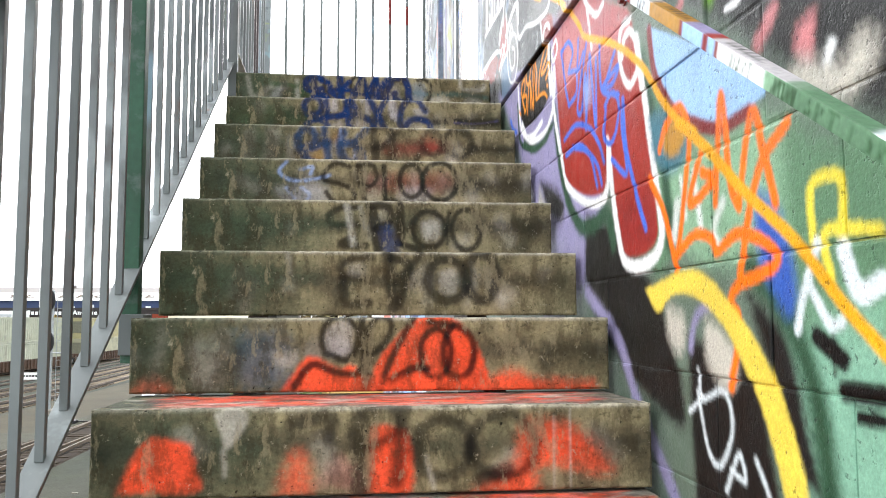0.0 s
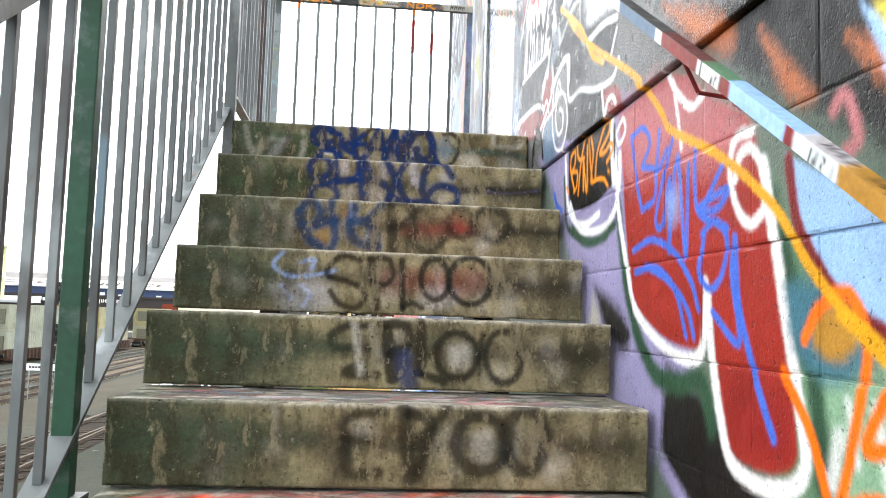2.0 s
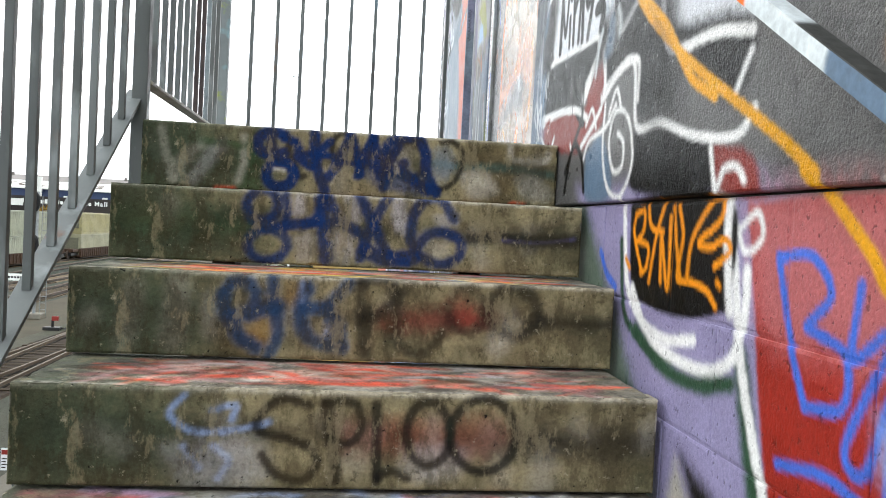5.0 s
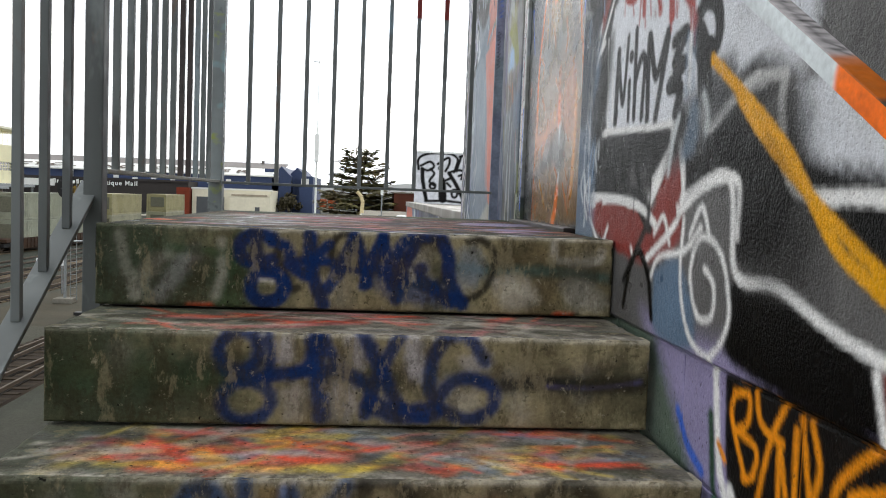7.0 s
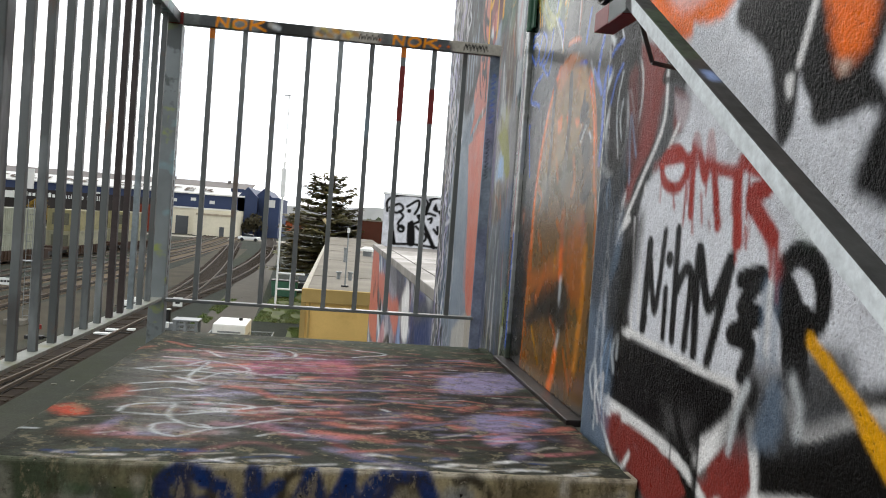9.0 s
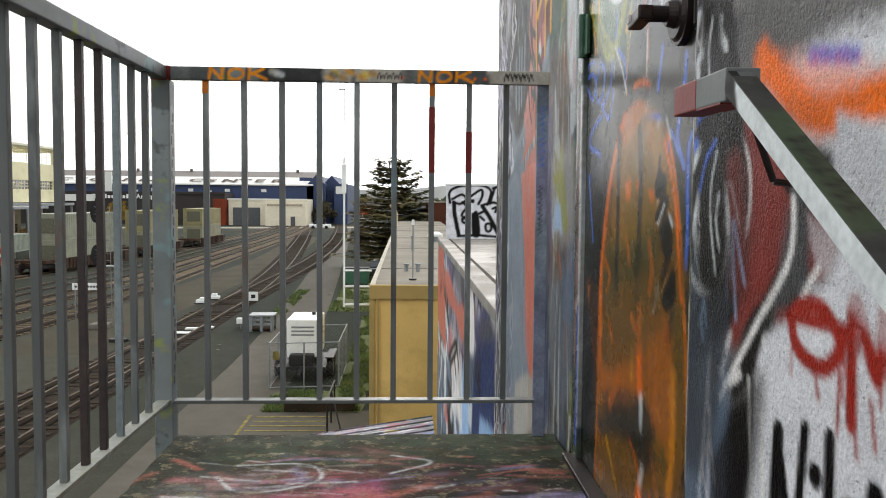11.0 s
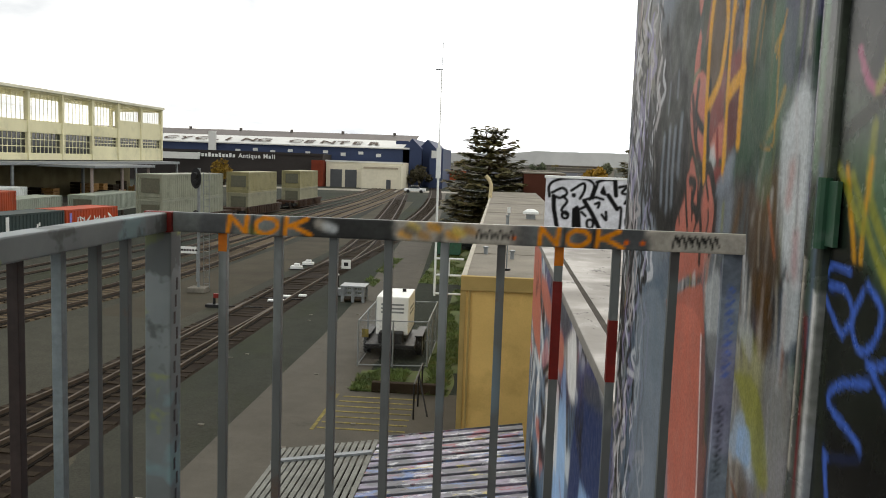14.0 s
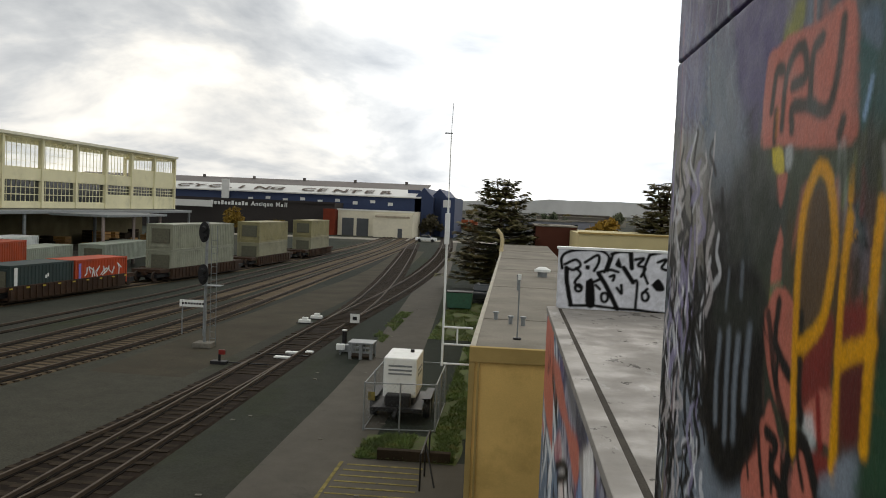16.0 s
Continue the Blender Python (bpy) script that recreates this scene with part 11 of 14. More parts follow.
corner = Shade("dabbed_grey_post_paint", 0.5, 0.1).base("#7b8384")
corner.value(corner.span(corner.noise(6, 5), 0.3, 0.7, 0.75, 1.2))
corner.mix(corner.span(corner.noise(3.4, 4, 0.6, (1, 1, 1.4)), 0.57, 0.62, 0, 0.8), "#7fa0a6")
corner.mix(corner.span(corner.noise(5.2, 4, 0.6), 0.56, 0.61, 0, 0.85), "#8f9c44")
corner.mix(corner.span(corner.noise(4.3, 5, 0.65), 0.60, 0.64, 0, 0.7), "#3d4240")
M_CORNER = corner.done()
side_rail = rail_set("landing_railing", "grey steel landing railing along the open side", "railings of the landing")
XL = -0.583
box("post", XL - 0.02, XL + 0.02, 0.05, 0.09, -0.25, 1.035, M_STEEL, side_rail, "", 0.003)
box("top_rail", XL - 0.019, XL + 0.019, 0.03, 1.478, 1.036, 1.073, M_CORNER, side_rail, "", 0.003)
M_FLAKED = plain("pale_flaked_rail_paint", "#8b8e86", 0.55, vary=0.25, scale=5, fine=60, dirt="#7d7a3a", dirt_amount=0.7)
bar("bottom_rail", (XL, 0.097, 0.112), (XL, 1.478, 0.112), 0.038, 0.010, M_FLAKED, side_rail, "pale bottom bar with yellow flecks")
for i in range(11):
    y = 0.215 + 0.1125 * i
    m, what = {6: (M_MAROON, "bar sprayed dark maroon"), 7: (M_MAROON, "bar sprayed dark maroon"), 8: (M_PALE, "bar sprayed pale blue-grey")}.get(i, (M_STEEL, ""))
    box("baluster", XL - 0.008, XL + 0.008, y - 0.008, y + 0.008, 0.117, 1.036, m, side_rail, what, 0.001)

end_rail = rail_set("landing_railing", "grey steel end railing with orange and yellow tags", "railings of the landing")
YE = 1.505
RAILSHEET = Sheet(-0.62, 0.56, 1.02, 1.09, 0.002, linear("#6d7270"), 0.2)
for c, x0, x1 in (("dark_slate", -0.50, -0.44), ("soot", -0.30, -0.14), ("bone", -0.12, -0.043), ("soot", -0.043, -0.03), ("bone", -0.028, 0.10), ("mid_grey", 0.10, 0.13), ("dark_slate", 0.22, 0.36), ("bone", 0.36, 0.56)):
    area(RAILSHEET, c, 0.02, (x0, 1.02), (x1, 1.02), (x1, 1.09), (x0, 1.09), a=0.8)
for x, z, c in ((-0.11, 1.05, "gold"), (-0.095, 1.064, "mustard"), (-0.075, 1.05, "ochre"), (-0.055, 1.066, "gold"), (-0.02, 1.052, "gold"), (-0.008, 1.06, "mustard"), (0.012, 1.062, "ochre"), (-0.10, 1.058, "mid_grey"), (-0.40, 1.045, "moss_yellow"), (-0.27, 1.062, "bone"), (-0.255, 1.058, "ghost")):
    spray(RAILSHEET, c, 0.016, 0.012, (x, z), (x + 0.012, z - 0.004), a=0.75)
for x, k in ((-0.447, 0.75), (0.149, 0.72)):
    for pts in ([(0, 0), (0.004, 1)], [(0.006, 1), (0.044, 0.05)], [(0.046, 0), (0.05, 1)],
                [(0.09, 0.95), (0.073, 0.6), (0.078, 0.1), (0.105, 0.0), (0.128, 0.4), (0.122, 0.85), (0.095, 1.0)],
                [(0.148, 0), (0.152, 1)], [(0.205, 1.0), (0.16, 0.5)], [(0.165, 0.55), (0.215, 0.0)]):
        spray(RAILSHEET, "amber", 0.0085, 0.003, *[(x + k * a_, 1.04 + 0.03 * b_) for a_, b_ in pts], a=0.97)
    for a_ in (0.062, 0.138):
        spray(RAILSHEET, "soot", 0.007, 0.004, (x + k * a_, 1.038), (x + k * (a_ + 0.004), 1.072), a=0.7)
for x in (0.31, 0.34, 0.10):
    spray(RAILSHEET, "orange", 0.008, 0.004, (x, 1.05), (x + 0.001, 1.05))
for i in range(7):
    x = 0.395 + 0.012 * i
    spray(RAILSHEET, "black", 0.004, 0.002, (x, 1.045 + 0.01 * (i % 2)), (x + 0.006, 1.065), (x + 0.012, 1.048))
    x = 0.03 + 0.01 * i
    spray(RAILSHEET, "soot", 0.003, 0.002, (x, 1.046), (x + 0.006, 1.064 - 0.006 * (i % 2)), (x + 0.01, 1.046))
box("top_rail_core", -0.602, 0.526, YE - 0.014, YE + 0.0185, 1.038, 1.0725, M_STEEL, end_rail, "", 0.002)
painted_panel("top_rail", RAILSHEET, -0.602, 0.528, 1.036, 1.074, 0.004, lambda u, v, d: np.stack([u, YE - 0.019 + d, v], -1), M_RAIL_PAINT, end_rail, "top bar with orange letters and yellow dabs", 0.002, 0.008)
bar("bottom_rail", (-0.56, YE, 0.108), (0.50, YE, 0.108), 0.038, 0.010, M_STEEL, end_rail)
box("post", XL - 0.026, XL + 0.026, YE - 0.026, YE + 0.026, -0.25, 1.035, M_CORNER, end_rail, "pale grey corner post with black scribble and green dabs", 0.003)
box("red_cap", XL - 0.0275, XL + 0.0275, YE - 0.0275, YE - 0.010, 1.0345, 1.0745, M_RED, end_rail, "red sprayed corner", 0.002)
for i in range(24):
    z = 0.16 + 0.033 * i
    box("scribble", XL + 0.0262, XL + 0.0268, YE - 0.012 + 0.006 * (i % 3), YE - 0.004 + 0.006 * (i % 3), z, z + 0.024, M_DARK, end_rail, "", 0.0)
for i, x in enumerate((-0.461, -0.352, -0.244, -0.137, -0.029, 0.079, 0.188, 0.296, 0.404)):
    b = box("baluster", x - 0.008, x + 0.008, YE - 0.008, YE + 0.008, 0.113, 1.036, M_STEEL, end_rail, "", 0.001)
    if i in (6, 7):
        box("red_band", x - 0.0088, x + 0.0088, YE - 0.0088, YE + 0.0088, 0.78, 0.97 if i == 6 else 0.90, M_RED, b, "red sprayed band", 0.0005)
    if i in (0, 6):
        box("orange_drip", x - 0.0085, x + 0.0085, YE - 0.0086, YE - 0.0078, 1.0, 1.036, plain("orange_drip", "#c9700f", 0.5), b, "", 0.0)
ENDS = Sheet(0.46, 0.56, -0.05, 1.06, 0.004, "slate_light", 0.3)
area(ENDS, "violet_grey", 0.03, (0.46, -0.05), (0.56, -0.05), (0.56, 0.40), (0.46, 0.36), a=0.3)
area(ENDS, "lavender", 0.04, (0.49, 0.66), (0.53, 0.66), (0.53, 0.86), (0.49, 0.84), a=0.5)
for i in range(9):
    z = 0.60 + 0.016 * i
    spray(ENDS, "soot", 0.003, 0.002, (0.500, z), (0.512, z + 0.010), (0.504, z + 0.014))
    z = 0.80 + 0.02 * i
    spray(ENDS, "blue", 0.003, 0.002, (0.503, z), (0.517, z + 0.006), (0.506, z + 0.014))
painted_panel("end_post", ENDS, 0.494, 0.528, -0.02, 1.037, 0.006, lambda u, v, d: np.stack([u, YE - 0.006 + d, v], -1), M_RAIL_PAINT, end_rail, "flat lilac and navy end post with small marks", 0.002, 0.012)

yard_sign = thing("yard_sign", "two small white notices with red headings on a thin post", "sign", (-5.4, 12.55, GROUND))
rod("post", (0, 0.03, 0), (0, 0.03, 1.32), 0.02, M_STEEL, yard_sign, sides=8)
bar("cross_bar", (-0.22, 0.02, 1.25), (0.22, 0.02, 1.25), 0.02, 0.02, M_STEEL, yard_sign)
for x, w in ((-0.14, 0.06), (0.12, 0.11)):
    plate = box("notice", x - w, x + w, -0.004, 0.004, 0.93, 1.31, M_LABEL, yard_sign, "", 0)
    box("heading", x - w * 0.85, x + w * 0.85, -0.007, -0.0045, 1.20, 1.28, M_RED, plate, "red heading bar", 0)
    for k in range(4):
        box("text_bar", x - w * 0.75, x + w * (0.7 - 0.3 * (k % 2)), -0.007, -0.0045, 1.12 - 0.05 * k, 1.14 - 0.05 * k, M_DARK, plate, "", 0)

# ---------------------------------------------------------------- hand rail on the wall
hand = thing("handrail", "square steel handrail painted with stripes and letters", "handrail")
XH, HAND_SLOPE = 0.474, 0.613
JY, JZ = -0.05, 0.829
HS = Sheet(-4.4, 0.2, -0.05, 0.05, 0.004, "light_grey", 0.1)
stripes = [(-0.265, "soot"), (-1.182, "ghost"), (-1.42, "orange"), (-1.60, "ghost"), (-1.80, "blue_grey"), (-1.837, "white"), (-1.984, "red_brown"), (-1.994, "white"), (-2.004, "deep_green"), (-2.066, "white"),
           (-2.105, "red_brown"), (-2.25, "sky"), (-2.275, "dark_red"), (-2.368, "ghost"), (-2.486, "ochre"), (-2.50, "dark_red"), (-2.567, "sky"), (-2.584, "dark_red"), (-2.606, "sky"), (-2.622, "red_brown"),
           (-2.743, "white"), (-2.80, "pale_green"), (-3.0, "sage"), (-3.2, "ghost"), (-3.6, "moss_yellow"), (-4.4, "sage")]
last = -0.10
for y, c in stripes:
    area(HS, c, 0.006, (last, -0.06), (y, -0.06), (y + 0.014, 0.06), (last + 0.014, 0.06))
    last = y
FONT_STROKES = {"H": [((0, 0), (0, 1)), ((0.6, 0), (0.6, 1)), ((0, 0.5), (0.6, 0.5))], "A": [((0, 0), (0.3, 1)), ((0.3, 1), (0.6, 0)), ((0.12, 0.4), (0.5, 0.4))],
                "R": [((0, 0), (0, 1)), ((0, 1), (0.5, 0.85)), ((0.5, 0.85), (0, 0.5)), ((0, 0.5), (0.55, 0))], "T": [((0.3, 0), (0.3, 1)), ((-0.1, 1), (0.7, 1))]}


def rail_word(sheet, y0, size, colour, low, high):
    """Thin hand-drawn letters running down the rail."""
    for i, ch in enumerate("HART"):
        for (ax, ay), (bx, by) in FONT_STROKES[ch]:
            ya, yb = y0 - size * (i + ax), y0 - size * (i + bx)
            spray(sheet, colour, 0.0022, 0.0014, (ya, low + (high - low) * ay), (yb, low + (high - low) * by))


rail_word(HS, -2.014, 0.0125, "soot", -0.013, 0.013)
rail_word(HS, -2.648, 0.0148, "deep_green", -0.013, 0.013)
rail_word(HS, -2.29, 0.016, "soot", -0.012, 0.012)
for i in range(4):
    rail_word(HS, -2.80 - 0.105 * i, 0.022, "leaf_dark", -0.013, 0.013)
for i in range(7):
    y = -2.752 - 0.007 * i
    spray(HS, "leaf_dark", 0.005, 0.002, (y, -0.016), (y - 0.004, 0.014))
TOPS = Sheet(-4.4, 0.2, -0.05, 0.05, 0.004, linear("#3a3a38"), 0.25)
for y, y1, c in ((-0.27, -0.42, "moss"), (-1.0, -1.15, "lilac_white"), (-1.15, -1.22, "rust"), (-1.32, -1.5, "ghost"), (-1.84, -2.0, "maroon"), (-2.0, -2.1, "sage"), (-2.1, -2.27, "sky"), (-2.28, -2.36, "lilac_white"),
                 (-2.37, -2.49, "ochre"), (-2.50, -2.565, "lavender"), (-2.565, -2.59, "red"), (-2.60, -2.70, "lilac_white"), (-2.70, -2.80, "lilac_white"), (-2.80, -3.0, "sage"), (-3.0, -3.6, "light_grey")):
    area(TOPS, c, 0.01, (y1, -0.05), (y, -0.05), (y, 0.05), (y1, 0.05), a=0.85)
area(TOPS, "pale_blue", 0.012, (-0.492, -0.006), (-0.466, -0.006), (-0.466, 0.008), (-0.492, 0.008), a=0.8)
for y0, y1 in ((-0.30, -0.40), (-0.95, -1.13), (-2.30, -2.36), (-2.39, -2.48), (-2.61, -2.70)):
    y = y0
    while y > y1:
        spray(TOPS, "soot", 0.004, 0.002, (y, -0.012), (y - 0.006 * RNG.random(), 0.012))
        spray(TOPS, "soot", 0.003, 0.002, (y, 0.012), (y - 0.014, 0.008 - 0.01 * RNG.random()))
        y -= 0.016


def hand_place(side):
    c, s_ = 1 / math.hypot(1, HAND_SLOPE), HAND_SLOPE / math.hypot(1, HAND_SLOPE)

    def f(u, v, d):
        y0 = 1.03 * u + 0.127
        z0 = JZ + (y0 - JY) * HAND_SLOPE
        if side == "front":
            return np.stack([XH - 0.019 + d, y0 - v * s_, z0 + v * c], -1)
        if side == "top":
            return np.stack([XH - v, y0 - (0.018 - d) * s_, z0 + (0.018 - d) * c], -1)
        return np.stack([XH + 0.019 - d, y0 - v * s_, z0 + v * c], -1)
    return f


painted_panel("front_face", HS, -4.2, -0.172, -0.006, 0.0170, 0.0035, hand_place("front"), M_RAIL_PAINT, hand, "side face in coloured stripes with dark letters", 0.0008, 0.01)
painted_panel("top_face", TOPS, -4.2, -0.184, -0.008, 0.0188, 0.005, hand_place("top"), M_RAIL_PAINT, hand, "dark worn top face", 0.0008, 0.01)
bar("core", (XH - 0.0045, -4.19, JZ + 0.0075 + (-4.19 - JY) * HAND_SLOPE), (XH - 0.0045, JY - 0.002, JZ + 0.0075), 0.024, 0.017, M_STEEL, hand)
box("level_end", XH - 0.019, XH + 0.019, JY - 0.006, 0.116, 0.812, 0.848, M_STEEL, hand, "", 0.002)
box("red_tip", XH - 0.0194, XH + 0.0194, 0.035, 0.117, 0.8116, 0.8484, M_RED, hand, "red painted square end", 0.002)
box("red_underside", XH - 0.0185, XH + 0.0185, JY + 0.01, 0.036, 0.8105, 0.8135, M_RED, hand, "dark red paint under the level end", 0.0)
for y in (-0.07, -1.80, -3.1):
    z = JZ + (y - JY) * HAND_SLOPE
    bm = bmesh.new()
    drop = 0.08 if y < -1 else 0.10
    tube(bm, (X_ROUGH + 0.03, y, z - drop), (X_ROUGH + 0.008, y, z - drop), 0.018, 20)
    tube(bm, (X_ROUGH + 0.008, y, z - drop), (X_ROUGH - 0.002, y, z - drop), 0.013, 16)
    elbow = (XH + 0.03, y, z - drop * 0.9)
    tube(bm, (X_ROUGH + 0.01, y, z - drop), elbow, 0.004, 8)
    tube(bm, elbow, (XH, y, z - 0.012), 0.004, 8)
    part("bracket", bm, M_RED if y == -1.80 else M_DARK, hand, "small wall bracket with round plate")


# ---------------------------------------------------------------- yard: ground and tracks


def gravel():
    s = Shade("dark_yard_gravel", 0.95).base("#2c312b")
    s.bsdf.inputs["Specular IOR Level"].default_value = 0.06
    s.mix(s.span(s.noise(0.05, 5, 0.55, (1, 0.3, 1)), 0.46, 0.60, 0, 0.9), "#43423a")
    s.mix(s.span(s.noise(0.11, 5, 0.55, (1, 0.25, 1)), 0.48, 0.62, 0, 0.6), "#2f302c")
    s.mix(s.span(s.noise(0.13, 6, 0.6, (1, 0.45, 1)), 0.54, 0.66, 0, 0.6), "#2f3522")
    s.mix(s.span(s.noise(0.5, 8, 0.75, (1, 0.2, 1)), 0.64, 0.68, 0, 0.35), "#6a6253")
    s.value(s.span(s.noise(1.3, 6, 0.7), 0.3, 0.7, 0.86, 1.14))
    s.value(s.span(s.noise(14, 4, 0.7), 0.3, 0.7, 0.8, 1.22))
    s.bump(s.noise(14, 5, 0.7), 0.5, 0.05)
    return s.done()


def asphalt(name, colour):
    s = Shade(name, 0.9).base(colour)
    s.bsdf.inputs["Specular IOR Level"].default_value = 0.1
    s.value(s.span(s.noise(0.12, 6, 0.6, (1, 0.3, 1)), 0.35, 0.65, 0.8, 1.2))
    s.value(s.span(s.noise(1.1, 6, 0.65), 0.3, 0.7, 0.88, 1.14))
    s.value(s.span(s.noise(40, 3), 0.3, 0.7, 0.88, 1.12))
    s.mix(s.span(s.noise(0.7, 8, 0.75), 0.60, 0.66, 0, 0.35), "#34332f")
    s.bump(s.noise(40, 4), 0.3, 0.01)
    return s.done()


M_GROUND = gravel()
M_ROAD = asphalt("worn_grey_asphalt", "#504d46")
M_BALLAST = plain("brown_oily_ballast", "#211a14", 0.95, vary=0.35, scale=0.8, fine=9, bump=0.6, dirt="#3a3127", dirt_amount=0.6)
M_SLEEPER = plain("weathered_sleeper_timber", "#302920", 0.95, vary=0.35, scale=2, fine=30, bump=0.4)
M_MAIN = plain("brown_trodden_ballast", "#544939", 0.95, vary=0.3, scale=0.6, fine=9, bump=0.5, dirt="#5a5243", dirt_amount=0.6)
M_RUST = plain("brown_rusted_rail", "#493e33", 0.75, 0.1, 0.25, 2, 30, 0.2)
# near-black: the rail's shaded side and shadow put into the colour, with dark ballast
M_RAIL_SHADE = plain("rail_shade_and_dark_ballast", "#15110d", 0.9, 0.0, 0.3, 2, 30, 0.2)
M_WHITE = plain("white_paint", "#d9dcd9", 0.5, vary=0.06, scale=2, dirt="#a7a69c", dirt_amount=0.3)
M_YELLOW = plain("faded_yellow_line", "#766c3e", 0.85, vary=0.35, scale=4, fine=20, dirt="#4a4944", dirt_amount=1.0)
M_BLACK = plain("black_metal", "#1c1c1d", 0.55, 0.2, 0.2)
M_GREY = plain("grey_metal", "#7d8284", 0.5, 0.3, 0.15, dirt="#5a5a55")

bm = bmesh.new()
add_box(bm, -2600, 2600, -300, 3200, GROUND - 0.5, GROUND)
ground = part("ground", bm, M_GROUND)
tagged(ground, "dark oily gravel rail yard with mossy patches", "ground", kind="structure")


def ribbon(name, line, width, z, mat, label, category, kind="structure", parent=None):
    """A flat strip along a line of (x, y), with a little thickness."""
    p = smooth_line(line, 8)
    t = np.gradient(p, axis=0)
    t /= np.linalg.norm(t, axis=1)[:, None]
    nrm = np.stack([t[:, 1], -t[:, 0]], -1)
    wd = np.array(width if isinstance(width, (list, tuple)) else [width, width], float)
    rows = []
    for off, zz in ((-wd[0] / 2 - 0.15, GROUND - 0.02), (-wd[0] / 2, z), (wd[1] / 2, z), (wd[1] / 2 + 0.15, GROUND - 0.02)):
        q = p + nrm * off
        rows.append(np.column_stack([q, np.full(len(q), zz)]))
    co = np.concatenate(rows)
    m = len(p)
    faces = [(r * m + i, (r + 1) * m + i, (r + 1) * m + i + 1, r * m + i + 1) for r in range(3) for i in range(m - 1)]
    ob = mesh_object(name, co, faces, mat, parent)
    if parent is None:
        tagged(ob, label, category, kind=kind)
    return ob


ribbon("road", [(-4.6, -60), (-5.2, 10), (-5.25, 24), (-5.3, 36), (-6.2, 58), (-9.4, 118), (-13, 180)], 2.6, GROUND + 0.006, M_ROAD, "worn grey asphalt service road beside the tracks", "road")
ribbon("pavement", [(-1.6, -40), (-1.8, 10), (-2.0, 24)], 5.2, GROUND + 0.003, M_ROAD, "patched grey asphalt apron below the stair", "pavement")
ribbon("pavement", [(-14.9, 33), (-14.6, 40), (-14.2, 60), (-13.6, 84), (-14.6, 110), (-16, 135)], 4.0, GROUND + 0.004, plain("packed_brown_earth", "#403c32", 0.95, vary=0.22, scale=0.35, fine=12, bump=0.4, dirt="#393a31", dirt_amount=0.7), "packed brown earth between the tracks", "ground strip")
ribbon("pavement", [(-70, 168), (-30, 176), (-6, 182), (60, 190)], 9, GROUND + 0.012, asphalt("pale_crossing_asphalt", "#8a867c"), "pale road crossing the tracks far off", "crossing")


def sweep(line, off, w, z0, z1):
    p = smooth_line(line, 8)
    t = np.gradient(p, axis=0)
    t /= np.linalg.norm(t, axis=1)[:, None]
    p = p + np.stack([t[:, 1], -t[:, 0]], -1) * off
    nrm = np.stack([t[:, 1], -t[:, 0]], -1) * w / 2
    co = np.concatenate([np.column_stack([p - nrm, np.full(len(p), z0)]), np.column_stack([p - nrm, np.full(len(p), z1)]),
                         np.column_stack([p + nrm, np.full(len(p), z1)]), np.column_stack([p + nrm, np.full(len(p), z0)])])
    m = len(p)
    return co, [(r * m + i, r * m + i + 1, (r + 1) * m + i + 1, (r + 1) * m + i) for r in range(3) for i in range(m - 1)]


SLEEPER_MESH = None
BED = 0.0


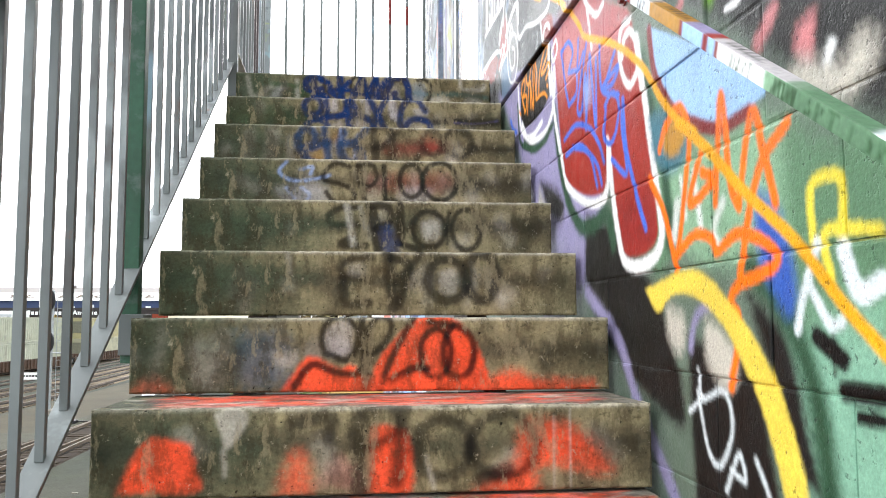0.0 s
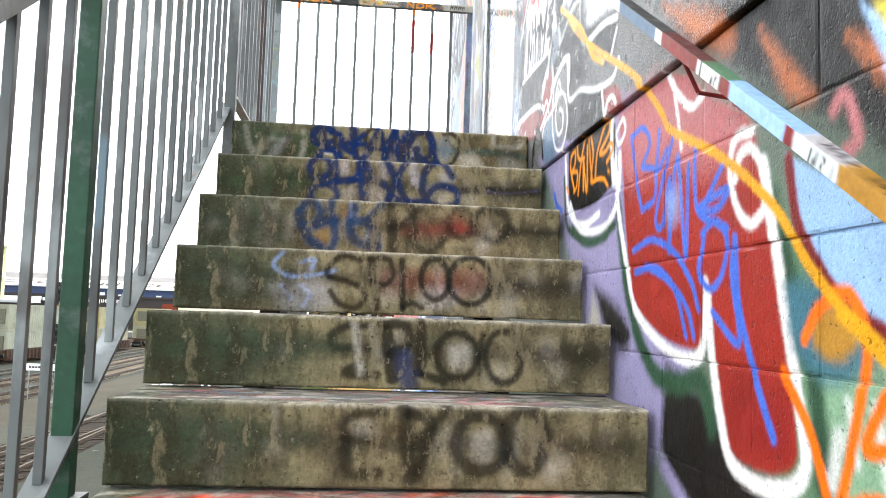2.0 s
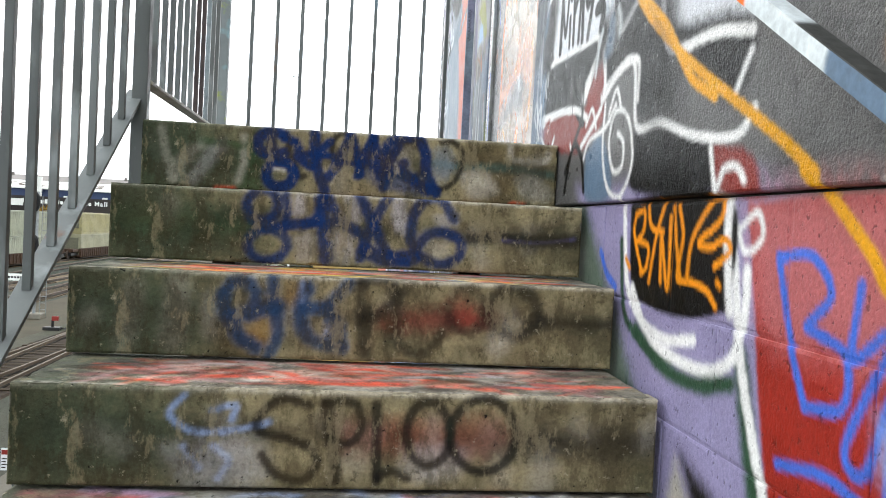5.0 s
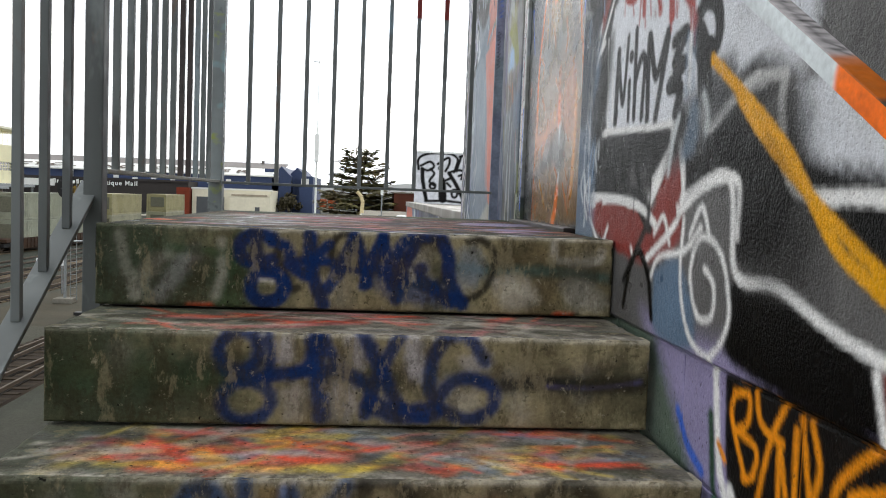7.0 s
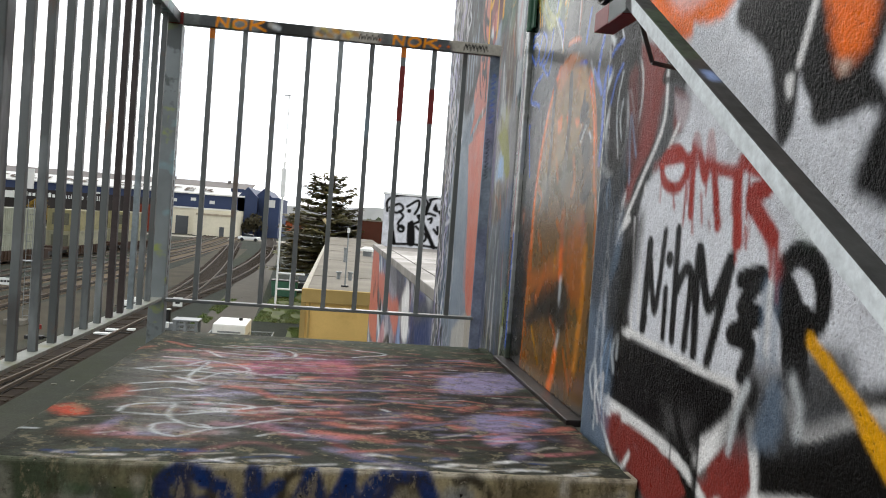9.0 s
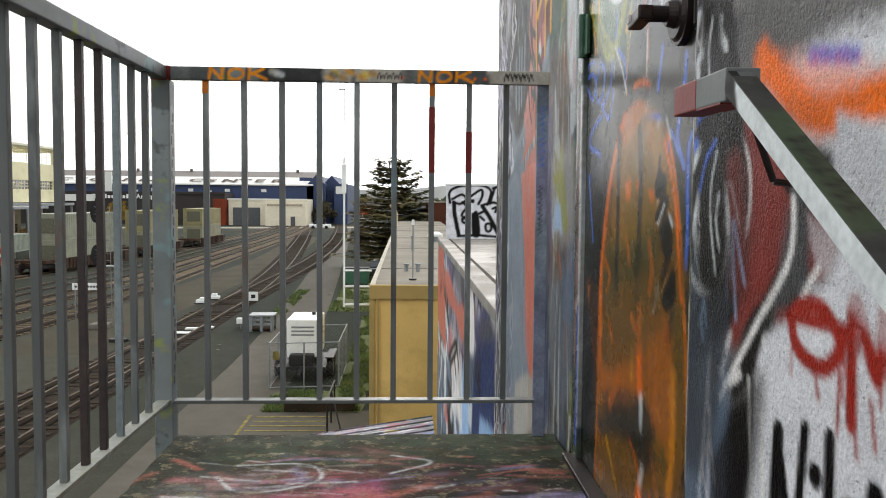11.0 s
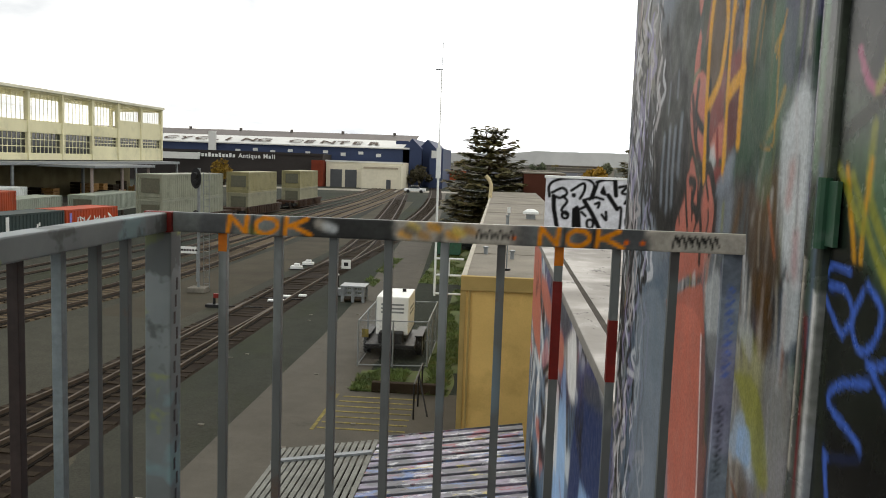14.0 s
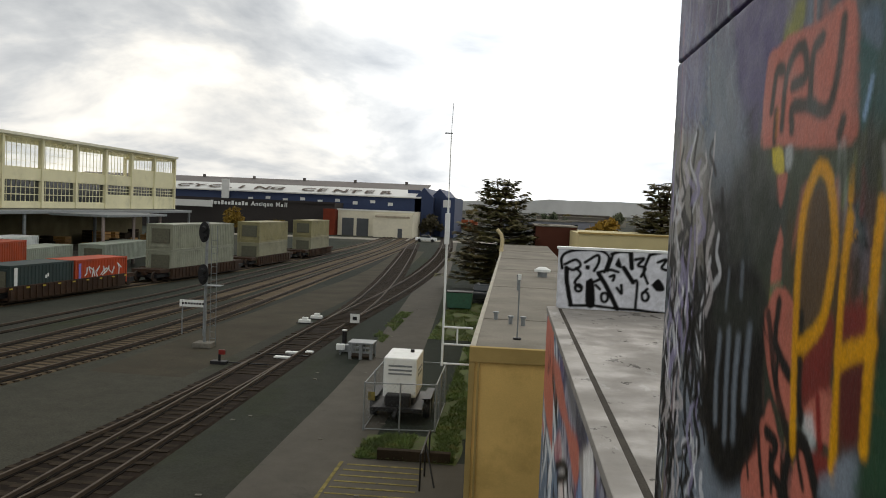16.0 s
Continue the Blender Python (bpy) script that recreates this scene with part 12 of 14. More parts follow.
def railway(line, label, single=(0, 0), joined=(0, 0), bed=None):
    """A track: ballast, two rails and timber sleepers along a line."""
    global SLEEPER_MESH
    t = thing("railway_track", label, "track", (0, 0, 0), "tracks of the yard")
    global BED
    BED += 0.0025
    ribbon("ballast", line, 2.5 if bed is None else 2.3, GROUND + 0.034 + BED, bed or M_BALLAST, "", "", parent=t)
    for off in (-0.7525, 0.7525):
        co, f = sweep(line, off, 0.075, GROUND + 0.03, GROUND + 0.17)
        mesh_object("rail", co, f, M_RUST, t, "brown rusted steel rail")
        # flat black strip painting the shade beside the rail, over dark ballast
        co, f = sweep(line, off, 0.26 if bed is None else 0.5 if bed is M_MAIN else 0.3, GROUND + 0.03, GROUND + 0.062 + BED)
        mesh_object("rail_shade_strip", co, f, M_RAIL_SHADE, t, "black strip standing for the rail's shade and dark ballast")
    p = smooth_line(line, 40)
    step = np.r_[0, np.cumsum(np.linalg.norm(np.diff(p, axis=0), axis=1))]
    s = np.arange(0, step[-1], 0.58)
    x, y = np.interp(s, step, p[:, 0]), np.interp(s, step, p[:, 1])
    a = np.arctan2(np.gradient(y), np.gradient(x)) - math.pi / 2
    verts, faces = [], []
    for xi, yi, ai in zip(x, y, a):
        if single[0] <= yi <= single[1]:
            if SLEEPER_MESH is None:
                bm = bmesh.new()
                add_box(bm, -1.28, 1.28, -0.115, 0.115, -0.08, 0.055, 0.01)
                SLEEPER_MESH = bpy.data.meshes.new("sleeper")
                bm.to_mesh(SLEEPER_MESH); bm.free()
                SLEEPER_MESH.materials.append(M_SLEEPER)
            ob = new("sleeper", SLEEPER_MESH)
            ob.parent = t
            ob.location, ob.rotation_euler = (xi + RNG.normal() * 0.02, yi, GROUND + 0.012 * RNG.normal()), (0, 0, ai + 0.015 * RNG.normal())
        elif joined[0] <= yi <= joined[1]:
            c, sn = math.cos(ai), math.sin(ai)
            b = len(verts)
            for px, py in ((-1.28, -0.115), (1.28, -0.115), (1.28, 0.115), (-1.28, 0.115)):
                verts += [(xi + c * px - sn * py, yi + sn * px + c * py, GROUND + 0.02), (xi + c * px - sn * py, yi + sn * px + c * py, GROUND + 0.055)]
            faces += [(b + 1, b + 3, b + 5, b + 7), (b, b + 2, b + 3, b + 1), (b + 4, b + 6, b + 7, b + 5)]
    if verts:
        tagged(mesh_object("sleeper_bed", verts, faces, M_SLEEPER, t), kind="stuff")
    return t


railway([(-10.9, -40), (-10.7, 0), (-10.6, 18), (-10.55, 28), (-10.5, 38), (-10.35, 48), (-9.95, 58), (-9.5, 70), (-9.3, 85), (-9.6, 105), (-10.6, 130), (-13.2, 170), (-17.5, 220), (-25, 300)], "rusted yard track with oily brown ballast and timber sleepers", (8, 75), (75, 150))
railway([(-21, -45), (-16.6, -18), (-13.6, 2), (-12.55, 11), (-11.78, 18.4), (-11.3, 23), (-10.98, 27), (-10.72, 32), (-10.56, 37)], "diverging rusted track joining the near track at a switch", (6, 32))
railway([(-10.32, 49), (-10.28, 56), (-10.75, 67), (-12.2, 87), (-15.1, 120), (-17.2, 142), (-18.9, 160)], "diverging track crossing over to the main tracks", (57, 70), (70, 140))
railway([(-34, -14), (-23, 20), (-20.0, 28.8), (-19.0, 35.1), (-18.45, 40), (-18.1, 48), (-18.15, 64), (-18.45, 85), (-18.8, 122), (-19.6, 155), (-23, 220)], "rusted main track across the yard", (0, 0), (18, 60), M_MAIN)
railway([(-38, -10), (-25.6, 24), (-22.9, 33.2), (-22.15, 40), (-21.7, 50), (-21.3, 62), (-21.25, 76), (-21.4, 100), (-21.9, 141), (-26, 220)], "rusted main track across the yard", (0, 0), (20, 60), M_MAIN)
railway([(-42, -4), (-29.2, 30), (-26.4, 37.8), (-25.45, 46.6), (-25.0, 54), (-24.6, 64), (-24.45, 90), (-24.4, 126), (-25.5, 160), (-29, 220)], "rusted track beside the standing train", (0, 0), (0, 0), M_GROUND)
TRAIN = [(-52, 0), (-37, 32), (-33.2, 44), (-31.0, 60), (-29.7, 69), (-28.5, 80), (-27.6, 98), (-26.6, 115), (-26.4, 150), (-29, 220)]
railway(TRAIN, "track under the standing container train", (0, 0), (30, 60), M_MAIN)

# ---------------------------------------------------------------- switch, signal and yard equipment


def point_blades():
    t = thing("switch_machine", "white painted switch throw plates between the rails", "track switch", (-10.1, 38.6, GROUND))
    for x, y, w in ((-0.1, -0.6, 0.75), (0.05, 0.7, 0.7), (0.75, 1.1, 0.35)):
        box("plate", x - w / 2, x + w / 2, y - 0.16, y + 0.16, 0.06, 0.13, M_WHITE, t)
    box("rod", -1.5, 0.9, 0.1, 0.16, 0.05, 0.09, M_BLACK, t)
    t = thing("switch_stand", "small red and black switch stand with a long rod", "switch stand", (-12.5, 36.1, GROUND))
    box("base", -0.35, 0.35, -0.2, 0.2, 0, 0.14, M_BLACK, t)
    rod("post", (0, 0, 0.14), (0, 0, 0.45), 0.06, M_BLACK, t)
    box("target", -0.03, 0.25, -0.06, 0.06, 0.42, 0.62, M_RED, t)
    box("rod", 0.3, 2.2, 0.0, 0.06, 0.05, 0.1, M_BLACK, t)


point_blades()


def switch_target(x, y):
    t = thing("switch_target", "white square switch marker with a black symbol on a short post", "marker", (x, y, GROUND))
    rod("post", (0, 0.04, 0), (0, 0.04, 0.6), 0.04, M_BLACK, t)
    box("plate", -0.28, 0.28, -0.02, 0.02, 0.14, 0.68, M_WHITE, t, "white square plate")
    box("symbol", -0.13, 0.13, -0.026, -0.021, 0.3, 0.52, M_BLACK, t)


switch_target(-9.1, 49.8)
for x, y in ((-12.1, 49.6), (-11.85, 51.6)):
    t = thing("switch_motor", "low white weathered switch motor on the ballast", "switch motor", (x, y, GROUND), "switch motors")
    bm = bmesh.new()
    add_box(bm, -0.35, 0.35, -0.2, 0.2, 0, 0.22, 0.04)
    add_box(bm, -0.15, 0.2, -0.12, 0.12, 0.2, 0.36, 0.04)
    part("housing", bm, M_WHITE, t)
    box("foot", -0.45, 0.45, -0.26, 0.26, 0, 0.05, M_BLACK, t)


def junction_boxes():
    t = thing("cable_crate", "low weathered grey crate with open slatted sides", "crate", (-6.75, 39.4, GROUND))
    for x in (-0.5, 0.0, 0.5):
        for y in (-0.45, 0.45):
            box("post", x - 0.07, x + 0.07, y - 0.07, y + 0.07, 0, 0.72, M_GREY, t, "", 0.01)
    box("top", -0.6, 0.6, -0.55, 0.55, 0.72, 0.80, M_GREY, t, "", 0.01)
    box("shelf", -0.52, 0.52, -0.47, 0.47, 0.08, 0.16, M_SLEEPER, t, "", 0.01)
    for z in (0.3, 0.52):
        box("slat", -0.5, 0.5, -0.49, -0.45, z, z + 0.1, M_GREY, t, "", 0.004)
    t = thing("pump_box", "small pale box with a pipe on the gravel", "electrical box", (-7.7, 40.6, GROUND))
    box("body", -0.35, 0.35, -0.2, 0.2, 0.05, 0.4, M_GREY, t, "", 0.03)
    rod("pipe", (0.3, 0, 0.3), (0.9, -0.4, 0.35), 0.05, M_GREY, t)
    t = thing("bollard", "black bollard with a pale cap", "bollard", (-8.0, 41.3, GROUND))
    rod("post", (0, 0, 0), (0, 0, 0.95), 0.12, M_BLACK, t)
    rod("cap", (0, 0, 0.95), (0, 0, 1.0), 0.13, M_WHITE, t)
    t = thing("small_box", "small white electrical box on a stub post", "electrical box", (-7.9, 39.9, GROUND))
    rod("stub", (0, 0, 0), (0, 0, 0.3), 0.04, M_GREY, t)
    box("body", -0.2, 0.2, -0.12, 0.12, 0.25, 0.52, M_WHITE, t, "", 0.02)


junction_boxes()


def signal_mast():
    t = thing("rail_signal", "grey signal mast with two black oval heads and a ladder", "rail signal", (-14.62, 39.9, GROUND))
    box("footing", -0.45, 0.45, -0.4, 0.4, 0, 0.25, M_CONCRETE, t, "", 0.04)
    rod("mast", (0, 0, 0.2), (0, 0, 6.1), 0.075, M_GREY, t)
    for z in (5.6, 3.55):
        head = new("signal_head"); head.parent = t; head.location = (-0.1, -0.15, z)
        bm = bmesh.new()
        bmesh.ops.create_circle(bm, cap_ends=True, segments=28, radius=1)
        for v in bm.verts:
            v.co = Vector((v.co.x * 0.26, 0, v.co.y * 0.5))
        ext = bmesh.ops.extrude_face_region(bm, geom=list(bm.faces))
        for v in ext["geom"]:
            if isinstance(v, bmesh.types.BMVert):
                v.co.y += 0.04
        part("backplate", bm, M_BLACK, head)
        for dz in (0.18, -0.18):
            bm = bmesh.new()
            tube(bm, (0, 0, dz), (0, -0.26, dz - 0.02), 0.13, 14, 0.12)
            part("hood", bm, M_BLACK, head)
        box("case", -0.16, 0.16, 0.04, 0.26, -0.36, 0.36, M_BLACK, head, "", 0.02)
    for x in (0.18, 0.46):
        rod("ladder_rail", (x, 0.25, 0.1), (x, 0.12, 5.9), 0.018, M_GREY, t, sides=6)
    for i in range(17):
        rod("rung", (0.18, 0.245 - 0.007 * i, 0.4 + 0.32 * i), (0.46, 0.245 - 0.007 * i, 0.4 + 0.32 * i), 0.012, M_GREY, t, sides=6)
    box("platform", -0.1, 0.75, -0.2, 0.4, 3.0, 3.03, M_GREY, t)
    board = thing("station_board", "long white name board with faint dark bars on two posts", "sign board", (-16.35, 43.1, GROUND))
    for x in (-0.7, 0.45):
        rod("post", (x, 0, 0), (x, 0, 1.85), 0.035, M_GREY, board, sides=8)
    box("board", -0.85, 0.6, -0.03, 0.02, 1.5, 1.86, M_WHITE, board)
    for i in range(8):
        box("letter_bar", -0.72 + 0.155 * i, -0.60 + 0.155 * i, -0.036, -0.031, 1.63, 1.73, M_BLACK, board, "", 0)


signal_mast()


def generator():
    t = thing("generator_trailer", "white diesel generator box on a black trailer", "generator", (-3.5, 29.3, GROUND))
    bm = bmesh.new()
    add_box(bm, -0.57, 0.57, -0.9, 1.1, 0.78, 2.12, 0.05)
    part("housing", bm, M_WHITE, t, "white steel housing")
    for z in (1.55, 1.68, 1.82):
        box("louvre", -0.4, 0.4, -0.912, -0.898, z, z + 0.06, M_GREY, t, "", 0.004)
    for z in (1.45, 1.62):
        box("side_vent", 0.568, 0.58, -0.5, 0.6, z, z + 0.08, M_GREY, t, "", 0.004)
    rod("exhaust", (0.25, 0.4, 2.12), (0.25, 0.4, 2.22), 0.07, M_BLACK, t)
    bm = bmesh.new()
    add_box(bm, -0.85, 0.85, -1.5, 1.3, 0.42, 0.56, 0.02)
    add_box(bm, -0.5, 0.5, -0.9, 1.0, 0.54, 0.78, 0.02)
    part("chassis", bm, M_BLACK, t)
    bm = bmesh.new()
    add_box(bm, -0.42, 0.42, -1.35, -0.9, 0.5, 0.95, 0.06)
    part("tank", bm, M_BLACK, t)
    for x in (-0.92, 0.92):
        for y in (-0.35, 0.55):
            w = rod("wheel", (x - 0.11, y, 0.34), (x + 0.11, y, 0.34), 0.34, M_BLACK, t, "black tyre", 22)
            rod("rim", (x - 0.118, y, 0.34), (x + 0.118, y, 0.34), 0.17, M_GREY, w, sides=16)
        box("mudguard", x - 0.14, x + 0.14, -0.78, 1.0, 0.72, 0.76, M_BLACK, t)
    bar("drawbar", (0, -1.5, 0.48), (0, -2.2, 0.4), 0.1, 0.1, M_BLACK, t)


generator()


def mesh_fence():
    t = thing("fence_enclosure", "low galvanised mesh fence round the generator", "fence", (-3.28, 26.85, GROUND))
    w, d, hgt = 1.14, 4.0, 1.58
    corners = [(-w, 0), (w, 0.25), (w, d + 0.2), (-w, d)]
    for x, y in corners + [(0, 0.12), (-w, d / 2), (w, d / 2)]:
        rod("post", (x, y, 0), (x, y, hgt), 0.028, M_GREY, t, sides=8)
    for (x0, y0), (x1, y1) in zip(corners, corners[1:] + corners[:1]):
        for z in (0.06, hgt - 0.03):
            rod("rail", (x0, y0, z), (x1, y1, z), 0.02, M_GREY, t, sides=6)
        bm = bmesh.new()
        ln = math.hypot(x1 - x0, y1 - y0)
        n = int(ln / 0.16)
        for i in range(n + int(hgt / 0.16)):
            for sgn in (1, -1):
                s0 = i * 0.16 - (hgt if sgn > 0 else 0)
                pts = []
                for z in (0.06, hgt - 0.03):
                    s = s0 + (z if sgn > 0 else hgt - z) if sgn > 0 else i * 0.16 - z
                    pts.append((s, z))
                (sa, za), (sb, zb) = pts
                lo, hi = max(0.0, (0 - sa) / (sb - sa)) if sb > sa else max(0.0, (ln - sa) / (sb - sa)), min(1.0, (ln - sa) / (sb - sa)) if sb > sa else min(1.0, (0 - sa) / (sb - sa))
                if hi - lo < 0.05:
                    continue
                a = [(x0 + (x1 - x0) * (sa + (sb - sa) * k) / ln, y0 + (y1 - y0) * (sa + (sb - sa) * k) / ln, za + (zb - za) * k) for k in (lo, hi)]
                tube(bm, a[0], a[1], 0.0016, 3)
        part("mesh_panel", bm, M_GREY, t, "wire mesh panel")
    box("warning_plate", -w + 0.12, -w + 0.34, -0.03, -0.02, 1.0, 1.28, M_YELLOW, t, "small yellow warning plate", 0)


mesh_fence()


def grass():
    """Tufts of rough grass beside the road."""
    s = Shade("rough_grass", 0.8).base("#4a5c26")
    s.value(s.span(s.noise(0.9, 5), 0.3, 0.7, 0.55, 1.4))
    s.mix(s.span(s.noise(2.2, 5), 0.52, 0.7, 0, 0.7), "#6f6a35")
    mat = s.done()
    r = np.random.default_rng(3)
    spots = [(-4.15, -1.3, 23.9, 26.5, 2600), (-2.15, -0.72, 26.5, 44, 3600), (-4.3, -0.8, 46, 64, 3600), (-7.3, -6.5, 43, 57, 700), (-11.5, -11.2, 20, 60, 60)]
    verts, faces = [], []
    for x0, x1, y0, y1, n in spots:
        for _ in range(n * 4):
            x, y = x0 + (x1 - x0) * r.random(), y0 + (y1 - y0) * r.random()
            if noise.noise((x * 1.1, y * 0.5, 3.0)) < -0.12:
                continue
            a, hgt, w = r.random() * 6.28, 0.05 + 0.10 * r.random(), 0.014 + 0.022 * r.random()
            c, sn = math.cos(a) * w, math.sin(a) * w
            b = len(verts)
            verts += [(x - c, y - sn, GROUND), (x + c, y + sn, GROUND), (x + 0.1 * r.normal(), y + 0.1 * r.normal(), GROUND + hgt)]
            faces.append((b, b + 1, b + 2))
    tagged(mesh_object("grass", verts, faces, mat), "rough green grass tufts beside the road", "grass", kind="stuff")
    s = Shade("mossy_soil", 0.95).base("#465326")
    s.value(s.span(s.noise(0.8, 6), 0.3, 0.7, 0.6, 1.35))
    s.mix(s.span(s.noise(1.7, 6), 0.5, 0.65, 0, 0.8), "#4d4634")
    soil = s.done()
    for x0, x1, y0, y1, n in spots[:3]:
        ribbon("grass_bed", [((x0 + x1) / 2, y0), ((x0 + x1) / 2 + 0.1, (y0 + y1) / 2), ((x0 + x1) / 2, y1)], x1 - x0, GROUND + 0.02, soil, "mossy green verge", "verge")


grass()
for i in range(7):
    y = 20.4 + 0.48 * i
    ob = box("yellow_line", -4.35 + 0.02 * i, -2.1, y - 0.05, y + 0.05, GROUND + 0.008, GROUND + 0.014, M_YELLOW, bevel=0)
    tagged(ob, "faded yellow hatch line on the asphalt", "road marking", "yellow hatch lines")
ob = bar("yellow_line", (-4.45, 20.2, GROUND + 0.012), (-4.42, 23.5, GROUND + 0.012), 0.1, 0.006, M_YELLOW)
tagged(ob, "faded yellow edge line on the asphalt", "road marking", "yellow hatch lines")


def ramp_rail():
    t = thing("ramp_railing", "thin dark pipe railing beside the verge", "railing", (-2.0, 21.5, GROUND))
    for y in (0, 1.2, 2.4):
        rod("post", (0, y, 0), (0, y, 0.95), 0.025, M_BLACK, t, sides=8)
    rod("top_pipe", (0, 0, 0.95), (0, 2.4, 0.95), 0.025, M_BLACK, t, sides=8)
    rod("brace", (0.35, 0.3, 0), (0, 1.2, 0.95), 0.025, M_BLACK, t, sides=8)
    k = thing("retaining_kerb", "low brown timber edge at the verge", "kerb", (-2.6, 24.0, GROUND))
    box("beam", -0.9, 1.2, -0.12, 0.12, 0, 0.3, M_SLEEPER, k, "", 0.02)


ramp_rail()
for i in range(34):
    x, y = -9 + 8 * RNG.random(), 16 + 45 * RNG.random()
    if i == 0:
        litter = bmesh.new()
    add_box(litter, x - 0.05 - 0.06 * RNG.random(), x + 0.06, y - 0.05, y + 0.05, GROUND + 0.005, GROUND + 0.03)
tagged(part("litter", litter, M_CONCRETE), "scattered pale scraps of litter on the yard", "litter", kind="stuff")

# ---------------------------------------------------------------- canopy below the landing


def canopy():
    s = Shade("spray_stained_corrugated_sheet", 0.55, 0.3).base("#595b60")
    s.value(s.span(s.noise(1.2, 6), 0.3, 0.7, 0.7, 1.25))
    s.mix(s.span(s.noise(3.5, 6, 0.65, (0.4, 1, 1)), 0.47, 0.60, 0, 0.8), "#8d8496")
    s.mix(s.span(s.noise(4.6, 6, 0.68, (0.35, 1, 1)), 0.57, 0.62, 0, 0.75), "#8a4048")
    s.mix(s.span(s.noise(5.6, 6, 0.7, (0.35, 1, 1)), 0.59, 0.63, 0, 0.7), "#46403c")
    s.mix(s.span(s.noise(4.1, 6, 0.65, (0.3, 1, 1)), 0.57, 0.63, 0, 0.75), "#5d78a8")
    s.mix(s.span(s.noise(6.3, 6, 0.7, (0.3, 1, 1)), 0.61, 0.65, 0, 0.75), "#b7a95e")
    s.mix(s.span(s.noise(5.0, 7, 0.7, (0.4, 1, 1)), 0.55, 0.61, 0, 0.75), "#c2c4c8")
    mat = s.done()
    t = thing("canopy_roof", "corrugated metal canopy roof stained with spray paint", "roof")
    def zz(x): return -3.0 + 0.155 * (x - 0.6)
    for y0, y1 in ((7.2, 9.6), (9.55, 13.0)):
        prof, y = [], y0
        while y < y1:
            prof += [(y, 0.0), (y + 0.165, 0.0), (y + 0.17, -0.12), (y + 0.275, -0.12), (y + 0.28, 0.0)]
            y += 0.28
        x0 = -3.35 if y0 < 9 else -1.72
        verts, faces = [], []
        for x in (x0, 0.58):
            verts += [(x, p, zz(x) + q + (0.02 if y0 < 9 else 0)) for p, q in prof]
        m = len(prof)
        faces = [(i, i + 1, m + i + 1, m + i) for i in range(m - 1)]
        ob = mesh_object("roof_sheet", verts, faces, mat, t)
        so = ob.modifiers.new("thick", "SOLIDIFY"); so.thickness = 0.006
    for y in (7.4, 10.2, 12.8):
        bar("rafter", (-3.3, y, zz(-3.3) - 0.09), (0.55, y, zz(0.55) - 0.09), 0.07, 0.14, M_SLEEPER, t)
    # added walls, made up to keep the space below the slats dark
    box("shade_wall", -3.34, -3.28, 7.2, 13.0, GROUND, zz(-3.3) - 0.17, M_SLEEPER, t, "added dark wall that keeps light from under the canopy", 0)
    box("shade_wall", -3.28, 0.58, 12.94, 13.0, GROUND, zz(-3.3) - 0.17, M_SLEEPER, t, "", 0)
    box("shade_wall", -3.28, 0.58, 7.2, 7.26, GROUND, zz(-3.3) - 0.17, M_SLEEPER, t, "", 0)
    for y in (7.4, 12.8):
        rod("column", (-3.22, y, GROUND), (-3.2, y, zz(-3.2) - 0.15), 0.05, M_GREY, t)
    d = thing("slat_deck", "open grey timber slats on a canopy frame", "slatted frame")
    ms = plain("weathered_grey_slat", "#777872", 0.85, vary=0.25, scale=3, fine=40, bump=0.3, dirt="#5d5c55")
    for i in range(15):
        x = -3.28 + 0.108 * i
        bar("slat", (x, 9.75, zz(x)), (x, 13.0, zz(x)), 0.072, 0.03, ms, d)
    for y in (9.75, 12.35):
        bar("cross_beam", (-3.32, y, zz(-3.32) + 0.035), (-1.74, y, zz(-1.74) + 0.035), 0.12, 0.035, M_GREY, d, "grey flat cross beam")
    bar("cross_beam", (-3.32, 11.1, zz(-3.32) - 0.06), (-1.74, 11.1, zz(-1.74) - 0.06), 0.08, 0.06, ms, d)


canopy()

# ---------------------------------------------------------------- buildings next door
M_TAN = plain("ochre_stucco", "#d8b670", 0.85, vary=0.10, scale=0.7, fine=40, bump=0.2, dirt="#94783f", dirt_amount=0.35)
M_TANTRIM = plain("darker_ochre_trim", "#a38c58", 0.85, vary=0.12, scale=2)
M_FLATROOF = plain("grey_roof_felt", "#7b766c", 0.9, vary=0.2, scale=0.5, fine=25, bump=0.2, dirt="#5c584f", dirt_amount=0.5)


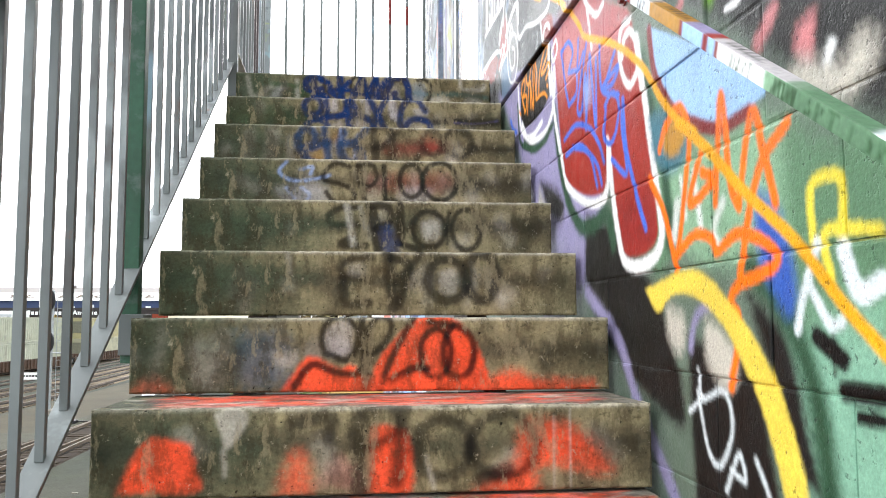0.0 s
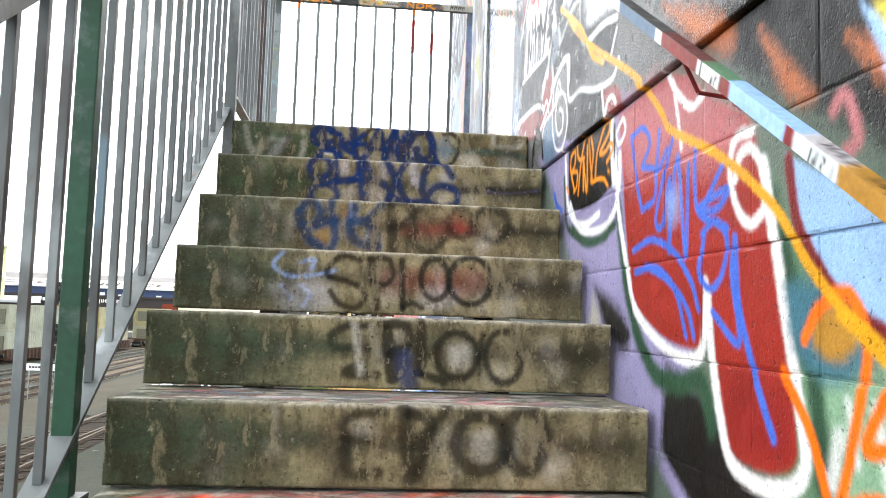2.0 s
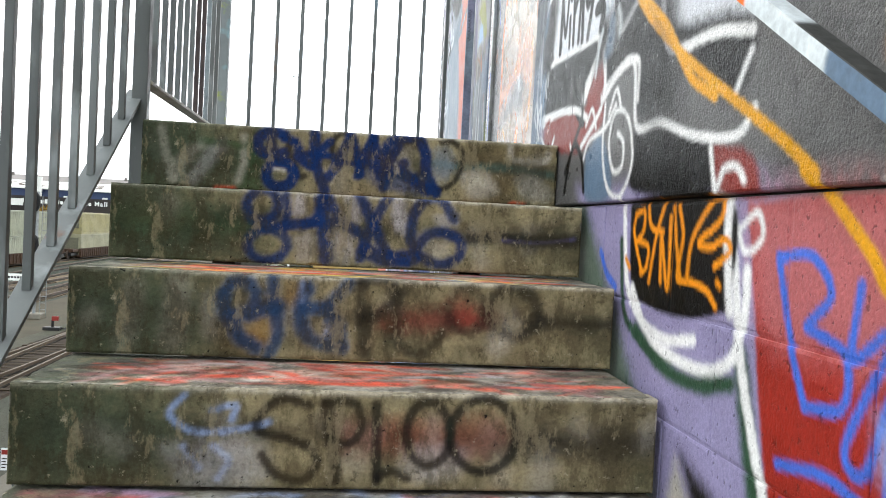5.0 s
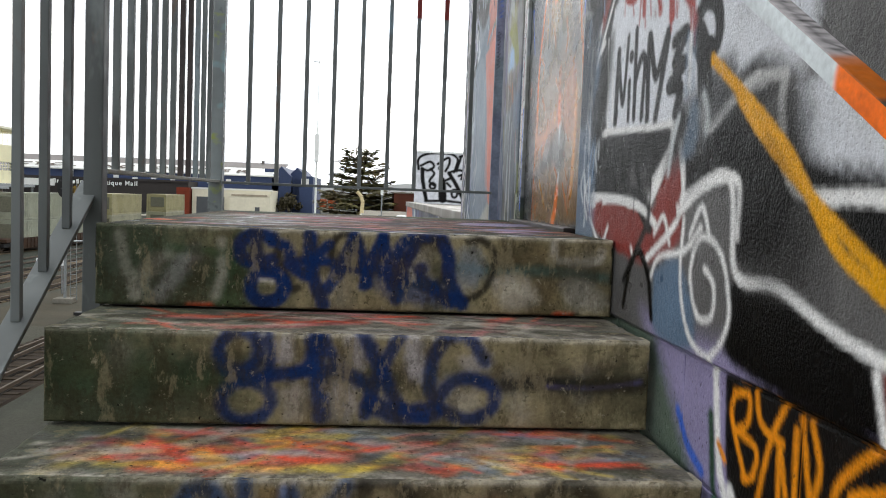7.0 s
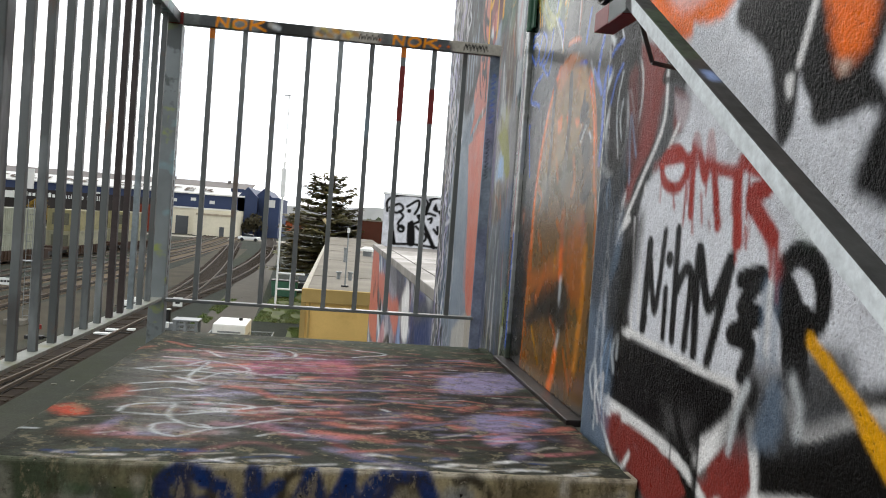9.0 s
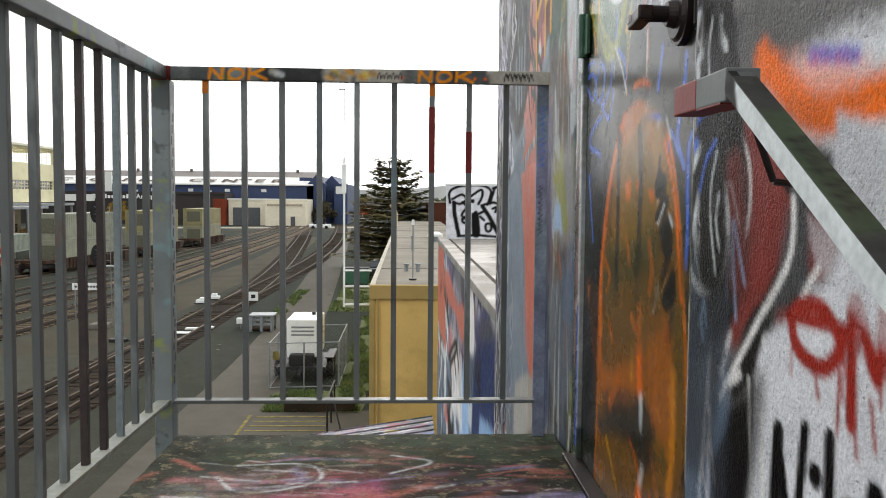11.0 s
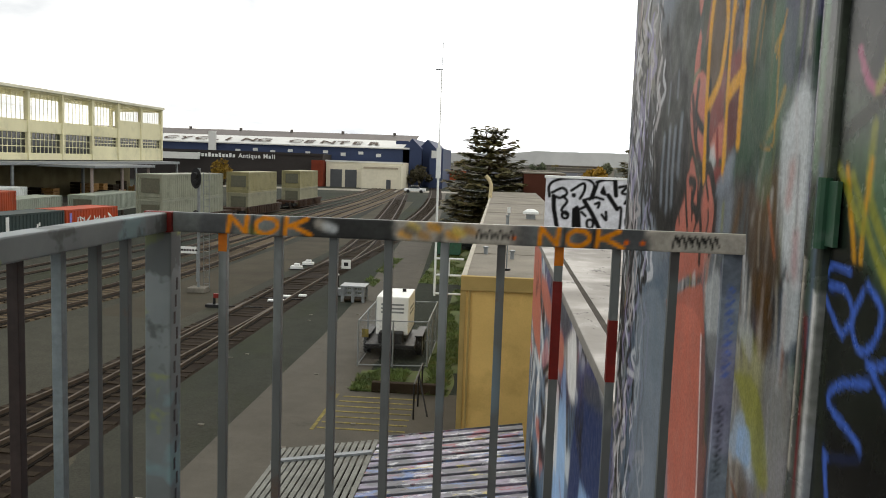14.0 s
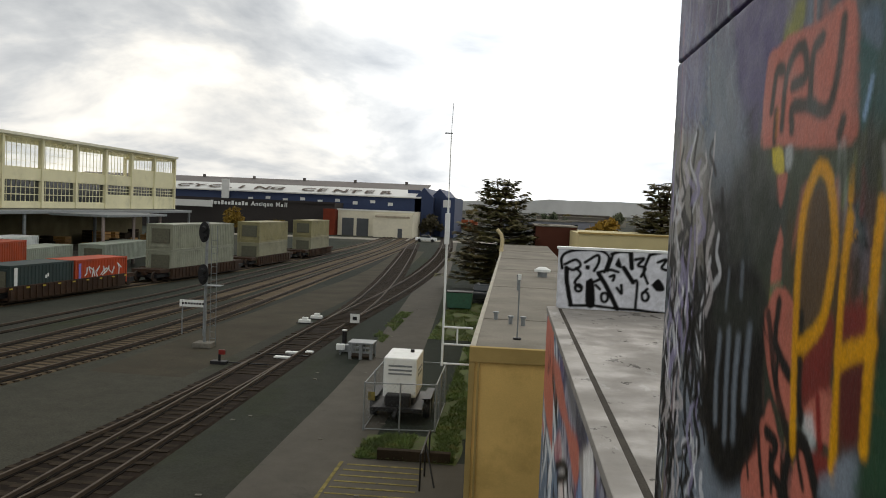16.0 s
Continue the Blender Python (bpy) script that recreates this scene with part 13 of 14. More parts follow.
def tan_building():
    t = thing("tan_building", "long low ochre stucco building with a flat grey roof", "building")
    x0, x1, y0, y1, top = -0.66, 2.9, 17.05, 68.0, -1.17
    box("wall", x0 + 0.03, x1, y0 + 0.03, y1 - 0.03, GROUND, top - 0.06, M_TAN, t, "", 0.01)
    roof = box("roof", x0 + 0.1, x1, y0 + 0.1, y1, top - 0.08, top - 0.02, M_FLATROOF, t, "", 0)
    box("cornice", x0 - 0.01, x1, y0 - 0.03, y0 + 0.14, top - 0.30, top, M_TANTRIM, t, "darker ochre cornice", 0.01)
    box("eave_trim", x0 - 0.01, x0 + 0.10, y0 + 0.14, y1, top - 0.12, top, plain("pale_roof_edge_strip", "#9c9788", 0.8, vary=0.15, scale=2), t, "pale roof edge", 0.005)
    box("corner_strip", x0 - 0.012, x0 + 0.10, y0 - 0.006, y0 + 0.1, GROUND, top - 0.30, M_TANTRIM, t, "", 0.004)
    box("downpipe", x0 + 0.16, x0 + 0.20, y0 - 0.02, y0 + 0.03, GROUND, top - 0.30, M_TANTRIM, t, "", 0.004)
    for i in range(5):
        box("roof_seam", x0 + 0.12, x1, y0 + 4.5 + 9 * i, y0 + 4.56 + 9 * i, top - 0.018, top - 0.008, M_FLATROOF, t, "", 0)
    v = thing("roof_vent", "white round turbine vent on the flat roof", "roof vent", (1.4, 36, top - 0.02))
    rod("neck", (0, 0, 0), (0, 0, 0.22), 0.2, M_GREY, v, sides=16)
    rod("cap", (0, 0, 0.22), (0, 0, 0.32), 0.34, M_WHITE, v, sides=18)
    rod("dome", (0, 0, 0.32), (0, 0, 0.42), 0.32, M_WHITE, v, sides=18, r2=0.15)
    v = thing("roof_pole", "thin dark pole standing on the roof", "pole", (0.27, 18.4, top - 0.02), "roof pipes")
    rod("foot", (0, 0, 0), (0, 0, 0.04), 0.09, M_BLACK, v)
    rod("pole", (0, 0, 0.04), (0, 0, 1.28), 0.016, M_GREY, v)
    rod("tip", (0, 0, 1.28), (0, 0, 1.4), 0.035, M_WHITE, v)
    for x, y, hh in ((0.12, 20.8, 0.16), (0.42, 20.6, 0.18), (0.35, 29.5, 0.5), (-0.25, 21.5, 0.16)):
        v = thing("vent_pipe", "short grey vent pipe on the roof", "vent pipe", (x, y, top - 0.02), "roof pipes")
        rod("pipe", (0, 0, 0), (0, 0, hh), 0.05, M_GREY, v)
        rod("collar", (0, 0, hh), (0, 0, hh + 0.04), 0.075, M_GREY, v)
    g = thing("gooseneck_pipe", "cream gooseneck vent pipe at the roof edge", "vent pipe", (-0.62, 56, top - 0.9))
    pts = [(0, 0, 0), (0, 0, 1.1), (0.05, 0, 1.6), (-0.05, 0, 2.0), (-0.35, 0, 2.35)]
    for a, b in zip(pts, pts[1:]):
        rod("pipe", a, b, 0.13, plain("cream_pipe", "#c5b58d", 0.6), g)


tan_building()


def white_roof_building():
    t = thing("low_building", "low concrete building with pale flat roof and painted side wall", "building")
    top = -0.05
    SIDE = Sheet(3.1, 14.9, -5.7, 0.0, 0.03, "blue_grey", 0.25)
    for i in range(160):
        y, z = 3.2 + 11.5 * RNG.random(), -2.6 + 2.5 * RNG.random()
        c = ["black", "salmon", "white", "blue_grey", "light_grey", "ghost", "soot", "ghost", "violet_grey", "slate_light"][int(RNG.integers(10))]
        w = 0.08 + 0.18 * RNG.random()
        spray(SIDE, c, w, 0.05, (y, z), (y + 0.5 * RNG.normal(), z + 0.3 * RNG.normal()), (y + 0.6 * RNG.normal(), z + 0.5 * RNG.normal()), a=0.85)
    area(SIDE, "salmon", 0.1, (11.5, -1.6), (14.6, -1.5), (14.6, -0.2), (12.5, -0.1)); area(SIDE, "navy", 0.1, (4.2, -1.6), (6.5, -1.7), (6.0, -0.35), (4.8, -0.2)); area(SIDE, "sky", 0.1, (6.6, -2.4), (8.2, -2.4), (7.4, -0.5))
    area(SIDE, "white", 0.1, (7.8, -1.8), (10, -1.8), (9.6, -0.3), (8.2, -0.2), a=0.7)
    for i in range(40):
        y = 4.5 + 9 * RNG.random()
        spray(SIDE, "black", 0.05, 0.03, (y, -0.3 - 0.6 * RNG.random()), (y + 0.2 * RNG.normal(), -0.6 - 0.5 * RNG.random()), (y + 0.3, -0.3 - 0.5 * RNG.random()), a=0.9)
    area(SIDE, "violet_grey", 0.4, (11.6, -0.075), (8.03, 0.029), (5.82, -0.052), (5.1, -0.107), (7.79, -1.06), (10.7, -0.797), a=0.5)
    area(SIDE, "dark_slate", 0.2, (10.6, -0.069), (8.46, 0.054), (7.12, -0.065), (7.44, -0.361), (8.88, -0.374), a=0.7)
    area(SIDE, "salmon", 0.08, (12.1, -0.396), (10.6, -0.342), (9.01, -0.522), (7.76, -0.424), (7.62, -0.696), (8.1, -0.847), (9.2, -0.701), (10.5, -0.76), (11.8, -0.648), a=0.95)
    area(SIDE, "rose", 0.1, (11.2, -1.43), (10.3, -0.973), (9.64, -1.13), (10.7, -1.47), a=0.7)
    area(SIDE, "bone", 0.15, (7.72, -0.541), (6.81, -0.167), (6.3, -0.358), (6.91, -0.702), a=0.6)
    spray(SIDE, "black", 0.11, 0.04, (10.6, -1.5), (9.33, -1.09), (8.8, -1.05), (10.2, -1.52), a=1)
    spray(SIDE, "black", 0.11, 0.04, (10.1, -1.54), (9.88, -1.76), a=1)
    spray(SIDE, "black", 0.11, 0.04, (9.31, -1.27), (8.94, -1.43), a=1)
    spray(SIDE, "black", 0.11, 0.04, (8.72, -1.1), (8.43, -1.23), a=1)
    spray(SIDE, "black", 0.06, 0.03, (6.76, -0.087), (6.35, -0.169), (6.37, -0.34), a=0.9)
    spray(SIDE, "black", 0.06, 0.03, (6.33, -0.079), (5.97, -0.095), (6.07, -0.252), a=0.9)
    spray(SIDE, "black", 0.06, 0.03, (6.02, -0.151), (5.7, -0.162), a=0.9)
    spray(SIDE, "black", 0.06, 0.03, (8.23, -0.929), (7.76, -0.985), a=0.9)
    area(SIDE, "navy", 0.05, (5.7, -0.437), (3.97, -0.097), (3.57, -0.726), (4.26, -1), (5.02, -0.912), (5.61, -0.805), a=0.92)
    area(SIDE, "sky", 0.05, (5.74, -1.06), (4.61, -0.886), (4.46, -1.08), (5.87, -1.65), a=0.8)
    area(SIDE, "white", 0.05, (7.28, -0.361), (6.57, -0.146), (6.37, -0.64), (6.99, -0.729), a=0.9)
    area(SIDE, "dark_slate", 0.06, (5.78, -0.271), (4.61, -0.091), (4.12, -0.124), (5.7, -0.437), a=0.7)
    spray(SIDE, "lavender", 0.1, 0.05, (7.42, -1.71), (6.9, -1.85), a=0.7)
    painted_panel("side_wall", SIDE, 3.38, 14.82, GROUND, top - 0.01, 0.05, lambda u, v, d: np.stack([0.72 + d, u, v], -1), M_FAR, t, "side wall covered in graffiti", 0.02, 0.1)
    box("wall_core", 0.80, 6.0, 3.4, 14.82, GROUND, top - 0.03, M_CONCRETE, t, "", 0)
    s = Shade("patched_white_roof_coating", 0.55).base("#8a8680")
    s.value(s.span(s.noise(0.8, 7, 0.65), 0.35, 0.65, 0.8, 1.08))
    s.mix(s.span(s.noise(1.1, 8, 0.7, (1, 0.45, 1)), 0.50, 0.60, 0, 0.4), "#74716b")
    s.mix(s.span(s.noise(2.6, 8, 0.7, (1, 0.5, 1)), 0.585, 0.61, 0, 0.85), "#3d3a35")
    s.mix(s.span(s.noise(3.7, 7, 0.65, (1, 0.4, 1)), 0.60, 0.63, 0, 0.3), "#a5a5a2")
    s.bsdf.inputs["Specular IOR Level"].default_value = 0.25
    s.rough(s.span(s.noise(1.5, 5), 0.4, 0.6, 0.5, 0.9))
    s.bump(s.noise(9, 5), 0.3, 0.01)
    coat = s.done()
    box("roof", 0.95, 6.0, 3.4, 14.7, top - 0.05, top, coat, t, "patched pale roof coating", 0)
    bm = bmesh.new()
    add_box(bm, 0.70, 0.88, 3.4, 14.7, top - 0.06, top + 0.03, 0.01)
    part("kerb", bm, coat, t, "raised pale roof edge")
    box("gutter_strip", 0.88, 0.95, 3.4, 14.7, top - 0.05, top - 0.004, plain("dark_roof_seam", "#45413b", 0.9, vary=0.3, scale=2), t, "", 0)
    p = thing("tag_parapet", "white parapet wall with large black outline lettering", "parapet wall")
    painted_panel("face", TAG, 0.86, 4.1, top, 0.95, 0.016, lambda u, v, d: np.stack([u, 14.7 + d, v], -1), M_FAR, p, "white face with black outline lettering", 0.01, 0.1)
    box("core", 0.9, 4.1, 14.75, 14.9, top, 0.93, M_CONCRETE, p, "", 0)
    box("coping", 0.84, 4.1, 14.69, 14.93, 0.95, 0.99, M_WHITE, p, "", 0.004)


white_roof_building()


def antenna_mast():
    t = thing("antenna_mast", "tall thin pale antenna mast bracketed to the building", "mast", (-1.28, 17.9, 0))
    rod("pipe", (0, 0, -1.75), (0, 0, 1.6), 0.024, M_WHITE, t)
    rod("upper_pipe", (0, 0, 1.6), (0, 0, 3.1), 0.011, M_WHITE, t)
    rod("whip", (0, 0, 3.1), (0.02, 0, 3.72), 0.006, M_GREY, t, sides=6)
    rod("crossarm", (-0.13, 0, 3.1), (0.03, 0, 3.1), 0.014, M_GREY, t, sides=6)
    box("antenna_panel", -0.05, 0.05, -0.08, 0.0, 0.8, 1.45, M_WHITE, t, "white antenna panel", 0.01)
    for z in (-0.93, -1.29, -1.70):
        rod("standoff", (0, 0, z), (0.62, 0, z), 0.022, M_WHITE, t, "white pipe bracket", 8)
    rod("standoff_post", (0.3, 0, -1.29), (0.3, 0, -0.93), 0.018, M_WHITE, t, sides=8)


antenna_mast()


# ---------------------------------------------------------------- trees
def conifer(at, height, width, seed, label):
    r = np.random.default_rng(seed)
    t = thing("conifer_tree", label, "tree", at)
    bark = plain("dark_bark", "#3b2e24", 0.95, vary=0.3, scale=4)
    rod("trunk", (0, 0, 0), (0.08, 0, height * 0.64), height * 0.028, bark, t, "", 12, height * 0.012)
    for side in (0.62, -0.5):
        rod("leader", (0.08, 0, height * 0.63), (0.08 + side, 0, height * 0.98), height * 0.011, bark, t, "", 8, height * 0.003)
    limbs = bmesh.new()
    verts, faces = [], []
    z = height * 0.12
    while z < height * 0.985:
        f = z / height
        start = 6.28 * r.random()
        count = 6 + int(r.integers(4))
        for n in range(count):
            a = start + 6.28 * n / count + 0.35 * r.normal()
            fork = (0.75 if n % 2 else -0.6) * max(0.0, f - 0.66) * 2.0
            reach = width / 2 * min(1.0, (1 - f) / 0.62) ** 0.7 * (0.55 + 0.55 * r.random()) + 0.3
            rise = reach * (0.02 + 0.22 * f ** 2) + 0.07 * r.normal()
            root, tip = Vector((0.1 * f + fork, 0, z)), Vector((fork + math.cos(a) * reach, math.sin(a) * reach, z + rise))
            tube(limbs, root, tip, 0.05 * (1 - f) + 0.012, 5, 0.008)
            steps = max(4, int(reach / 0.16))
            for i in range(steps):
                k = (i + 0.8) / steps
                if k < 0.15 or r.random() < 0.16:
                    continue
                base = root.lerp(tip, k) - Vector((0, 0, 0.22 * math.sin(k * 3.1)))
                spread = (1.15 - k) * reach * 0.34 + 0.14
                for _ in range(9):
                    off = spread * (2 * r.random() - 1)
                    c = base + Vector((-math.sin(a) * off, math.cos(a) * off, -0.12 * abs(off) + 0.035 * r.normal()))
                    b_ = a + off / (spread + 0.01) * 0.8 + 0.4 * r.normal()
                    d = Vector((math.cos(b_), math.sin(b_), -0.16 + 0.14 * r.normal())) * (0.32 + 0.34 * r.random())
                    s_ = Vector((-math.sin(b_), math.cos(b_), 0.2 * r.normal())) * (0.09 + 0.09 * r.random())
                    j = len(verts)
                    verts += [c - s_ * 0.5, c + d * 0.45 - s_, c + d, c + d * 0.5 + s_, c + s_ * 0.4]
                    faces.append((j, j + 1, j + 2, j + 3, j + 4))
        z += 0.36 + 0.16 * r.random() + 0.22 * f * f
    part("limb_set", limbs, bark, t)
    s = Shade("conifer_needles", 0.75).base("#56532a")
    s.value(s.span(s.noise(0.9, 5), 0.3, 0.7, 0.45, 1.5))
    s.mix(s.span(s.noise(0.7, 5), 0.46, 0.62, 0, 0.7), "#63512c")
    mesh_object("crown", [tuple(v) for v in verts], faces, s.done(), t, "loose dark green needle crown")
    return t


conifer((-1.1, 75, GROUND), 10.25, 9.2, 5, "tall loose dark green conifer beside the road")
conifer((12.4, 72, GROUND), 10.2, 6.5, 9, "dark conifer behind the low buildings")


def shrub(at, size, colour, seed, label, group="far shrubs and trees"):
    r = np.random.default_rng(seed)
    t = thing("tree", label, "tree", at, group)
    bm = bmesh.new()
    tube(bm, (0, 0, 0), (0, 0, size * 0.6), size * 0.05, 6, size * 0.02)
    for _ in range(7):
        a = r.random() * 6.28
        tube(bm, (0, 0, size * 0.35), (math.cos(a) * size * 0.3, math.sin(a) * size * 0.3, size * (0.6 + 0.25 * r.random())), size * 0.02, 5, size * 0.006)
    part("trunk", bm, M_SLEEPER, t)
    verts, faces = [], []
    lobes = [(r.normal(size=3) * size * np.array((0.22, 0.22, 0.16)) + (0, 0, size * 0.68), size * (0.13 + 0.12 * r.random())) for _ in range(9)]
    for c, rad in lobes:
        for _ in range(90):
            d = r.normal(size=3)
            d /= np.linalg.norm(d)
            p = c + d * rad * (0.5 + 0.6 * r.random())
            e = r.normal(size=(2, 3)) * size * 0.045
            j = len(verts)
            verts += [tuple(p + e[0]), tuple(p + e[1]), tuple(p - e[0]), tuple(p - e[1])]
            faces.append((j, j + 1, j + 2, j + 3))
    mesh_object("crown", verts, faces, plain("foliage_" + colour[1:], colour, 0.8, vary=0.4, scale=1.5, fine=5), t)


# ---------------------------------------------------------------- container train
M_CAR = plain("rusty_brown_well_car", "#3a281b", 0.8, 0.2, 0.3, 1, 12, 0.3, "#2c241d", 0.6)


def heading(y):
    p = smooth_line(TRAIN, 40)
    i = int(np.argmin(abs(p[:, 1] - y)))
    d = p[i + 1] - p[i - 1]
    return float(np.interp(y, p[:, 1], p[:, 0])), math.atan2(-d[0], d[1])




M_SPOT = plain("yellow_reflector", "#b09a2c", 0.5)
# darker olive: shade of the recessed container end put into the colour
M_END_SHADE = plain("shaded_olive_end_panel", "#5a5a4c", 0.8, vary=0.2)


def container(at, turn, length, height, colour, label, width=2.44):
    t = thing("shipping_container", label, "container", at, "containers on the train")
    t.rotation_euler = (0, 0, turn)
    m = plain("container_" + colour[1:], colour, 0.6, 0.1, 0.15, 0.7, 12, 0.15, "#4b4a43", 0.4)
    w, l = width / 2, length / 2
    verts, faces = [], []
    n = int(length / 0.34)
    for sgn in (-1, 1):
        prof = []
        for i in range(n):
            y = -l + length * i / n
            prof += [(y, 0.0), (y + 0.15, 0.0), (y + 0.19, 0.045), (y + 0.30, 0.045)]
        prof.append((l, 0.0))
        b = len(verts)
        for z in (0.12, height - 0.1):
            verts += [(sgn * (w - 0.02 - q), y, z) for y, q in prof]
        k = len(prof)
        faces += [(b + i, b + i + 1, b + k + i + 1, b + k + i) for i in range(k - 1)]
    mesh_object("side_wall", verts, faces, m, t)
    bm = bmesh.new()
    for x in (-w + 0.06, w - 0.06):
        for y in (-l + 0.06, l - 0.06):
            add_box(bm, x - 0.07, x + 0.07, y - 0.07, y + 0.07, 0, height)
        add_box(bm, x - 0.06, x + 0.06, -l, l, 0, 0.16)
        add_box(bm, x - 0.05, x + 0.05, -l, l, height - 0.12, height)
    for y in (-l + 0.05, l - 0.05):
        add_box(bm, -w, w, y - 0.05, y + 0.05, 0, 0.16)
        add_box(bm, -w, w, y - 0.05, y + 0.05, height - 0.14, height)
    part("frame", bm, m, t)
    box("roof", -w + 0.02, w - 0.02, -l + 0.02, l - 0.02, height - 0.06, height - 0.01, m, t, "", 0)
    for sgn in (-1, 1):
        end = box("door_leaf" if sgn < 0 else "end_wall", -w + 0.08, w - 0.08, sgn * (l - 0.08) - 0.02, sgn * (l - 0.08) + 0.02, 0.14, height - 0.12, m, t, "", 0)
        if sgn < 0:
            # panel in a darker tone paints the shade of the inset end
            box("panel", -w + 0.5, w - 0.3, -l - 0.03, -l + 0.055, height * 0.28, height - 0.38, M_END_SHADE, end, "grey-olive end panel darkened for the shaded recess", 0.02)
            for z in (0.3, height - 0.28):
                box("rib", -w + 0.2, w - 0.2, -l - 0.02, -l + 0.055, z - 0.05, z + 0.05, m, end, "", 0)
            for x in (-w + 0.28, w - 0.16):
                box("rib", x - 0.05, x + 0.05, -l - 0.02, -l + 0.055, 0.2, height - 0.2, m, end, "", 0)
    return t


def well_car(y0, y1):
    ym = (y0 + y1) / 2
    x, a = heading(ym)
    l = (y1 - y0) / 2
    t = thing("well_car", "rusty brown rail car carrying containers", "rail car", (x, ym, GROUND + 0.17), "cars of the train")
    t.rotation_euler = (0, 0, a)
    bm = bmesh.new()
    for s in (-1, 1):
        add_box(bm, s * 1.42 - 0.06, s * 1.42 + 0.06, -l + 1.6, l - 1.6, 0.15, 1.05)
        n = int((2 * l - 3.2) / 0.6)
        for i in range(n):
            y = -l + 1.7 + i * 0.6
            add_box(bm, s * 1.5 - 0.05, s * 1.5 + 0.05, y - 0.05, y + 0.05, 0.2, 1.0)
    part("well_side", bm, M_CAR, t)
    bm = bmesh.new()
    add_box(bm, -1.4, 1.4, -l + 1.5, l - 1.5, 0.2, 0.32)
    for s in (-1, 1):
        add_box(bm, -1.3, 1.3, s * (l - 0.9) - 0.8, s * (l - 0.9) + 0.8, 0.72, 1.0)
        add_box(bm, -0.2, 0.2, s * l - 0.3, s * l + 0.3, 0.55, 0.8)
    part("platform", bm, M_CAR, t)
    for s in (-1, 1):
        bogie = box("bogie", -1.15, 1.15, s * (l - 0.9) - 0.95, s * (l - 0.9) + 0.95, 0.35, 0.62, M_BLACK, t)
        for dy in (-0.8, 0.8):
            for x in (-0.78, 0.78):
                rod("wheel", (x - 0.07, s * (l - 0.9) + dy, 0.43), (x + 0.07, s * (l - 0.9) + dy, 0.43), 0.43, M_IRON, bogie, sides=18)
    return t


def on_train(y0, y1, z, height, colour, label):
    x, a = heading((y0 + y1) / 2)
    return container((x, (y0 + y1) / 2, z), a, (y1 - y0) / math.cos(a), height, colour, label)


for y0, y1 in ((32, 47.4), (48.2, 64.0), (66.8, 83.0), (85.5, 99.8), (103.6, 117.4)):
    well_car(y0, y1)
Z0 = GROUND + 0.55
on_train(34, 45.5, Z0, 1.9, "#54241a", "faded brown-red steel container")
on_train(50.2, 56.4, Z0, 1.95, "#2c3a39", "dark teal steel container with a white band")
on_train(56.7, 62.8, Z0, 1.95, "#a8401c", "orange-red steel container with faded marks")
for y0, y1 in ((69.0, 80.6), (88.0, 97.6), (106.4, 115.0)):
    on_train(y0, y1, Z0, 2.1, "#8b8e7e" if y0 < 80 else "#8b8973", "grey-olive steel container in the well")
    on_train(y0, y1, Z0 + 2.12, 2.2, "#878a79" if y0 < 80 else "#8a8460", "grey-olive steel container stacked on another")
for x, y, c, s in ((-38.5, 50, "#9a3f1a", "orange steel container on the far track"), (-37.2, 57.5, "#9a3f1a", "orange steel container on the far track"), (-42, 44, "#4a2216", "brown steel container on the far track")):
    container((x, y, GROUND + 1.0), 0.12, 6.1, 2.5, c, s)
for i in range(4):
    container((-44.5 + 0.3 * i, 50 + 6.6 * i, GROUND + 0.9), 0.08, 6.0, 2.3, "#c9cfcd", "white steel container near the dock")
for x, y, ln in ((-39.6, 66, 12.0), (-38.4, 79, 11.0)):
    container((x, y, GROUND + 0.9), 0.09, ln, 1.7, "#8f978a", "low pale grey-green open container on the far track")
bm = bmesh.new()
for x in (-40.2, -38.6, -37.0, -43.5):
    add_box(bm, x - 0.08, x + 0.08, 38, 64, GROUND + 0.75, GROUND + 0.98)
for y in range(39, 65, 5):
    add_box(bm, -44, -36.8, y - 0.3, y + 0.3, GROUND, GROUND + 0.8)
tagged(part("flat_car_deck", bm, M_CAR), "rusty flat car decks on the far track", "rail car")

x, a = heading(53.3)
band = thing("container_marking", "white upright band and small marks on the teal container", "marking", (x, 53.3, Z0))
band.rotation_euler = (0, 0, a)
box("band", 1.222, 1.234, -2.75, -2.45, 0.16, 1.8, M_WHITE, band, "", 0)
for y, z in ((0.2, 0.95), (0.4, 1.05)):
    box("mark", 1.222, 1.234, y, y + 0.16, z, z + 0.22, M_WHITE, band, "", 0)
x, a = heading(56.1)
dots = thing("car_reflector", "row of small yellow reflectors along the car side", "reflectors", (x, 56.1, GROUND + 0.17))
dots.rotation_euler = (0, 0, a)
for i in range(9):
    box("reflector", 1.552, 1.566, -6.4 + 1.55 * i, -6.1 + 1.55 * i, 0.88, 0.97, M_SPOT, dots, "", 0)

# white tag-like bars on the orange container
x, a = heading(59.8)
marks = thing("container_marking", "white illegible marks on the orange container", "marking", (x, 59.8, Z0))
marks.rotation_euler = (0, 0, a)
r_ = np.random.default_rng(31)
for i in range(9):
    y = -2.0 + 0.48 * i
    pts = [(1.232, y + 0.22 * r_.normal(), 0.75 + 0.3 * k + 0.1 * r_.normal()) for k in (0, 1, 2, 1.2)]
    for p, q in zip(pts, pts[1:]):
        bar("stroke", p, q, 0.012, 0.09, M_WHITE, marks)
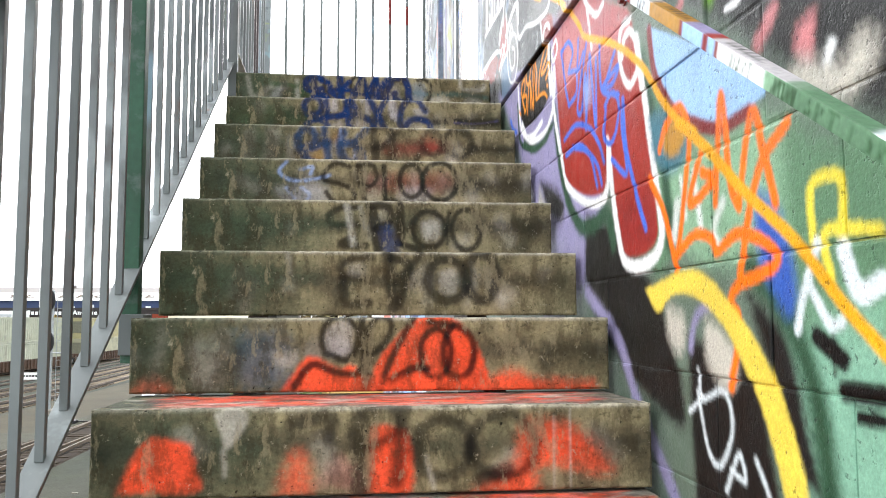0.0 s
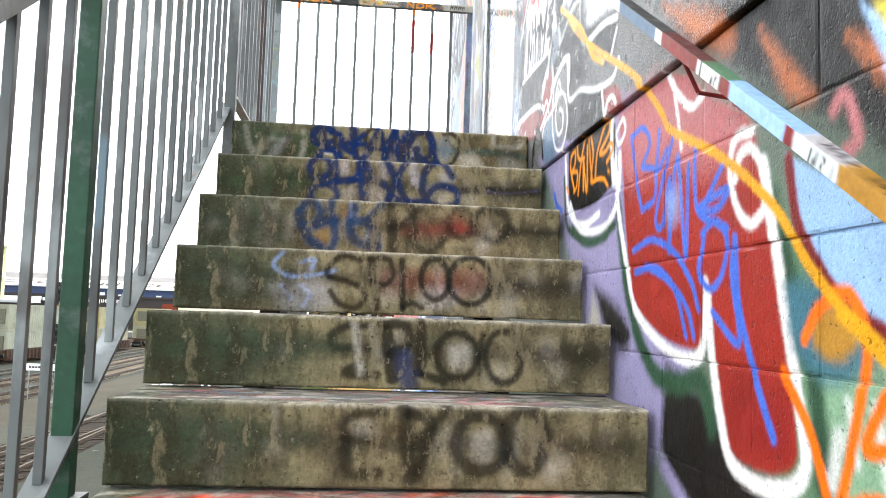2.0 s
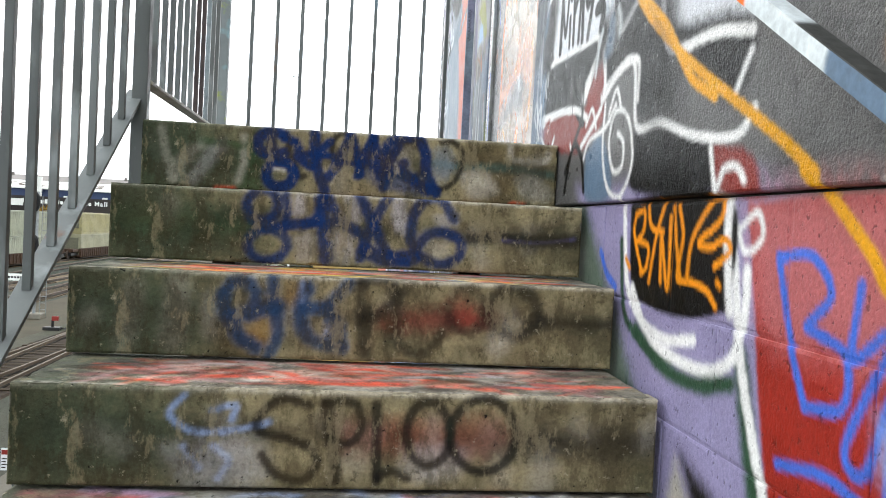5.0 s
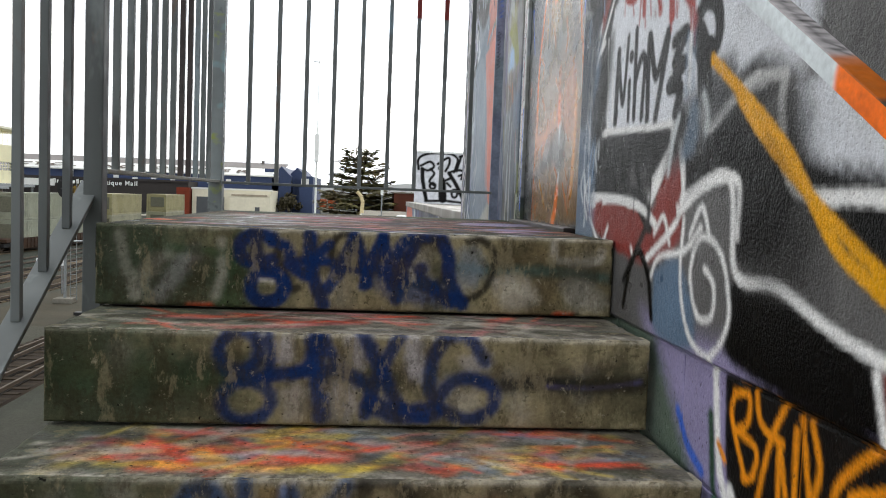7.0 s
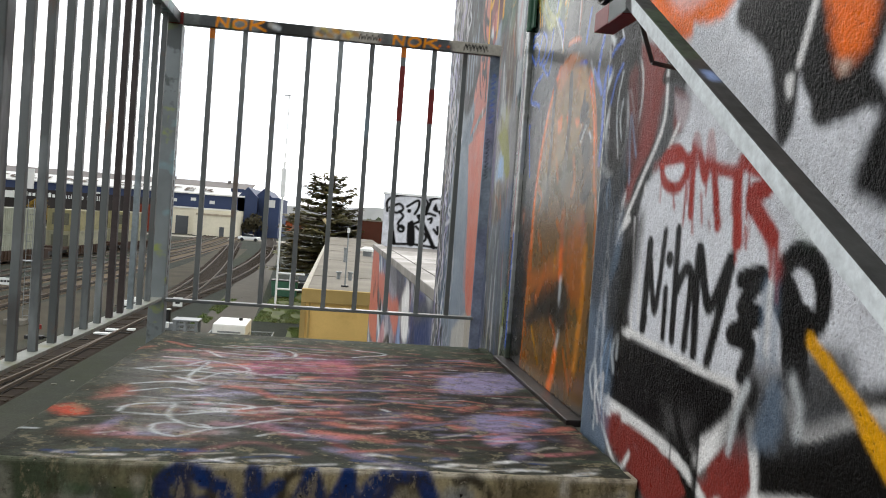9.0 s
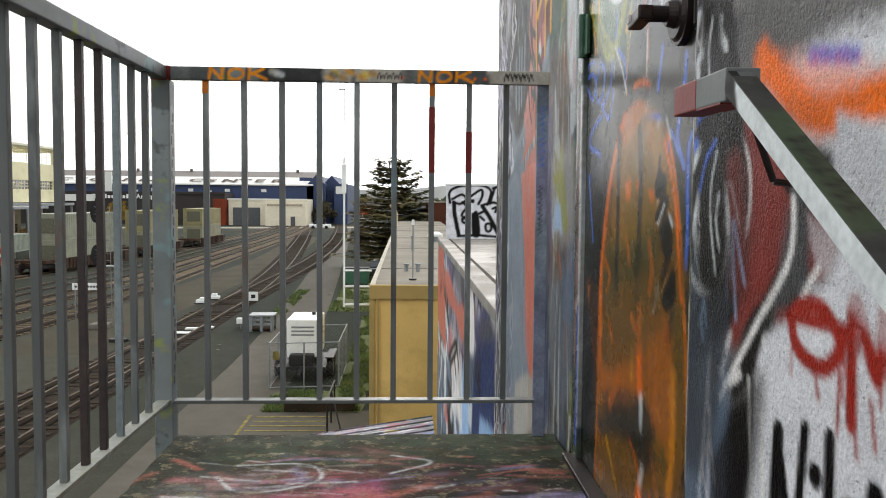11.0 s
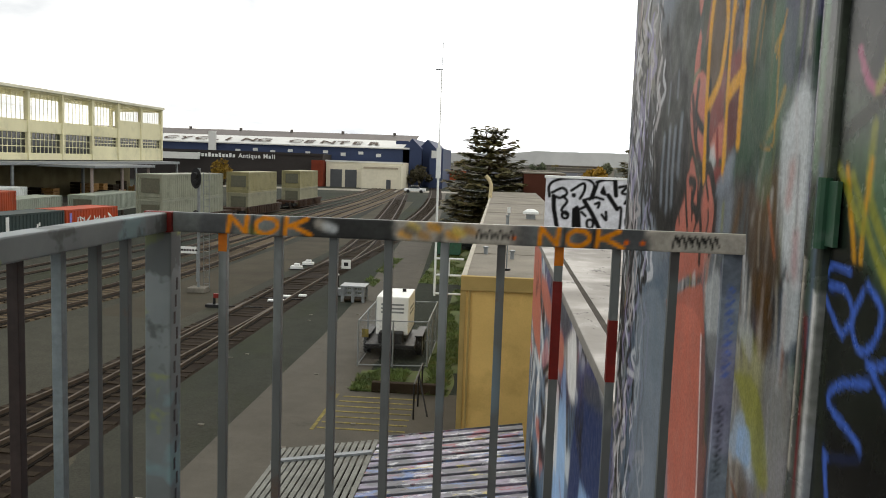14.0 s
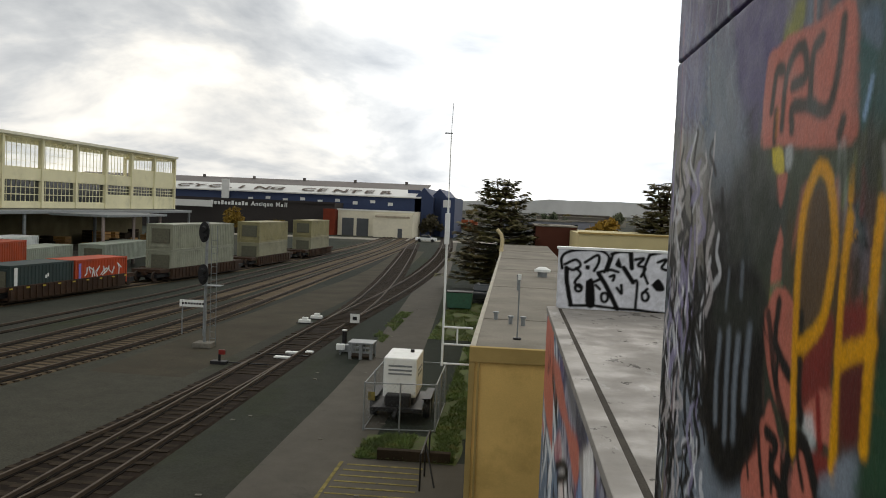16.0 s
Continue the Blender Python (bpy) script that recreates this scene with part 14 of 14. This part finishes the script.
box("stroke", 1.225, 1.232, -2.75, -2.5, 0.6, 1.7, plain("violet_mark", "#7d78c0", 0.6), marks, "", 0)

# ---------------------------------------------------------------- warehouse
M_CREAM = plain("cream_painted_concrete", "#ddd7b2", 0.8, vary=0.08, scale=0.3, fine=8, bump=0.1, dirt="#8a8a6c", dirt_amount=0.3)
M_PANE = Shade("pale_wired_glass", 0.0).base("#fffffa").done()
M_PANE.node_tree.nodes["Principled BSDF"].inputs["Transmission Weight"].default_value = 1.0
M_PANE.node_tree.nodes["Principled BSDF"].inputs["IOR"].default_value = 1.1
M_DARKPANE = Shade("dark_window_glass", 0.1).base("#2a3034").done()
M_CRATE = plain("brown_crate", "#a47d4a", 0.8, vary=0.3)
M_DOCK = plain("brown_dock_wall", "#6f6850", 0.9, vary=0.3, scale=0.4)


def warehouse():
    t = thing("warehouse", "long cream warehouse with two rows of steel windows", "warehouse")
    x = -47.0
    ys = [34.9 + 6.55 * i for i in range(13)]
    top, y0, y1 = 7.0, ys[0], ys[-1]
    box("upper_wall", x - 24, x - 0.35, y0, y1, -0.2, 3.8, M_CREAM, t, "", 0)
    for y in (ys[0], ys[-1]):
        box("back_pier", x - 7.4, x - 7.0, y - 0.10, y + 0.10, 3.8, top - 0.3, M_CREAM, t, "", 0)
    box("dock_wall", x - 24, x - 4.5, y0, y1, GROUND, -0.2, M_DOCK, t, "", 0)
    box("roof", x - 7.6, x + 0.35, y0 - 0.3, y1 + 0.3, top - 0.3, top, plain("pale_roof_edge", "#d6d3bd", 0.8, vary=0.08, scale=0.4), t, "", 0.02)
    for z0, z1 in ((-0.2, 0.45), (2.55, 3.7), (6.5, 6.7)):
        box("spandrel", x - 0.36, x, y0, y1, z0, z1, M_CREAM, t, "", 0)
    for y in ys:
        box("pier", x - 0.36, x + 0.12, y - 0.20, y + 0.20, -0.2, 6.7, M_CREAM, t, "", 0.01)
    for i, (a, b) in enumerate(zip(ys, ys[1:])):
        short = i >= 9
        for z0, z1, mat, rows in ((4.7 if i >= 10 else 3.7, 6.5, M_PANE, 4), (0.45 if not short else 1.4, 2.55, M_DARKPANE, 3)):
            w = new("window"); w.parent = t
            box("pane", x - 0.30, x - 0.24, a + 0.20, b - 0.20, z0, z1, mat, w, "", 0).visible_shadow = mat is not M_PANE
            bm = bmesh.new()
            for k in range(1, 8):
                yy = a + 0.20 + (b - a - 0.40) * k / 8
                wide = 0.008 if rows == 4 else 0.03
                tall = 0.010 if rows == 4 else 0.04
                add_box(bm, x - 0.25, x - 0.19, yy - wide, yy + wide, z0, z1)
            for k in range(rows + 1):
                zz = z0 + (z1 - z0) * k / rows
                add_box(bm, x - 0.25, x - 0.18, a + 0.20, b - 0.20, zz - tall, zz + tall)
            part("glazing_grid", bm, M_CREAM, w)
        if i >= 10:
            box("sill_wall", x - 0.36, x, a + 0.2, b - 0.2, 3.7, 4.7, M_CREAM, t, "", 0)
        if short:
            box("sill_wall", x - 0.36, x, a, b, 0.45, 1.4, M_CREAM, t, "", 0)
    box("end_wall", x - 24, x - 0.3, y1 - 0.01, y1 + 0.25, -0.2, 3.9, M_CREAM, t, "", 0)
    box("end_lintel", x - 7.4, x - 0.3, y1 - 0.01, y1 + 0.25, 6.3, top - 0.3, M_CREAM, t, "", 0)
    c = thing("dock_canopy", "flat grey dock canopy on slim posts", "canopy")
    box("roof", x - 4.6, x + 2.6, y0, y1, -0.62, -0.3, M_GREY, c, "", 0.02)
    box("porch_roof", x + 2.4, x + 8.2, 78, 92, -0.75, -0.5, M_GREY, c, "lower porch roof", 0.02)
    for y in (78.5, 85, 91.5):
        rod("post", (x + 7.6, y, GROUND), (x + 7.6, y, -0.7), 0.16, plain("pinkish_post", "#8d7f7a", 0.7), c)
    for y in ys[::2]:
        rod("post", (x + 2.2, y, GROUND), (x + 2.2, y, -0.6), 0.16, M_GREY, c)
    d = box("dock_platform", x - 4.5, x + 2.0, y0, y1, GROUND, GROUND + 1.15, M_CONCRETE)
    tagged(d, "long grey concrete loading dock", "loading dock")
    r = np.random.default_rng(11)
    for i in range(46):
        y = 60 + 52 * r.random()
        w_, h_ = 0.5 + 0.5 * r.random(), 0.6 + 1.3 * r.random()
        p = thing("pallet_stack", "brown stack of crates and pallets on the dock", "pallet stack", (x - 3.4 + 4.6 * r.random(), y, GROUND + 1.15), "stacks on the dock")
        n = max(2, int(h_ / 0.3))
        for k in range(n):
            box("crate", -w_, w_, -w_, w_, k * h_ / n, (k + 0.86) * h_ / n, M_CRATE if k == 0 or i % 2 == 0 else M_SLEEPER, p, "", 0)


warehouse()


# ---------------------------------------------------------------- far hall, shops and distance
def letters(body, x, y, z, size, mat, name, label, turn=(90, 0, 0), stretch=1.0):
    cu = bpy.data.curves.new(name, "FONT")
    cu.body, cu.size, cu.extrude, cu.space_character, cu.offset = body, size, 0.03, 1.15, 0.02 * size
    ob = new(name, cu)
    ob.matrix_world = pose(x, y, z, *turn) @ Matrix.Diagonal((stretch, 1, 1, 1))
    deps = bpy.context.evaluated_depsgraph_get()
    me = bpy.data.meshes.new_from_object(ob.evaluated_get(deps))
    m = ob.matrix_world.copy()
    bpy.data.objects.remove(ob)
    me.materials.clear(); me.materials.append(mat)
    o = new(name, me)
    o.matrix_world = m
    return o


def far_hall():
    t = thing("market_hall", "long blue hall with a white roof band and dark roof", "hall")
    blue = plain("dark_blue_cladding", "#2d3a58", 0.7, vary=0.1, scale=0.1, fine=2)
    white = plain("white_roof_band", "#c9cac6", 0.6, vary=0.06, scale=0.1, fine=2)
    dark = plain("dark_grey_roof", "#5f5a57", 0.8, vary=0.12, scale=0.1, fine=2)
    x0, x1, y = -120.0, -22.6, 205.0
    box("wall", x0, x1, y, y + 40, GROUND, 3.8, blue, t, "", 0)
    def slope_roof(name, ya, za, yb, zb, mat):
        return mesh_object(name, [(x0, ya, za), (x1, ya, za), (x1, yb, zb), (x0, yb, zb), (x0, ya, za - 0.3), (x1, ya, za - 0.3), (x1, yb, zb - 0.3), (x0, yb, zb - 0.3)],
                           [(0, 1, 2, 3), (0, 4, 5, 1), (1, 5, 6, 2), (2, 6, 7, 3)], mat, t)
    slope_roof("roof_band", y - 0.6, 3.8, y + 9, 5.7, white)
    slope_roof("upper_roof", y + 9, 5.6, y + 22, 7.5, dark)
    for i in range(5):
        rod("roof_vent", (x0 + 35 + 14 * i, y + 20, 7.2), (x0 + 35 + 14 * i, y + 20, 8.0), 0.4, dark, t)
    for k, xa in enumerate((x1 - 1.6, x1 + 1.8)):
        mesh_object("gable", [(xa, y + 4 * k, GROUND), (xa + 4.6, y + 4 * k, GROUND), (xa + 4.6, y + 4 * k, 3.8), (xa + 2.2, y + 4 * k, 6.2), (xa, y + 4 * k, 3.8), (xa, y + 40, GROUND), (xa + 4.6, y + 40, GROUND), (xa + 4.6, y + 40, 3.8), (xa + 2.2, y + 40, 6.2), (xa, y + 40, 3.8)],
                    [(0, 1, 2, 3, 4), (1, 6, 7, 2), (2, 7, 8, 3), (3, 8, 9, 4)], blue, t)
    box("annex", x1 + 5.2, x1 + 8.4, y - 2, y + 30, GROUND, 4.0, blue, t, "", 0)
    box("white_sign", x1 + 5.6, x1 + 7.4, y - 2.15, y - 2.05, 1.6, 3.4, white, t, "", 0)
    box("pale_tower", -72.4, -70.6, y - 1.5, y - 0.9, 0.3, 6.4, white, t, "", 0)
    for i in range(9):
        box("small_window", -66 + 4.4 * i, -64.8 + 4.4 * i, y - 0.12, y - 0.02, 1.4 + 0.5 * (i % 2), 2.2 + 0.4 * (i % 2), white, t, "", 0)
    ang = math.degrees(math.atan2(1.9, 9.6))
    sign = thing("roof_lettering", "dark capital letters painted along the white roof band", "lettering")
    ink = plain("dark_brown_letters", "#4a3d33", 0.8)
    for i, ch in enumerate("CYCLING CENTER"):
        if ch != " ":
            letters(ch, -85.3 + 4.0 * i, y + 0.9, 4.35, 5.4, ink, "letter", "", (ang, 0, 0), 0.95).parent = sign
    box("blue_flag", -26.4, -23.2, y + 3.2, y + 3.3, 4.75, 5.6, blue, sign, "", 0)
    m = thing("antique_mall", "dark low shop building with white lettering", "shop")
    brown = plain("dark_brown_front", "#2e2a28", 0.8, vary=0.15, scale=0.2, fine=2)
    box("front", -95, -41.5, 193, 203, GROUND, 1.6, brown, m, "", 0)
    box("parapet", -95, -41.3, 192.7, 193.1, 1.2, 1.7, brown, m, "", 0)
    at = -61.3
    for ch in "Antique Mall":
        if ch != " ":
            letters(ch, at, 192.6, 0.15, 1.4, M_WHITE, "letter", "", (90, 0, 0)).parent = m
        at += 1.4 * {"A": 0.72, "M": 0.88, "i": 0.30, "l": 0.30, "t": 0.42, " ": 0.35}.get(ch, 0.60)
    for i in range(11):
        box("letter_bar", -71 + 0.83 * i, -70.45 + 0.83 * i, 192.55, 192.65, 0.15, 0.85 if i % 3 else 1.1, M_WHITE, m, "", 0)
    box("pale_strip", -90, -70, 190, 191, -0.5, 1.0, white, m, "", 0)
    w = thing("white_shop", "low white commercial building with grey shutters", "shop")
    pale = plain("off_white_render", "#cfc9b4", 0.8, vary=0.08, scale=0.2, fine=2)
    box("body", -40, -22.4, 190, 202, GROUND, 0.2, pale, w, "", 0)
    box("side_block", -31.2, -22.3, 186.5, 190, GROUND, -0.4, pale, w, "", 0)
    M_ROLLER = plain("dark_roller_shutter", "#4a4d50", 0.6, vary=0.15, scale=0.5)
    for xa in (-39.0, -35.6):
        box("shutter", xa, xa + 2.7, 189.9, 189.98, GROUND, -1.7, M_ROLLER, w, "dark grey roller shutter", 0)
    box("door_leaf", -25.6, -24.6, 186.4, 186.48, GROUND, -3.6, M_ROLLER, w, "dark metal door", 0)
    box("sign_strip", -30.8, -23.0, 186.38, 186.48, -1.25, -0.85, plain("faded_sign", "#9a8f7c", 0.8, vary=0.2, scale=1), w, "faded sign strip", 0)
    box("roof_edge", -40.2, -22.2, 189.8, 190.1, 0.0, 0.35, white, w, "", 0)
    b = thing("red_brick_shed", "small red brick shed beside the shops", "shed")
    box("body", -43, -40.3, 188, 195, GROUND, 0.2, plain("red_brick", "#6e3426", 0.9, vary=0.2, scale=0.4), b, "", 0)
    for i in range(6):
        c = box("orange_hopper_car", -25 + 2.6 * i, -22.8 + 2.6 * i, 232, 235, GROUND + 1.5, -1.6, plain("orange_car", "#a4532e", 0.8), bevel=0)
        tagged(c, "small orange rail car far off", "rail car", "far rail cars")


far_hall()


def parked_car(at, colour, label, turn=0.0):
    t = thing("car", label, "car", at, "parked cars")
    t.rotation_euler = (0, 0, turn)
    bm = bmesh.new()
    add_box(bm, -2.2, 2.2, -0.88, 0.88, 0.32, 0.92, 0.12)
    part("body", bm, plain("car_" + colour[1:], colour, 0.3), t)
    bm = bmesh.new()
    add_box(bm, -1.3, 1.1, -0.76, 0.76, 0.9, 1.45, 0.1)
    for v in bm.verts:
        if v.co.z > 1.2:
            v.co.x *= 0.72
    part("cabin", bm, M_DARKPANE, t, "dark glazed cabin")
    for x in (-1.35, 1.35):
        for y in (-0.85, 0.85):
            rod("wheel", (x, y - 0.1, 0.33), (x, y + 0.1, 0.33), 0.33, M_BLACK, t, sides=16)


parked_car((-17.6, 172, GROUND + 0.01), "#d4d6d6", "white car waiting at the far crossing")
parked_car((-1.9, 66, GROUND + 0.01), "#25282b", "dark car parked under the conifer", 1.5)
parked_car((0.2, 82, GROUND + 0.01), "#b9bcbd", "pale car parked beyond the conifer", 1.5)


def dumpster():
    t = thing("dumpster", "green steel dumpster with black lids", "dumpster", (-3.5, 60.3, GROUND))
    bm = bmesh.new()
    add_box(bm, -0.95, 0.95, -0.6, 0.6, 0.15, 1.25, 0.03)
    for v in bm.verts:
        if v.co.z < 0.5:
            v.co.x *= 0.9
    part("bin", bm, plain("green_dumpster_paint", "#2f5a48", 0.6, vary=0.2, dirt="#4b4a40"), t)
    for x in (-0.47, 0.47):
        box("lid", x - 0.46, x + 0.46, -0.62, 0.62, 1.25, 1.32, M_BLACK, t)
    for x in (-0.7, 0.7):
        rod("caster", (x, -0.05, 0.08), (x, 0.05, 0.08), 0.08, M_BLACK, t)


dumpster()


def back_lots():
    t = thing("cream_building", "low cream building with a flat parapet", "building", group="low buildings behind")
    box("wall", 4.9, 22, 62, 76, GROUND, 0.08, plain("cream_wall", "#bfb389", 0.85, vary=0.1, scale=0.3), t, "", 0)
    box("coping", 4.8, 22.1, 61.9, 62.2, 0.08, 0.2, M_TANTRIM, t, "", 0)
    t = thing("brown_building", "low red-brown building beside the cream one", "building", group="low buildings behind")
    box("wall", 2.0, 5.5, 72, 80, GROUND, 0.32, plain("red_brown_wall", "#4c2e25", 0.85, vary=0.15, scale=0.3), t, "", 0)
    box("roof", 1.9, 5.55, 71.9, 80, 0.32, 0.42, M_FLATROOF, t, "", 0)
    r = np.random.default_rng(21)
    for i in range(46):
        x, y = -60 + 330 * r.random(), 260 + 260 * r.random()
        w, hh = 6 + 12 * r.random(), 2.5 + 4.5 * r.random()
        c = ["#8f8b80", "#6f6a62", "#a39c8c", "#57504a", "#7d7f86"][i % 5]
        t = thing("distant_building", "small low grey and beige building far away", "building", (x, y, GROUND), "distant town")
        box("wall", -w, w, 0, 8, 0, hh, plain("far_wall", c, 0.9, vary=0.1, scale=0.1), t, "", 0)
        box("roof", -w - 0.3, w + 0.3, -0.3, 8.3, hh, hh + 0.4, M_FLATROOF, t, "", 0)
        for k in range(3):
            box("window", -w * 0.7 + k * w * 0.55, -w * 0.5 + k * w * 0.55, -0.08, -0.01, hh * 0.45, hh * 0.75, M_DARKPANE, t, "", 0)
    # foliage colours are greyed to paint in the distance haze
    for i in range(20):
        shrub((-70 + 320 * r.random(), 300 + 200 * r.random(), GROUND), 4 + 3 * r.random(), ["#5d6148", "#75683f", "#565e48"][i % 3], 100 + i, "distant small tree, olive foliage greyed for haze")
    for x, y, s, c in ((-58.5, 174, 4.6, "#7a611c"), (-50, 177, 3.4, "#75651f"), (-19.5, 200, 5.0, "#3f3a28"), (16, 150, 6, "#8a6a1c")):
        shrub((x, y, GROUND), s, c, int(abs(x)), "small tree with yellowing autumn leaves", "yellowing trees")
    # hills closing the view; distance haze is put into their pale grey colour
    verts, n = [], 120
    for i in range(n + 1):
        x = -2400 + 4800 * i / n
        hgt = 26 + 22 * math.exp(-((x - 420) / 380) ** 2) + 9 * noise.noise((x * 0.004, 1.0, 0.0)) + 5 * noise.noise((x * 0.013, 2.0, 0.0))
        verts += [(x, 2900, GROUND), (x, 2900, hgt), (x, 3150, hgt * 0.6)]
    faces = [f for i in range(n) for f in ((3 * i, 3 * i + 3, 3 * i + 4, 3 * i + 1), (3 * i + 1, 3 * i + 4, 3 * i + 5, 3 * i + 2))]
    hills = mesh_object("backdrop_hills", verts, faces, plain("haze_painted_hill", "#c3c4c2", 1.0, vary=0.1, scale=0.004, fine=0.03))
    tagged(hills, "low hills along the horizon, painted pale grey for haze", "hills", kind="structure")


back_lots()


# ---------------------------------------------------------------- blocks of the wall, course by course
COURSE, LENGTH, JOINT = 0.2022, 0.4064, 0.003


def lay_blocks():
    for row in range(11):
        z1 = LEDGE - 0.006 - COURSE * row
        z0 = z1 - COURSE
        shift = LENGTH / 2 if row % 2 else 0.0
        for i in range(9):
            y1 = 0.40 - LENGTH * i - shift
            y0 = y1 - LENGTH
            if y1 < -3.3 or z1 < RISE / RUN * y0 - 0.25:
                continue
            if z0 > RISE / RUN * y1 + 1.9:
                continue
            lean = 0.0012 * RNG.normal()
            painted_panel("block", WALL, y0 + JOINT / 2, y1 - JOINT / 2, z0 + JOINT / 2, z1 - JOINT / 2, 0.006,
                          lambda u, v, d: np.stack([X_BLOCK - 0.004 + lean + d, u, v], -1), M_BLOCK, wall, "", 0.003, 0.008, 0.002)


lay_blocks()
